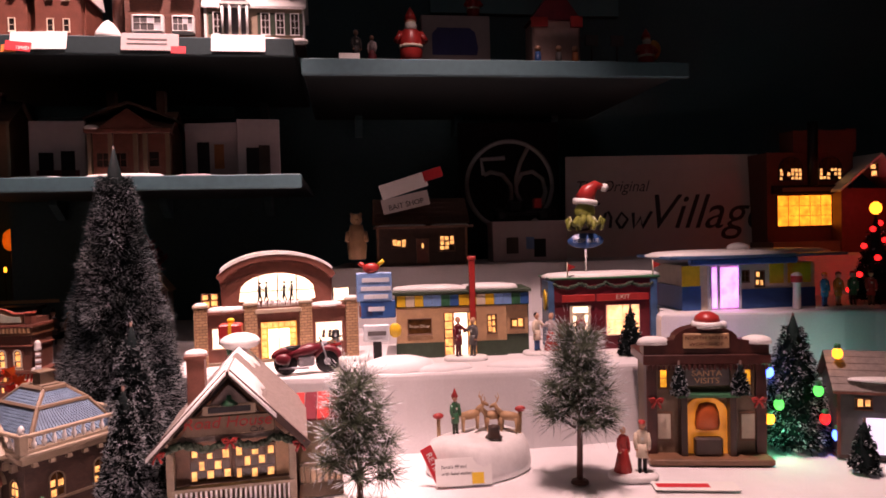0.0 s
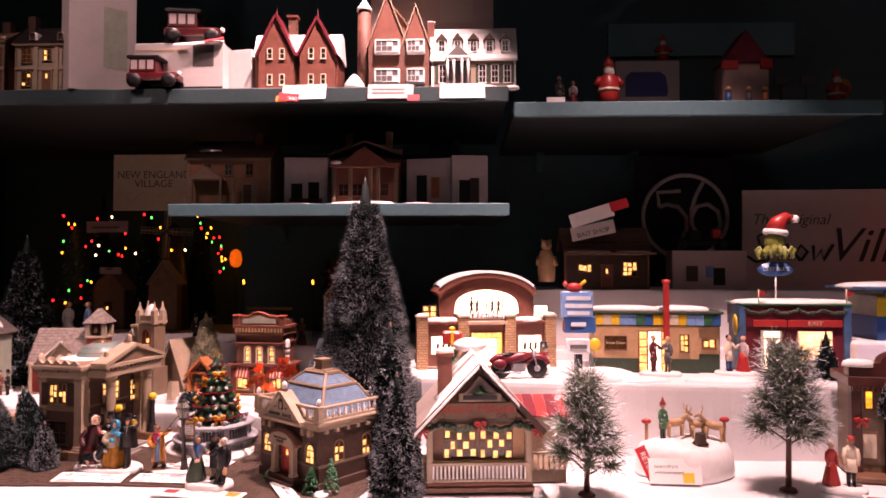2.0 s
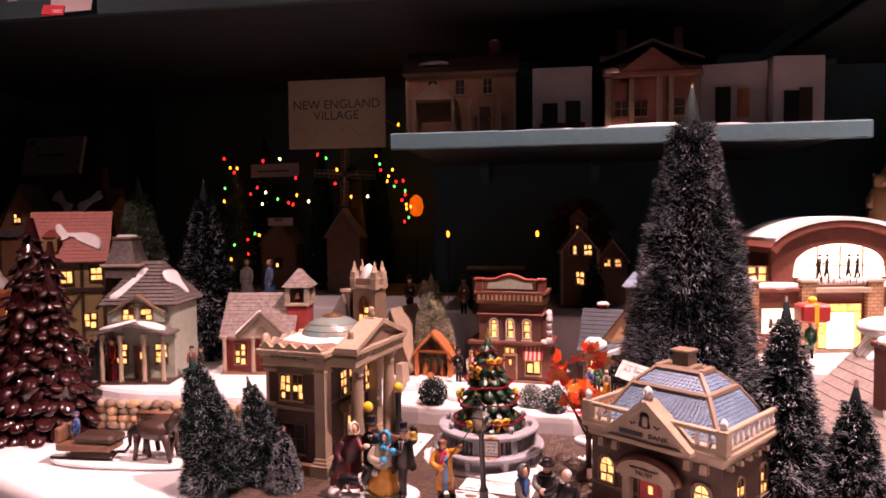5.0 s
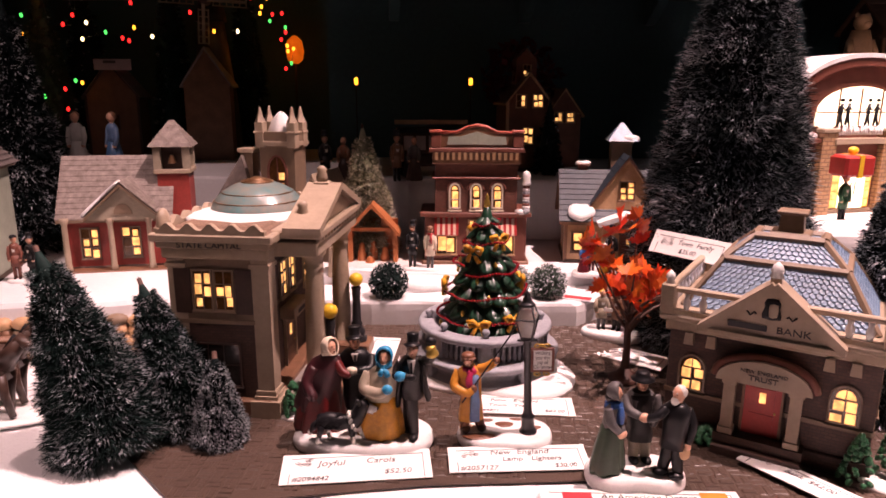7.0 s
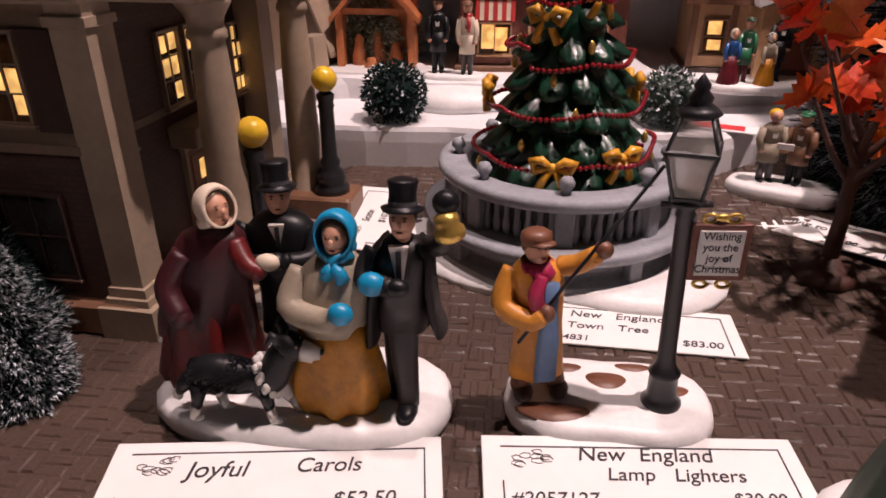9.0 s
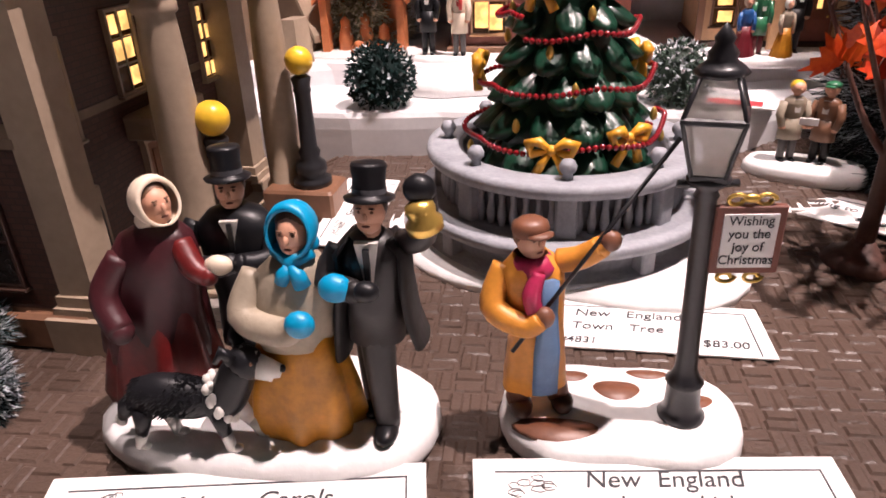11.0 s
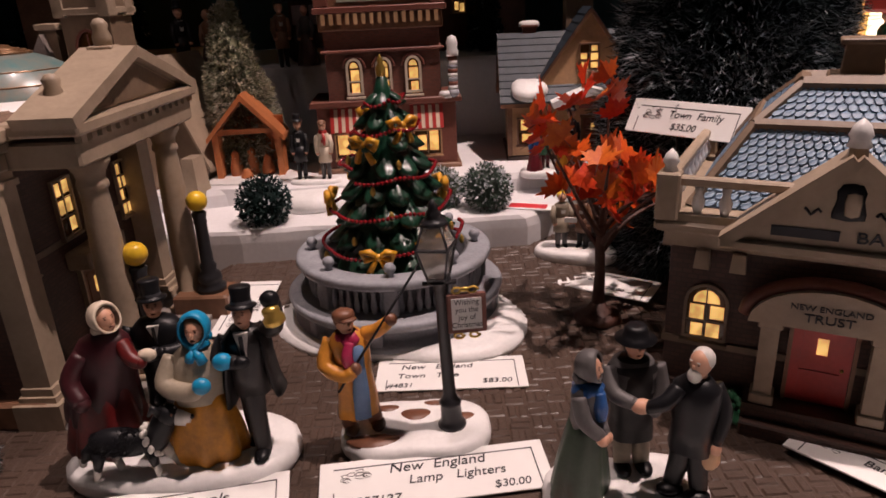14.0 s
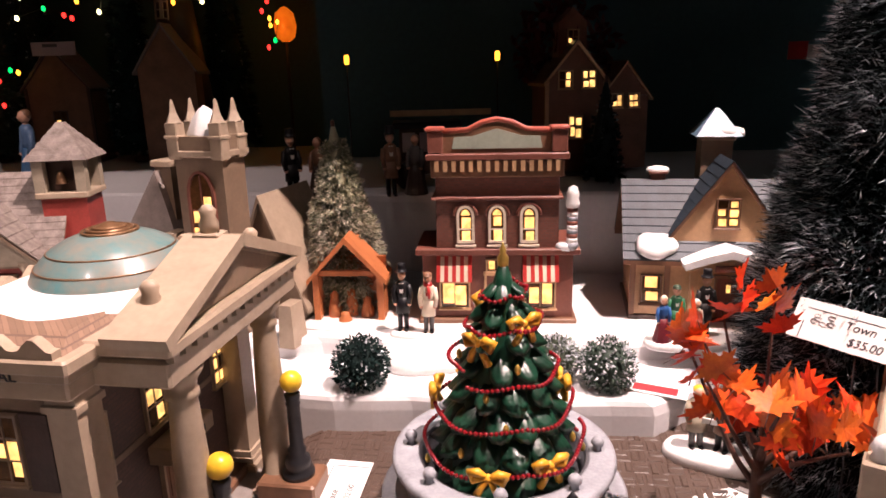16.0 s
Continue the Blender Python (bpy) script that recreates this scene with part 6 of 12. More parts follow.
lamp_man = solo("lamp_lighter", s, "ceramic lamp lighter in ochre coat beside black street lamp", "figurine", -0.7378, 0.9768, 0.0003, 0)
for i, t in enumerate(("Wishing", "you the", "joy of", "Christmas")):
    lettering(t, 0.0042, INK, lamp_man, BOARD @ pose(0.0105, -0.00175, 0.0742 - i * 0.0042) @ UPRIGHT, squeeze=0.92, depth=0.0001)

# three people shaking hands
s = Shape()
snow_foot(s, blob(0.078, 0.048, pinch=0.20), 0.0122)
drape(s, [(-0.0225, -0.0025, 0.0112, 0.0148, 0.0120, 1.0), (-0.0225, -0.0025, 0.0150, 0.0154, 0.0124, 1.0), (-0.0220, -0.0025, 0.030, 0.0128, 0.0106, 0.8), (-0.0212, -0.0025, 0.046, 0.0088, 0.0080, 0.3), (-0.0208, -0.0025, 0.052, 0.0070, 0.0066, 0.1)], BOTTLE, 7, 0.06, phase=0.8, face=40)
drape(s, [(-0.0208, -0.0025, 0.048, 0.0080, 0.0072, 0.4), (-0.0206, -0.0025, 0.056, 0.0078, 0.0066, 0.2), (-0.0204, -0.0025, 0.065, 0.0090, 0.0066, 0.0), (-0.0202, -0.0025, 0.0695, 0.0050, 0.0044, 0.0)], GREYCLOTH, 5, 0.04, face=50)
for dx, dy, e in ((-0.0050, -0.0070, -1), (0.0025, 0.0040, 1)):
    limb(s, [(-0.0204 + dx, -0.0025 + dy * 0.8, 0.0655), (-0.0190 + dx * 0.9, -0.0050 + dy * 0.9, 0.0550), (-0.0155 + e * 0.001, -0.0120 + e * 0.001, 0.0478)], [0.0040, 0.0042, 0.0032], GREYCLOTH)
    s.ball((-0.0148 + e * 0.001, -0.0128 + e * 0.001, 0.0466), 0.0030, SKIN, 10)
drape(s, [(-0.0204, -0.0030, 0.0635, 0.0066, 0.0064, 1.0), (-0.0204, -0.0030, 0.0660, 0.0074, 0.0070, 1.0), (-0.0202, -0.0030, 0.0700, 0.0050, 0.0052, 0.6)], BLUE, 6, 0.08)
limb(s, [(-0.0165, -0.0075, 0.0665), (-0.0160, -0.0090, 0.0600), (-0.0158, -0.0088, 0.0550)], [0.0028, 0.0036, 0.0030], BLUE)
bust(s, (-0.0198, -0.0030, 0.0760), 62, BROWN, "bonnet", GREYCLOTH, 1.02)
for e in (-1, 1):
    limb(s, [(0.0045 + e * 0.0042, 0.0112, 0.036), (0.0055 + e * 0.0046, 0.0108, 0.0145)], [0.0056, 0.0044], TAUPE)
    s.ball((0.0055 + e * 0.0050, 0.0078, 0.0140), (0.0040, 0.0072, 0.0030), BLACK, 12, k=7)
drape(s, [(0.0045, 0.0112, 0.0310, 0.0108, 0.0086, 1.0), (0.0042, 0.0112, 0.044, 0.0096, 0.0080, 0.5), (0.0038, 0.0112, 0.058, 0.0108, 0.0082, 0.1), (0.0036, 0.0112, 0.068, 0.0116, 0.0078, 0.0), (0.0034, 0.0112, 0.0728, 0.0056, 0.0050, 0.0)], CHARCOAL, 5, 0.05)
drape(s, [(0.0036, 0.0116, 0.056, 0.0116, 0.0084, 0.3), (0.0034, 0.0116, 0.066, 0.0122, 0.0082, 0.1), (0.0034, 0.0116, 0.0715, 0.0088, 0.0066, 0.0)], GREYCLOTH, 5, 0.04)
limb(s, [(-0.0075, 0.0100, 0.0680), (-0.0075, 0.0020, 0.0600), (0.0000, -0.0045, 0.0576)], [0.0044, 0.0044, 0.0034], GREYCLOTH)
limb(s, [(0.0145, 0.0110, 0.0680), (0.0160, 0.0070, 0.0560), (0.0120, 0.0030, 0.0480)], [0.0044, 0.0042, 0.0034], GREYCLOTH)
s.ball((0.0030, -0.0060, 0.0572), (0.0050, 0.0036, 0.0036), SKIN, 12)
bust(s, (0.0036, 0.0102, 0.0785), 6, BLACK, "brim", BLACK, 1.06)
for x, y, fx, fy in ((0.0235, -0.0060, 0.0195, -0.0070), (0.0280, -0.0085, 0.0295, -0.0130)):
    limb(s, [(x, y + 0.002, 0.042), (x * 0.5 + fx * 0.5, y, 0.028), (fx, fy + 0.002, 0.0150)], [0.0062, 0.0054, 0.0046], BLACK)
    s.ball((fx - 0.002, fy - 0.0012, 0.0138), (0.0062, 0.0048, 0.0030), BLACK, 12, k=7)
drape(s, [(0.0262, -0.0060, 0.0345, 0.0102, 0.0086, 0.8), (0.0262, -0.0060, 0.046, 0.0092, 0.0080, 0.3), (0.0264, -0.0060, 0.058, 0.0102, 0.0082, 0.1), (0.0266, -0.0058, 0.066, 0.0104, 0.0074, 0.0), (0.0268, -0.0056, 0.0710, 0.0050, 0.0046, 0.0)], BLACK, 5, 0.05, face=-35)
limb(s, [(0.0180, -0.0070, 0.0660), (0.0120, -0.0095, 0.0610), (0.0055, -0.0075, 0.0575)], [0.0042, 0.0042, 0.0034], BLACK)
limb(s, [(0.0350, -0.0040, 0.0650), (0.0385, -0.0080, 0.0530), (0.0350, -0.0110, 0.0400)], [0.0042, 0.0044, 0.0034], BLACK)
s.ball((0.0342, -0.0115, 0.0370), (0.0034, 0.0034, 0.0040), SKIN, 10)
s.ball((0.0330, -0.0120, 0.0320), (0.0045, 0.0030, 0.0060), TAN, 12)
bust(s, (0.0270, -0.0062, 0.0774), -58, HAIRW, "", None, 1.08)
s.ball((0.0238, -0.0082, 0.0728), (0.0032, 0.0032, 0.0036), HAIRW, 12)
solo("greeting_figurine", s, "three ceramic figures shaking hands on a snow base", "figurine", -0.6387, 0.9185, 0.0003, 0)

# two boys with a song sheet, by the maple
s = Shape()
snow_foot(s, blob(0.070, 0.036), 0.010)
b0 = len(s.v)
person(s, -0.012, 0.0, 0.0095, 0.046, 25, TAUPE, GREYCLOTH, None, YELLOW)
b0 = s.grow(b0, (-0.012, 0, 0.0095), 1.4, 1.1)
person(s, 0.006, 0.002, 0.0095, 0.046, -20, BROWN, CHARCOAL, GREEN, BROWN, hatkind="cap")
b0 = s.grow(b0, (0.006, 0.002, 0.0095), 1.4, 1.1)
s.box(-0.008, 0.002, -0.010, -0.0085, 0.035, 0.039, PAPER)
solo("singing_figurine", s, "two little ceramic boys sharing a song sheet", "figurine", -0.602, 1.198, 0.014, -20)

# handwritten price cards


def card(label, x, y, yaw, w, d, lines, border=True, thick=0.0012, tip=0.0, sketch=True, stickers=(), z=0.001):
    ob = thing("price_card", label, "price card", x, y, z, yaw, "price cards")
    s = Shape()
    s.box(-w / 2, w / 2, -d / 2, d / 2, 0, thick, PAPER, bevel=0.0003)
    base = part("card", s, ob)
    if border:
        s = Shape()
        for x0, x1, y0, y1 in ((-w / 2 + 0.007, w / 2 - 0.006, d / 2 - 0.0058, d / 2 - 0.0052), (w / 2 - 0.0066, w / 2 - 0.006, -d / 2 + 0.001, d / 2 - 0.0052), (-w / 2 + 0.007, -w / 2 + 0.0076, -d / 2 + 0.001, -d / 2 + 0.012)):
            s.box(x0, x1, y0, y1, thick, thick + 0.0002, INK)
        part("border", s, base)
    if sketch:
        s = Shape()
        rnd = random.Random(int(w * 1e5))
        for i in range(9):
            cx, cy = -w / 2 + 0.018 + rnd.uniform(-0.006, 0.006), d / 2 - 0.011 + rnd.uniform(-0.003, 0.003)
            s.tube([(cx + 0.002 * rnd.uniform(0.6, 1.6) * math.cos(a), cy + 0.0013 * math.sin(a), thick + 0.0002) for a in [j * 0.9 for j in range(7)]], 0.00018, GREYCLOTH, 4)
        part("sketch", s, base, "small pencil sketch")
    for t, size, lx, ly in lines:
        lettering(t, size * 0.93, INK, base, pose(lx * w, ly * d - 0.0014, thick + 0.0002), shear=0.18, align="LEFT", depth=0.0001, weight=0.00002)
    for m, x0, x1, y0, y1 in stickers:
        s = Shape()
        s.box(x0, x1, y0, y1, thick, thick + 0.0003, m)
        part("sticker", s, base)
    if tip:
        ob.matrix_world = pose(x, y, z, tip, 0, yaw)
    return ob


card("white handwritten price card for the carol singers", -0.859, 0.922, 8.5, 0.120, 0.036, (("Joyful", 0.0105, -0.26, 0.17), ("Carols", 0.0095, 0.06, 0.20), ("$52.50", 0.0085, 0.18, -0.20), ("#2094842", 0.0075, -0.42, -0.32)), tip=7, z=0.003)
card("white handwritten price card for the lamp lighter", -0.728, 0.941, 5.5, 0.116, 0.033, (("New  England", 0.0095, -0.20, 0.27), ("Lamp   Lighters", 0.0085, -0.12, 0.0), ("#2057127", 0.0080, -0.42, -0.32), ("$30.00", 0.0072, 0.24, -0.29)), tip=6, z=0.003)
card("white handwritten price card for the town tree", -0.716, 1.041, -2.0, 0.096, 0.038, (("New   England", 0.0085, -0.34, 0.24), ("Town   Tree", 0.0082, -0.36, -0.04), ("#4831", 0.0068, -0.42, -0.33), ("$83.00", 0.0074, 0.20, -0.26)), sketch=False)
card("white handwritten price card lying by the singing boys", -0.607, 1.161, -35, 0.124, 0.036, (("NE Lolling to", 0.0088, -0.18, 0.12), ("$28.00", 0.0070, 0.18, -0.2)), z=0.0105, tip=3)
card("white handwritten price card in front of the capitol", -0.869, 1.138, 86, 0.078, 0.034, (("State", 0.008, -0.1, 0.1), ("$102.00", 0.007, -0.1, -0.2)), z=0.0100).matrix_world = pose(-0.869, 1.138, 0.0108, 0, -6.6, 86)
card("white price card with red and orange stickers", -0.640, 0.886, 1, 0.150, 0.034, (("An American Dream", 0.0092, -0.20, 0.24),), sketch=False, stickers=((REDPAPER, -0.058, -0.036, -0.004, 0.012), (ORANGEPAPER, 0.046, 0.066, -0.004, 0.014)))
card("white handwritten price card beside the bank", -0.505, 0.912, -52, 0.110, 0.026, (("Bank  $62.00", 0.008, -0.2, 0.1),), z=0.0045)

# autumn maple
mp = thing("maple_tree", "miniature maple tree with orange red fabric leaves", "tree", -0.606, 1.103, 0.003)
rnd = random.Random(23)
s = Shape()
s.lathe([(0.0165, 0), (0.0175, 0.002), (0.0150, 0.006), (0.008, 0.009), (0.0050, 0.014)], BARK, 18, ripple=0.05)
s.tube([(0, 0, 0.008), (0.0006, 0, 0.035), (0.0, 0.0005, 0.060), (0.001, 0, 0.078)], [0.0048, 0.0038, 0.0034, 0.0030], BARK, 10)
tips = []
for i in range(11):
    a, up = i * 2.4 + 0.3, 0.010 + 0.074 * ((i * 7) % 11) / 10
    r = 0.063 - 0.031 * up / 0.084 + rnd.uniform(-0.006, 0.006)
    z0 = 0.052 + 0.003 * i
    path = bend([(0.0005, 0, z0), (0.35 * r * math.cos(a), 0.35 * r * math.sin(a), z0 + 0.022), (r * math.cos(a), r * math.sin(a), 0.078 + up)])
    s.tube(path, [0.0024 - 0.0018 * j / (len(path) - 1) for j in range(len(path))], BARK, 7)
    tips += [path[-1], path[-2], path[6]]
part("trunk", s, mp, "dark brown branching trunk")
OUT = [(0, 0), (0.16, 0.02), (0.42, -0.10), (0.40, 0.10), (0.78, 0.16), (0.62, 0.32), (1.00, 0.62), (0.66, 0.58), (0.58, 0.80), (0.34, 0.56), (0.28, 0.98), (0.14, 0.90), (0, 1.30), (-0.14, 0.90), (-0.28, 0.98), (-0.34, 0.56), (-0.58, 0.80), (-0.66, 0.58), (-1.00, 0.62), (-0.62, 0.32), (-0.78, 0.16), (-0.40, 0.10), (-0.42, -0.10), (-0.16, 0.02)]
for i in range(70):
    p = tips[i % len(tips)]
    k = rnd.uniform(0.0115, 0.0172)
    s = Shape()
    curl, fold = rnd.uniform(-0.35, 0.35), rnd.uniform(0.08, 0.30)
    top = [(x * k, y * k, k * (curl * y * y + fold * abs(x))) for x, y in OUT]
    mid = (0.0, 0.42 * k, k * curl * 0.18)
    n = len(top)
    s.add(top + [mid] + [(x, y, z - 0.0004) for x, y, z in top] + [(mid[0], mid[1], mid[2] - 0.0004)],
          [(j, (j + 1) % n, n) for j in range(n)] + [(n + 1 + (j + 1) % n, n + 1 + j, 2 * n + 1) for j in range(n)], LEAFRED)
    s.tube([(0, 0, 0), (0, -0.5 * k, -0.1 * k)], 0.0003, BARK, 4)
    ob = part("leaf", s, mp)
    ob.matrix_basis = pose(p[0] + rnd.uniform(-0.013, 0.013), p[1] + rnd.uniform(-0.013, 0.013), p[2] + rnd.uniform(-0.012, 0.010), rnd.uniform(20, 100), rnd.uniform(-45, 45), math.degrees(math.atan2(p[1], p[0])) + 90 + rnd.uniform(-80, 80))

# moulded snow and bushes on the low riser


def bush(label, x, y, z, r, m, seed, frost=0.5):
    rnd = random.Random(seed)
    ob = thing("bush", label, "bush", x, y, z, 0, "round bushes")
    s, f = Shape(), Shape()
    s.ball((0, 0, r * 0.85), r * 0.8, m, 12)
    for i in range(900):
        a, b = rnd.uniform(0, 6.283), math.asin(rnd.uniform(-0.8, 1))
        d = Vector((math.cos(a) * math.cos(b), math.sin(a) * math.cos(b), math.sin(b)))
        q = Vector((0, 0, r * 0.85)) + d * r * rnd.uniform(0.8, 1.02)
        e = d.orthogonal().normalized() * r * 0.05
        g = d.cross(e)
        p = q + d * r * 0.13 + e * rnd.uniform(-2, 2) + g * rnd.uniform(-2, 2)
        (f if rnd.random() < frost and d.z > -0.3 else s).add([q + e, q - e * 0.5 + g, q - e * 0.5 - g, p], [(0, 1, 3), (1, 2, 3), (2, 0, 3)], FROST if rnd.random() < frost else m)
    tagged(part("foliage", s, ob, "dark green bristle"), kind="stuff")
    tagged(part("frosting", f, ob, "white frosted tips"), kind="stuff")
    return ob


bush("round dark green frosted bush on the riser edge", -0.871, 1.238, 0.0465, 0.0235, NEEDLE2, 1, 0.1)
bush("round pale frosted bush on the riser edge", -0.672, 1.250, 0.0460, 0.0225, BUSHGREEN, 2, 0.35)
bush("small flocked bush behind the town tree", -0.712, 1.266, 0.0460, 0.020, PINE, 3, 0.5)

# ---- houses on the low riser ----


def gable_roof(s, x0, x1, y0, y1, z, rise, m, over=0.006, thick=0.004, along="y", at=None):
    """Two sloping slabs that meet at a ridge."""
    if along == "y":
        c, half = (x0 + x1) / 2, (x1 - x0) / 2 + over
        for e in (-1, 1):
            zz = z - rise * over / ((x1 - x0) / 2)
            s.prism([(c, z + rise), (c + e * half, zz), (c + e * half, zz + thick), (c, z + rise + thick * 1.3)], y0 - over, y1 + over, m, at=at)
    else:
        gable_roof(s, y0, y1, -x1, -x0, z, rise, m, over, thick, "y", (at or Matrix()) @ pose(0, 0, 0, 0, 0, 90))


def shingle_rows(s, x0, x1, y0, y1, z, rise, m, over, rows, along="y", at=None, thick=0.004):
    """Overlapping courses laid on the slabs."""
    if along == "y":
        c, half = (x0 + x1) / 2, (x1 - x0) / 2 + over
        zz = z - rise * over / ((x1 - x0) / 2)
        for e in (-1, 1):
            for i in range(rows):
                t0, t1 = i / rows, min(1, (i + 1.15) / rows)
                xa, za = c + e * half * (1 - t0), zz + thick + (z + rise + 0.3 * thick - zz) * t0
                xb, zb = c + e * half * (1 - t1), zz + thick + (z + rise + 0.3 * thick - zz) * t1
                s.prism([(xa, za), (xa, za + 0.0016), (xb, zb + 0.0004), (xb, zb)], y0 - over - 0.0005, y1 + over + 0.0005, m, at=at)
    else:
        shingle_rows(s, y0, y1, -x1, -x0, z, rise, m, over, rows, "y", (at or Matrix()) @ pose(0, 0, 0, 0, 0, 90), thick)


def cottage(name, label, x, y, z, yaw, w, d, h, rise, wall, roof_m, trim, along="y", over=0.007, rows=7, windows=(), doors=(), chimney=None, snow=(), group="", lit=0.7, seed=1, base=None):
    """A small house: front at y=0, open to -y. windows: (x, z, w, h, nx, nz, arch)."""
    ob = thing(name, label, "ceramic house", x, y, z, yaw, group)
    s = Shape()
    s.box(-w / 2 - 0.002, w / 2 + 0.002, -0.002, d + 0.002, 0, 0.006, base or DBROWN, bevel=0.001)
    s.box(-w / 2, w / 2, 0, d, 0.006, h, wall)
    if along == "y":
        s.prism([(-w / 2, h), (w / 2, h), (0, h + rise)], 0, d, wall)
    else:
        s.prism([(0, h), (d, h), (d / 2, h + rise)], -w / 2, w / 2, wall, at=pose(0, 0, 0, 0, 0, 90))
    for e in (-1, 1):
        s.box(e * w / 2 - 0.0025, e * w / 2 + 0.0025, -0.0015, 0.003, 0.006, h, trim)
    part("body", s, ob)
    r = Shape()
    gable_roof(r, -w / 2, w / 2, 0, d, h, rise, trim, over, 0.004, along)
    rf = part("roof", r, ob)
    r = Shape()
    shingle_rows(r, -w / 2, w / 2, 0, d, h, rise, roof_m, over, rows, along)
    part("shingle_course", r, rf)
    for i, (wx, wz, ww, wh, nx, nz, arch) in enumerate(windows):
        window(ob, on_wall(wx, -0.0003, wz), ww, wh, nx, nz, trim, arch, lit, seed + i)
    for dx, dw, dh, dm in doors:
        door(ob, on_wall(dx, -0.0003, 0.006), dw, dh, dm, trim, lit > 0)
    if chimney:
        cx, cy, cw, cz = chimney
        s = Shape()
        s.box(cx - cw, cx + cw, cy - cw, cy + cw, h, cz, BRICKRED)
        s.box(cx - cw - 0.002, cx + cw + 0.002, cy - cw - 0.002, cy + cw + 0.002, cz, cz + 0.003, BRICKRED, bevel=0.0006)
        snow_patch(s, cx, cy, cw * 2.1, cw * 2.1, cz + 0.003, 0.003, 2, n=12)
        part("chimney", s, ob)
    for sx, sy, sz, sw, sd, tilt in snow:
        s = Shape()
        snow_patch(s, 0, 0, sw, sd, 0, 0.0035, int(abs(sx) * 1000) + 3, at=pose(sx, sy, sz, 0, tilt, 0))
        part("roof_snow", s, ob, "white modelled snow")
    return ob


# tall red brick shop with three arched windows
shop = thing("brick_shop", "red brick shop with green gable and striped awnings, windows lit", "ceramic house", -0.763, 1.346, 0.0625, 2)
s = Shape()
s.box(-0.074, 0.074, -0.006, 0.075, 0, 0.006, BROWN, bevel=0.001)
s.box(-0.070, 0.070, 0, 0.07, 0.006, 0.070, BRICKRED)
s.box(-0.056, 0.056, 0, 0.07, 0.070, 0.172, REDBRICK)
part("body", s, shop, "red brick body")
s = Shape()
s.box(-0.076, 0.076, -0.006, 0.072, 0.068, 0.074, BRICKRED, bevel=0.001)
s.box(-0.060, 0.060, -0.004, 0.072, 0.1195, 0.1225, BRICKRED, bevel=0.001)
s.box(-0.060, 0.060, -0.004, 0.072, 0.140, 0.156, BROWN, bevel=0.001)
s.box(-0.064, 0.064, -0.008, 0.074, 0.156, 0.162, BRICKRED, bevel=0.001)
part("string_course", s, shop)
for i in range(15):
    x = -0.054 + i * 0.0077
    part("bracket", Shape().box(x - 0.0018, x + 0.0018, -0.0075, -0.0035, 0.146, 0.156, TAN), shop)
s = Shape()
s.prism([(-0.050, 0.162), (0.050, 0.162), (0.050, 0.180), (0.026, 0.181), (0.014, 0.1875), (0, 0.190), (-0.014, 0.1875), (-0.026, 0.181), (-0.050, 0.180)], -0.003, 0.010, BROWN)
par = part("parapet", s, shop)
s = Shape()
s.prism([(-0.040, 0.166), (0.040, 0.166), (0.038, 0.1765), (0.022, 0.177), (0, 0.1835), (-0.022, 0.177), (-0.038, 0.1765)], -0.0045, -0.0028, PALEGREEN)
part("gable_panel", s, par, "green painted gable panel")
s = Shape()
s.tube([(-0.052, -0.002, 0.1815), (-0.026, -0.002, 0.1825), (-0.013, -0.002, 0.189), (0, -0.002, 0.1915), (0.013, -0.002, 0.189), (0.026, -0.002, 0.1825), (0.052, -0.002, 0.1815)], 0.0026, ROOFRED, 6)
part("coping", s, par, "red coping")
for e in (-1, 1):
    s = Shape()
    s.box(e * 0.055 - 0.007, e * 0.055 + 0.007, -0.007, 0.008, 0.162, 0.182, BRICKRED, bevel=0.001)
    s.box(e * 0.055 - 0.0085, e * 0.055 + 0.0085, -0.0085, 0.0095, 0.182, 0.1855, ROOFRED, bevel=0.001)
    part("parapet_post", s, shop)
for i, x in enumerate((-0.029, 0.0, 0.029)):
    window(shop, on_wall(x, -0.0003, 0.079), 0.0115, 0.026, 1, 2, CREAM, 0.007, 1.0, i, frame=0.0024)
    s = Shape()
    s.tube([(x + 0.0105 * math.cos(math.pi * q / 10), -0.0015, 0.105 + 0.0110 * math.sin(math.pi * q / 10)) for q in range(11)], 0.0014, BRICKRED, 6)
    part("window_hood", s, shop, "raised brick hood")
window(shop, on_wall(-0.040, -0.0003, 0.016), 0.026, 0.024, 2, 1, TAN, 0, 1.0, 5)
window(shop, on_wall(0.040, -0.0003, 0.016), 0.026, 0.024, 2, 1, TAN, 0, 1.0, 6)
door(shop, on_wall(0, -0.0003, 0.006), 0.020, 0.042, BRICKRED, TAN)
window(shop, on_wall(0, -0.0003, 0.052), 0.018, 0.010, 2, 1, TAN, 0, 1.0, 7)
for x in (-0.040, 0.040):
    aw = part("awning", Shape().prism([(0, 0.044), (-0.0095, 0.044), (0, 0.0655)], x - 0.0165, x + 0.0165, CREAM, at=pose(0, 0, 0, 0, 0, 90)), shop, "red and white striped awning")
    for j in range(5):
        x0 = x - 0.0165 + j * 0.00734
        part("stripe", Shape().prism([(0, 0.0435), (-0.0102, 0.0435), (0, 0.0665)], x0, x0 + 0.00367, RED, at=pose(0, 0, 0, 0, 0, 90)), aw)
s = Shape()
s.lathe([(0.004, 0.072), (0.0062, 0.076), (0.005, 0.080)], GREY, 12, (0.068, -0.002))
pole = part("barber_pole", s, shop, "striped barber pole with snowy top")
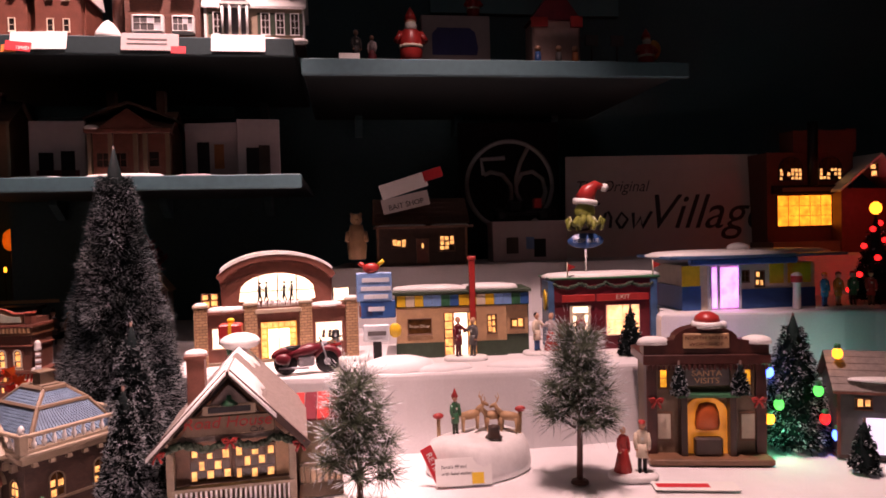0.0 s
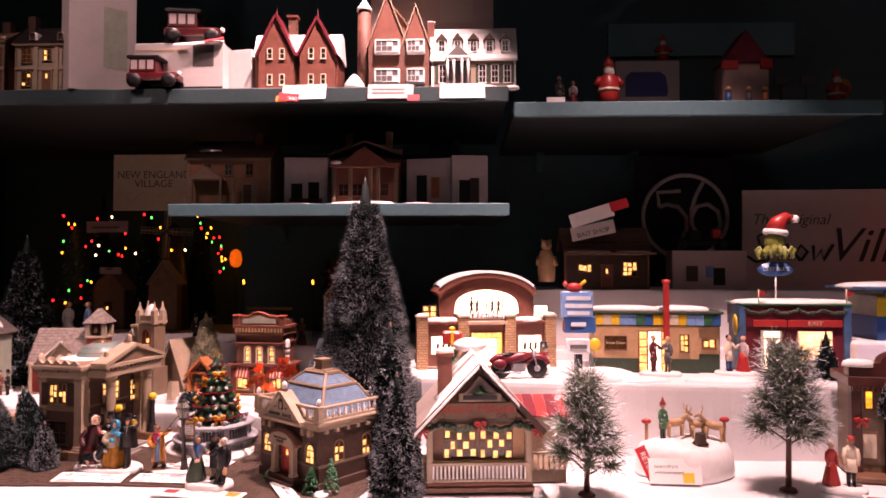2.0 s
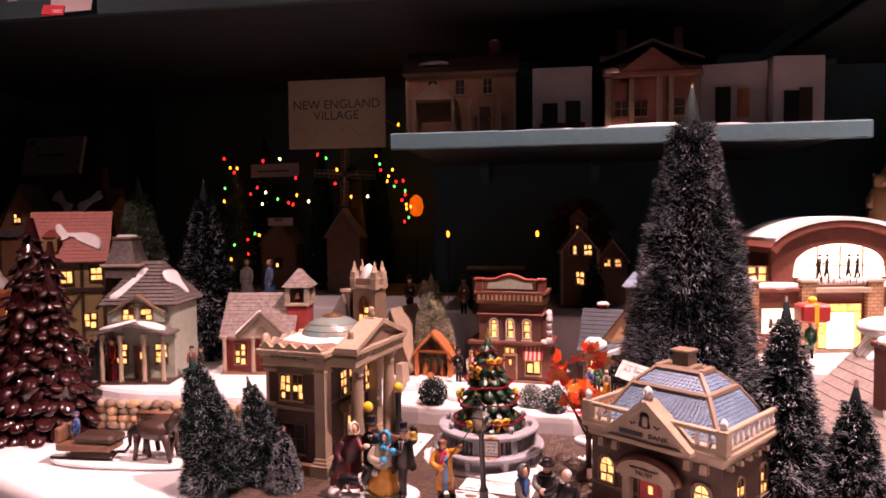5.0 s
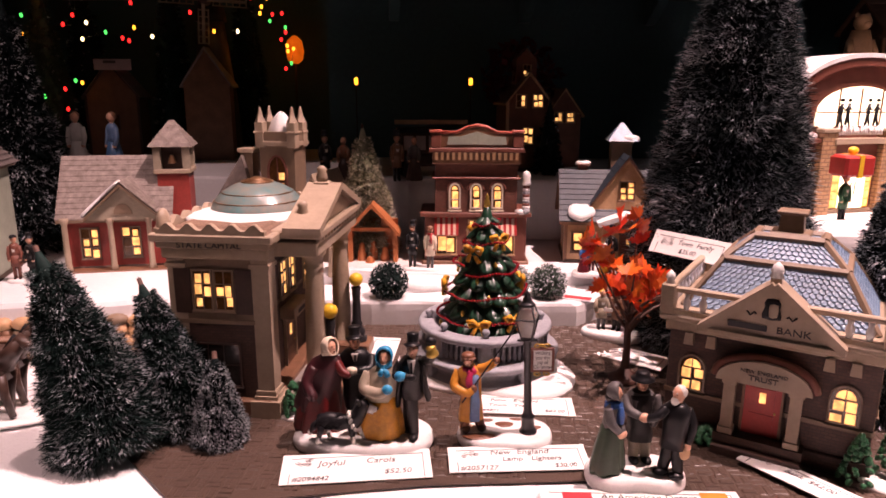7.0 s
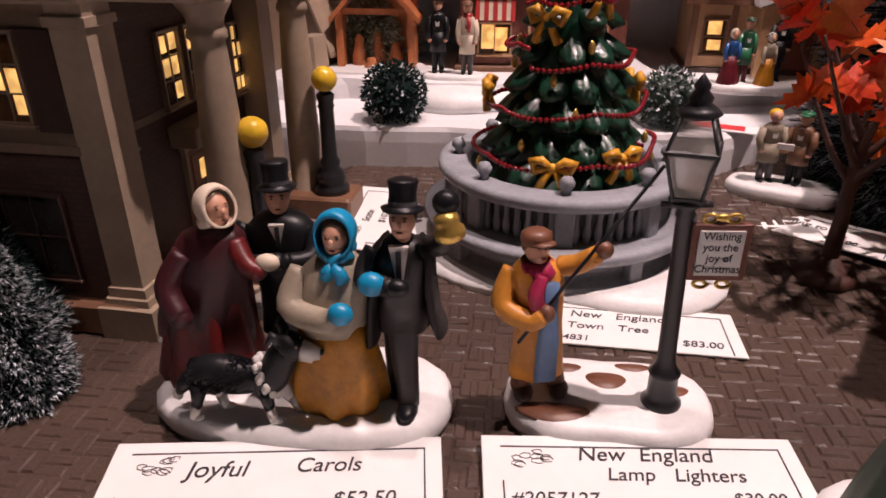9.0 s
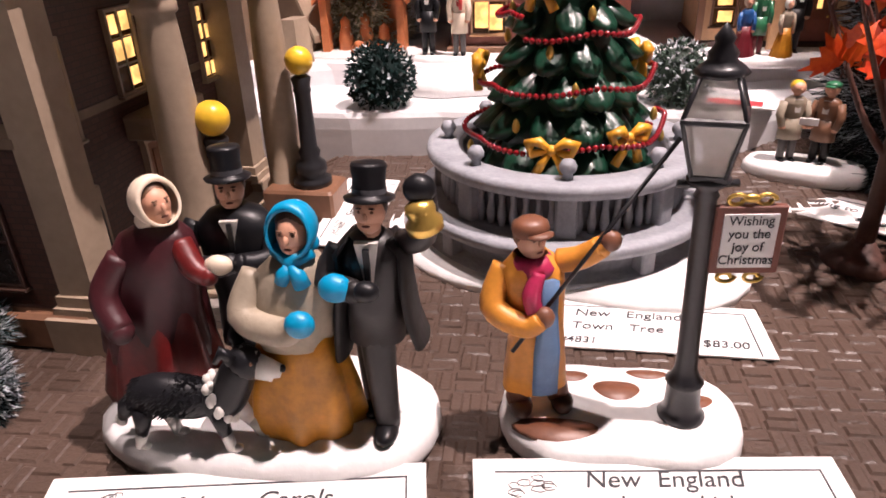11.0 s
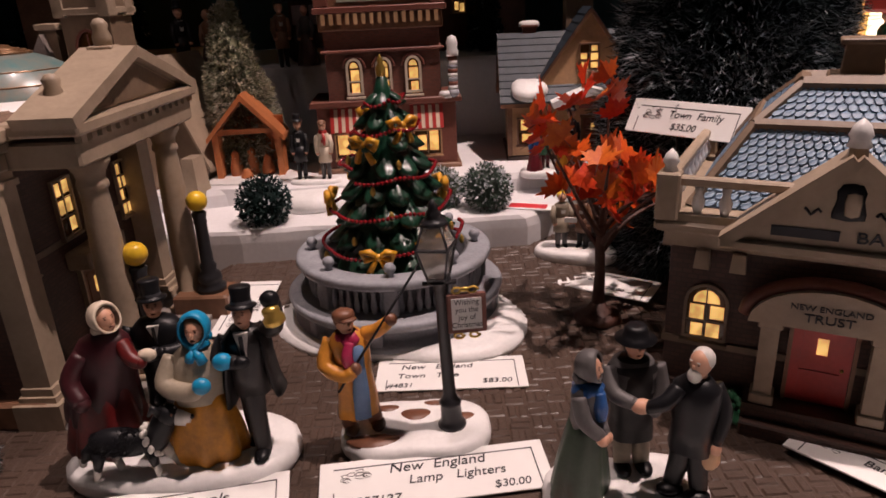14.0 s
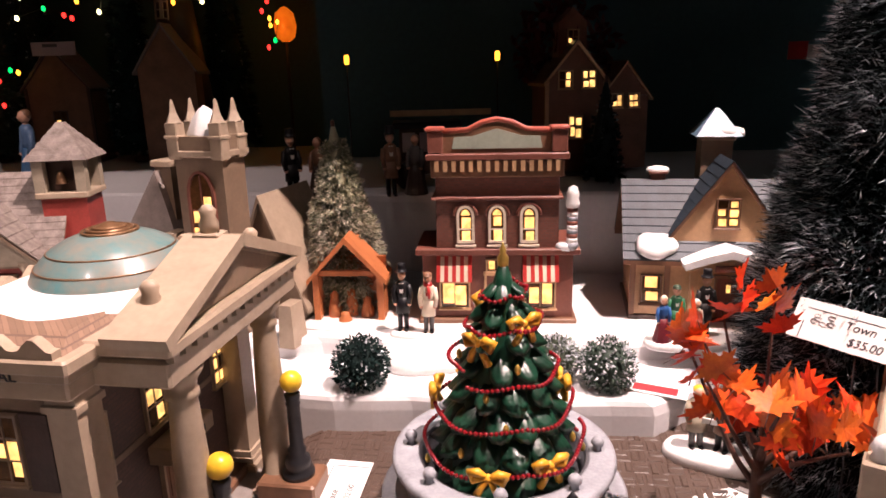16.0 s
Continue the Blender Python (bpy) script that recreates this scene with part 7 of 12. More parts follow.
for i in range(8):
    part("band", Shape().lathe([(0.005, 0.080 + i * 0.004), (0.005, 0.0838 + i * 0.004)], (CERSNOW, BRICKRED, GREY)[i % 3], 12, (0.068, -0.002)), pole)
part("pole_cap", Shape().lathe([(0.006, 0.112), (0.0065, 0.116), (0.005, 0.120), (0.0058, 0.124), (0.004, 0.130), (0.0, 0.132)], CERSNOW, 12, (0.068, -0.002)), pole)
s = Shape()
snow_patch(s, 0.062, 0.0, 0.016, 0.014, 0.074, 0.005, 8)
part("ledge_snow", s, shop, "white ledge snow")

# ochre house with blue roof: the ridge runs along it, with a gable over the porch
bh = thing("blue_roof_cottage", "ochre cottage with blue slate roof, snowy porch and cupola", "ceramic house", -0.566, 1.356, 0.0625, -4)
s = Shape()
s.box(-0.074, 0.072, -0.002, 0.100, 0, 0.006, DBROWN, bevel=0.001)
s.box(-0.071, 0.069, 0.0, 0.098, 0.006, 0.068, TAN)
s.prism([(0.0, 0.068), (0.098, 0.068), (0.049, 0.120)], -0.069, 0.071, TAN, at=pose(0, 0, 0, 0, 0, 90))
part("body", s, bh, "ochre walls")
for x in (-0.071, -0.040, 0.040, 0.069):
    part("corner_post", Shape().box(x - 0.0025, x + 0.0025, -0.002, 0.002, 0.006, 0.068, BROWN), bh)
s = Shape()
gable_roof(s, -0.073, 0.071, -0.004, 0.102, 0.066, 0.056, BROWN, 0.008, 0.004, "x")
wr = part("roof", s, bh, "blue slate roof")
s = Shape()
shingle_rows(s, -0.073, 0.071, -0.004, 0.102, 0.066, 0.056, SLATE2, 0.008, 10, "x")
tagged(part("slate_course", s, wr, "blue slate courses"), kind="stuff")
s = Shape()
s.prism([(-0.044, 0.074), (0.062, 0.074), (0.009, 0.146)], 0.002, 0.060, TAN)
ga = part("gable", s, bh, "ochre gable")
s = Shape()
gable_roof(s, -0.044, 0.062, 0.002, 0.060, 0.074, 0.072, BROWN, 0.005, 0.004)
gr = part("gable_roof", s, ga)
s = Shape()
shingle_rows(s, -0.044, 0.062, 0.002, 0.060, 0.074, 0.072, SLATE2, 0.005, 10)
tagged(part("slate_course", s, gr, "blue slate courses"), kind="stuff")
window(bh, on_wall(0.009, 0.0016, 0.092), 0.018, 0.024, 2, 3, BROWN, 0, 0.75, 3)
for x, w_, h_, sd in ((0.044, 0.018, 0.030, 5), (-0.054, 0.016, 0.026, 6)):
    window(bh, on_wall(x, -0.0003, 0.018), w_, h_, 1, 2, BROWN, 0, 0.9, sd)
door(bh, on_wall(0.014, -0.0003, 0.006), 0.020, 0.038, BRICKRED, BROWN)
s = Shape()
s.prism([(0.047, 0.058), (0.049, 0.064), (0.030, 0.071), (0.009, 0.077), (-0.012, 0.071), (-0.031, 0.064), (-0.029, 0.058), (-0.010, 0.065), (0.009, 0.070), (0.028, 0.065)], -0.030, 0.004, CERSNOW)
part("porch_roof", s, bh, "snow covered porch roof")
s = Shape()
s.prism([(0.044, 0.056), (0.027, 0.064), (0.009, 0.0685), (-0.009, 0.064), (-0.026, 0.056)], -0.027, 0.0, TAN)
part("porch_gable", s, bh)
part("sign_board", Shape().box(-0.004, 0.022, -0.0285, -0.0268, 0.0575, 0.0630, BRICKRED), bh)
for e in (-1, 1):
    part("porch_post", Shape().box(0.009 + e * 0.030 - 0.003, 0.009 + e * 0.030 + 0.003, -0.026, -0.020, 0, 0.057, TAN), bh)
s = Shape()
snow_patch(s, -0.052, 0.0, 0.034, 0.030, 0.0, 0.006, 4, at=pose(0, -0.004, 0.074, 40, 0, 0))
snow_patch(s, -0.048, 0.0, 0.015, 0.052, 0.0, 0.005, 9, at=pose(0, 0.016, 0.092, 46, 0, -12))
part("roof_snow", s, bh, "white drifted roof snow")
s = Shape()
s.box(-0.008, 0.020, 0.052, 0.080, 0.116, 0.168, STONE)
s.box(-0.010, 0.022, 0.050, 0.082, 0.164, 0.168, STONE2, bevel=0.0008)
s.loft([[(-0.015, 0.045, 0.168), (0.027, 0.045, 0.168), (0.027, 0.087, 0.168), (-0.015, 0.087, 0.168)], [(0.004, 0.064, 0.193), (0.008, 0.064, 0.193), (0.008, 0.068, 0.193), (0.004, 0.068, 0.193)]], SLATE)
snow_patch(s, 0.016, 0.054, 0.024, 0.016, 0.170, 0.006, 4)
part("cupola", s, bh, "cupola with snowy blue cap")
s = Shape()
s.box(-0.054, -0.040, 0.048, 0.062, 0.10, 0.132, BRICKRED)
s.box(-0.056, -0.038, 0.046, 0.064, 0.132, 0.135, BRICKRED, bevel=0.0006)
snow_patch(s, -0.047, 0.055, 0.020, 0.020, 0.135, 0.004, 3, n=12)
part("chimney", s, bh)
s = Shape()
person(s, -0.012, 0.0, 0.006, 0.050, 0, GREEN, DRED, BOTTLE, BROWN, hatkind="cap")
person(s, 0.014, 0.004, 0.006, 0.058, 0, CHARCOAL, BLACK, BLACK, BROWN)
person(s, 0.002, -0.010, 0.006, 0.040, 10, TAUPE, MUSTARD, HAIRW, None, True, hatkind="bonnet")
person(s, -0.024, -0.006, 0.006, 0.042, 0, BLUE, DRED, CREAM, None, True, hatkind="bonnet")
snow_foot(s, blob(0.075, 0.036), 0.007)
solo("carol_choir", s, "group of small ceramic singers outside the cottage", "figurine", -0.598, 1.302, 0.062, 5)

# stone church behind the capitol
ch = thing("stone_church", "tan stone church with square pinnacled tower and snow", "ceramic house", -1.022, 1.303, 0.058, -12)
s = Shape()
s.box(-0.0245, 0.0245, 0, 0.032, 0, 0.170, STONE)
s.box(-0.029, 0.029, -0.004, 0.036, 0, 0.070, STONE)
s.box(-0.0285, 0.0285, -0.004, 0.036, 0.170, 0.176, STONE2, bevel=0.001)
s.box(-0.0275, 0.0275, -0.003, 0.035, 0.176, 0.188, STONE)
part("tower", s, ch)
for x in (-0.0225, 0.0225):
    for y in (0.002, 0.026):
        s = Shape()
        s.box(x - 0.006, x + 0.006, y - 0.006, y + 0.006, 0.168, 0.200, STONE2, bevel=0.0008)
        s.box(x - 0.0072, x + 0.0072, y - 0.0072, y + 0.0072, 0.186, 0.189, STONE2, bevel=0.0006)
        s.lathe([(0.0080, 0.200), (0.0040, 0.208), (0.0015, 0.219), (0.0, 0.220)], STONE2, 4, (x, y), smooth=False, phase=0.785)
        part("pinnacle", s, ch)
s = Shape()
s.lathe([(0.030, 0.184), (0.029, 0.190), (0.020, 0.202), (0.009, 0.211), (0.0, 0.214)], CERSNOW, 24, (0, 0.016), sx=0.60, sy=0.5, ripple=0.05)
part("tower_snow", s, ch, "white snow cap")
window(ch, on_wall(0, -0.0003, 0.096), 0.024, 0.040, 2, 3, BRICKRED, 0.020, 0.55, 31, frame=0.0024)
window(ch, on_wall(0, -0.0045, 0.018), 0.020, 0.028, 2, 2, BROWN, 0.014, 0.3, 32)
s = Shape()
s.box(-0.012, 0.066, 0.048, 0.13, 0, 0.030, STONE)
s.prism([(-0.012, 0.030), (0.066, 0.030), (0.027, 0.122)], 0.046, 0.132, STONE)
part("nave", s, ch)
s = Shape()
gable_roof(s, -0.012, 0.066, 0.048, 0.13, 0.030, 0.093, STONE2, 0.006, 0.005)
part("nave_roof", s, ch, "pale snowy roof")
for i, (x, hh) in enumerate(((-0.04, 0.10), (0.075, 0.04))):
    part("buttress", Shape().box(x - 0.008, x + 0.008, -0.004, 0.02, 0, hh, STONE2, taper=0.002), ch)
s = Shape()
s.prism([(-0.12, 0.05), (-0.036, 0.05), (-0.036, 0.06), (-0.06, 0.155), (-0.12, 0.07)], 0.012, 0.09, ROOFGREY)
part("side_roof", s, ch, "grey side roof")
s = Shape()
s.box(-0.066, -0.048, 0.02, 0.038, 0.10, 0.158, STONE)
s.box(-0.069, -0.045, 0.017, 0.041, 0.158, 0.164, STONE2, bevel=0.001)
part("chimney", s, ch)

# red schoolhouse
sc = cottage("red_schoolhouse", "red brick schoolhouse with brown roof and bell tower", -1.240, 1.294, 0.062, 14, 0.135, 0.10, 0.078, 0.068, SCHOOLRED, SNOWROOF, STONE, "x", 0.008, 12,
             windows=((-0.036, 0.018, 0.022, 0.040, 2, 3, 0), (0.018, 0.018, 0.022, 0.040, 2, 3, 0)), lit=0.6)
sc.scale = (0.95, 0.95, 0.98)
s = Shape()
s.prism([(-0.030, 0.072), (0.060, 0.072), (0.060, 0.077), (0.015, 0.116), (-0.030, 0.077)], -0.020, 0.03, TAUPE)
porch = part("porch_gable", s, sc, "tan porch gable")
s = Shape()
s.prism([(0.015 + 0.012 * math.cos(a / 8 * math.pi), 0.080 + 0.014 * math.sin(a / 8 * math.pi)) for a in range(9)], -0.0214, -0.019, STONE)
part("fan_panel", s, porch, "half-round gable panel")
s = Shape()
gable_roof(s, -0.030, 0.060, -0.022, 0.040, 0.077, 0.040, STONE, 0.006, 0.003)
prf = part("porch_roof", s, sc, "brown shingled porch roof")
s = Shape()
shingle_rows(s, -0.030, 0.060, -0.022, 0.040, 0.0785, 0.040, SNOWROOF, 0.006, 6)
part("shingle_course", s, prf)
s = Shape()
drift(s, ((-0.034, -0.012), (-0.026, -0.020), (0.0, -0.014), (0.020, -0.016), (0.033, -0.018), (0.036, -0.008), (0.022, -0.002), (0.0, -0.004), (-0.022, 0.004)), 0.003, pose(-0.012, -0.010, 0.1005, 0, -41.6, 0))
part("roof_snow", s, sc, "white modelled snow along the porch roof")
for x in (-0.062, -0.004, 0.046):
    part("porch_post", Shape().lathe([(0.006, 0.004), (0.0042, 0.012), (0.0036, 0.066), (0.006, 0.072), (0.006, 0.075)], STONE2, 10, (x, -0.016)), sc)
part("porch_floor", Shape().box(-0.070, 0.066, -0.024, 0.0, 0, 0.004, BROWN, bevel=0.001), sc)
s = Shape()
s.box(0.055, 0.098, 0.02, 0.063, 0, 0.128, SCHOOLRED)
part("bell_tower", s, sc, "red bell tower")
part("tower_ledge", Shape().box(0.051, 0.102, 0.016, 0.067, 0.128, 0.134, STONE2, bevel=0.001), sc)
s = Shape()
for x in (0.057, 0.096):
    for y in (0.022, 0.061):
        s.box(x - 0.005, x + 0.005, y - 0.005, y + 0.005, 0.134, 0.165, TAUPE)
s.box(0.062, 0.091, 0.027, 0.056, 0.134, 0.165, DBROWN)
part("belfry", s, sc, "open wooden belfry")
part("bell", Shape().lathe([(0.006, 0.142), (0.004, 0.150), (0.002, 0.154)], BRONZE, 10, (0.0765, 0.022)), sc, "small bronze bell")
s = Shape()
s.loft([[(0.0765 - q, 0.0415 - q, z), (0.0765 + q, 0.0415 - q, z), (0.0765 + q, 0.0415 + q, z), (0.0765 - q, 0.0415 + q, z)] for i in range(6) for q, z in ((0.0295 - 0.0045 * i, 0.165 + 0.0058 * i), (0.0262 - 0.0045 * i, 0.1705 + 0.0058 * i))], SNOWROOF)
part("belfry_roof", s, sc, "stepped shingled belfry roof")

# pale green house with porch
DUSKROOF = mat("dark_dusted_shingle", (0.105, 0.085, 0.080), 0.65, 0.2, 130, 0.5, second=(0.20, 0.17, 0.16), amount=0.35)
OLIVEWALL = mat("olive_plaster", (0.30, 0.22, 0.095), 0.55, 0.15, 50, 0.2)


def rect(x, y0, y1, z):
    return [(-x[0], y0, z), (x[1], y0, z), (x[1], y1, z), (-x[0], y1, z)]


gh = thing("green_house", "pale green house with porch, snowy grey roof and lit attic", "ceramic house", -1.422, 1.192, 0.060, 17)
gh.scale = (1.0, 1.0, 0.94)
part("plinth", Shape().box(-0.068, 0.072, -0.048, 0.118, 0, 0.006, DBROWN, bevel=0.001), gh)
part("body", Shape().box(-0.058, 0.064, 0.0, 0.110, 0.006, 0.150, PALEGREEN), gh, "pale green walls")
s = Shape()
s.box(-0.066, 0.072, -0.009, 0.118, 0.147, 0.151, STONE, bevel=0.001)
part("eave_board", s, gh)
s = Shape()
rings = []
for i in range(12):
    for k in (0.0, 1.0):
        u = (i + k) / 12
        lift = 0.0022 * (1 - k)
        rings.append(rect((0.068 - 0.052 * u + lift, 0.074 - 0.052 * u + lift), -0.011 + 0.060 * u - lift, 0.120 - 0.060 * u + lift, 0.151 + 0.080 * u + lift * 0.4))
s.loft(rings, DUSKROOF)
roof = part("hip_roof", s, gh, "dark grey shingled hip roof")
s = Shape()
drift(s, ((-0.030, -0.030), (0.020, -0.034), (0.032, -0.012), (0.006, 0.002), (-0.012, 0.022), (-0.022, 0.020), (-0.024, -0.006)), 0.003, pose(0.0545, 0.045, 0.184, 0, 57, 0) @ pose(0, 0, 0, 0, 0, -90))
part("roof_snow", s, roof, "white modelled snow")
s = Shape()
drift(s, ((-0.058, -0.036), (-0.040, -0.038), (-0.022, -0.012), (-0.008, 0.010), (0.000, 0.030), (-0.010, 0.032), (-0.026, 0.006), (-0.044, -0.018)), 0.003, pose(0.004, 0.0205, 0.192, 53, 0, 0))
part("roof_snow", s, roof, "white modelled snow")
part("front_gable", Shape().prism([(-0.044, 0.118), (0.048, 0.118), (0.048, 0.136), (0.002, 0.166), (-0.044, 0.136)], -0.010, 0.02, PALEGREEN), gh)
s = Shape()
gable_roof(s, -0.044, 0.048, -0.012, 0.03, 0.136, 0.030, STONE, 0.005, 0.004)
part("gable_roof", s, gh, "tan bargeboards")
for x in (-0.014, 0.018):
    window(gh, on_wall(x, -0.0103, 0.121), 0.022, 0.022, 2, 2, STONE, 0.006, 0.75, 46 + int(x * 900))
for x in (-0.034, 0.040):
    window(gh, on_wall(x, -0.0003, 0.034), 0.022, 0.038, 2, 3, STONE, 0, 0.7, 51 + int(x * 900))
door(gh, on_wall(0.003, -0.0003, 0.006), 0.024, 0.060, BROWN, STONE)
s = Shape()
gable_roof(s, -0.060, 0.066, -0.042, 0.0, 0.098, 0.018, DUSKROOF, 0.006, 0.004)
prf = part("porch_roof", s, gh, "dark porch roof")
for x, z, w_, ry in ((-0.028, 0.113, 0.062, -14), (0.034, 0.112, 0.056, 14)):
    s = Shape()
    snow_patch(s, 0, 0, w_, 0.036, 0, 0.0045, int(x * 1000), at=pose(x, -0.024, z, 0, ry, 0))
    part("porch_snow", s, prf, "white modelled snow")
for x in (-0.052, -0.018, 0.024, 0.058):
    part("porch_post", Shape().lathe([(0.006, 0.006), (0.004, 0.012), (0.0036, 0.088), (0.006, 0.094), (0.006, 0.099)], STONE2, 8, (x, -0.036)), gh)
s = Shape()
s.box(-0.080, -0.006, 0.018, 0.086, 0.221, 0.227, STONE2, bevel=0.0015)
part("roof_walk", s, gh, "pale railing round the roof turret")
s = Shape()
s.loft([[(-0.043 - q, 0.052 - q, z), (-0.043 + q, 0.052 - q, z), (-0.043 + q, 0.052 + q, z), (-0.043 - q, 0.052 + q, z)] for q, z in ((0.029, 0.200), (0.029, 0.227), (0.022, 0.250), (0.017, 0.276))], DUSKROOF)
part("roof_turret", s, gh, "tapered grey roof turret")
s = Shape()
s.box(-0.063, -0.023, 0.032, 0.072, 0.276, 0.281, STONE, bevel=0.001)
snow_patch(s, -0.043, 0.052, 0.034, 0.034, 0.281, 0.004, 4)
part("turret_cap", s, gh, "snow-capped turret top")
s = Shape()
drift(s, ((-0.007, 0.018), (0.002, 0.020), (0.008, -0.004), (0.014, -0.016), (0.004, -0.018), (-0.003, 0.0)), 0.003, pose(-0.041, 0.0335, 0.250, 75, 0, 0))
part("turret_snow", s, gh, "white modelled snow")

# half-timbered house with red tiles, farther along
ht = cottage("timbered_house", "half-timbered house with red tile roof and amber windows", -1.712, 1.312, 0.085, 30, 0.142, 0.085, 0.198, 0.086, OLIVEWALL, ROOFRED, DBROWN, "x", 0.010, 14,
             windows=((0.055, 0.142, 0.026, 0.028, 2, 2, 0), (-0.004, 0.136, 0.026, 0.028, 2, 2, 0), (-0.055, 0.142, 0.024, 0.026, 2, 2, 0), (0.04, 0.04, 0.024, 0.030, 2, 2, 0), (-0.03, 0.04, 0.024, 0.030, 2, 2, 0)), lit=0.95, seed=8)
for x in (-0.069, -0.032, 0.026, 0.069):
    part("timber", Shape().box(x - 0.003, x + 0.003, -0.002, 0.0, 0.006, 0.196, DBROWN), ht)
part("jetty_beam", Shape().box(-0.073, 0.073, -0.006, 0.0, 0.118, 0.127, DBROWN, bevel=0.001), ht)
for x in (-0.052, 0.0, 0.052):
    part("brace", Shape().box(-0.0025, 0.0025, -0.0022, 0.0, 0, 0.040, DBROWN, at=pose(x, 0, 0.080, 0, 35, 0)), ht)
s = Shape()
s.box(-0.045, -0.018, -0.006, 0.030, 0.205, 0.236, OLIVEWALL)
s.prism([(-0.048, 0.235), (-0.015, 0.235), (-0.0315, 0.252)], -0.009, 0.034, ROOFRED)
part("dormer", s, ht, "small roof dormer")
s = Shape()
drift(s, ((-0.046, -0.030), (-0.028, -0.028), (-0.012, -0.016), (0.014, -0.012), (0.040, -0.020), (0.058, -0.042), (0.066, -0.036), (0.060, -0.014), (0.034, -0.002), (0.006, -0.002), (-0.012, 0.0), (-0.020, 0.018), (-0.030, 0.014), (-0.026, -0.008), (-0.044, -0.018)), 0.003, pose(0.0, 0.021, 0.2455, 63.5, 0, 0))
part("roof_snow", s, ht, "white modelled snow drift")
tw = cottage("gabled_tower_house", "narrow brown timbered house with steep gable and lit panes", -1.957, 1.412, 0.085, 24, 0.098, 0.09, 0.256, 0.098, BROWN, DUSKROOF, DBROWN, "y", 0.006, 10,
             windows=((-0.008, 0.266, 0.016, 0.022, 2, 2, 0), (0.014, 0.182, 0.020, 0.022, 2, 2, 0), (0.040, 0.182, 0.016, 0.022, 2, 2, 0), (-0.03, 0.10, 0.02, 0.03, 2, 2, 0)), lit=0.8, seed=18)
part("jetty_beam", Shape().box(-0.052, 0.052, -0.008, 0.0, 0.232, 0.250, DGREY, bevel=0.001), tw)
part("skirt_roof", Shape().prism([(-0.088, 0.125), (-0.049, 0.225), (-0.049, 0.125)], -0.012, 0.088, DUSKROOF), tw, "sloping side roof")
bh2 = cottage("valley_roof_house", "dim brown house behind with snow in its roof valley", -1.885, 1.512, 0.085, 2, 0.190, 0.07, 0.300, 0.030, BROWN, DBROWN, DBROWN, "x", 0.004, 5, lit=0.2)
for e in (-1, 1):
    part("cross_gable", Shape().prism([(e * 0.062 - 0.034, 0.298), (e * 0.062 + 0.034, 0.298), (e * 0.062 + e * 0.022, 0.348)], -0.004, 0.06, DBROWN), bh2)
    s = Shape()
    drift(s, ((-0.034, -0.016), (0.0, -0.010), (0.034, -0.014), (0.032, 0.010), (0.004, 0.004), (-0.032, 0.012)), 0.004, pose(e * 0.040, -0.006, 0.318, 70, 0, 0) @ pose(0, 0, 0, 0, 0, e * 35))
    part("roof_snow", s, bh2, "white modelled snow")
part("chimney", Shape().lathe([(0.012, 0.31), (0.009, 0.37), (0.011, 0.375), (0.009, 0.402)], BRICKRED, 10, (0.052, 0.03)), bh2)
dk = cottage("dark_roof_house", "dark house at the back under a leaning sign card", -2.08, 1.60, 0.085, 3, 0.23, 0.10, 0.335, 0.080, CHARCOAL, DRED, DBROWN, "x", 0.006, 6, windows=((-0.06, 0.22, 0.014, 0.02, 2, 2, 0),), lit=0.5)
s = Shape()
s.box(-0.096, 0.096, -0.006, 0.006, 0, 0.104, CARDPINK, bevel=0.001)
slope = solo("sign_card", s, "thick pale sign card leaning on the dark roof", "sign")
slope.matrix_world = pose(-2.082, 1.612, 0.480, -14, 0, 3)
for x0, x1, z0, z1 in ((-0.082, -0.064, 0.082, 0.096), (-0.050, 0.045, 0.050, 0.055)):
    part("lettering_bar", Shape().box(x0, x1, -0.0068, -0.006, z0, z1, GREYCLOTH), slope)
shd = cottage("long_shed", "long dark station shed with small lamps and snowy ledge", -2.33, 1.46, 0.085, 4, 0.30, 0.08, 0.250, 0.045, CHARCOAL, DBROWN, DBROWN, "x", 0.008, 5, windows=((-0.03, 0.205, 0.012, 0.014, 1, 2, 0), (0.03, 0.205, 0.012, 0.014, 1, 2, 0), (0.10, 0.212, 0.012, 0.014, 1, 2, 0)), lit=1.0)
for z in (0.130, 0.148):
    part("ledge", Shape().box(-0.15, 0.158, -0.030, -0.001, z, z + 0.008, CERSNOW if z > 0.14 else DGREY, bevel=0.002), shd, "snowy ledge")
brush_tree("very dark brush tree at the edge of the display", -1.800, 1.075, 0.0, 0.225, 0.075, 14000, 61, frost=0.0, fine=0.7)

kiln = thing("clay_oven_house", "small orange lit hut with snow cap", "ceramic house", -1.905, 1.285, 0.085, 30)
kiln.scale = (0.66, 0.66, 0.97)
s = Shape()
s.box(-0.050, 0.050, -0.005, 0.070, 0, 0.040, TERRA, bevel=0.003)
part("hearth", s, kiln, "terracotta hearth block")
s = Shape()
s.lathe([(0.044, 0.040), (0.045, 0.070), (0.040, 0.100), (0.030, 0.118)], TERRA, 20, (0, 0.035))
part("body", s, kiln, "round terracotta oven")
part("eave", Shape().lathe([(0.050, 0.108), (0.060, 0.116), (0.054, 0.124), (0.030, 0.134)], TERRA, 20, (0, 0.035)), kiln)
window(kiln, on_wall(0.004, -0.0105, 0.060), 0.030, 0.030, 3, 2, BROWN, 0.012, 1.0, 3, AMBER)
s = Shape()
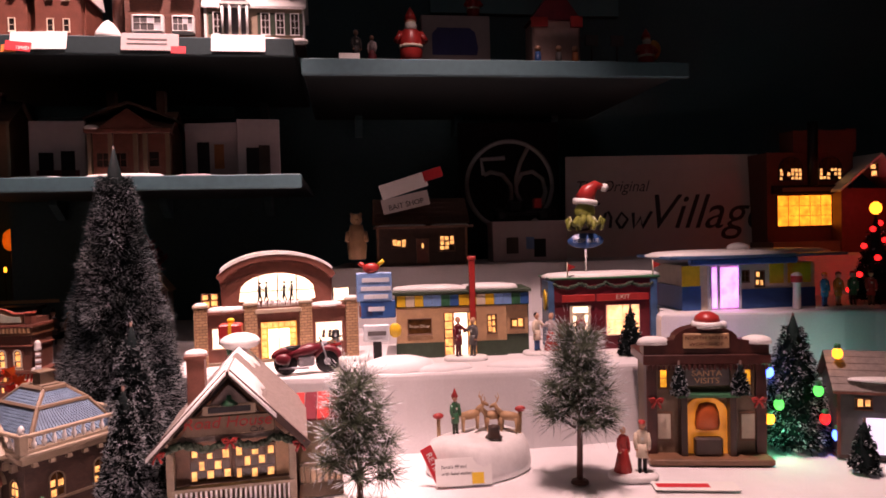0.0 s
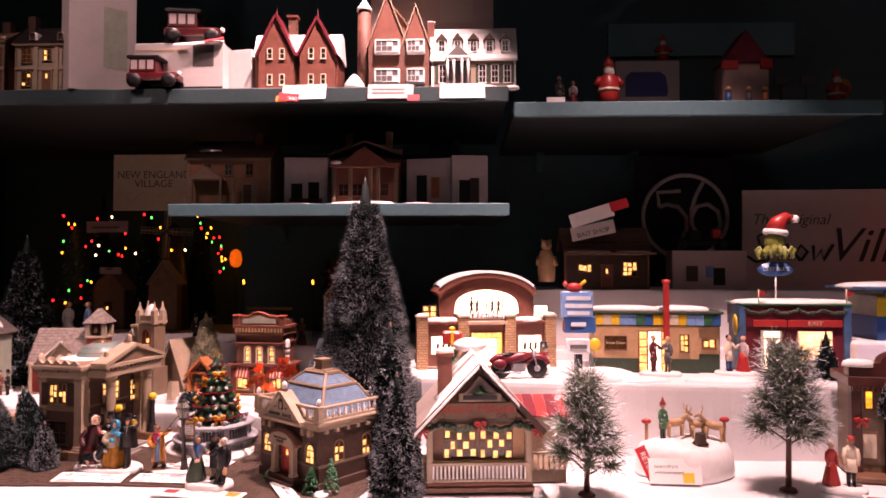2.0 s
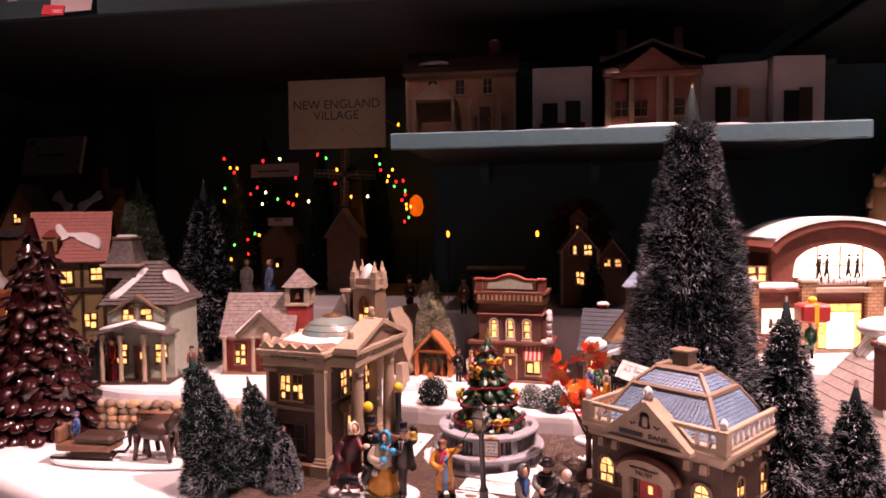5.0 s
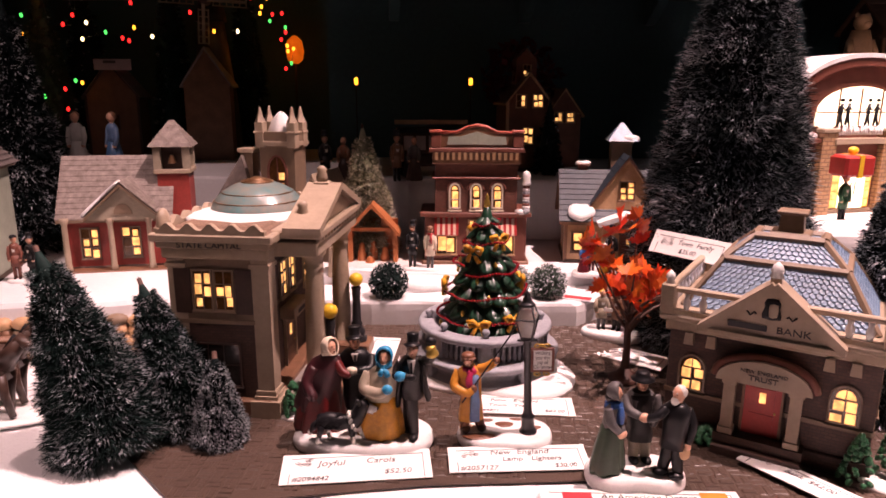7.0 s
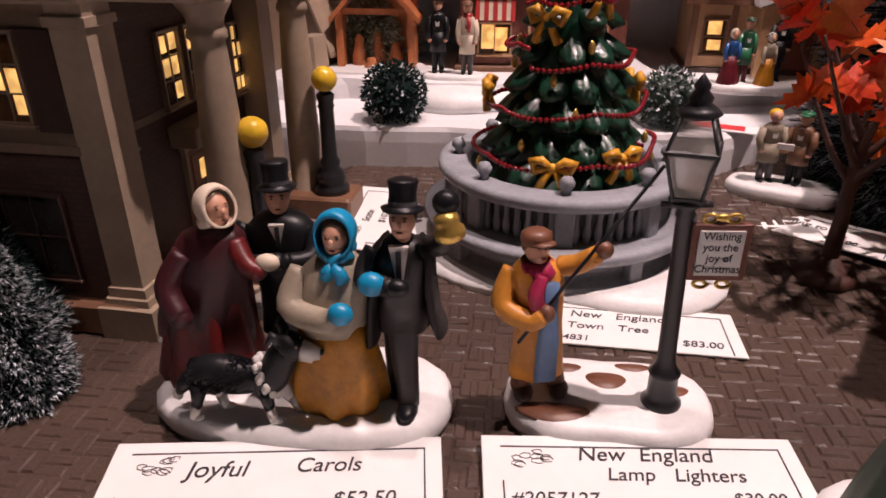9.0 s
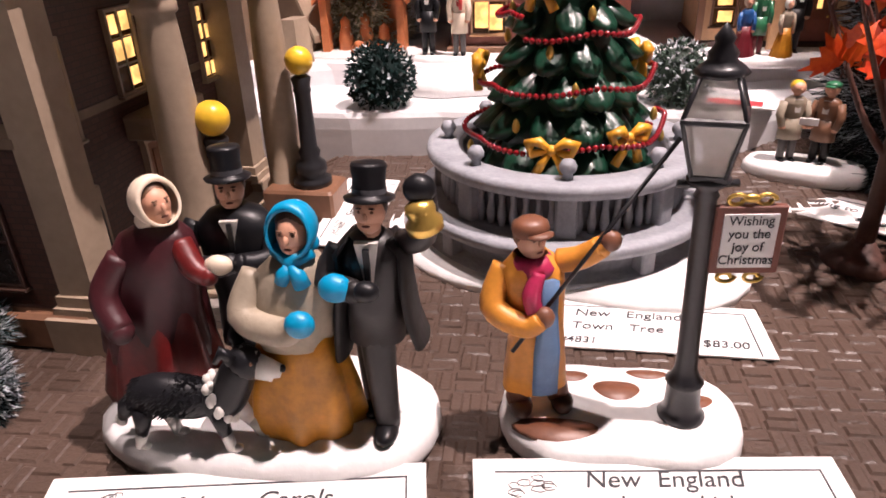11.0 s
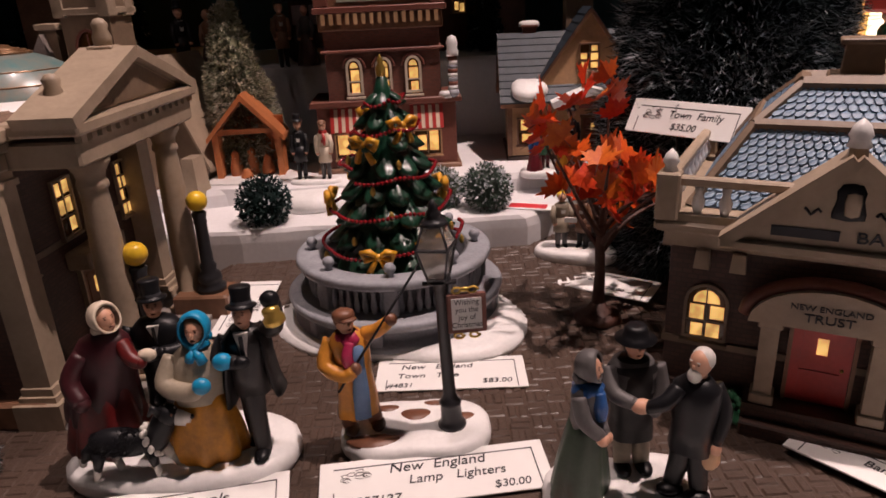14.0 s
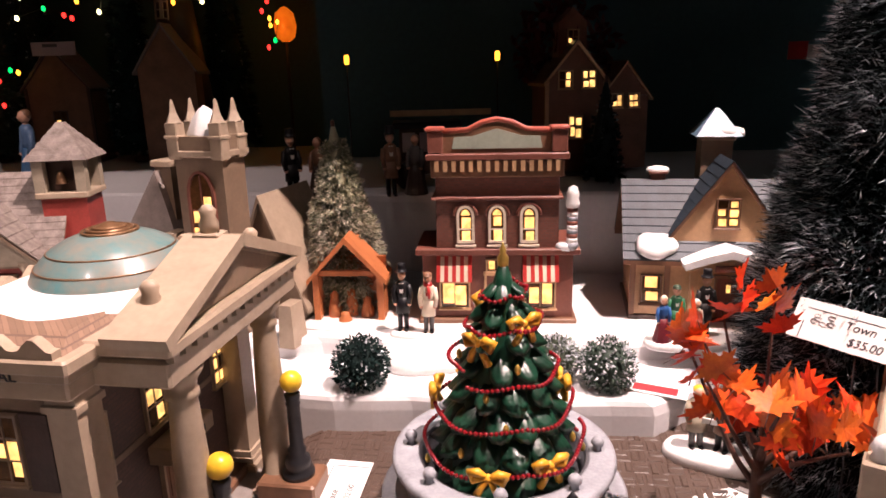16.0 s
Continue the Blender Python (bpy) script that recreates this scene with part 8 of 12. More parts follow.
s.lathe([(0.052, 0.122), (0.050, 0.132), (0.036, 0.146), (0.026, 0.152), (0.020, 0.166), (0.004, 0.174)], CERSNOW, 20, (0, 0.035), ripple=0.06)
part("snow_cap", s, kiln, "white snow cap")
bulb("oven_glow", (-1.885, 1.245, 0.165), 0.02, (1.0, 0.38, 0.08))
for x, y, z, h, top, low, hair, face in ((-1.828, 1.236, 0.085, 0.10, GREYCLOTH, HAIRW, HAIRW, 20), (-1.512, 1.190, 0.064, 0.086, LBLUECLOTH, ICE, HAIRW, -10), (-1.486, 1.200, 0.064, 0.098, GREYCLOTH, TAUPE, BOWGOLD, 15), (-1.464, 1.170, 0.064, 0.080, RED, DRED, BROWN, -25)):
    s = Shape()
    person(s, 0, 0, 0, h, face, top, low, None, hair, True)
    solo("villager_figurine", s, "small ceramic lady in long coat near the green house" if x > -1.6 else "small grey ceramic figure beside the clay oven", "figurine", x, y, z)
for x, top, low, face in ((-1.430, HAIRW, HAIRW, 10), (-1.368, LBLUECLOTH, DENIM, -30)):
    s = Shape()
    person(s, 0, 0, 0, 0.105, face, top, low, None, BROWN, True)
    solo("dancer_figurine", s, "small ceramic lady in pale dress behind the schoolhouse", "figurine", x, 1.545, 0.160)

# nativity stable
nt_ = thing("nativity_stable", "small terracotta nativity stable with plain kneeling shapes", "nativity", -0.905, 1.338, 0.0625, 3)
s = Shape()
s.box(-0.034, -0.028, 0.0, 0.03, 0, 0.048, TERRA)
s.box(0.028, 0.034, 0.0, 0.03, 0, 0.048, TERRA)
s.box(-0.034, 0.034, 0.026, 0.030, 0, 0.060, TERRA)
part("stable_wall", s, nt_)
s = Shape()
gable_roof(s, -0.032, 0.032, 0.0, 0.03, 0.046, 0.034, TERRA, 0.006, 0.005)
part("roof", s, nt_)
s = Shape()
s.box(-0.030, 0.030, 0.004, 0.009, 0.046, 0.051, TERRA)
part("beam", s, nt_)
s = Shape()
for x, y, hh in ((-0.016, 0.012, 0.030), (0.0, 0.016, 0.032), (0.016, 0.012, 0.024), (-0.004, 0.0, 0.012)):
    s.lathe([(0.007, 0), (0.0065, hh * 0.4), (0.004, hh * 0.7), (0.0042, hh * 0.85), (0.0, hh)], TERRA, 10, (x, y))
part("nativity_group", s, nt_)
s = Shape()
s.plate(blob(0.11, 0.05), 0, 0.003, CERSNOW)
part("base", s, nt_)
s = Shape()
snow_foot(s, blob(0.05, 0.026), 0.006)
person(s, -0.013, 0.0, 0.006, 0.060, 0, BLACK, BLACK, BLACK, BROWN)
person(s, 0.011, -0.004, 0.006, 0.058, 0, CREAM, GREYCLOTH, BROWN, BROWN, hatkind="cap", scarf=RED)
solo("shopkeeper_figurine", s, "two small ceramic men outside the brick shop", "figurine", -0.834, 1.308, 0.0625, 0)
s = Shape()
snow_patch(s, 0, 0, 0.09, 0.06, 0.0, 0.012, 7)
solo("snow_mound", s, "soft white moulded snow mound", "snow mound", -0.83, 1.285, 0.050)
card("white price card with red sticker under the riser bush", -0.640, 1.245, -20, 0.06, 0.018, (), False, sketch=False, stickers=((REDPAPER, -0.012, 0.022, -0.006, 0.006),), z=0.0475)
prop = card("propped white handwritten price card on a thin wire stand", -0.541, 1.134, -50, 0.088, 0.026, (("Town  Family", 0.008, -0.15, 0.15), ("$35.00", 0.0075, -0.1, -0.2)), tip=58, z=0.140)
s = Shape()
reach = prop.matrix_world.inverted() @ Vector((-0.535, 1.128, 0.0))
s.tube([(-0.006, 0, -0.0006), tuple(reach + Vector((-0.010, 0, 0)))], 0.0007, IRON, 6)
s.tube([(0.006, 0, -0.0006), tuple(reach + Vector((0.010, 0, 0)))], 0.0007, IRON, 6)
part("wire_stand", s, prop, "thin dark wire stand")

# chocolate glazed tree
ct = thing("glazed_tree", "dark chocolate brown glazed ceramic tree with twin tops", "tree", -1.535, 1.075, 0.0)
rnd = random.Random(33)
for ox, hh, rr in ((0.0, 0.365, 0.100), (0.040, 0.325, 0.06)):
    s = Shape()
    s.lathe([(rr * 0.8, 0.01), (rr * 0.55, hh * 0.35), (rr * 0.3, hh * 0.7), (0.004, hh * 0.99)], CHOC, 16, (ox, 0))
    for i in range(13):
        t = i / 13
        r, size = rr * (1 - t) ** 0.9 + 0.004, 0.019 * (1 - 0.5 * t)
        n = max(5, int(2 * math.pi * r / (size * 1.25)))
        for j in range(n):
            a = 2 * math.pi * (j + 0.5 * (i % 2) + rnd.uniform(-0.3, 0.3)) / n
            q = rnd.uniform(0.58, 0.86)
            at = pose(ox + r * math.cos(a) * q, r * math.sin(a) * q, hh * (0.03 + 0.95 * t + rnd.uniform(-0.022, 0.022)), 0, 0, math.degrees(a) - 90) @ pose(0, 0, 0, rnd.uniform(-55, -22), 0, 0) @ Matrix.Scale(rnd.uniform(0.8, 1.15), 4)
            s.ball((0, size * 0.6, 0), (size * 0.70, size * 1.0, size * 0.26), CHOC, 9, at, 5)
    part("crown", s, ct, "shiny dark brown lobed crown")
part("trunk", Shape().lathe([(0.03, 0), (0.02, 0.02), (0.018, 0.05)], CHOC, 12), ct)

# horse-drawn sleigh
s = Shape()
snow_foot(s, blob(0.20, 0.055), 0.004)


def horse(s, at, m):
    s.tube([(-0.026, 0, 0.040), (-0.012, 0, 0.041), (0.006, 0, 0.040), (0.020, 0, 0.043)], [0.010, 0.0125, 0.0125, 0.0105], m, 12, at=at)
    s.tube([(0.018, 0, 0.046), (0.028, 0, 0.058), (0.034, 0, 0.066)], [0.0090, 0.0066, 0.005], m, 10, at=at)
    s.tube([(0.031, 0, 0.068), (0.040, 0, 0.062), (0.047, 0, 0.056)], [0.0048, 0.0045, 0.0030], m, 10, at=at)
    for lx, e, f in ((-0.024, -1, -0.006), (-0.022, 1, 0.005), (0.016, -1, 0.007), (0.018, 1, -0.003)):
        s.tube([(lx, e * 0.006, 0.038), (lx + f * 0.4, e * 0.006, 0.021), (lx + f, e * 0.006, 0.002)], [0.0062, 0.0034, 0.0028], m, 8, at=at)
    s.tube([(-0.034, 0, 0.046), (-0.041, 0, 0.034), (-0.041, 0, 0.018)], [0.003, 0.004, 0.0015], BLACK, 7, at=at)
    s.tube([(0.022, 0, 0.058), (0.030, 0, 0.070)], [0.003, 0.002], BLACK, 6, at=at)


horse(s, pose(0.048, -0.006, 0.004, 0, 0, -6) @ Matrix.Scale(0.95, 4), DBROWN)
horse(s, pose(0.046, 0.018, 0.004, 0, 0, -6) @ Matrix.Scale(0.95, 4), DBROWN)
s.tube([(-0.092, -0.012, 0.006), (-0.05, -0.012, 0.005), (-0.01, -0.012, 0.006), (-0.002, -0.012, 0.016)], 0.0018, BLACK, 6)
s.tube([(-0.092, 0.016, 0.006), (-0.05, 0.016, 0.005), (-0.01, 0.016, 0.006), (-0.002, 0.016, 0.016)], 0.0018, BLACK, 6)
s.box(-0.085, -0.012, -0.014, 0.018, 0.014, 0.024, BROWN, bevel=0.002)
s.box(-0.085, -0.078, -0.014, 0.018, 0.024, 0.044, BROWN, bevel=0.002)
s.box(-0.060, -0.008, -0.014, 0.018, 0.024, 0.034, DBROWN, bevel=0.003)
person(s, -0.066, 0.002, 0.014, 0.048, -20, BLUE, GREYCLOTH, BLUE, BROWN, hatkind="cap")
s.tube([(-0.01, 0, 0.024), (0.02, 0, 0.040), (0.06, 0, 0.044)], 0.0012, BLACK, 6)
for i in range(12):
    s.tube([(0.0, 0.030 + 0.002 * (i % 4), 0.046 + 0.003 * (i // 4)), (0.06, 0.030 + 0.002 * (i % 4), 0.046 + 0.003 * (i // 4))], 0.0024, BROWN, 6)
s.grow(0, (0, 0, 0), 1.18)
solo("horse_sleigh", s, "ceramic sleigh with blue driver and two brown horses", "figurine", -1.268, 0.985, 0.0, 10)
for i, (x, y) in enumerate(((-1.57, 1.215), (-1.545, 1.225), (-1.325, 1.222))):
    s = Shape()
    snow_foot(s, blob(0.04, 0.026), 0.006)
    person(s, -0.008, 0, 0.005, 0.058, 15, (BOTTLE, RED, BRICKRED, STONE2)[i], (GREYCLOTH, DRED, BRICKRED, STONE2)[i], (CREAM, GREYCLOTH, BLACK, BROWN)[i], BROWN, i < 2, hatkind="bonnet" if i < 2 else "cap")
    person(s, 0.010, 0.003, 0.005, 0.056, -15, (DRED, GREYCLOTH, CHARCOAL, TAUPE)[i], (DRED, BLACK, BLACK, BROWN)[i], BLACK, BROWN)
    solo("villager_figurine", s, "pair of small ceramic villagers on the snow ledge", "figurine", x, y, 0.062, 0, "villagers")
rnd = random.Random(77)
rubble = thing("stone_wall", "low tan rubble stone wall against the riser", "wall", -1.43, 1.104, 0.0, 9)
for j in range(4):
    x = -0.01 + 0.006 * (j % 2)
    while x < 0.30:
        w_ = rnd.uniform(0.012, 0.026)
        s = Shape()
        s.ball((0, 0, 0), (w_ * 0.56, 0.009, 0.0078), (TAN, STONE, BROWN, STONE2)[rnd.randrange(4)], 9, pose(x + w_ / 2, rnd.uniform(-0.002, 0.002), 0.0062 + 0.0122 * j + rnd.uniform(-0.001, 0.001), rnd.uniform(-8, 8), rnd.uniform(-10, 10), 0), 6)
        part("stone", s, rubble)
        x += w_

# ---- roadhouse cafe ----
rh = thing("roadhouse_cafe", "roadhouse cafe with snowy gable, painted sign and lit windows", "ceramic house", -0.211, 0.997, 0.0, 13)
s = Shape()
s.box(-0.088, 0.088, -0.022, 0.17, 0, 0.010, BROWN, bevel=0.002)
s.box(-0.082, 0.082, 0.0, 0.165, 0.010, 0.112, STONE2)
s.box(-0.084, 0.084, -0.018, 0.0, 0.010, 0.016, BRICKRED, bevel=0.001)
s.prism([(-0.078, 0.108), (0.078, 0.108), (0, 0.188)], 0.0, 0.165, BROWN)
part("body", s, rh, "pale clapboard walls")
for e in (-1, 1):
    part("porch_post", Shape().box(e * 0.079 - 0.005, e * 0.079 + 0.005, -0.020, -0.010, 0.016, 0.110, STONE2, bevel=0.0008), rh)
part("porch_back", Shape().box(-0.075, 0.075, -0.0012, 0.0, 0.046, 0.104, BROWN), rh, "brown timber window wall")
part("window_sill", Shape().box(-0.080, 0.080, -0.021, -0.010, 0.043, 0.048, STONE2, bevel=0.0008), rh)
for i in range(24):
    x = -0.073 + i * 0.00635
    part("baluster", Shape().box(x - 0.0014, x + 0.0014, -0.017, -0.0145, 0.020, 0.043, CERSNOW), rh)
part("rail", Shape().box(-0.078, 0.078, -0.018, -0.013, 0.0165, 0.0205, STONE2), rh)
window(rh, on_wall(-0.030, -0.0015, 0.050), 0.052, 0.044, 5, 3, BROWN, 0, -1, 71)
window(rh, on_wall(0.028, -0.0015, 0.050), 0.052, 0.044, 5, 3, BROWN, 0, -1, 75)
part("canvas_blind", Shape().box(0.056, 0.074, -0.0022, -0.0014, 0.050, 0.10, TAN), rh)
r = Shape()
gable_roof(r, -0.082, 0.082, -0.022, 0.17, 0.112, 0.086, ROOFGREY, 0.018, 0.006)
rf = part("roof", r, rh)
r = Shape()
shingle_rows(r, -0.082, 0.082, -0.022, 0.17, 0.112, 0.086, ROOFGREY, 0.018, 11, thick=0.006)
part("shingle_course", r, rf, "grey shingle courses")
for e in (-1, 1):
    s = Shape()
    a, b = Vector((0, 0.204)), Vector((e * 0.101, 0.099))
    d2 = (b - a).normalized() * 0.0045
    n2 = Vector((-d2.y, d2.x))
    s.prism([(a.x - n2.x, a.y - n2.y), (b.x - n2.x, b.y - n2.y), (b.x + n2.x, b.y + n2.y), (a.x + n2.x, a.y + n2.y)], -0.043, -0.038, DBROWN)
    part("bargeboard", s, rh, "dark brown bargeboard")
s = Shape()
s.prism([(-0.070, 0.112), (0.070, 0.112), (0, 0.186)], -0.030, -0.026, ROOFGREY)
gb = part("gable_board", s, rh, "dark gable board")
s = Shape()
s.box(-0.058, 0.058, -0.033, -0.0295, 0.119, 0.146, STONE, bevel=0.002)
s.box(-0.034, 0.034, -0.0325, -0.0295, 0.1465, 0.160, STONE2, bevel=0.001)
sg = part("sign", s, gb, "tan cafe sign board")
s = Shape()
s.box(-0.027, 0.027, -0.0335, -0.0323, 0.1495, 0.157, INK)
part("lettering_bar", s, sg)
lettering("Road House", 0.0215, RED, sg, pose(-0.003, -0.0336, 0.1365) @ UPRIGHT, shear=0.2, squeeze=1.05)
lettering("Cafe", 0.0100, INK, sg, pose(0.034, -0.0337, 0.1245) @ UPRIGHT, shear=0.15)
s = Shape()
s.lathe([(0.012, 0), (0.008, 0.004), (0.003, 0.007), (0.003, 0.012)], GREEN, 14, at=pose(0, -0.034, 0.160))
part("gable_lamp", s, rh, "green enamel gable lamp")
s = Shape()
rnd = random.Random(9)
for i in range(130):
    t = i / 129 * 2 - 1
    s.ball((t * 0.086, -0.0345 + rnd.uniform(-0.002, 0.002), 0.107 + 0.004 * math.cos(t * 9) + rnd.uniform(-0.0025, 0.0025)), 0.0042, BOTTLE, 6, k=3)
part("garland", s, rh, "dark green pine garland")
for x, zz in ((-0.090, 0.102), (0.090, 0.102), (0.0, 0.113)):
    s = Shape()
    bow(s, pose(x, -0.040, zz), 1.2, RED)
    part("bow", s, rh, "red bow")
s = Shape()
for e, y0, y1, t0, t1, sd in ((-1, -0.045, 0.06, 0.02, 0.98, 1), (1, -0.045, 0.05, 0.02, 0.55, 2), (-1, 0.10, 0.19, 0.0, 0.35, 3), (1, 0.1, 0.19, 0.0, 0.3, 4)):
    rnd = random.Random(sd)
    n = 12
    lo, hi = [], []
    for i in range(n + 1):
        u = i / n
        y = y0 + (y1 - y0) * u
        wob = 0.10 * math.sin(u * 7 + sd) + 0.05 * math.sin(u * 17)
        for t, arr in ((t0, lo), (t1 * (0.55 + 0.45 * (1 - u)) + wob * 0.6, hi)):
            x = e * 0.100 * t
            zz = 0.198 + 0.0085 - 0.1045 * t
            arr.append((x, y, zz))
    for i in range(n):
        q = [lo[i], lo[i + 1], hi[i + 1], hi[i]]
        s.loft([[(x, y, zz - 0.004) for x, y, zz in q], [(x, y, zz + 0.002) for x, y, zz in q]], CERSNOW, True)
part("roof_snow", s, rh, "thick white roof snow")
s = Shape()
s.box(-0.064, -0.040, 0.045, 0.069, 0.14, 0.212, BRICKRED)
s.box(-0.067, -0.037, 0.042, 0.072, 0.208, 0.214, BRICKRED, bevel=0.001)
snow_patch(s, -0.052, 0.057, 0.028, 0.028, 0.214, 0.006, 3, n=14)
part("chimney", s, rh, "red brick chimney")
s = Shape()
s.ball((0.0, 0.165, 0.212), (0.032, 0.03, 0.014), CERSNOW, 14)
part("ridge_snow", s, rh, "white ridge snow")
# side deck with rail
s = Shape()
s.box(0.088, 0.150, 0.03, 0.12, 0.0, 0.020, STONE)
dk = part("side_deck", s, rh)
for i in range(7):
    part("baluster", Shape().box(0.092 + i * 0.009, 0.095 + i * 0.009, 0.028, 0.031, 0.020, 0.046, STONE2), dk)
part("rail", Shape().box(0.088, 0.152, 0.027, 0.032, 0.046, 0.050, STONE2), dk)

# long-needled pines


def pine(label, x, y, z, h, r, seed, clusters=26, lower=0.32):
    rnd = random.Random(seed)
    ob = thing("pine_tree", label, "tree", x, y, z, 0, "long-needled pines")
    s = Shape()
    s.lathe([(0.014, 0), (0.012, 0.004), (0.006, 0.006)], BARK, 10)
    s.tube([(0, 0, 0.004), (0.002, 0.001, h * 0.4), (-0.001, 0, h * 0.8)], [0.0048, 0.004, 0.002], BARK, 8)
    nd, fv = Shape(), []
    cv, cf, wv, wf = [], [], [], []
    for i in range(clusters):
        t = i / (clusters - 1)
        a = i * 2.399
        zc = h * (lower + (0.93 - lower) * t)
        rc = r * (0.62 + 0.2 * math.sin(i * 1.7)) * (1.05 - 0.62 * t)
        p = Vector((rc * math.cos(a), rc * math.sin(a), zc + 0.01))
        s.tube([(0, 0, zc - 0.012), tuple(p * 0.6 + Vector((0, 0, zc * 0.4))), tuple(p)], [0.0018, 0.0013, 0.0009], BARK, 5)
        out = (p - Vector((0, 0, zc - 0.01))).normalized()
        for j in range(170):
            d = (out * rnd.uniform(-0.2, 0.9) + Vector((rnd.gauss(0, 1), rnd.gauss(0, 1), rnd.gauss(0, 0.8))).normalized() * 0.95).normalized()
            L = r * rnd.uniform(0.32, 0.62)
            q = p - out * rnd.uniform(0, 0.5) * rc
            e = d.orthogonal().normalized() * 0.0006
            k = len(cv)
            cv += [q - e, q + e, q + d * L]
            cf.append((k, k + 1, k + 2))
            if rnd.random() < 0.42:
                k = len(wv)
                g = e * 1.3
                m0 = q + d * L * 0.72
                wv += [m0 - g, m0 + g, q + d * L * 1.02]
                wf.append((k, k + 1, k + 2))
    part("trunk", s, ob, "brown trunk with thin branches")
    nd.add(cv, cf, PINE)
    tagged(part("needles", nd, ob, "grey green long needles"), kind="stuff")
    w_ = Shape()
    w_.add(wv, wf, FROST)
    tagged(part("frosting", w_, ob, "white frosted needle ends"), kind="stuff")
    return ob


pine("long-needled green pine tree with brown trunk", 0.278, 1.082, 0.0, 0.235, 0.072, 41, 28, 0.36)
pine("short frosted long-needled pine beside the cafe", -0.040, 1.000, 0.0, 0.190, 0.068, 42, 26, 0.22)

# snow rock with elf and deer, red banner card
s = Shape()
rnd = random.Random(6)
rings = []
for q, zz in ((0.98, 0), (1.0, 0.012), (0.96, 0.035), (0.88, 0.050), (0.70, 0.056), (0.3, 0.058)):
    rings.append([(0.081 * q * math.cos(a) * (1 + 0.06 * math.sin(2 * a + 1)), 0.060 * q * math.sin(a) * (1 + 0.08 * math.sin(3 * a)), zz + 0.004 * math.sin(2 * a) * (zz > 0.03)) for a in [2 * math.pi * i / 40 for i in range(40)]])
s.loft(rings, CERSNOW, True)
person(s, -0.036, 0.0, 0.057, 0.066, 30, GREEN, BOTTLE, RED, BROWN, hatkind="cap")
s.lathe([(0.006, 0), (0.003, 0.006), (0.0, 0.014)], RED, 10, (-0.036, 0.0), at=pose(0, 0, 0.118))
for ox, oy, yaw in ((0.026, 0.012, 200), (0.050, 0.002, 160), (-0.008, 0.02, 10)):
    at = pose(ox, oy, 0.056, 0, 0, yaw)
    s.tube([(-0.016, 0, 0.024), (0.0, 0, 0.026), (0.012, 0, 0.027)], [0.0062, 0.0076, 0.0066], TAN, 10, at=at)
    s.tube([(0.011, 0, 0.029), (0.019, 0, 0.038), (0.021, 0, 0.043)], [0.005, 0.0036, 0.0032], TAN, 8, at=at)
    s.tube([(0.019, 0, 0.044), (0.026, 0, 0.041), (0.030, 0, 0.038)], [0.0034, 0.003, 0.0018], TAN, 8, at=at)
    for lx, e in ((-0.014, -1), (-0.013, 1), (0.010, -1), (0.011, 1)):
        s.tube([(lx, e * 0.004, 0.024), (lx, e * 0.004, 0.012), (lx, e * 0.004, 0)], [0.0034, 0.002, 0.0018], TAN, 7, at=at)
    for e in (-1, 1):
        s.tube([(0.019, e * 0.001, 0.046), (0.016, e * 0.006, 0.054), (0.019, e * 0.009, 0.060)], [0.001, 0.0009, 0.0005], TAN, 5, at=at)
s.lathe([(0.014, 0), (0.010, 0.004), (0.0085, 0.016), (0.009, 0.018)], DBROWN, 12, (0.022, -0.022), at=pose(0, 0, 0.056), ripple=0.12, waves=5)
s.ball((-0.062, 0.01, 0.085), (0.009, 0.006, 0.005), RED, 8)
s.tube([(-0.062, 0.01, 0.05), (-0.062, 0.01, 0.084)], 0.003, TAN, 6)
s.ball((0.070, 0.004, 0.092), (0.009, 0.006, 0.005), RED, 8)
s.tube([(0.068, 0.004, 0.05), (0.070, 0.004, 0.092)], 0.003, TAN, 6)
solo("reindeer_figurine", s, "elf feeding ceramic reindeer on a white snow rock", "figurine", 0.130, 1.150, 0.0, 6)
tag = card("price card with red retired ribbon leaning on the snow rock", 0.105, 1.0835, 6, 0.085, 0.040, (("Santa's Elf and", 0.0072, -0.4, 0.22), ("with hand etched", 0.0072, -0.4, -0.02)), False, sketch=False, tip=72, stickers=((YELLOWPAPER, 0.012, 0.030, -0.018, -0.002),), z=0.020)
s = Shape()
s.box(-0.034, 0.034, -0.009, 0.009, 0, 0.001, REDPAPER)
rib = solo("retired_ribbon", s, "red ribbon tag lettered retired on the snow rock", "tag", 0.072, 1.085, 0.026)
rib.matrix_world = pose(0.062, 1.085, 0.026, 76, 66, 0)
lettering("RETIRED", 0.013, PAPER, rib, pose(0, 0, 0.0012))

# ---- modern shops on the tall riser ----
ar = thing("skating_arena", "brick skating arena with arched snowy roof and bright windows", "ceramic house", -0.2455, 1.388, 0.135, 18)
s = Shape()
s.box(-0.150, 0.150, -0.004, 0.12, 0, 0.006, STONE, bevel=0.001)
s.box(-0.146, 0.146, 0.0, 0.11, 0.006, 0.098, BRICKRED)
s.box(-0.100, 0.100, 0.012, 0.11, 0.098, 0.165, OXBLOOD)
part("body", s, ar)
for x in (-0.143, -0.052, 0.052, 0.143):
    s = Shape()
    s.box(x - 0.012, x + 0.012, -0.010, 0.014, 0.0, 0.112, STONEBRICK)
    s.box(x - 0.014, x + 0.014, -0.012, 0.016, 0.112, 0.117, STONE2, bevel=0.001)
    snow_patch(s, x, 0.002, 0.024, 0.022, 0.117, 0.004, int(x * 999) + 200, n=14)
    part("stone_pier", s, ar, "tan rubble stone pier")
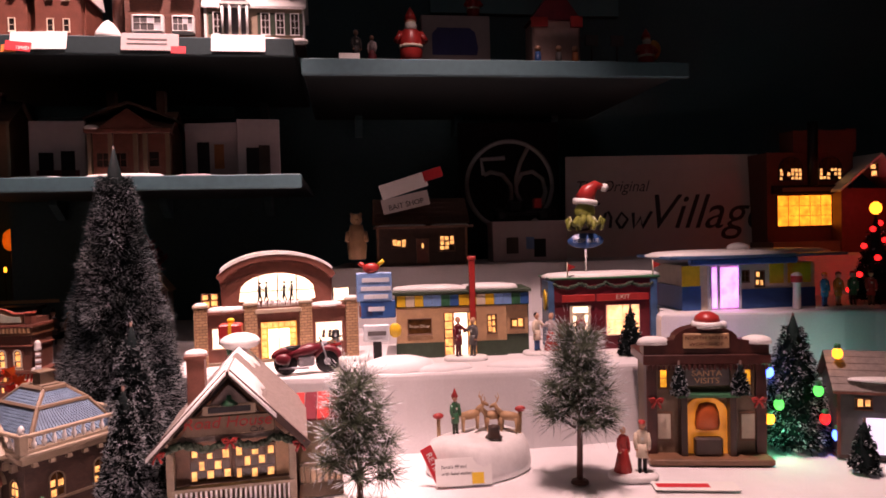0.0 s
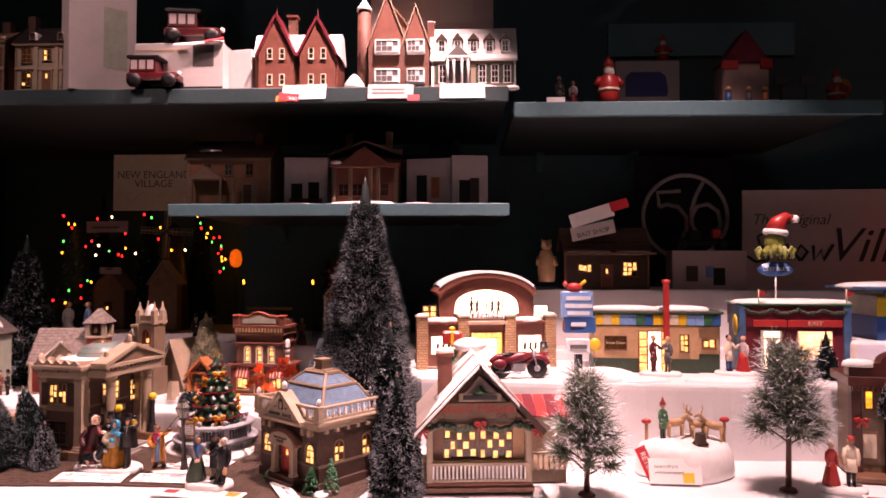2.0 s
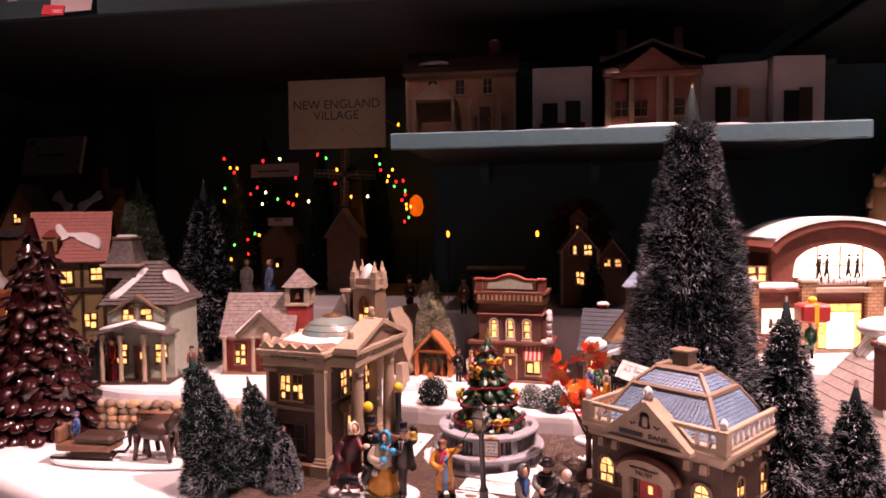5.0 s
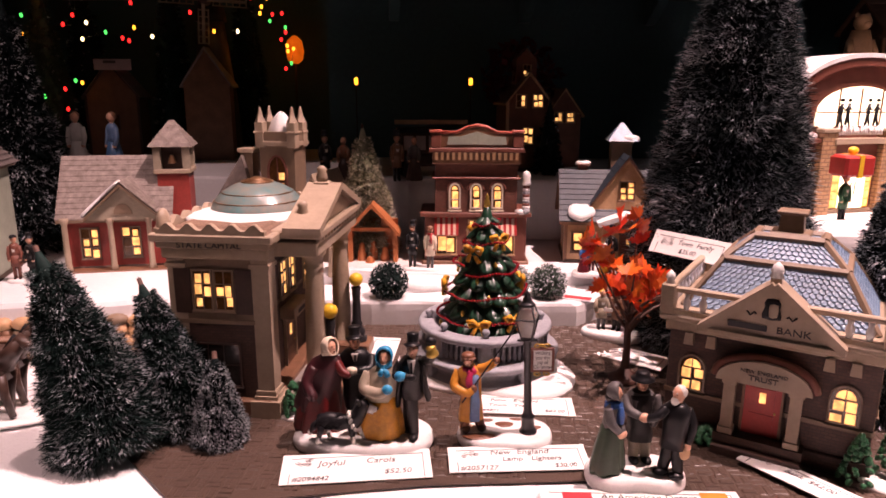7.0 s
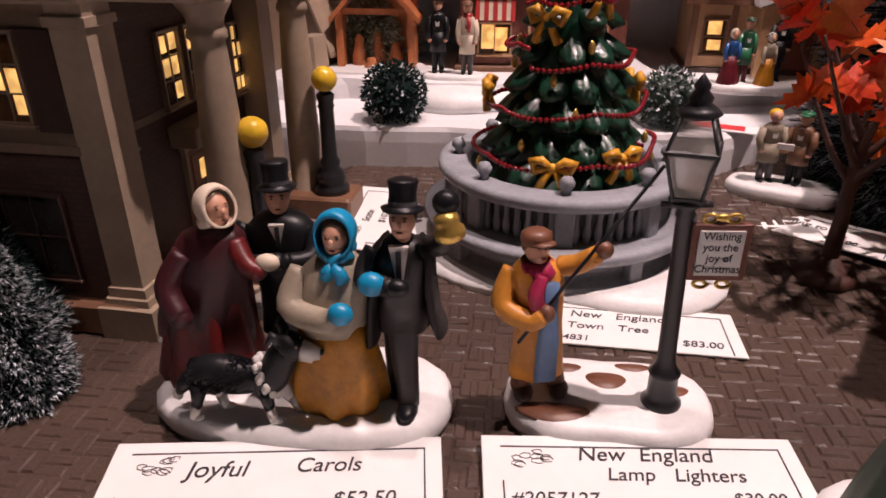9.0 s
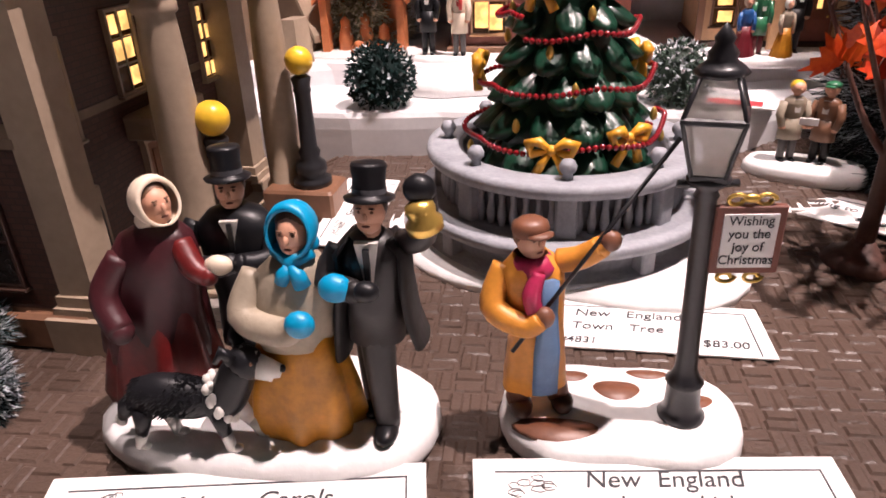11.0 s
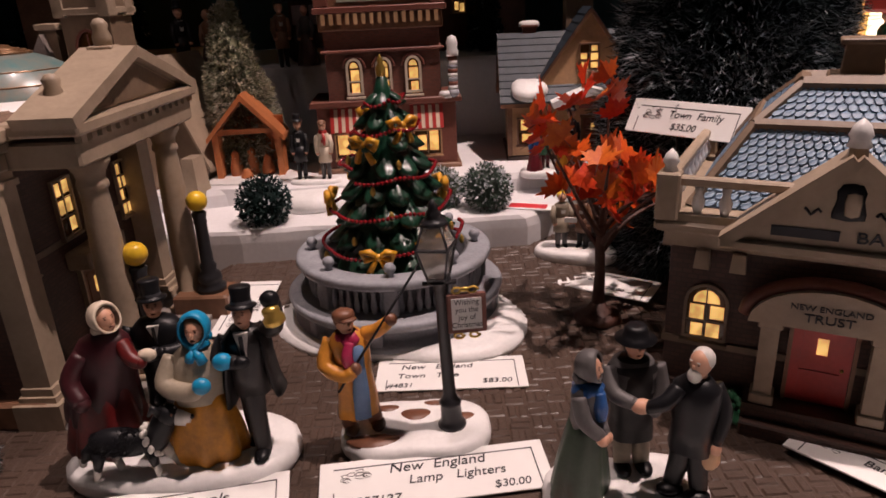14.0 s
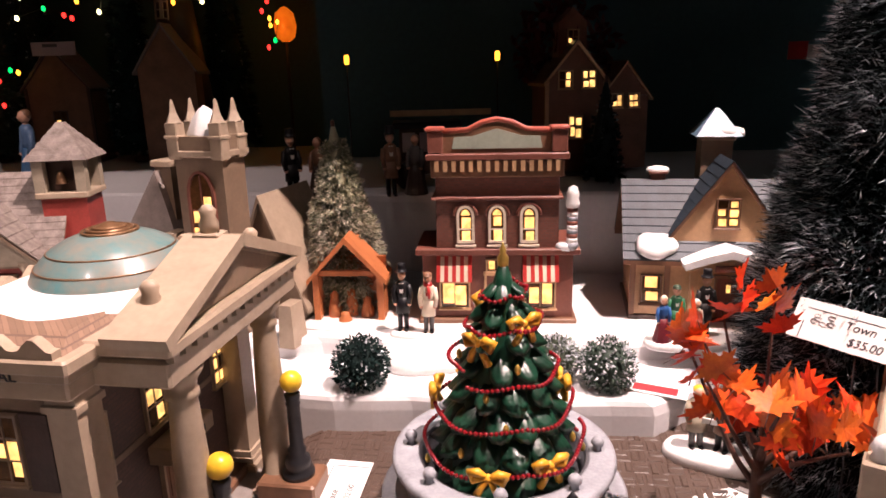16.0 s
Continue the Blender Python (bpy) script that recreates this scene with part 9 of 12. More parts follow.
s = Shape()
arc = [(0.112 * math.sin(a), 0.143 + 0.060 * math.cos(a) - 0.0) for a in [radians(-72 + 9 * i) for i in range(17)]]
s.prism(arc + [(0.104, 0.098), (-0.104, 0.098)], 0.002, 0.012, BRICKRED)
part("arched_front", s, ar)
s = Shape()
up = [(x * 1.06, z + 0.006) for x, z in arc]
s.prism(up + [(x * 0.97, z - 0.004) for x, z in reversed(arc)], -0.008, 0.115, BRICKRED)
ro = part("roof", s, ar, "red arched roof")
s = Shape()
s.prism([(x * 1.06, z + 0.012) for x, z in arc[1:-1]] + [(x * 1.06, z + 0.0062) for x, z in reversed(arc[1:-1])], -0.010, 0.112, CERSNOW)
part("roof_snow", s, ro, "white roof snow")
s = Shape()
win = [(0.070 * math.cos(math.pi * i / 12), 0.138 + 0.034 * math.sin(math.pi * i / 12)) for i in range(13)]
s.prism(win + [(-0.072, 0.120), (0.072, 0.120)], 0.0, 0.0024, LITW)
aw_ = part("arched_window", s, ar, "bright arched window")
s = Shape()
for x in (-0.036, 0.0, 0.036):
    s.box(x - 0.0012, x + 0.0012, -0.0012, 0.0002, 0.12, 0.17, BROWN)
s.box(-0.070, 0.070, -0.0012, 0.0002, 0.137, 0.139, BROWN)
part("glazing_bar", s, aw_)
for x in (-0.034, -0.022, 0.012, 0.026):
    s = Shape()
    s.tube([(x - 0.003, -0.003, 0.120), (x, -0.003, 0.135), (x + 0.001, -0.003, 0.150)], [0.0018, 0.0026, 0.0022], BLACK, 6)
    s.tube([(x + 0.004, -0.003, 0.120), (x + 0.001, -0.003, 0.134)], 0.0016, BLACK, 6)
    s.tube([(x - 0.005, -0.003, 0.140), (x, -0.003, 0.147), (x + 0.006, -0.003, 0.141)], 0.0012, BLACK, 6)
    s.ball((x + 0.001, -0.003, 0.154), 0.0026, BLACK, 8)
    part("skater_cutout", s, aw_, "flat black skater cut-out")
s = Shape()
rnd = random.Random(4)
for i in range(34):
    x = -0.038 + i * 0.0023
    s.tube([(x, -0.006, 0.108), (x + rnd.uniform(-0.004, 0.004), -0.006, 0.117 + rnd.uniform(0, 0.006))], 0.0011, CERSNOW, 5)
part("sign_ice", s, ar, "white icy lettering shapes")
s = Shape()
for e in (-1, 1):
    s.box(e * 0.092 - 0.042, e * 0.092 + 0.042, -0.008, 0.03, 0.098, 0.104, BRICKRED, bevel=0.001)
    snow_patch(s, e * 0.095, 0.006, 0.07, 0.03, 0.104, 0.008, 5 + e)
s.box(-0.044, 0.044, -0.012, 0.02, 0.096, 0.104, STONE2, bevel=0.001)
part("ledge", s, ar)
for x in (-0.125, 0.125):
    window(ar, on_wall(x, 0.0095, 0.112), 0.030, 0.024, 2, 2, BROWN, 0, 1.0, 3, LITW if x > 0 else LIT)
for x in (-0.097, 0.097):
    window(ar, on_wall(x, -0.0005, 0.034), 0.050, 0.036, 3, 2, CREAM, 0, 0.9, int(x * 100) + 40, LITW)
s = Shape()
for i in range(3):
    s.tube([(-0.110 + i * 0.012, -0.003, 0.040), (-0.108 + i * 0.012, -0.003, 0.056)], 0.003, DBROWN, 6)
    s.tube([(0.085 + i * 0.012, -0.003, 0.040), (0.087 + i * 0.012, -0.003, 0.056)], 0.003, DBROWN, 6)
part("window_display", s, ar, "dark shapes in the shop windows")
s = Shape()
s.box(-0.034, 0.034, -0.003, 0.0, 0.008, 0.078, YELLOW)
for i in range(6):
    for j in range(6):
        if not (1 <= i <= 4 and j < 5):
            s.box(-0.033 + i * 0.011, -0.0232 + i * 0.011, -0.0042, -0.0029, 0.009 + j * 0.0116, 0.0192 + j * 0.0116, LIT)
part("door_surround", s, ar, "amber glazed door surround")
for e in (-1, 1):
    d_ = part("door", Shape().box(e * 0.0105 - 0.0095, e * 0.0105 + 0.0095, -0.006, -0.0028, 0.008, 0.064, LITW), ar, "pale glass door leaf")
    part("handle", Shape().box(e * 0.0035 - 0.0006, e * 0.0035 + 0.0006, -0.0074, -0.006, 0.026, 0.044, DBROWN), d_)

# snowman, motorcycle, red awning in front of the arena
s = Shape()
snow_foot(s, blob(0.052, 0.036), 0.006)
for z, r in ((0.016, 0.015), (0.036, 0.0115), (0.053, 0.0088)):
    s.ball((0, 0, z), r, CERSNOW, 14)
s.lathe([(0.0105, 0.045), (0.0112, 0.048), (0.0095, 0.050)], RED, 12)
s.lathe([(0.012, 0.060), (0.012, 0.0615), (0.0075, 0.062), (0.0072, 0.071), (0.006, 0.072)], BLACK, 14)
s.tube([(0, -0.008, 0.053), (0, -0.016, 0.052)], [0.0015, 0.0003], ORANGEPAPER, 6)
solo("snowman", s, "white ceramic snowman with red scarf and black hat", "figurine", -0.118, 1.292, 0.135)
s = Shape()
snow_foot(s, blob(0.05, 0.034), 0.006)
person(s, 0.0, 0.0, 0.005, 0.062, 10, GREEN, BLACK, RED, BROWN, hatkind="cap")
s.box(-0.020, 0.020, -0.022, 0.010, 0.064, 0.090, RED, bevel=0.003)
s.box(-0.003, 0.003, -0.0225, 0.0105, 0.0635, 0.0905, YELLOW)
s.ball((0.0, -0.005, 0.095), (0.007, 0.005, 0.005), YELLOW, 8)
solo("gift_bearer", s, "ceramic shopper lifting a big red present", "figurine", -0.305, 1.288, 0.135, 10)
s = Shape()
for x in (-0.036, 0.036):
    s.lathe([(0.008, -0.004), (0.019, -0.0045), (0.0205, -0.002), (0.0205, 0.002), (0.019, 0.0045), (0.008, 0.004)], BLACK, 20, at=pose(x, 0, 0.021, 90, 0, 0))
    s.lathe([(0.003, -0.005), (0.010, -0.003), (0.010, 0.003), (0.003, 0.005)], GREY, 14, at=pose(x, 0, 0.021, 90, 0, 0))
s.tube([(-0.034, 0, 0.034), (-0.014, 0, 0.040), (0.006, 0, 0.044), (0.024, 0, 0.046)], [0.007, 0.009, 0.011, 0.006], DRED, 10)
s.tube([(-0.046, 0, 0.045), (-0.030, 0, 0.046), (-0.010, 0, 0.046)], [0.003, 0.006, 0.006], BLACK, 10)
for x in (-0.036, 0.036):
    s.tube([(x + 0.023 * math.cos(a), 0, 0.021 + 0.023 * math.sin(a)) for a in [0.3 + 0.3 * j for j in range(9)]], 0.0062, DRED, 8)
for e in (-1, 1):
    s.ball((-0.040, e * 0.011, 0.030), (0.014, 0.006, 0.010), DRED, 10)
s.box(-0.016, 0.014, -0.007, 0.007, 0.014, 0.034, GREY, bevel=0.003)
s.tube([(0.036, -0.005, 0.021), (0.026, -0.005, 0.058)], 0.0016, GREY, 6)
s.tube([(0.036, 0.005, 0.021), (0.026, 0.005, 0.058)], 0.0016, GREY, 6)
s.tube([(0.024, -0.018, 0.060), (0.026, 0, 0.058), (0.024, 0.018, 0.060)], 0.0016, BLACK, 6)
s.ball((0.032, 0, 0.052), 0.005, GREY, 8)
s.tube([(-0.048, -0.008, 0.014), (0.004, -0.008, 0.012)], 0.0022, GREY, 6)
solo("motorcycle", s, "small black and dark red ceramic motorcycle", "figurine", -0.165, 1.262, 0.135, 12)
tb = thing("red_rug_stall", "red striped cloth over a low stall behind the cafe", "stall", -0.118, 1.165, 0.0, 10)
part("counter", Shape().box(-0.045, 0.045, -0.02, 0.045, 0, 0.088, STONE2, bevel=0.002), tb)
for i in range(5):
    x = -0.050 + i * 0.0205
    part("cloth_strip", Shape().prism([(-0.030, 0.0885), (0.050, 0.112), (0.050, 0.115), (-0.030, 0.0915)], x, x + 0.0192, DRED if i % 2 else RED, at=pose(0, 0, 0, 0, 0, 90) @ pose(0, 0, 0, 0, 0, 0)), tb)

# snow drifts on the riser edge
for x, y, w_, d_, hh, sd in ((-0.005, 1.285, 0.12, 0.09, 0.022, 3), (0.07, 1.275, 0.10, 0.05, 0.010, 4), (0.22, 1.295, 0.13, 0.05, 0.009, 5), (-0.30, 1.272, 0.10, 0.05, 0.010, 6), (0.34, 1.33, 0.09, 0.05, 0.010, 7)):
    s = Shape()
    snow_patch(s, 0, 0, w_, d_, 0, hh, sd, SNOW, n=26)
    solo("snow_drift", s, "soft white snow drift on the riser edge", "snow drift", x, y, 0.134, 8, "snow drifts")

# diner with coloured glass
dn = thing("diner", "cream diner with coloured glass band and tall red sign", "ceramic house", 0.115, 1.388, 0.135, 4)
s = Shape()
s.box(-0.130, 0.085, 0, 0.10, 0.030, 0.098, TAN)
part("body", s, dn, "tan plaster walls")
part("plinth", Shape().box(-0.131, 0.0855, -0.001, 0.10, 0, 0.030, BOTTLE), dn, "dark green base")
part("fascia", Shape().box(-0.132, 0.130, 0.004, 0.10, 0.098, 0.124, BOTTLE), dn)
part("side_wing", Shape().box(0.0855, 0.130, 0.010, 0.10, 0, 0.098, BOTTLE), dn)
part("wing_panel", Shape().box(0.087, 0.128, 0.008, 0.0098, 0.040, 0.097, TAN), dn)
for i in range(15):
    x = -0.128 + i * 0.0172
    part("glass_block", Shape().box(x, x + 0.0166, -0.002, 0.006, 0.1005, 0.1215, (YELLOW, BLUE, GREEN, LBLUE, YELLOW, CREAM)[(i * 5 + i // 4) % 6]), dn)
s = Shape()
s.box(-0.136, 0.134, -0.006, 0.10, 0.124, 0.130, BOTTLE, bevel=0.001)
for x, w_ in ((-0.06, 0.13), (0.055, 0.11)):
    snow_patch(s, x, 0.03, w_, 0.06, 0.130, 0.010, int(w_ * 100))
part("roof", s, dn, "snow covered flat roof")
window(dn, on_wall(-0.085, -0.0004, 0.048), 0.044, 0.028, 1, 1, BROWN, 0, 1.0, 3, DIM)
lettering("Snow Diner", 0.0085, CREAM, dn, pose(-0.085, -0.0012, 0.062) @ UPRIGHT)
s = Shape()
s.box(-0.038, 0.026, -0.003, 0.0, 0.004, 0.088, BROWN)
for i in range(2):
    for j in range(5):
        s.box((-0.036, 0.010)[i], (-0.022, 0.024)[i], -0.0042, -0.0028, 0.006 + j * 0.0165, 0.020 + j * 0.0165, LIT)
s.box(-0.018, 0.007, -0.0042, -0.0028, 0.006, 0.086, LITW)
part("entrance", s, dn, "glowing glazed entrance")
window(dn, on_wall(0.056, -0.0004, 0.046), 0.016, 0.034, 2, 3, BROWN, 0, 1.0, 5)
window(dn, on_wall(0.107, 0.0075, 0.052), 0.026, 0.018, 2, 1, BROWN, 0, 1.0, 6)
s = Shape()
s.box(0.012, 0.024, -0.012, -0.002, 0.070, 0.192, RED, bevel=0.002)
s.box(0.010, 0.026, -0.014, 0.0, 0.188, 0.196, RED, bevel=0.002)
part("tall_sign", s, dn, "tall red sign fin")
sp = thing("signpost", "tall blue and white diner signboard with red lobster", "signboard", -0.048, 1.338, 0.135, 6)
part("pole", Shape().box(-0.008, 0.008, -0.004, 0.004, 0, 0.06, BLACK), sp)
for x0, x1, z0, z1, m in ((-0.036, 0.030, 0.118, 0.172, LBLUE), (-0.030, 0.036, 0.086, 0.120, BLUE), (-0.032, -0.006, 0.088, 0.112, BRICKRED), (-0.026, 0.024, 0.042, 0.074, ICE)):
    s = Shape()
    s.box(x0, x1, -0.006 - 0.001 * (z0 > 0.1), 0.004, z0, z1, m, bevel=0.002)
    part("panel", s, sp)
for z, w_ in ((0.158, 0.05), (0.142, 0.055), (0.127, 0.045), (0.104, 0.03), (0.058, 0.034)):
    part("lettering_bar", Shape().box(-w_ / 2, w_ / 2, -0.0085, -0.0068, z - 0.004, z + 0.004, ICE if z > 0.08 else GREYCLOTH), sp)
s = Shape()
s.ball((-0.008, -0.002, 0.180), (0.016, 0.008, 0.010), RED, 10)
s.tube([(-0.018, 0, 0.182), (-0.030, 0, 0.190)], [0.004, 0.005], RED, 6)
s.tube([(0.004, 0, 0.184), (0.016, 0, 0.194)], [0.004, 0.004], YELLOW, 6)
part("lobster", s, sp, "red lobster ornament")
s = Shape()
s.ball((0.034, -0.003, 0.062), (0.012, 0.006, 0.014), YELLOW, 10)
part("shell_ornament", s, sp, "yellow shell ornament")
for x, y, t1, l1, t2, l2, dr, lab in ((0.118, 1.355, DRED, DRED, GREYCLOTH, GREYCLOTH, False, "two small ceramic women talking outside the diner"), (0.272, 1.392, CREAM, BLUE, CARDPINK, RED, True, "ceramic couple dancing, man in white and lady in red")):
    s = Shape()
    snow_foot(s, blob(0.085, 0.045), 0.008)
    person(s, -0.014, 0, 0.007, 0.078, 35, t1, l1, None, TAN if not dr else BLACK, False, (None, ((0.012, -0.004, 0.048), (0.018, -0.006, 0.046))))
    person(s, 0.014, 0, 0.007, 0.076, -35, t2, l2, None, TAN, dr, (((-0.012, -0.004, 0.048), (-0.016, -0.006, 0.046)), None))
    solo("visitor_figurine", s, lab, "figurine", x, y, 0.135, 0, "shop visitors")

# barber and gift shop with EXIT sign
ex = thing("corner_store", "dark red corner store with snowy roof and lit doorway", "ceramic house", 0.400, 1.430, 0.135, 5)
s = Shape()
s.box(-0.105, 0.105, 0, 0.10, 0, 0.098, DRED)
s.box(-0.108, 0.108, -0.004, 0.10, 0.098, 0.142, DRED)
part("body", s, ex)
s = Shape()
s.box(-0.116, -0.104, -0.006, 0.05, 0.006, 0.140, DENIM)
s.box(0.092, 0.106, -0.006, 0.02, 0.0, 0.140, DENIM)
part("blue_corner", s, ex, "blue snowflake corner panel")
s = Shape()
s.lathe([(0.012, -0.002), (0.015, 0), (0.012, 0.002)], YELLOW, 16, at=pose(-0.117, 0.02, 0.10, 0, 90, 0) @ Matrix.Diagonal((1.5, 1, 1, 1)))
part("car_wash_sign", s, ex, "oval yellow sign")
s = Shape()
s.box(-0.112, 0.112, -0.008, 0.10, 0.142, 0.146, GREEN, bevel=0.001)
snow_patch(s, 0.0, 0.045, 0.225, 0.10, 0.145, 0.009, 4, n=30)
part("roof", s, ex, "snowy flat roof")
s = Shape()
rnd = random.Random(12)
for i in range(90):
    t = i / 89
    s.ball((-0.104 + 0.2 * t, -0.006, 0.134 - 0.008 * abs(math.sin(t * 12)) + rnd.uniform(-0.002, 0.002)), 0.0034, BOTTLE, 5, k=3)
part("garland", s, ex, "green swag garland")
for x0, x1, t in ((-0.088, -0.022, ""), (-0.018, 0.088, "EXIT")):
    b_ = part("sign_panel", Shape().box(x0, x1, -0.007, -0.0035, 0.098, 0.112, RED, bevel=0.0008), ex, "red painted sign panel")
    if t:
        lettering(t, 0.012, CREAM, b_, pose((x0 + x1) / 2, -0.0074, 0.105) @ UPRIGHT, squeeze=1.2)
s = Shape()
s.box(-0.072, -0.030, -0.003, 0.0, 0.006, 0.090, CREAM)
dr_ = part("door_frame", s, ex)
s = Shape()
s.box(-0.066, -0.036, -0.0042, -0.0028, 0.076, 0.087, LITW)
s.box(-0.066, -0.060, -0.0042, -0.0028, 0.010, 0.070, LITW)
s.box(-0.042, -0.036, -0.0042, -0.0028, 0.010, 0.070, LITW)
part("door_light", s, dr_, "glowing door lights")
s = Shape()
s.tube([(-0.051 + 0.008 * math.cos(a), -0.005, 0.052 + 0.008 * math.sin(a)) for a in [i * 0.45 for i in range(15)]], 0.0028, RED, 6)
part("wreath", s, dr_, "red wreath")
window(ex, on_wall(0.036, -0.0006, 0.030), 0.066, 0.058, 2, 2, CREAM, 0, 1.0, 3, glow("orange_shop_window", (1.0, 0.5, 0.22), 3.0, 0.5))
for x, z in ((-0.075, 0.155), (0.100, 0.155)):
    s = Shape()
    s.tube([(x, 0, 0.145), (x, 0, z + 0.022)], 0.0012, CREAM, 6)
    s.add([(x, 0, z + 0.020), (x + 0.018, 0.002, z + 0.012), (x, 0, z + 0.004), (x, 0.001, z + 0.012)], [(0, 1, 3), (1, 2, 3), (0, 2, 1)], RED)
    part("flag", s, ex, "small red pennant")
brush_tree("tiny dark tree with blue bulbs outside the corner store", 0.432, 1.36, 0.135, 0.10, 0.026, 2200, 15, frost=0.2)
oc = thing("octopus_sign", "olive octopus with santa hat over an oval blue sign", "sign", 0.372, 1.47, 0.285, 4)
part("pole", Shape().tube([(0, 0, 0), (0, 0, 0.055)], 0.002, CERSNOW, 6), oc)
s = Shape()
s.lathe([(0.0, -0.004), (0.036, -0.003), (0.038, 0), (0.036, 0.003), (0.0, 0.004)], BLUE, 24, at=pose(0, 0, 0.068, 90, 0, 0) @ Matrix.Diagonal((1, 0.42, 1, 1)))
ov = part("oval_board", s, oc, "oval blue sign board")
lettering("DEEP BLUE", 0.0115, ICE, ov, pose(0, -0.0045, 0.068) @ UPRIGHT)
OLIVE = mat("olive_glaze", (0.20, 0.22, 0.045), 0.35, 0.15, 60, 0.1)
s = Shape()
s.ball((0, 0, 0.128), (0.022, 0.018, 0.022), OLIVE, 14)
for i in range(8):
    a = 2 * math.pi * i / 8 + 0.3
    c, t = math.cos(a), math.sin(a)
    s.tube([(0.012 * c, 0.012 * t, 0.118), (0.026 * c, 0.020 * t, 0.102), (0.034 * c, 0.024 * t, 0.108 + 0.008 * (i % 2)), (0.040 * c, 0.026 * t, 0.096 + 0.014 * (i % 2)), (0.034 * c, 0.024 * t, 0.090)], [0.007, 0.006, 0.005, 0.0042, 0.003], OLIVE, 8)
part("octopus", s, oc, "olive glazed octopus")
s = Shape()
s.lathe([(0.024, 0), (0.026, 0.005), (0.024, 0.011)], CERSNOW, 16, at=pose(0, 0, 0.142, 0, 8, 0))
part("hat_brim", s, oc, "white fur brim")
s = Shape()
s.tube([(0, 0, 0.150), (0.008, 0, 0.170), (0.024, 0, 0.182), (0.036, 0, 0.178)], [0.022, 0.017, 0.010, 0.006], RED, 14)
s.ball((0.041, 0, 0.176), 0.009, CERSNOW, 10)
part("santa_hat", s, oc, "red santa hat")

# santa's visiting house
sv = thing("santa_visit_house", "brown brick santa house with red hat on arched top", "ceramic house", 0.500, 1.172, 0.0, -4)
s = Shape()
s.box(-0.096, 0.096, -0.035, 0.10, 0, 0.010, BROWN, bevel=0.002)
s.box(-0.088, 0.088, 0, 0.09, 0.010, 0.170, STONE)
for e in (-1, 1):
    s.box(e * 0.086 - 0.008, e * 0.086 + 0.008, -0.006, 0.012, 0.010, 0.170, OXBLOOD)
part("body", s, sv)
s = Shape()
s.box(-0.100, 0.100, -0.012, 0.09, 0.156, 0.172, OXBLOOD, bevel=0.001)
s.prism([(-0.098, 0.172), (0.098, 0.172), (0.098, 0.190), (0.080, 0.192), (0.050, 0.196)] + [(0.050 * math.cos(math.pi * i / 10), 0.196 + 0.022 * math.sin(math.pi * i / 10)) for i in range(1, 10)] + [(-0.050, 0.196), (-0.080, 0.192), (-0.098, 0.190)], -0.008, 0.02, OXBLOOD)
cr_ = part("cornice", s, sv, "brown stepped cornice")
for i in range(24):
    x = -0.092 + i * 0.008
    part("dentil", Shape().box(x - 0.002, x + 0.002, -0.015, -0.011, 0.148, 0.156, OXBLOOD), cr_)
for z0, z1, w_, words, sz in ((0.182, 0.206, 0.036, ("NORTH SANTA", "WORKSHOP"), 0.0080), (0.122, 0.150, 0.036, ("SANTA", "VISITS"), 0.0125)):
    b_ = part("sign_panel", Shape().box(-w_, w_, -0.011, -0.007, z0, z1, GREYCLOTH if z0 < 0.15 else TAN, bevel=0.001), sv)
    for i, t in enumerate(words):
        lettering(t, sz, TAN if z0 < 0.15 else BRICKRED, b_, pose(0, -0.0114, z1 - (z1 - z0) * (0.3 + 0.42 * i)) @ UPRIGHT, squeeze=1.2)
for x in (-0.066, 0.066):
    window(sv, on_wall(x, -0.0005, 0.118), 0.010, 0.028, 1, 2, BRICKRED, 0, 1.0, 3, AMBER)
    s = Shape()
    s.box(x - 0.013, x + 0.013, -0.002, 0, 0.030, 0.078, BROWN)
    s.box(x - 0.010, x + 0.010, -0.003, -0.0015, 0.034, 0.074, CREAM)
    part("poster", s, sv, "framed notice")
s = Shape()
s.box(-0.050, 0.050, -0.020, 0.0, 0.104, 0.110, GREEN, bevel=0.001)
part("canopy", s, sv, "green canopy")
s = Shape()
arc = [(0.034 * math.cos(math.pi * i / 10), 0.074 + 0.028 * math.sin(math.pi * i / 10)) for i in range(11)]
s.prism(arc + [(-0.034, 0.010), (0.034, 0.010)], -0.004, 0.0, glow("amber_interior", (1.0, 0.36, 0.04), 0.55, 0.3, 30))
dw = part("doorway", s, sv, "amber lit doorway")
for e in (-1, 1):
    part("doorpost", Shape().box(e * 0.038 - 0.005, e * 0.038 + 0.005, -0.018, 0.0, 0.010, 0.104, DBROWN), dw)
s = Shape()
s.lathe([(0.018, 0.052), (0.020, 0.060), (0.018, 0.080), (0.013, 0.092), (0.0, 0.096)], mat("orange_lantern", (0.5, 0.10, 0.02), 0.4, 0.1), 16, (0, -0.010), sy=0.5)
part("hanging_coat", s, dw, "orange red hanging shape")
s = Shape()
s.box(-0.022, 0.022, -0.02, -0.006, 0.010, 0.040, DBROWN, bevel=0.003)
part("chair", s, dw, "dark santa chair")
s = Shape()
s.lathe([(0.024, 0), (0.025, 0.006), (0.022, 0.010)], CERSNOW, 18, (0, 0), at=pose(0.006, 0.005, 0.214))
s.lathe([(0.021, 0.008), (0.018, 0.018), (0.010, 0.024), (0.0, 0.026)], RED, 18, at=pose(0.006, 0.005, 0.214))
s.ball((0.030, 0.0, 0.218), 0.007, CERSNOW, 10)
part("santa_hat", s, sv, "red santa hat with white fur")
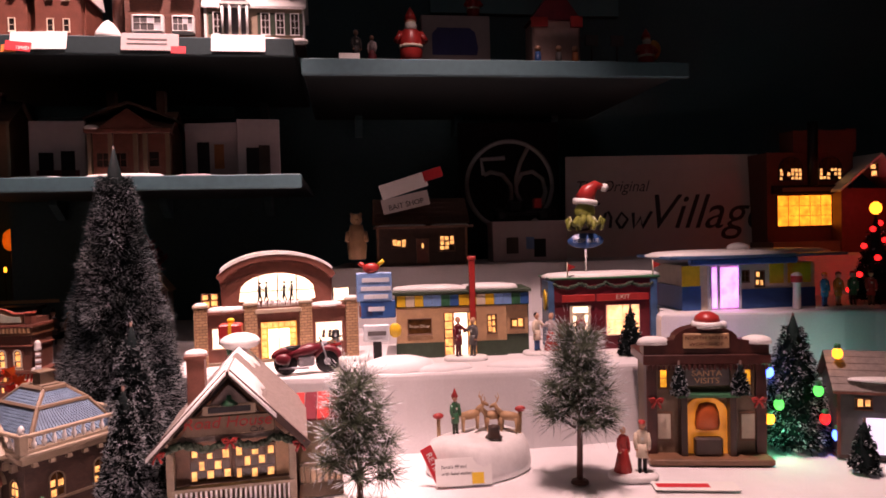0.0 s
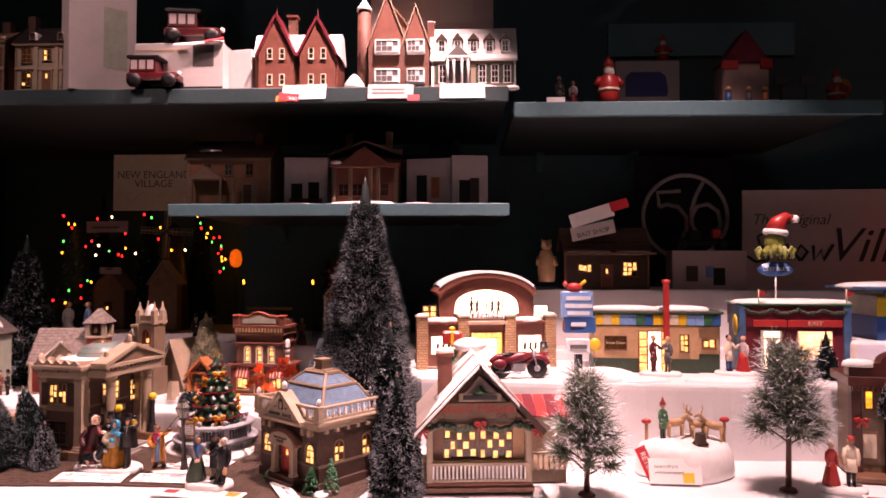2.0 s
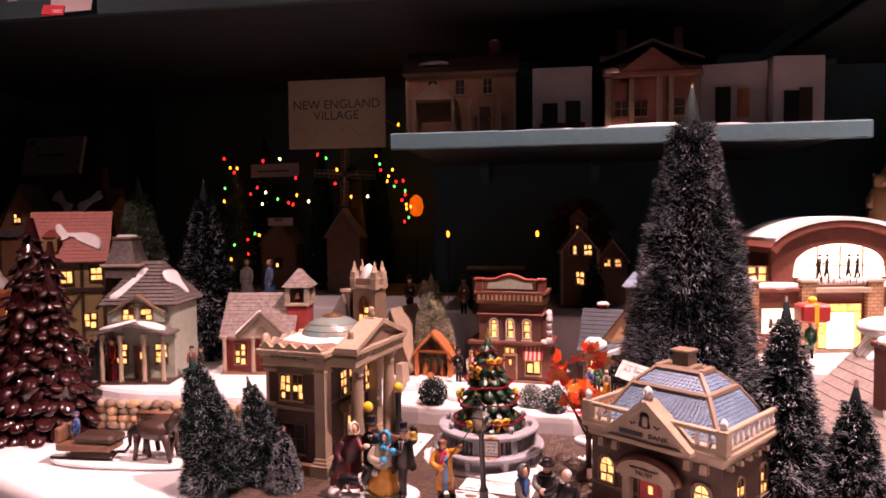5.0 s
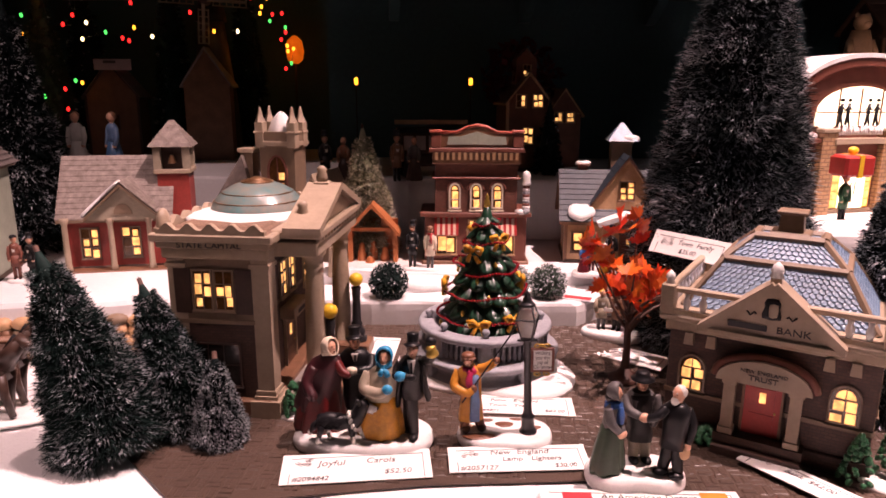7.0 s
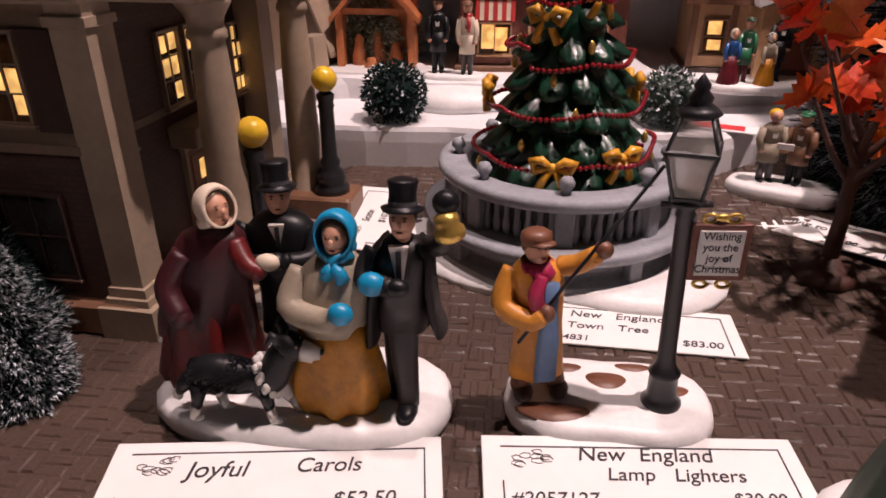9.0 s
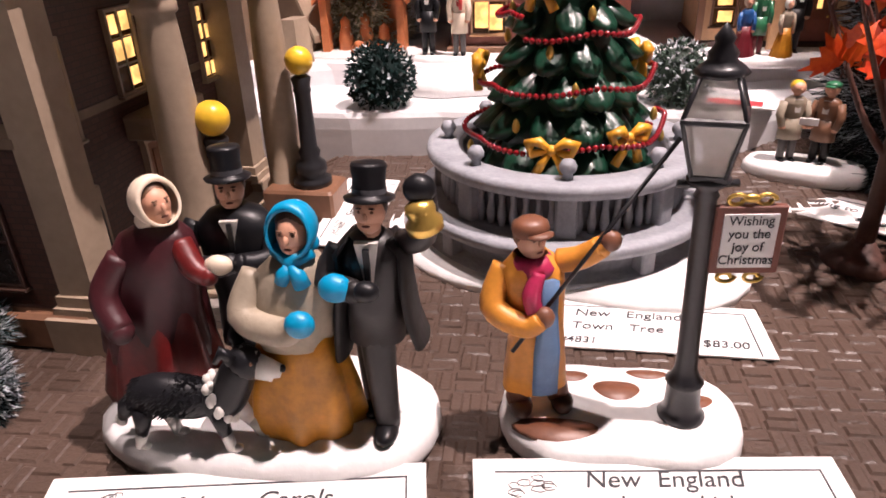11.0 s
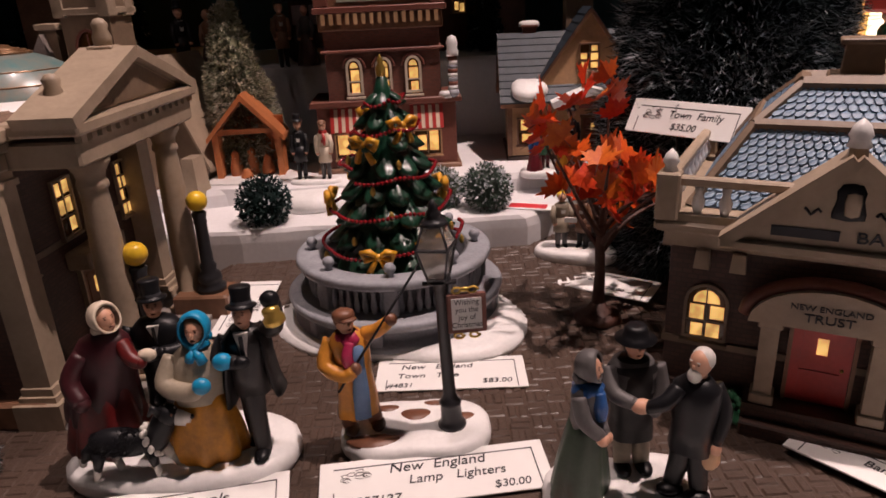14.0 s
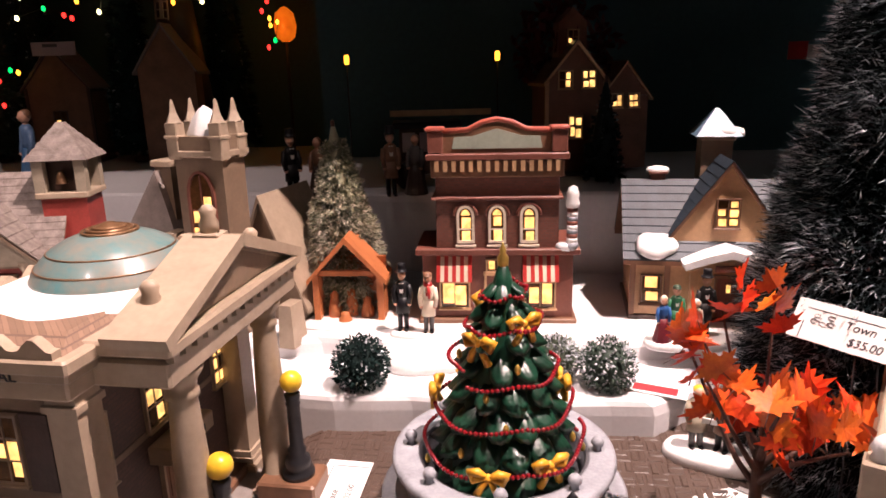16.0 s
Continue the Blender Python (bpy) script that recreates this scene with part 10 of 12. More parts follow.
for e in (-1, 1):
    s = Shape()
    snow_patch(s, e * 0.082, 0.0, 0.045, 0.03, 0.190, 0.010, 4 + e)
    part("roof_snow", s, sv, "white roof snow")
    s = Shape()
    bow(s, pose(e * 0.080, -0.012, 0.098), 1.4, RED)
    part("bow", s, sv, "red bow")
    brush_tree("small frosted brush tree flanking santa's doorway", 0.500 + e * 0.047, 1.152 - e * 0.004, 0.108, 0.058, 0.016, 1400, 20 + e, frost=0.7)
s = Shape()
snow_foot(s, blob(0.075, 0.05), 0.008)
person(s, 0.014, 0, 0.008, 0.082, -10, CREAM, BLACK, RED, HAIRW, hatkind="cap")
person(s, -0.014, 0.004, 0.008, 0.072, 20, RED, RED, None, HAIRW, True)
solo("helper_figurine", s, "ceramic helper and lady in red on snow", "figurine", 0.362, 1.098, 0.0)
card("price card with red ribbon before santa's house", 0.44, 1.055, -4, 0.12, 0.034, (), False, sketch=False, stickers=((REDPAPER, -0.055, 0.02, -0.006, 0.008),), z=0.001)

# lit tree and bait store at the end
gt = brush_tree("frosted green brush tree strung with coloured bulbs", 0.675, 1.235, 0.0, 0.232, 0.064, 9000, 25, NEEDLE2, 0.5)
for i, (dx, dy, z, m, col) in enumerate(((0.045, -0.052, 0.165, BAMBER, None), (0.012, -0.055, 0.105, BGREEN, (0.05, 0.9, 0.4)), (0.062, -0.03, 0.095, BAMBER, None), (0.036, -0.066, 0.035, BBLUE, (0.1, 0.2, 1.0)), (-0.058, -0.035, 0.055, BAMBER, None), (-0.052, -0.02, 0.13, BBLUE, (0.1, 0.15, 1.0)), (-0.045, -0.04, 0.08, BGREEN, None), (0.02, -0.06, 0.06, BRED, None))):
    ob = thing("light_bulb", "glowing coloured christmas bulb hung on the tree", "light bulb", 0.675 + dx, 1.235 + dy, z, 0, "tree bulbs")
    s = Shape()
    s.ball((0, 0, 0), (0.008, 0.008, 0.010), m, 12)
    part("bulb", s, ob)
    part("cap", Shape().lathe([(0.005, 0.008), (0.005, 0.014), (0.003, 0.016)], GREEN, 10), ob)
bulb("blue_glow", (0.735, 1.165, 0.06), 0.10, (0.1, 0.25, 1.0))
bulb("green_glow", (0.625, 1.17, 0.05), 0.12, (0.05, 1.0, 0.5))
bulb("green_glow_back", (0.78, 1.30, 0.12), 0.14, (0.05, 0.8, 0.6))
bulb("violet_glow", (0.60, 1.30, 0.13), 0.08, (0.35, 0.2, 1.0))
rhs = cottage("trading_post", "small snowy trading post with glowing front sign", 0.800, 1.135, 0.0, -16, 0.19, 0.10, 0.115, 0.045, GREYCLOTH, ROOFGREY, BRICKRED, "x", 0.010, 6, windows=((-0.06, 0.082, 0.022, 0.016, 2, 1, 0), (0.02, 0.082, 0.022, 0.016, 2, 1, 0)), snow=((-0.03, 0.0, 0.128, 0.10, 0.03, 0), (0.06, 0.03, 0.15, 0.07, 0.05, 0)), lit=1.0)
s = Shape()
s.box(-0.062, 0.04, -0.008, -0.003, 0.012, 0.068, glow("lit_sign_board", (0.85, 0.75, 0.95), 1.4, 0.8, 10))
b_ = part("sign_panel", s, rhs, "glowing pale sign panel")
lettering("LAKE", 0.020, BRICKRED, b_, pose(0.0, -0.0084, 0.052) @ UPRIGHT)
for z in (0.034, 0.022):
    part("lettering_bar", Shape().box(-0.03, 0.03, -0.0088, -0.0078, z - 0.003, z + 0.003, BRICKRED), b_)
brush_tree("small dark brush tree before the trading post", 0.712, 1.10, 0.0, 0.085, 0.024, 1800, 28, frost=0.3)

# aquarium on the high riser
aq = thing("aquarium", "blue and yellow aquarium with pink lit tank and snowy roof", "ceramic house", 0.700, 1.468, 0.205, 7)
s = Shape()
s.box(-0.135, 0.150, 0, 0.12, 0, 0.092, CREAM)
s.box(-0.140, -0.100, -0.002, 0.12, 0, 0.05, BLUE)
s.box(-0.02, 0.15, -0.002, 0.0, 0.0, 0.040, BLUE)
for x0, x1 in ((-0.140, -0.102), (0.05, 0.08), (0.09, 0.14)):
    s.box(x0, x1, -0.0025, 0.0, 0.05, 0.092, YELLOW)
part("body", s, aq)
s = Shape()
s.box(-0.128, 0.10, -0.022, 0.0, 0.092, 0.106, BLUE, bevel=0.003)
part("fascia", s, aq, "blue fascia")
s = Shape()
s.box(-0.180, 0.20, -0.035, 0.13, 0.106, 0.112, DENIM, bevel=0.001)
snow_patch(s, 0.0, 0.045, 0.37, 0.16, 0.111, 0.010, 4, n=36)
s.ball((0.0, 0.03, 0.122), (0.025, 0.02, 0.014), CERSNOW, 12)
part("roof", s, aq, "wide snowy roof")
s = Shape()
s.box(-0.082, -0.018, -0.004, 0.001, 0.004, 0.086, PINKLIT)
tk = part("tank_window", s, aq, "glowing pink tank window")
for x in (-0.082, -0.064, -0.018):
    part("mullion", Shape().box(x - 0.003, x + 0.003, -0.007, 0.0, 0.0, 0.090, ICE), tk)
window(aq, on_wall(0.028, -0.0005, 0.046), 0.018, 0.030, 2, 2, BROWN, 0, 0.8, 4)
window(aq, on_wall(-0.004, -0.0005, 0.056), 0.016, 0.022, 2, 2, BROWN, 0, 0.4, 5)
s = Shape()
s.lathe([(0.010, 0), (0.008, 0.004), (0.007, 0.05), (0.011, 0.054), (0.010, 0.070), (0.004, 0.074)], CERSNOW, 12, (0.086, -0.035))
s.lathe([(0.011, 0.054), (0.0112, 0.062), (0.010, 0.068)], RED, 12, (0.086, -0.035))
part("lighthouse_post", s, aq, "white post with red lantern")
for i, (x, y, m, w_) in enumerate(((0.835, 1.425, TURQ, 0), (0.865, 1.43, OCHRE, 1), (0.90, 1.44, GREEN, 0), (0.93, 1.43, RED, 1))):
    s = Shape()
    snow_foot(s, blob(0.034, 0.024), 0.006)
    person(s, 0, 0, 0.006, 0.070, 20 - 12 * i, m, (BLUE, TAN, BLACK, BROWN)[i], (YELLOW, BROWN, RED, BLACK)[i], BROWN, hatkind="cap")
    solo("villager", s, "small ceramic villager in bright coat near the aquarium", "figurine", x, y, 0.205, 0, "aquarium visitors")
bulb("red_glow", (1.02, 1.50, 0.34), 0.25, (1.0, 0.06, 0.03))
rt = brush_tree("dark tree with glowing red bulbs and yellow star", 0.985, 1.50, 0.205, 0.19, 0.05, 2600, 45, frost=0.1)
for i in range(14):
    a, t = i * 2.4, i / 14
    r = 0.05 * (1 - t) + 0.004
    ob = solo("light_bulb", Shape().ball((0, 0, 0), 0.0062, BRED, 8), "glowing red bulb on the small dark tree", "light bulb", 0.985 + r * math.cos(a), 1.50 + r * math.sin(a), 0.22 + 0.165 * t, 0, "red bulbs")
s = Shape()
s.lathe([(0.0, -0.003), (0.014, 0), (0.0, 0.003)], BAMBER, 10, at=pose(0, 0, 0, 90, 0, 0), ripple=0.35, waves=5)
solo("tree_star", s, "glowing yellow star on the dark tree top", "star", 0.985, 1.50, 0.405)

# ---- upper shelf ----
ZL, ZR, ZM = 0.754, 0.718, 0.501


def at_wall(ob, u, v, z, turn=0.0):
    ob.matrix_world = by_wall(u, v, z, turn)
    return ob


def shelf_house(name, label, u, v, z, turn, w, d, h, rise, wall, roof_m, trim, along, **k):
    return at_wall(cottage(name, label, 0, 0, 0, 0, w, d, h, rise, wall, roof_m, trim, along, **k), u, v, z, turn)


# white colonial with five dormers
wc = shelf_house("colonial_house", "white clapboard colonial house with snowy roof and dormers", -0.080, 0.045, ZL, 0, 0.185, 0.09, 0.078, 0.075, STONE2, CERSNOW, CERSNOW, "x", over=0.006, rows=6, lit=0.0, seed=5,
                 windows=((-0.070, 0.020, 0.014, 0.040, 2, 3, 0), (0.020, 0.020, 0.014, 0.040, 2, 3, 0), (0.048, 0.020, 0.014, 0.040, 2, 3, 0), (0.076, 0.020, 0.014, 0.040, 2, 3, 0)))
for i in range(5):
    x = -0.072 + i * 0.036
    s = Shape()
    s.box(x - 0.010, x + 0.010, 0.004, 0.034, 0.086, 0.120, CERSNOW)
    s.prism([(x - 0.013, 0.118), (x + 0.013, 0.118), (x, 0.134)], 0.0, 0.036, DBROWN)
    dmr = part("dormer", s, wc, "white dormer with dark cap")
    window(dmr, on_wall(x, 0.0036, 0.092), 0.012, 0.024, 2, 2, CERSNOW, 0, 0, i, name="dormer_window")
s = Shape()
s.prism([(-0.062, 0.074), (-0.008, 0.074), (-0.035, 0.098)], -0.022, 0.0, GREYCLOTH)
s.box(-0.064, -0.006, -0.024, 0.0, 0.070, 0.075, CERSNOW)
s.box(-0.056, -0.014, -0.004, 0.0, 0.008, 0.070, DGREY)
part("portico", s, wc, "small grey portico")
for x in (-0.058, -0.044, -0.026, -0.012):
    part("portico_column", Shape().lathe([(0.003, 0.008), (0.0024, 0.04), (0.003, 0.070)], CERSNOW, 8, (x, -0.020)), wc)
for x in (-0.083, -0.052, 0.009, 0.031, 0.038, 0.059, 0.066, 0.088):
    part("shutter", Shape().box(x - 0.004, x + 0.004, -0.0016, 0.0, 0.019, 0.061, BOTTLE), wc, "dark green shutter")
s = Shape()
s.box(-0.105, -0.090, 0.03, 0.05, 0.0, 0.170, BRICKRED)
snow_patch(s, -0.0975, 0.04, 0.018, 0.022, 0.170, 0.004, 3, n=12)
part("chimney", s, wc, "brick side chimney")
s = Shape()
for x, w_ in ((-0.035, 0.05), (0.03, 0.06), (0.085, 0.03)):
    snow_patch(s, x, -0.018, w_, 0.024, 0.0, 0.007, int(w_ * 100))
part("snow_foot", s, wc, "white snow along the foot")
for x, t in ((-0.052, 0), (0.0, 0)):
    part("step", Shape().box(-0.05, -0.02, -0.034, -0.022, 0, 0.008 if x else 0.004, STONE2), wc)

# double-gabled brick house with bay windows
gb_ = shelf_house("gabled_house", "orange brick gabled house with snowy roofs and bay windows", -0.262, 0.06, ZL, 0, 0.155, 0.09, 0.095, 0.10, REDBRICK, STONE2, BROWN, "y", over=0.006, rows=6, lit=0.3, seed=15,
                  windows=())
for x, w_, hh in ((-0.012, 0.085, 0.218), (0.052, 0.060, 0.190)):
    s = Shape()
    s.box(x - w_ / 2, x + w_ / 2, -0.026, 0.02, 0, 0.105, REDBRICK)
    s.prism([(x - w_ / 2, 0.105), (x + w_ / 2, 0.105), (x, hh)], -0.026, 0.05, BRICKRED)
    g_ = part("gable", s, gb_, "orange red gable")
    s = Shape()
    gable_roof(s, x - w_ / 2, x + w_ / 2, -0.026, 0.06, 0.105, hh - 0.105, STONE2, 0.004, 0.006)
    part("gable_roof", s, g_, "snowy gable roof")
    for z, wh in ((0.018, 0.026), (0.086, 0.024)):
        s = Shape()
        s.box(x - w_ * 0.34, x + w_ * 0.34, -0.036, -0.024, z - 0.005, z + wh + 0.004, CERSNOW, bevel=0.002)
        part("bay", s, g_, "white snowy bay window")
        window(g_, on_wall(x, -0.0362, z), w_ * 0.58, wh, 4, 2, CERSNOW, 0, 0.15, 3, ICE, GREYCLOTH, sill=False)
s = Shape()
s.lathe([(0.016, 0), (0.015, 0.19)], REDBRICK, 14, (-0.068, 0.0))
s.lathe([(0.018, 0.19), (0.017, 0.196), (0.0, 0.222)], CERSNOW, 14, (-0.068, 0.0))
part("turret", s, gb_, "round brick turret with snowy cap")
s = Shape()
s.lathe([(0.026, 0), (0.022, 0.018), (0.010, 0.035), (0.0, 0.042)], CERSNOW, 16, (-0.088, -0.015))
part("snow_drift", s, gb_, "white snow drift")
# red clapboard twin gables
rd = thing("twin_gable_house", "red clapboard house with twin gables and snowy roof", "ceramic house", 0, 0, 0)
at_wall(rd, -0.485, 0.05, ZL)
s = Shape()
s.box(-0.095, 0.095, 0, 0.09, 0, 0.085, BRICKRED)
part("body", s, rd)
s = Shape()
s.prism([(0.0, 0.085), (0.09, 0.085), (0.06, 0.145), (0.03, 0.145)], -0.10, 0.10, CERSNOW, at=pose(0, 0, 0, 0, 0, 90))
part("roof", s, rd, "snow covered main roof")
for x, hh in ((-0.042, 0.172), (0.052, 0.165)):
    s = Shape()
    s.box(x - 0.040, x + 0.040, -0.016, 0.03, 0, 0.088, BRICKRED)
    s.prism([(x - 0.040, 0.088), (x + 0.040, 0.088), (x, hh)], -0.016, 0.05, BRICKRED)
    g_ = part("gable", s, rd, "red boarded gable")
    for i in range(15):
        z = 0.006 + i * 0.0092
        half = 0.040 if z < 0.088 else 0.040 * max(0.05, (hh - z) / (hh - 0.088)) - 0.003
        part("clapboard", Shape().prism([(0.016, z), (0.0185, z + 0.0005), (0.0165, z + 0.0092)], x - half, x + half, BRICKRED, at=pose(0, 0, 0, 0, 0, -90) @ Matrix.Diagonal((1, -1, 1, 1))), g_) if False else None
    s = Shape()
    for e in (-1, 1):
        a, b = Vector((x, hh + 0.004)), Vector((x + e * 0.046, 0.080))
        d2 = (b - a).normalized() * 0.003
        n2 = Vector((-d2.y, d2.x))
        s.prism([(a.x - n2.x, a.y - n2.y), (b.x - n2.x, b.y - n2.y), (b.x + n2.x, b.y + n2.y), (a.x + n2.x, a.y + n2.y)], -0.022, 0.05, DRED)
    part("bargeboard", s, g_, "dark bargeboard")
    for wx, z in ((-0.014, 0.075), (0.014, 0.075), (-0.014, 0.016), (0.014, 0.016)):
        window(g_, on_wall(x + wx, -0.0165, z), 0.009, 0.022, 1, 2, CREAM, 0, 0, 3)
    s = Shape()
    s.lathe([(0.003, 0), (0.0015, 0.01), (0.0, 0.026)], DRED, 6, (x, -0.01), at=pose(0, 0, hh))
    part("finial", s, g_)
s = Shape()
s.box(-0.026, -0.008, 0.03, 0.05, 0.13, 0.186, REDBRICK)
s.box(-0.029, -0.005, 0.027, 0.053, 0.186, 0.192, BRICKRED)
part("chimney", s, rd)
s = Shape()
snow_patch(s, 0.0, -0.022, 0.19, 0.018, 0, 0.004, 3)
part("snow_foot", s, rd, "white snow along the foot")

# boxes and more houses, in dimmer light


def carton(label, u, v, z, turn, w, d, h, m, prints=()):
    ob = at_wall(thing("carton", label, "box", 0, 0, 0, 0, "cartons"), u, v, z, turn)
    part("box", Shape().box(-w / 2, w / 2, 0, d, 0, h, m, bevel=0.0015), ob)
    for x0, x1, z0, z1, pm in prints:
        part("print", Shape().box(x0, x1, -0.0008, 0.0005, z0, z1, pm), ob)
    return ob


tb_ = carton("white printed carton with a burgundy car picture", -0.748, 0.03, ZL, 0, 0.205, 0.10, 0.112, CARD, ((0.032, 0.080, 0.058, 0.106, GREYCLOTH), (0.034, 0.078, 0.060, 0.104, CARDPINK), (-0.10, 0.02, 0.094, 0.097, TAN), (-0.10, 0.10, 0.004, 0.012, CHARCOAL)))


def old_car(s, at, k, m):
    s.box(-0.040 * k, 0.044 * k, -0.016 * k, 0.016 * k, 0.012 * k, 0.026 * k, m, at, bevel=0.003 * k)
    s.box(-0.034 * k, 0.010 * k, -0.015 * k, 0.015 * k, 0.026 * k, 0.048 * k, m, at, taper=0.001 * k)
    s.box(-0.038 * k, 0.016 * k, -0.017 * k, 0.017 * k, 0.048 * k, 0.053 * k, BLACK, at, bevel=0.001 * k)
    for i in range(3):
        s.box((-0.031 + 0.0135 * i) * k, (-0.021 + 0.0135 * i) * k, -0.0156 * k, -0.0149 * k, 0.030 * k, 0.045 * k, CARDPINK, at)
    for x in (-0.026, 0.032):
        for y in (-0.016, 0.016):
            s.lathe([(0.004 * k, -0.002 * k), (0.0115 * k, -0.002 * k), (0.012 * k, 0), (0.0115 * k, 0.002 * k), (0.004 * k, 0.002 * k)], BLACK, 14, at=at @ pose(x * k, y * k, 0.0115 * k, 90, 0, 0))
    s.ball((0.046 * k, -0.008 * k, 0.024 * k), 0.004 * k, CERSNOW, 8, at)


s = Shape()
old_car(s, Matrix(), 1.35, BURG)
at_wall(solo("toy_car", s, "burgundy vintage model car in front of its carton", "model car"), -0.795, 0.008, ZL, 0)
s = Shape()
old_car(s, Matrix(), 1.5, BURG)
at_wall(solo("toy_car", s, "burgundy vintage model car on top of its carton", "model car"), -0.728, 0.06, ZL + 0.113, 6)
ob = at_wall(thing("price_card", "white price card with red and orange ribbon on the car carton", "price card", 0, 0, 0, 0, "shelf edge cards"), -0.700, 0.028, ZL + 0.113, 8)
part("card", Shape().box(-0.055, 0.055, -0.02, 0.0, 0.0, 0.001, PAPER, at=pose(0, 0, 0, 30, -6, 0)), ob)
part("ribbon", Shape().box(0.012, 0.055, -0.02, -0.004, 0.0015, 0.003, REDPAPER, at=pose(0, 0, 0, 30, -12, 0)), ob, "red retired ribbon")
carton("white carton with a curled end flap", -0.618, 0.06, ZL, -12, 0.06, 0.08, 0.105, CARD)
wb = carton("tall white carton with a grey window label", -0.925, 0.035, ZL, 40, 0.14, 0.10, 0.30, CARD, ((0.0, 0.05, 0.06, 0.2, PALEGREEN),))
part("side_label", Shape().box(0.0645, 0.0658, 0.02, 0.08, 0.07, 0.21, PALEGREEN), wb)
carton("large white carton behind the houses", -0.18, 0.16, ZL, 0, 0.30, 0.12, 0.30, CARDPINK, ((0.02, 0.1, 0.2, 0.28, CARD),))
sh = shelf_house("stone_house", "taupe stone house with dark mansard roof and snowy dormers", -1.060, 0.045, ZL, 0, 0.15, 0.09, 0.120, 0.045, TAUPE, CHARCOAL, STONE, "x", rows=6, lit=0.25, seed=4, windows=tuple((x, z, 0.022, 0.030, 2, 3, 0.006) for x in (-0.050, 0.046) for z in (0.020, 0.074)) + ((-0.002, 0.080, 0.018, 0.026, 2, 2, 0),))
door(sh, on_wall(-0.002, -0.0004, 0.006), 0.022, 0.050, BROWN, STONE2)
for z in (0.060, 0.115):
    part("string_course", Shape().box(-0.077, 0.077, -0.004, 0.0, z - 0.003, z + 0.003, STONE2, bevel=0.001), sh)
for x in (-0.036, 0.030):
    s = Shape()
    s.box(x - 0.010, x + 0.010, -0.002, 0.03, 0.124, 0.146, CERSNOW, bevel=0.004)
    dm = part("dormer", s, sh, "round white dormer")
    window(dm, on_wall(x, -0.0024, 0.127), 0.010, 0.012, 1, 2, STONE, 0.004, 0, 5, name="dormer_window")
for x in (-0.060, 0.060):
    part("chimney", Shape().box(x - 0.009, x + 0.009, 0.03, 0.05, 0.14, 0.195, DBROWN, bevel=0.001), sh)
for x in (-0.026, 0.022):
    part("pilaster", Shape().box(x - 0.004, x + 0.004, -0.005, 0.0, 0.006, 0.112, STONE2), sh)
bw = shelf_house("brick_mansion", "red brick mansion with tan cornice and arched entrance", -1.248, 0.045, ZL, 0, 0.165, 0.09, 0.125, 0.030, REDBRICK, ROOFBROWN, STONE, "x", rows=4, lit=0.15, seed=6, windows=tuple((x, z, 0.020, 0.030, 2, 2, 0) for x in (-0.064, -0.036, 0.036, 0.064) for z in (0.022, 0.074)))
for z, e in ((0.062, 0.003), (0.115, 0.003), (0.124, 0.007), (0.132, 0.010)):
    part("cornice", Shape().box(-0.0825 - e, 0.0825 + e, -e, 0.0, z - 0.004, z + 0.004, STONE2, bevel=0.001), bw, "tan stone band")
part("entrance_gable", Shape().prism([(-0.042, 0.134), (0.042, 0.134), (0.022, 0.150), (0.0, 0.158), (-0.022, 0.150)], -0.010, 0.02, STONE2), bw)
s = Shape()
s.prism([(-0.020, 0.070)] + [(-0.020 * math.cos(a / 8 * math.pi), 0.090 + 0.018 * math.sin(a / 8 * math.pi)) for a in range(9)] + [(0.020, 0.070)], -0.006, 0.0, BROWNBRICK)
part("arch", s, bw, "dark brick arch")
part("clock", Shape().lathe([(0.0, -0.001), (0.009, -0.001), (0.010, 0.001)], STONE, 16, at=pose(0, -0.0075, 0.090, 90, 0, 0)), bw, "round stone clock")
for x in (-0.020, 0.020):
    part("porch_column", Shape().lathe([(0.0055, 0.006), (0.0042, 0.012), (0.0038, 0.052), (0.006, 0.058)], STONE2, 10, (x, -0.014)), bw)
part("porch_slab", Shape().box(-0.028, 0.028, -0.020, 0.0, 0.058, 0.066, STONE2, bevel=0.001), bw)
door(bw, on_wall(0.0, -0.0004, 0.006), 0.020, 0.046, BLACK, STONE2)
for x in (-0.060, 0.060):
    part("chimney", Shape().box(x - 0.010, x + 0.010, 0.04, 0.06, 0.13, 0.185, BROWNBRICK), bw)
carton("dark green carton with faint print", -1.43, 0.04, ZL, 0, 0.115, 0.09, 0.155, BOXGREEN, ((-0.04, 0.04, 0.02, 0.05, BRICKRED), (-0.04, 0.045, 0.07, 0.12, PALEGREEN)))
carton("low grey printed carton", -1.55, 0.05, ZL, 0, 0.12, 0.08, 0.085, CARD, ((-0.04, -0.01, 0.01, 0.06, CHARCOAL), (0.005, 0.035, 0.01, 0.06, GREYCLOTH)))
carton("dark carton at the shelf end", -1.73, 0.05, ZL, 0, 0.16, 0.10, 0.22, BROWN)
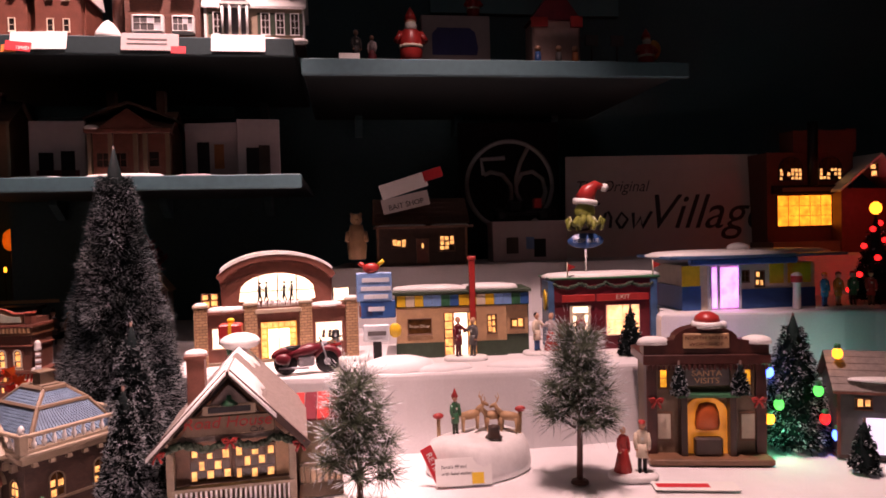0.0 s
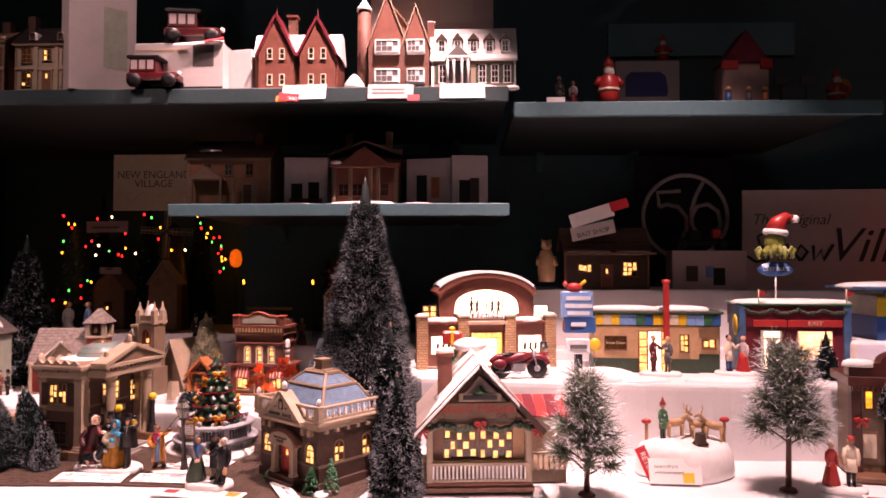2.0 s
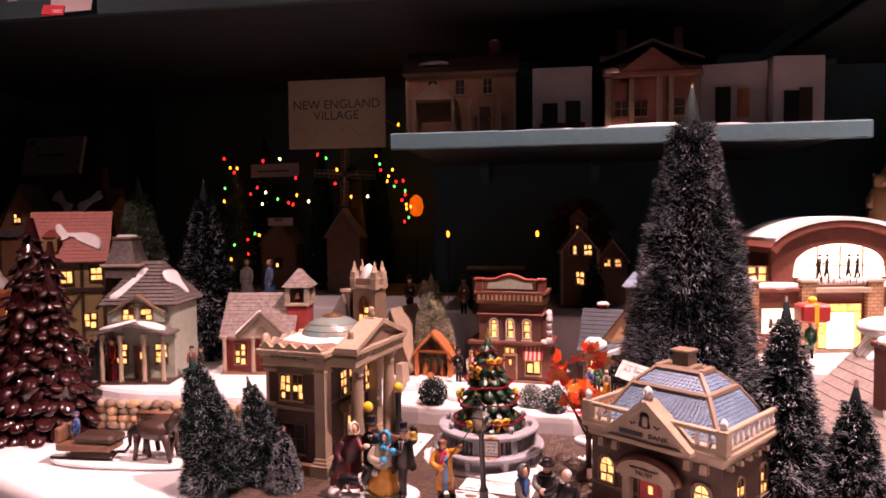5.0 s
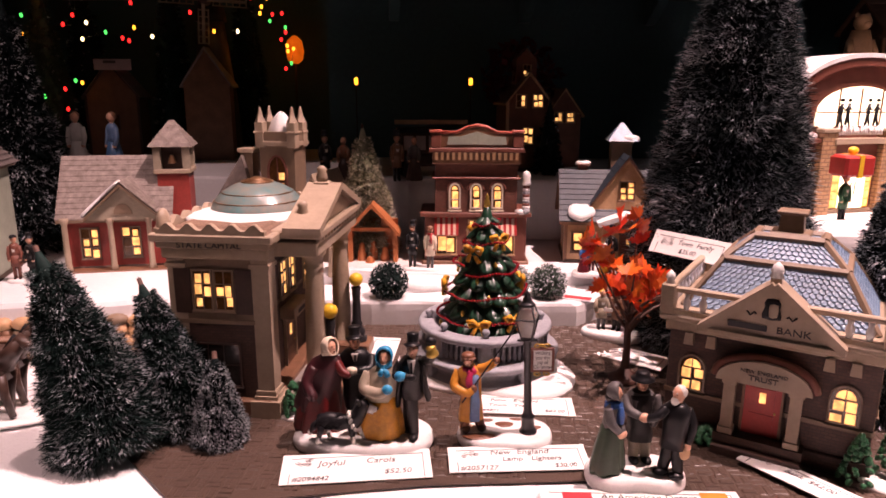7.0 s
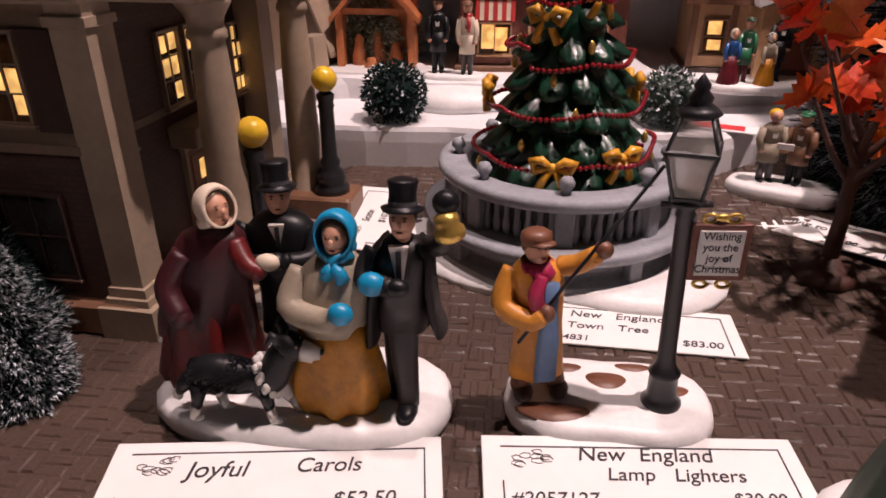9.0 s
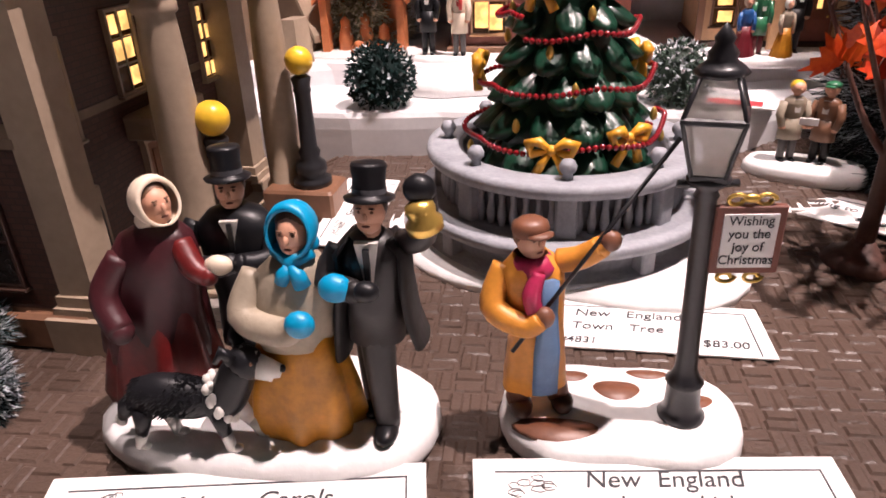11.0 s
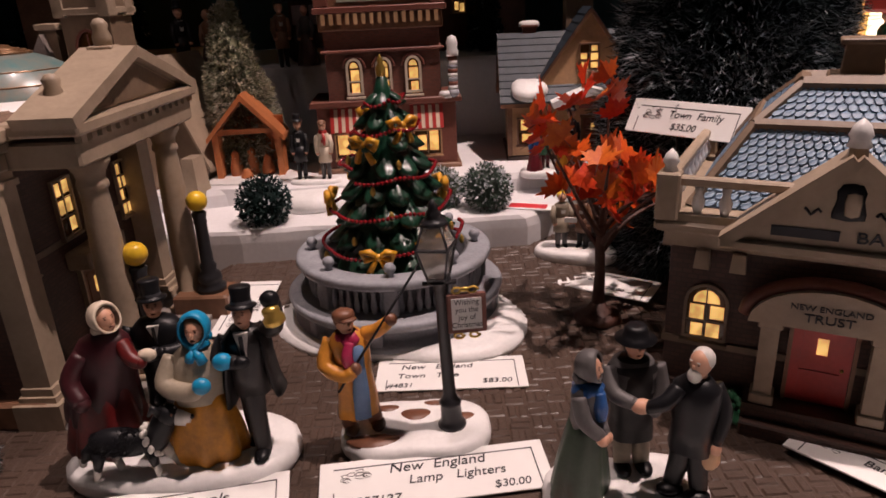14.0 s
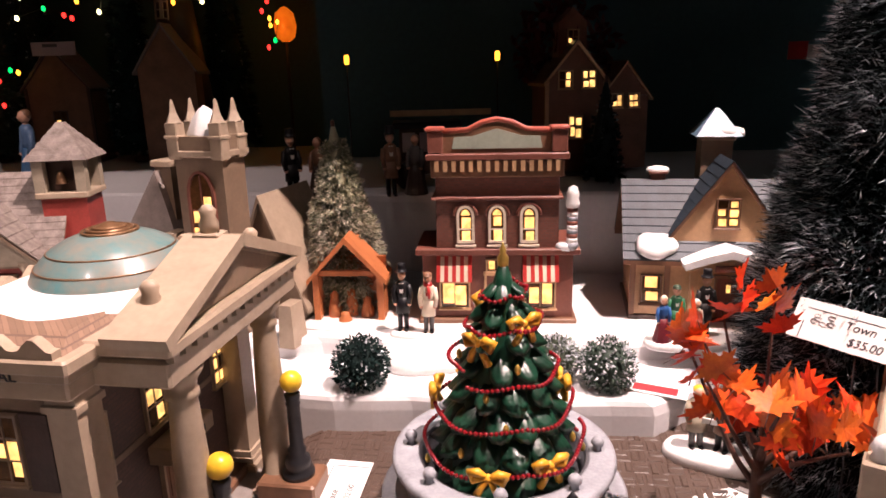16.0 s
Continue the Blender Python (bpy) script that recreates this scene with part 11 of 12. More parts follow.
for i, (u, red, side, w_, m) in enumerate(((-0.105, False, 0, 0.098, PAPER), (-0.262, True, 1, 0.10, CARDPINK), (-0.452, True, -1, 0.098, PAPER), (-1.338, True, -1, 0.085, CARDPINK), (-1.56, True, -1, 0.08, CARDPINK))):
    ob = at_wall(thing("price_card", ("blank white price card", "pale handwritten price card with red sticker")[red] + " hung on the shelf edge", "price card", 0, 0, 0, 0, "shelf edge cards"), u, -0.0035, ZL + 0.002, (0, 1, -4, -3, -3)[i])
    part("card", Shape().box(-w_ / 2, w_ / 2, -0.001, 0.0, -0.032, 0.002, m, at=pose(0, 0, 0, -14, 0, 0)), ob)
    if red:
        part("sticker", Shape().box(side * w_ / 2 - 0.013, side * w_ / 2 + 0.013, -0.0022, -0.0011, -0.038, -0.024, REDPAPER if side > 0 or i > 2 else ORANGEPAPER, at=pose(0, 0, 0, -14, 0, 0)), ob, "red sticker")
        if side > 0:
            for q in range(2):
                part("lettering_bar", Shape().box(-0.04, 0.03, -0.0016, -0.0011, -0.012 - q * 0.009, -0.009 - q * 0.009, GREYCLOTH, at=pose(0, 0, 0, -14, 0, 0)), ob)
    if side < 0:
        rb = part("ribbon", Shape().box(-0.052, -0.008, -0.003, -0.0012, -0.040, -0.022, REDPAPER, at=pose(0, 0, 0, -14, 6, 0)), ob, "red retired ribbon")
        lettering("RETIRED", 0.009, PAPER, rb, pose(-0.030, -0.0110, -0.0295, 76, 0, 0) @ pose(0, 0, 0, 0, 0, -4))

# ---- middle shelf ----
mh = shelf_house("brown_inn", "dark brown two-storey house with porch in shade", -0.66, 0.11, ZM, 0, 0.195, 0.11, 0.115, 0.045, BROWN, ROOFBROWN, STONE, "x", rows=5, lit=0.0, seed=2, windows=((-0.05, 0.075, 0.016, 0.026, 2, 2, 0), (0.0, 0.075, 0.016, 0.026, 2, 2, 0), (0.05, 0.075, 0.016, 0.026, 2, 2, 0)), doors=((0.045, 0.02, 0.045, DBROWN),), chimney=(0.06, 0.05, 0.010, 0.175), snow=((-0.05, 0.02, 0.135, 0.06, 0.03, 0),))
s = Shape()
s.prism([(-0.085, 0.062), (-0.005, 0.062), (-0.045, 0.092)], -0.03, 0.0, STONE)
part("porch_gable", s, mh)
for x in (-0.08, -0.01, 0.02, 0.07):
    part("porch_post", Shape().box(x - 0.003, x + 0.003, -0.028, -0.022, 0, 0.062, STONE), mh)
carton("white printed carton with dark figure pictures", -0.478, 0.12, ZM, 0, 0.105, 0.07, 0.118, CARDPINK, ((-0.035, -0.008, 0.005, 0.055, CHARCOAL), (0.006, 0.032, 0.005, 0.058, CHARCOAL), (-0.04, 0.04, 0.004, 0.02, DRED)))
inn = shelf_house("columned_inn", "red pedimented inn with snowy porch and amber windows", -0.330, 0.08, ZM, 0, 0.150, 0.10, 0.092, 0.04, BRICKRED, ROOFBROWN, BRICKRED, "x", rows=4, lit=0.0, seed=3, windows=((-0.050, 0.022, 0.022, 0.026, 2, 2, 0), (-0.018, 0.022, 0.022, 0.026, 2, 2, 0), (0.045, 0.022, 0.018, 0.028, 1, 2, 0)))
s = Shape()
s.prism([(-0.055, 0.094), (0.055, 0.094), (0.0, 0.134)], -0.012, 0.02, BRICKRED)
s.box(-0.080, 0.080, -0.014, 0.02, 0.086, 0.095, BRICKRED, bevel=0.001)
part("pediment", s, inn, "red pediment")
for x in (-0.072, -0.034, 0.012, 0.03, 0.072):
    part("pilaster", Shape().box(x - 0.004, x + 0.004, -0.008, 0.0, 0.004, 0.086, STONE), inn)
for x in (-0.045, 0.05):
    part("chimney", Shape().box(x - 0.008, x + 0.008, 0.04, 0.06, 0.09, 0.178, ROOFBROWN), inn)
s = Shape()
snow_patch(s, 0.0, -0.02, 0.15, 0.03, 0, 0.006, 5)
snow_patch(s, -0.066, -0.008, 0.028, 0.022, 0.095, 0.006, 6)
part("porch_snow", s, inn, "white porch snow")
s = Shape()
gable_roof(s, -0.08, 0.08, 0.0, 0.1, 0.115, 0.03, DBROWN, 0.004, 0.004)
part("rear_roof", s, inn)
carton("white printed carton with figure pictures, folded side", -0.185, 0.13, ZM, -8, 0.11, 0.06, 0.115, CARDPINK, ((-0.03, -0.005, 0.01, 0.075, CHARCOAL), (0.005, 0.025, 0.02, 0.07, TERRA)))
carton("white printed carton at the shelf end", -0.088, 0.105, ZM, 6, 0.085, 0.06, 0.118, CARDPINK, ((-0.025, 0.0, 0.005, 0.06, CHARCOAL), (0.0, 0.022, 0.005, 0.065, DBROWN)))
for i, (u, w_) in enumerate(((-0.50, 0.08), (-0.36, 0.10), (-0.21, 0.075))):
    s = Shape()
    snow_patch(s, 0, 0, w_, 0.025, 0, 0.005, i + 3, CERSNOW if i < 2 else CARDPINK)
    at_wall(solo("snow_strip", s, "thin pinkish white snow strip along the shelf front", "snow strip", group="shelf snow"), u, 0.075, ZM, 0)

# ---- shelf in shade with santa pieces ----
vn = carton("white carton with dark blue van picture", 0.330, 0.12, ZR, 0, 0.15, 0.07, 0.125, CARDPINK)
s = Shape()
s.prism([(-0.052, 0.04), (0.045, 0.04), (0.048, 0.055), (0.042, 0.088), (0.030, 0.098), (-0.04, 0.098), (-0.052, 0.085)], -0.001, 0.0, PURPLE)
part("print", s, vn, "dark blue van print")


def santa(s, x, y, z, k):
    s.lathe([(0.016 * k, 0.0), (0.020 * k, 0.02 * k), (0.021 * k, 0.04 * k), (0.016 * k, 0.06 * k), (0.008 * k, 0.068 * k)], RED, 14, (x, y), at=pose(0, 0, z))
    s.lathe([(0.0212 * k, 0.030 * k), (0.0216 * k, 0.036 * k)], CREAM, 14, (x, y), at=pose(0, 0, z))
    s.ball((x, y - 0.002, z + 0.074 * k), (0.0105 * k, 0.0105 * k, 0.011 * k), SKIN, 10)
    s.ball((x, y - 0.006 * k, z + 0.068 * k), (0.011 * k, 0.009 * k, 0.011 * k), HAIRW, 10)
    s.lathe([(0.012 * k, 0.080 * k), (0.009 * k, 0.09 * k), (0.0, 0.105 * k)], RED, 12, (x, y), at=pose(0, 0, z))
    for e in (-1, 1):
        s.tube([(x + e * 0.016 * k, y, z + 0.058 * k), (x + e * 0.026 * k, y - 0.006, z + 0.042 * k)], [0.007 * k, 0.006 * k], RED, 8)


s = Shape()
santa(s, 0, 0, 0, 1.15)
at_wall(solo("santa_figure", s, "red and white ceramic father christmas figure", "figurine"), 0.226, 0.06, ZR)
s = Shape()
person(s, -0.02, 0, 0, 0.075, 20, GREYCLOTH, CHARCOAL, None, HAIRW)
person(s, 0.012, 0.004, 0, 0.065, -20, CARDPINK, DRED, None, BROWN, True)
at_wall(solo("couple_figurine", s, "dim ceramic couple beside father christmas", "figurine"), 0.135, 0.06, ZR)
s = Shape()
s.box(-0.075, 0.075, -0.03, 0.03, 0.0, 0.03, DRED, bevel=0.006)
s.box(-0.075, 0.075, -0.028, 0.028, 0.03, 0.036, BLACK, bevel=0.002)
at_wall(solo("red_sled", s, "dark red sled standing behind the couple", "sled"), 0.14, 0.16, ZR, 8)
s = Shape()
s.box(-0.052, 0.052, -0.03, 0.03, 0, 0.10, BLOCKW, bevel=0.004)
s.prism([(-0.056, 0.10), (0.056, 0.10), (0.0, 0.175)], -0.03, 0.03, DRED)
s.box(-0.056, -0.02, -0.034, -0.028, 0.085, 0.105, RED)
s.box(0.03, 0.056, -0.034, -0.028, 0.085, 0.108, RED)
for x in (-0.045, 0.0, 0.036):
    s.tube([(x, -0.04, 0), (x, -0.04, 0.03)], [0.009, 0.006], (BLUE, GREYCLOTH, TERRA)[int(x > -0.02) + int(x > 0.02)], 8)
    s.ball((x, -0.04, 0.037), 0.007, SKIN, 8)
at_wall(solo("chimney_piece", s, "pink brick chimney piece with red snowy roof", "figurine"), 0.535, 0.09, ZR)
for u in (0.615, 0.672):
    s = Shape()
    s.tube([(0, 0, 0), (0, 0, 0.07)], 0.002, IRON, 6)
    s.box(-0.014, 0.014, -0.003, 0.001, 0.05, 0.072, GREYCLOTH)
    at_wall(solo("sign_stand", s, "thin black sign stand on the shelf", "sign", group="sign stands"), u, 0.07, ZR)
s = Shape()
santa(s, 0, 0, 0, 0.85)
s.ball((0.022, 0.01, 0.045), (0.016, 0.014, 0.022), OCHRE, 10)
at_wall(solo("santa_figure", s, "father christmas figure carrying an orange sack", "figurine"), 0.738, 0.07, ZR)
s = Shape()
santa(s, 0, 0, 0, 0.7)
at_wall(solo("santa_figure", s, "dim father christmas figure standing on a carton", "figurine"), 0.375, 0.15, ZR + 0.125)
s = Shape()
s.box(-0.02, 0.02, -0.004, 0, 0, 0.012, PAPER)
at_wall(solo("shelf_tag", s, "small white tag with red corner lying on shelf edge", "price card"), 0.10, 0.012, ZR)

# ---- deep back of the table, dim ----
ns = at_wall(thing("wall_sign", "cream village sign card with gold scroll border", "sign", 0, 0, 0), -0.998, 0.448, 0.52, 0)
part("board", Shape().box(-0.119, 0.119, -0.004, 0.0, 0, 0.163, mat("cream_sign", (0.62, 0.52, 0.36), 0.7, 0.06, 10, 0.05), bevel=0.0012), ns)
for e in (-1, 1):
    part("bracket", Shape().tube([(e * 0.06, 0.0, 0.10), (e * 0.06, 0.40, 0.10)], 0.003, IRON, 6), ns, "dark bracket reaching back to the wall")
lettering("NEW ENGLAND", 0.030, GREYCLOTH, ns, pose(0, -0.0045, 0.103) @ UPRIGHT, squeeze=0.98)
lettering("VILLAGE", 0.030, GREYCLOTH, ns, pose(0.0, -0.0045, 0.077) @ UPRIGHT)
for e in (-1, 1):
    s = Shape()
    s.tube([(e * (0.012 + 0.016 * i), -0.005, 0.040 + 0.014 * math.sin(i * 1.5)) for i in range(7)], 0.0012, GOLD, 5)
    part("scroll", s, ns, "gold scroll")
fs = at_wall(thing("logo_panel", "black panel with white ring and strokes", "sign", 0, 0, 0), 0.529, 0.470, 0.345, 0)
part("board", Shape().box(-0.14, 0.14, -0.002, 0.004, 0, 0.325, BLACK, bevel=0.002), fs)
RINGW = mat("pale_print", (0.42, 0.42, 0.42), 0.6, 0.06, 20, 0)
s = Shape()
cz, R = 0.155, 0.119
for pts in ([(R * math.cos(i * math.pi / 24), R * math.sin(i * math.pi / 24)) for i in range(49)],
            [(-0.012, 0.074), (-0.078, 0.070), (-0.072, 0.028)],
            [(-0.072, 0.028), (-0.052, 0.036), (-0.020, 0.028), (0.002, 0.0), (0.004, -0.035), (-0.012, -0.070)],
            [(0.052, 0.100), (0.030, 0.060), (0.018, 0.020), (0.018, -0.02), (0.03, -0.045)],
            [(0.018, 0.0), (0.034, 0.030), (0.064, 0.036), (0.092, 0.016), (0.100, -0.02), (0.088, -0.055)]):
    s.tube([(x, -0.003, cz + z) for x, z in pts], 0.0062, RINGW, 6, at=Matrix.Diagonal((1, 0.4, 1, 1)) @ pose(0, -0.003, 0))
part("ring_mark", s, fs, "pale ring with strokes")
sb = thing("village_sign", "large grey sign card with black script", "sign", 0, 0, 0)
sb.matrix_world = pose(0.645, 1.862, 0.262, -4, 1.2, -5)
part("board", Shape().box(-0.245, 0.255, -0.004, 0.004, 0, 0.305, SIGNCARD, bevel=0.0015), sb)
lettering("The Original", 0.042, GREYCLOTH, sb, pose(-0.125, -0.0048, 0.222) @ UPRIGHT, shear=0.3, squeeze=0.9)
lettering("Village", 0.130, INK, sb, pose(0.115, -0.0048, 0.150) @ UPRIGHT, shear=0.35, squeeze=0.92)
s = Shape()
for pts in ([(-0.155, 0.175), (-0.180, 0.190), (-0.205, 0.175), (-0.200, 0.150), (-0.175, 0.135), (-0.180, 0.110), (-0.21, 0.105), (-0.232, 0.12)],
            [(-0.150, 0.110), (-0.140, 0.150), (-0.132, 0.155), (-0.125, 0.14), (-0.128, 0.112)],
            [(-0.100, 0.110), (-0.112, 0.13), (-0.098, 0.152), (-0.082, 0.135), (-0.098, 0.110)],
            [(-0.068, 0.152), (-0.066, 0.112), (-0.048, 0.14), (-0.044, 0.112), (-0.020, 0.155)]):
    s.tube([(x, -0.005, z) for x, z in pts], 0.0042, INK, 6)
part("script_stroke", s, sb, "black script strokes")

# bait store and neighbours
bt = at_wall(cottage("bait_store", "dark brown bait store with small lit windows", 0, 0, 0, 0, 0.21, 0.11, 0.105, 0.05, DBROWN, ROOFBROWN, BROWN, "x", rows=5, lit=0.8, seed=13, windows=((-0.055, 0.045, 0.034, 0.020, 3, 1, 0), (0.058, 0.034, 0.036, 0.036, 3, 3, 0))), 0.262, 0.26, 0.300)
door(bt, on_wall(0.0, -0.0004, 0.006), 0.026, 0.055, BRICKRED, BROWN)
s = Shape()
s.box(-0.115, 0.115, -0.04, 0.0, 0.088, 0.094, ROOFBROWN)
snow_patch(s, -0.05, -0.02, 0.10, 0.035, 0.094, 0.004, 3)
snow_patch(s, 0.06, -0.02, 0.08, 0.035, 0.094, 0.004, 4)
part("porch_roof", s, bt, "snowy porch roof")
s = Shape()
s.box(-0.055, 0.055, -0.002, 0.002, 0, 0.034, CARD)
bs = at_wall(solo("bait_sign", s, "ragged white bait shop sign board", "sign"), 0.225, 0.24, 0.425, -6)
bs.matrix_world = by_wall(0.225, 0.23, 0.432, 0) @ pose(0, 0, 0, 0, -12, 0)
lettering("BAIT SHOP", 0.017, INK, bs, pose(0.0, -0.0026, 0.012) @ UPRIGHT)
s = Shape()
s.box(-0.055, 0.055, -0.001, 0.001, 0, 0.034, PAPER)
s.box(0.050, 0.095, -0.002, 0.0, 0.010, 0.034, REDPAPER)
q = at_wall(solo("price_card", s, "pale price card with red ribbon above the bait sign", "price card"), 0.225, 0.225, 0.468, 0)
q.matrix_world = by_wall(0.222, 0.222, 0.470, 0) @ pose(0, 0, 0, 0, -17, 0)
s = Shape()
s.lathe([(0.020, 0), (0.023, 0.03), (0.020, 0.06), (0.014, 0.08)], TAN, 14)
s.ball((0, -0.002, 0.092), (0.014, 0.014, 0.014), TAN, 10)
s.ball((0, -0.014, 0.089), (0.006, 0.007, 0.005), TAN, 8)
for e in (-1, 1):
    s.ball((e * 0.010, 0, 0.104), 0.004, TAN, 6)
    s.tube([(e * 0.018, -0.002, 0.062), (e * 0.022, -0.012, 0.042)], [0.007, 0.006], TAN, 8)
at_wall(solo("carved_bear", s, "tan carved standing bear beside the bait store", "figurine"), 0.108, 0.255, 0.320)
carton("white printed carton behind the truck", 0.535, 0.30, 0.300, 0, 0.19, 0.06, 0.100, CARDPINK, ((0.01, 0.04, 0.01, 0.055, CHARCOAL), (-0.06, -0.03, 0.02, 0.06, DBROWN), (-0.01, 0.01, 0.03, 0.06, LBLUE)))
s = Shape()
s.box(-0.080, 0.085, -0.018, 0.018, 0.014, 0.022, BLACK, bevel=0.002)
s.box(-0.075, -0.035, -0.016, 0.016, 0.022, 0.034, BLACK, bevel=0.003)
s.box(-0.036, -0.004, -0.017, 0.017, 0.022, 0.052, BLACK, bevel=0.004)
s.box(0.004, 0.085, -0.018, 0.018, 0.022, 0.030, BLACK, bevel=0.001)
s.box(0.030, 0.050, -0.010, 0.010, 0.030, 0.056, RED, bevel=0.002)
for x in (-0.055, 0.055):
    for y in (-0.018, 0.018):
        s.lathe([(0.005, -0.003), (0.0135, -0.003), (0.014, 0), (0.0135, 0.003), (0.005, 0.003)], BLACK, 14, at=pose(x, y, 0.014, 90, 0, 0))
at_wall(solo("toy_truck", s, "black model truck with red load on a carton", "model truck"), 0.525, 0.335, 0.401)

# brick garage with glowing windows
mg = at_wall(thing("brick_garage", "dark red brick garage with glowing orange windows", "ceramic house", 0, 0, 0), 1.252, 0.235, 0.300)
s = Shape()
s.box(-0.12, 0.12, 0, 0.10, 0.03, 0.255, REDBRICK)
part("body", s, mg)
part("parapet", Shape().box(-0.05, 0.10, -0.004, 0.05, 0.255, 0.31, REDBRICK), mg)
part("corner_stack", Shape().box(0.1015, 0.13, 0.0, 0.08, 0.255, 0.315, REDBRICK), mg)
part("plinth", Shape().box(-0.125, 0.125, -0.03, 0.10, 0, 0.03, STONE), mg)
for x in (-0.055, 0.055):
    window(mg, on_wall(x, -0.0006, 0.185), 0.062, 0.030, 6, 3, BLACK, 0.028, 0.55, int(x * 100) + 9)
s = Shape()
s.box(-0.11, 0.11, -0.010, 0.0, 0.150, 0.172, BLACK, bevel=0.001)
s.box(-0.085, 0.095, -0.012, -0.009, 0.156, 0.166, STONE)
part("fascia_sign", s, mg, "black fascia with pale lettering bar")
window(mg, on_wall(-0.018, -0.0006, 0.070), 0.150, 0.076, 5, 3, BLACK, 0, 1.0, 3, glow("orange_garage_window", (1.0, 0.34, 0.02), 2.4, 0.5, 40))
part("chimney_pipe", Shape().lathe([(0.012, 0.17), (0.012, 0.33)], BLACK, 12, (0.0, -0.01)), mg)
rl = at_wall(thing("red_lit_store", "store washed in red bulb light", "ceramic house", 0, 0, 0), 1.40, 0.20, 0.300)
part("body", Shape().box(-0.09, 0.12, 0, 0.1, 0, 0.16, BRICKRED), rl)
s = Shape()
gable_roof(s, -0.09, 0.12, 0, 0.1, 0.16, 0.08, CERSNOW, 0.01, 0.006)
part("roof", s, rl, "snowy roof")
window(rl, on_wall(0.0, -0.001, 0.19), 0.02, 0.03, 1, 2, BROWN, 0, 1.0, 3)
bulb("red_window_glow", tuple(by_wall(1.40, 0.10, 0.42).translation), 0.09, (1.0, 0.05, 0.04))

# small barn, lamps and cart in the dark
bn = cottage("dark_barn", "tall brown barn with twin gables and a few lit windows", -0.672, 1.625, 0.160, 12, 0.075, 0.08, 0.120, 0.045, TERRABROWN, DBROWN, TAN, "y", over=0.005, rows=5, lit=0.9, seed=23, windows=((-0.014, 0.112, 0.016, 0.020, 2, 2, 0), (0.016, 0.112, 0.016, 0.020, 2, 2, 0), (0.0, 0.05, 0.016, 0.026, 2, 2, 0)))
wing = part("side_wing", Shape().box(0.038, 0.100, 0.012, 0.08, 0.006, 0.100, TERRABROWN), bn)
part("wing_gable", Shape().prism([(0.038, 0.1005), (0.100, 0.1005), (0.069, 0.140)], 0.012, 0.08, TERRABROWN), bn)
s = Shape()
gable_roof(s, 0.038, 0.100, 0.012, 0.08, 0.100, 0.040, TAN, 0.005, 0.003)
part("wing_roof", s, bn, "tan edged wing roof")
for x in (0.058, 0.080):
    window(bn, on_wall(x, 0.0116, 0.086), 0.013, 0.016, 2, 2, TAN, 0, 0.9, int(x * 100))
s = Shape()
s.prism([(-0.018, 0.150), (0.018, 0.150), (0.018, 0.192), (0, 0.210), (-0.018, 0.192)], 0.02, 0.05, TERRABROWN)
cp = part("cupola", s, bn)
window(cp, on_wall(0, 0.0196, 0.166), 0.012, 0.016, 2, 2, TAN, 0, 0.3, 4, name="cupola_window")
brush_tree("small dark brush tree standing before the barn", -0.640, 1.585, 0.160, 0.130, 0.028, 1800, 51, frost=0.05)
for x, y in ((-0.982, 1.690), (-0.773, 1.690)):
    ob = thing("street_lantern", "tiny glowing amber lantern on a dark pole", "lamp post", x, y, 0.16, 0, "back lanterns")
    part("pole", Shape().tube([(0, 0, 0), (0, 0, 0.148)], 0.0012, BLACK, 6), ob)
    part("lantern", Shape().lathe([(0.0022, 0.148), (0.0034, 0.151), (0.0036, 0.158), (0.0020, 0.161)], BAMBER, 8), ob)
s = Shape()
old_car(s, Matrix(), 1.5, DBROWN)
s.box(-0.06, 0.06, -0.002, 0.0, 0.085, 0.092, TAN)
at_wall(solo("market_cart", s, "dark market wagon in the shade", "figurine"), -0.61, 0.28, 0.16)
for i in range(3):
    s = Shape()
    person(s, 0, 0, 0, 0.075, 30 - 15 * i, (CHARCOAL, BROWN, GREYCLOTH, DBROWN, CHARCOAL)[i], BLACK, BLACK, BROWN)
    person(s, 0.028, 0.01, 0, 0.07, -20, (BROWN, GREYCLOTH, BROWN, CHARCOAL, TAUPE)[i], DBROWN, None, BROWN, True)
    at_wall(solo("shadow_figurine", s, "two small figures standing in the dark back row", "figurine", group="back row figures"), (-0.78, -0.67, -0.54)[i], 0.22, 0.16)
s = Shape()
rnd = random.Random(61)
cv, cf = [], []
for i in range(420):
    a, b = rnd.uniform(0, 6.28), math.acos(rnd.uniform(-0.6, 1))
    p = Vector((math.cos(a) * math.sin(b), math.sin(a) * math.sin(b), math.cos(b))) * rnd.uniform(0.5, 1) * 0.075 + Vector((0, 0, 0.16))
    d = Vector((rnd.gauss(0, 1), rnd.gauss(0, 1), rnd.gauss(0, 1))).normalized() * 0.010
    e = d.orthogonal().normalized() * 0.006
    k = len(cv)
    cv += [p - d, p + e, p + d, p - e]
    cf.append((k, k + 1, k + 2, k + 3))
rtree = at_wall(thing("dark_red_tree", "dim dark red leafed tree in the back row", "tree", 0, 0, 0), -0.43, 0.42, 0.16)
s.add(cv, cf, DRED)
tagged(part("crown", s, rtree), kind="stuff")
part("trunk", Shape().tube([(0, 0, 0), (0.003, 0, 0.10), (0, 0, 0.18)], [0.008, 0.006, 0.002], BARK, 8), rtree)

slab("trim", Shape().box(-2.055, -2.010, 1.895, 1.925, 0.16, 0.733, BLACK), "dark upright post against the wall", "post")

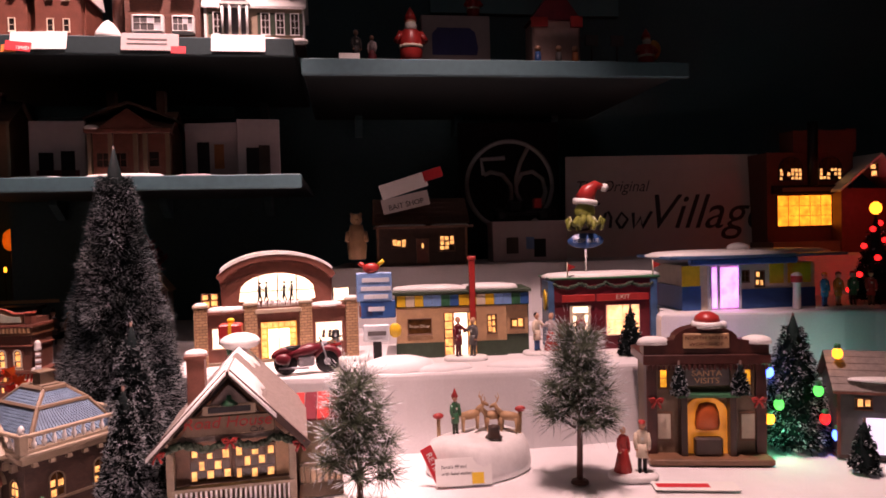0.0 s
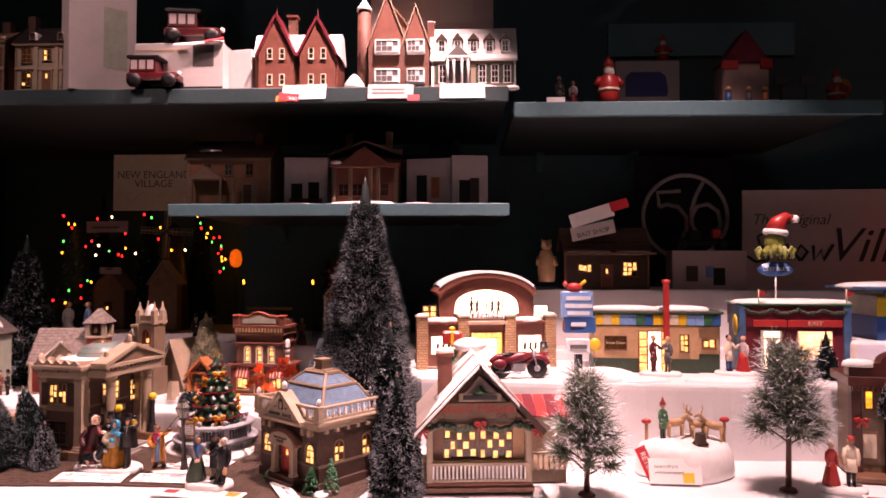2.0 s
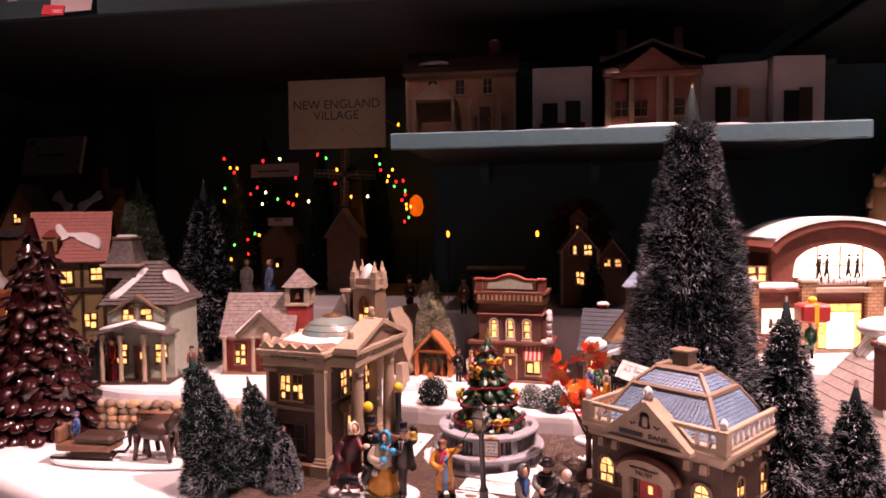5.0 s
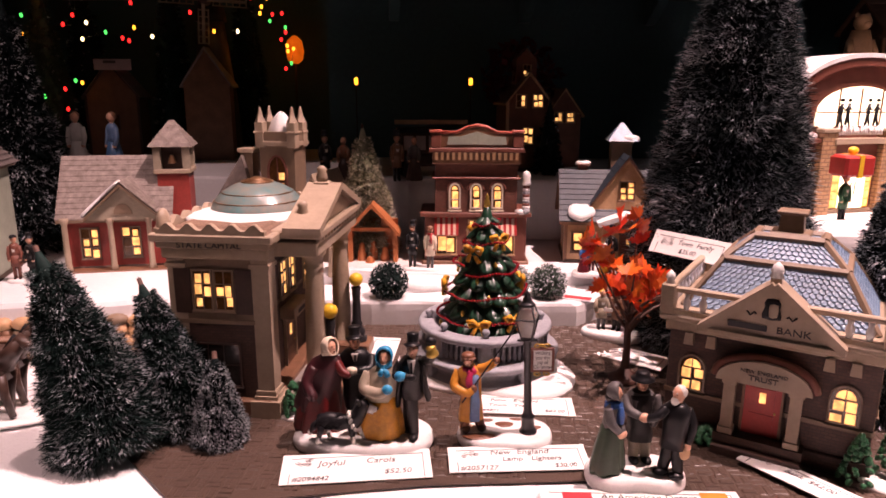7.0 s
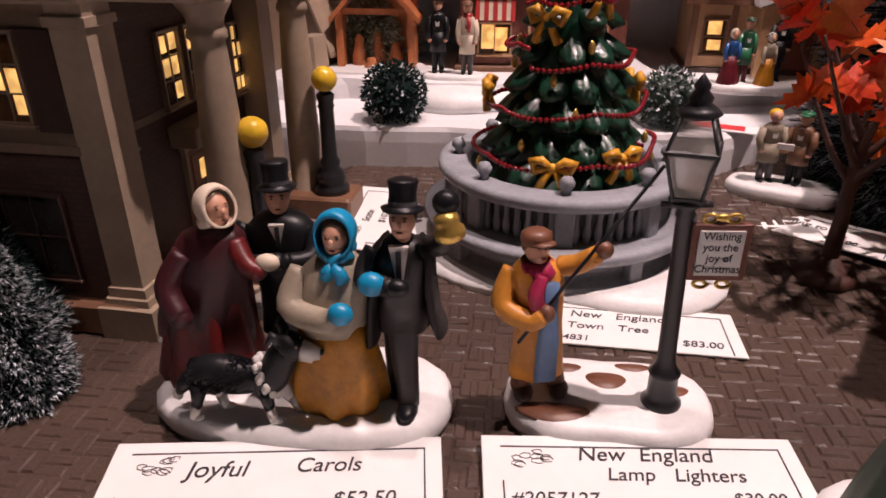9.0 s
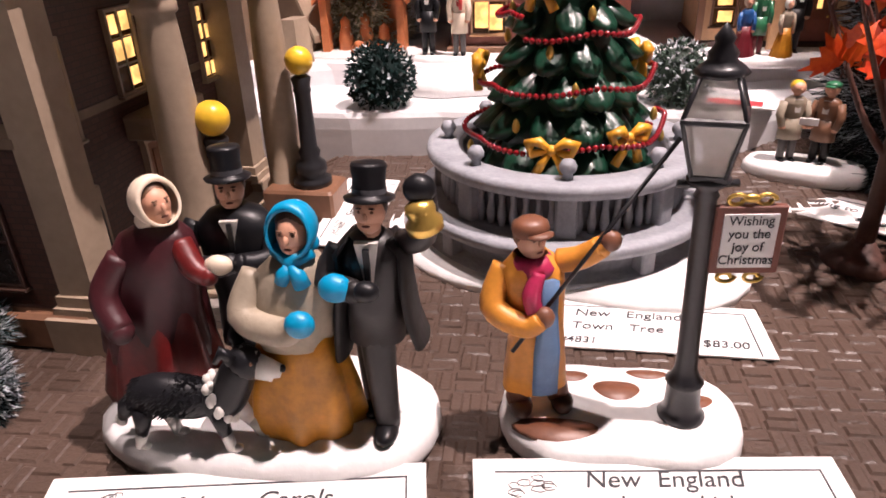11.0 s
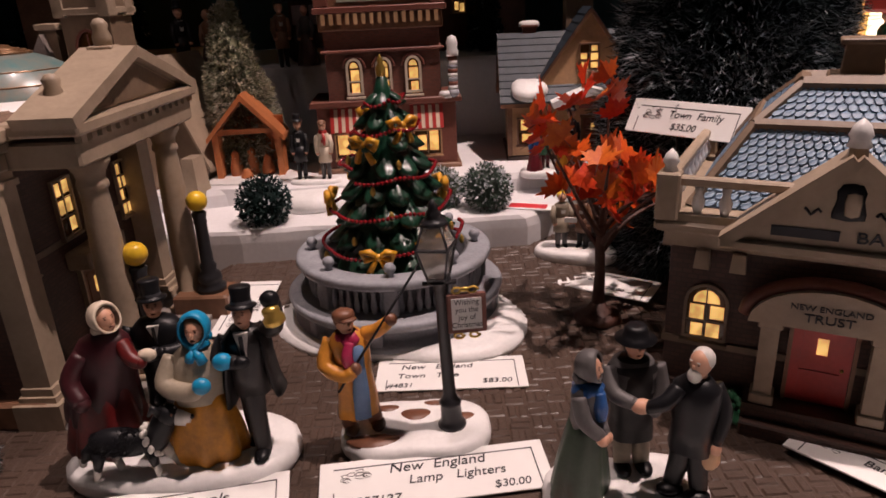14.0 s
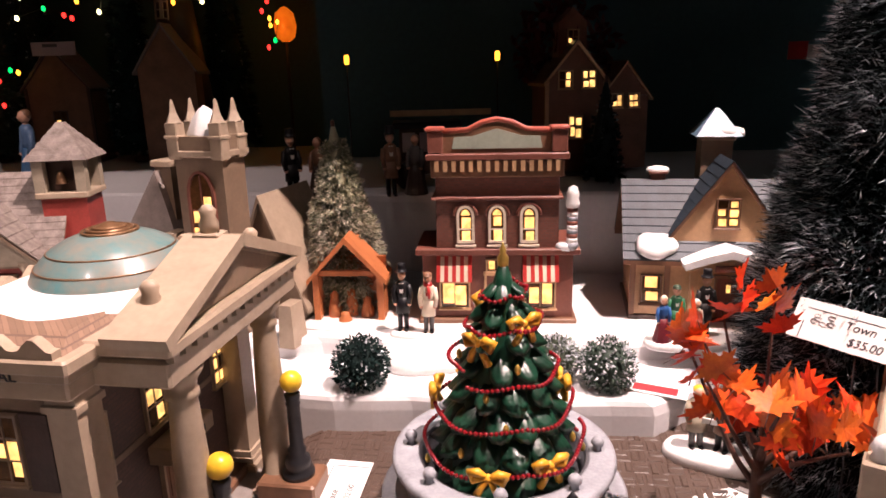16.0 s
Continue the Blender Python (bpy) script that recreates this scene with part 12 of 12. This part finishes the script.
# windmill, string lights and dark evergreens
mill = thing("windmill", "weathered grey windmill with lattice sails among string lights", "windmill", -1.302, 1.845, 0.16, 8)
part("tower", Shape().lathe([(0.052, 0), (0.044, 0.12), (0.030, 0.24), (0.026, 0.275)], DBROWN, 12), mill)
part("cap", Shape().lathe([(0.032, 0.272), (0.030, 0.29), (0.018, 0.325), (0.0, 0.338)], CHARCOAL, 12), mill)
part("hub", Shape().lathe([(0.0, -0.006), (0.008, -0.004), (0.009, 0.03)], GREYCLOTH, 10, at=pose(0, -0.052, 0.308, -90, 0, 0)), mill)
for i in range(4):
    s = Shape()
    at = pose(0, -0.050, 0.308, 0, 90 * i + 3, 0)
    s.box(-0.0028, 0.0028, -0.003, 0.0, 0, 0.082, TAUPE, at)
    for j in range(6):
        s.box(-0.0095, 0.0095, -0.0018, -0.0004, 0.018 + 0.0125 * j, 0.0200 + 0.0125 * j, TAUPE, at)
    for x in (-0.0095, 0.0095):
        s.box(x - 0.001, x + 0.001, -0.0022, -0.0006, 0.017, 0.084, TAUPE, at)
    part("sail", s, mill, "grey lattice sail")
part("base_house", Shape().box(-0.044, 0.044, -0.075, -0.04, 0, 0.150, BROWN), mill)
s = Shape()
gable_roof(s, -0.044, 0.044, -0.075, -0.02, 0.150, 0.064, ROOFGREY, 0.006, 0.004)
part("base_roof", s, mill, "grey gabled porch roof")
part("gable", Shape().prism([(-0.044, 0.150), (0.044, 0.150), (0, 0.212)], -0.075, -0.04, BROWN), mill)
dh = cottage("dim_cottage", "dim brown cottage standing among the dark evergreens", -1.500, 1.80, 0.16, 10, 0.10, 0.07, 0.125, 0.062, BROWN, ROOFGREY, DBROWN, "y", 0.006, 6, windows=((0, 0.06, 0.02, 0.026, 2, 2, 0),), lit=0.25)
for x, y, z, h, r, n, sd, fr, nd, lab in ((-1.652, 1.455, 0.05, 0.418, 0.086, 26000, 52, 0.16, PINE, "broad grey green evergreen behind the green house"), (-1.436, 1.405, 0.05, 0.400, 0.078, 26000, 53, 0.30, NEEDLE, "dark brush tree flecked with frost"), (-1.645, 1.825, 0.16, 0.375, 0.060, 9000, 54, 0.05, BUSHGREEN, "dark evergreen hung with string lights"), (-1.600, 1.90, 0.16, 0.455, 0.055, 5000, 55, 0.1, NEEDLE, "tall thin dark evergreen in the back"), (-1.378, 1.825, 0.16, 0.425, 0.050, 6000, 56, 0.05, NEEDLE2, "tall thin dark evergreen behind the windmill"), (-1.262, 1.935, 0.16, 0.450, 0.050, 6000, 57, 0.05, NEEDLE2, "tall thin evergreen carrying the light string")):
    brush_tree(lab, x, y, z, h, r, n, sd, nd, fr, group="back evergreens", fine=0.8)
HIGH = ((-1.659, 0.521, "R"), (-1.640, 0.495, "A"), (-1.618, 0.493, "A"), (-1.628, 0.482, "R"), (-1.659, 0.439, "G"), (-1.662, 0.403, "A"), (-1.577, 0.422, "R"), (-1.556, 0.439, "R"), (-1.536, 0.510, "R"), (-1.484, 0.514, "W"), (-1.437, 0.462, "R"), (-1.530, 0.425, "W"))
NEXT = ((-1.541, 0.394, "W"), (-1.493, 0.407, "G"), (-1.460, 0.396, "R"), (-1.447, 0.391, "R"), (-1.435, 0.416, "A"), (-1.400, 0.399, "W"), (-1.371, 0.521, "R"), (-1.346, 0.511, "G"), (-1.315, 0.480, "A"), (-1.321, 0.444, "R"), (-1.276, 0.409, "A"), (-1.229, 0.409, "W"))
LOW = ((-1.540, 0.310, "A"), (-1.553, 0.314, "G"), (-1.576, 0.298, "R"), (-1.575, 0.259, "R"), (-1.619, 0.283, "G"), (-1.631, 0.244, "A"), (-1.676, 0.251, "R"))
FALL = ((-1.177, 0.601, "A"), (-1.252, 0.592, "R"), (-1.242, 0.570, "A"), (-1.242, 0.520, "A"), (-1.232, 0.498, "G"), (-1.229, 0.482, "R"), (-1.207, 0.465, "A"), (-1.195, 0.482, "A"), (-1.211, 0.452, "A"), (-1.191, 0.437, "G"), (-1.185, 0.450, "R"), (-1.165, 0.452, "R"), (-1.159, 0.424, "G"), (-1.159, 0.415, "R"), (-1.169, 0.400, "R"), (-1.157, 0.388, "A"), (-1.156, 0.377, "A"), (-1.144, 0.382, "A"), (-1.150, 0.353, "G"), (-1.162, 0.342, "R"))
COLOURS = {"R": BRED, "A": BAMBER, "G": BGREEN, "W": BWHITE}
for string, y in ((HIGH + NEXT, 1.79), (LOW, 1.77), (FALL, 1.88)):
    wire = Shape()
    wire.tube([(p[0], y + 0.004, p[1] + 0.002) for p in string], 0.0005, BOTTLE, 4)
    solo("light_string_wire", wire, "thin green wire of the christmas light string", "light string")
    for x, z, c in string:
        s = Shape()
        s.ball((0, 0, 0), (0.0032, 0.0032, 0.0044), COLOURS[c], 8, k=6)
        solo("fairy_light", s, "tiny glowing coloured bulb on the light string", "light bulb", x, y, z, group="string lights")
ob = thing("amber_lamp", "glowing amber lamp at the end of the light string", "lamp", -1.172, 2.0, 0.16)
part("pole", Shape().tube([(0, 0, 0), (0, 0, 0.20)], 0.003, IRON, 6), ob)
part("glass", Shape().lathe([(0.007, 0.196), (0.017, 0.204), (0.021, 0.224), (0.017, 0.246), (0.006, 0.256), (0.0, 0.258)], FLAME, 14), ob, "glowing amber glass")
bulb("amber_lamp_light", (-1.172, 1.955, 0.385), 0.012, (1.0, 0.36, 0.04))
bulb("string_light_warmth", (-1.60, 1.72, 0.43), 0.012, (1.0, 0.35, 0.12))
for x0, x1, z, h_ in ((-1.570, -1.424, 0.466, 0.035), (-1.521, -1.446, 0.335, 0.021)):
    s = Shape()
    s.box(x0, x1, -0.001, 0.001, 0, h_, CARDPINK)
    ob = solo("price_card", s, "pale price card hanging among the string lights", "price card", 0, 1.785, z)
    part("lettering_bar", Shape().box(x0 + 0.02, x1 - 0.03, -0.002, -0.001, 0.013, 0.018, GREYCLOTH), ob)
    part("hanger", Shape().tube([(x0 + 0.02, 0.001, h_), (x0 + 0.03, 0.03, h_ + 0.02)], 0.0006, IRON, 4), ob, "thin wire hanger")
tag = carton("pale tag behind the arena with red disc", -0.10, 0.34, 0.30, 0, 0.085, 0.01, 0.018, CARD, ((-0.06, -0.035, 0.0, 0.022, RED),))
part("stick", Shape().tube([(0.0, 0.006, 0.0), (0.0, 0.006, -0.14)], 0.0018, IRON, 6), tag, "thin dark stick")
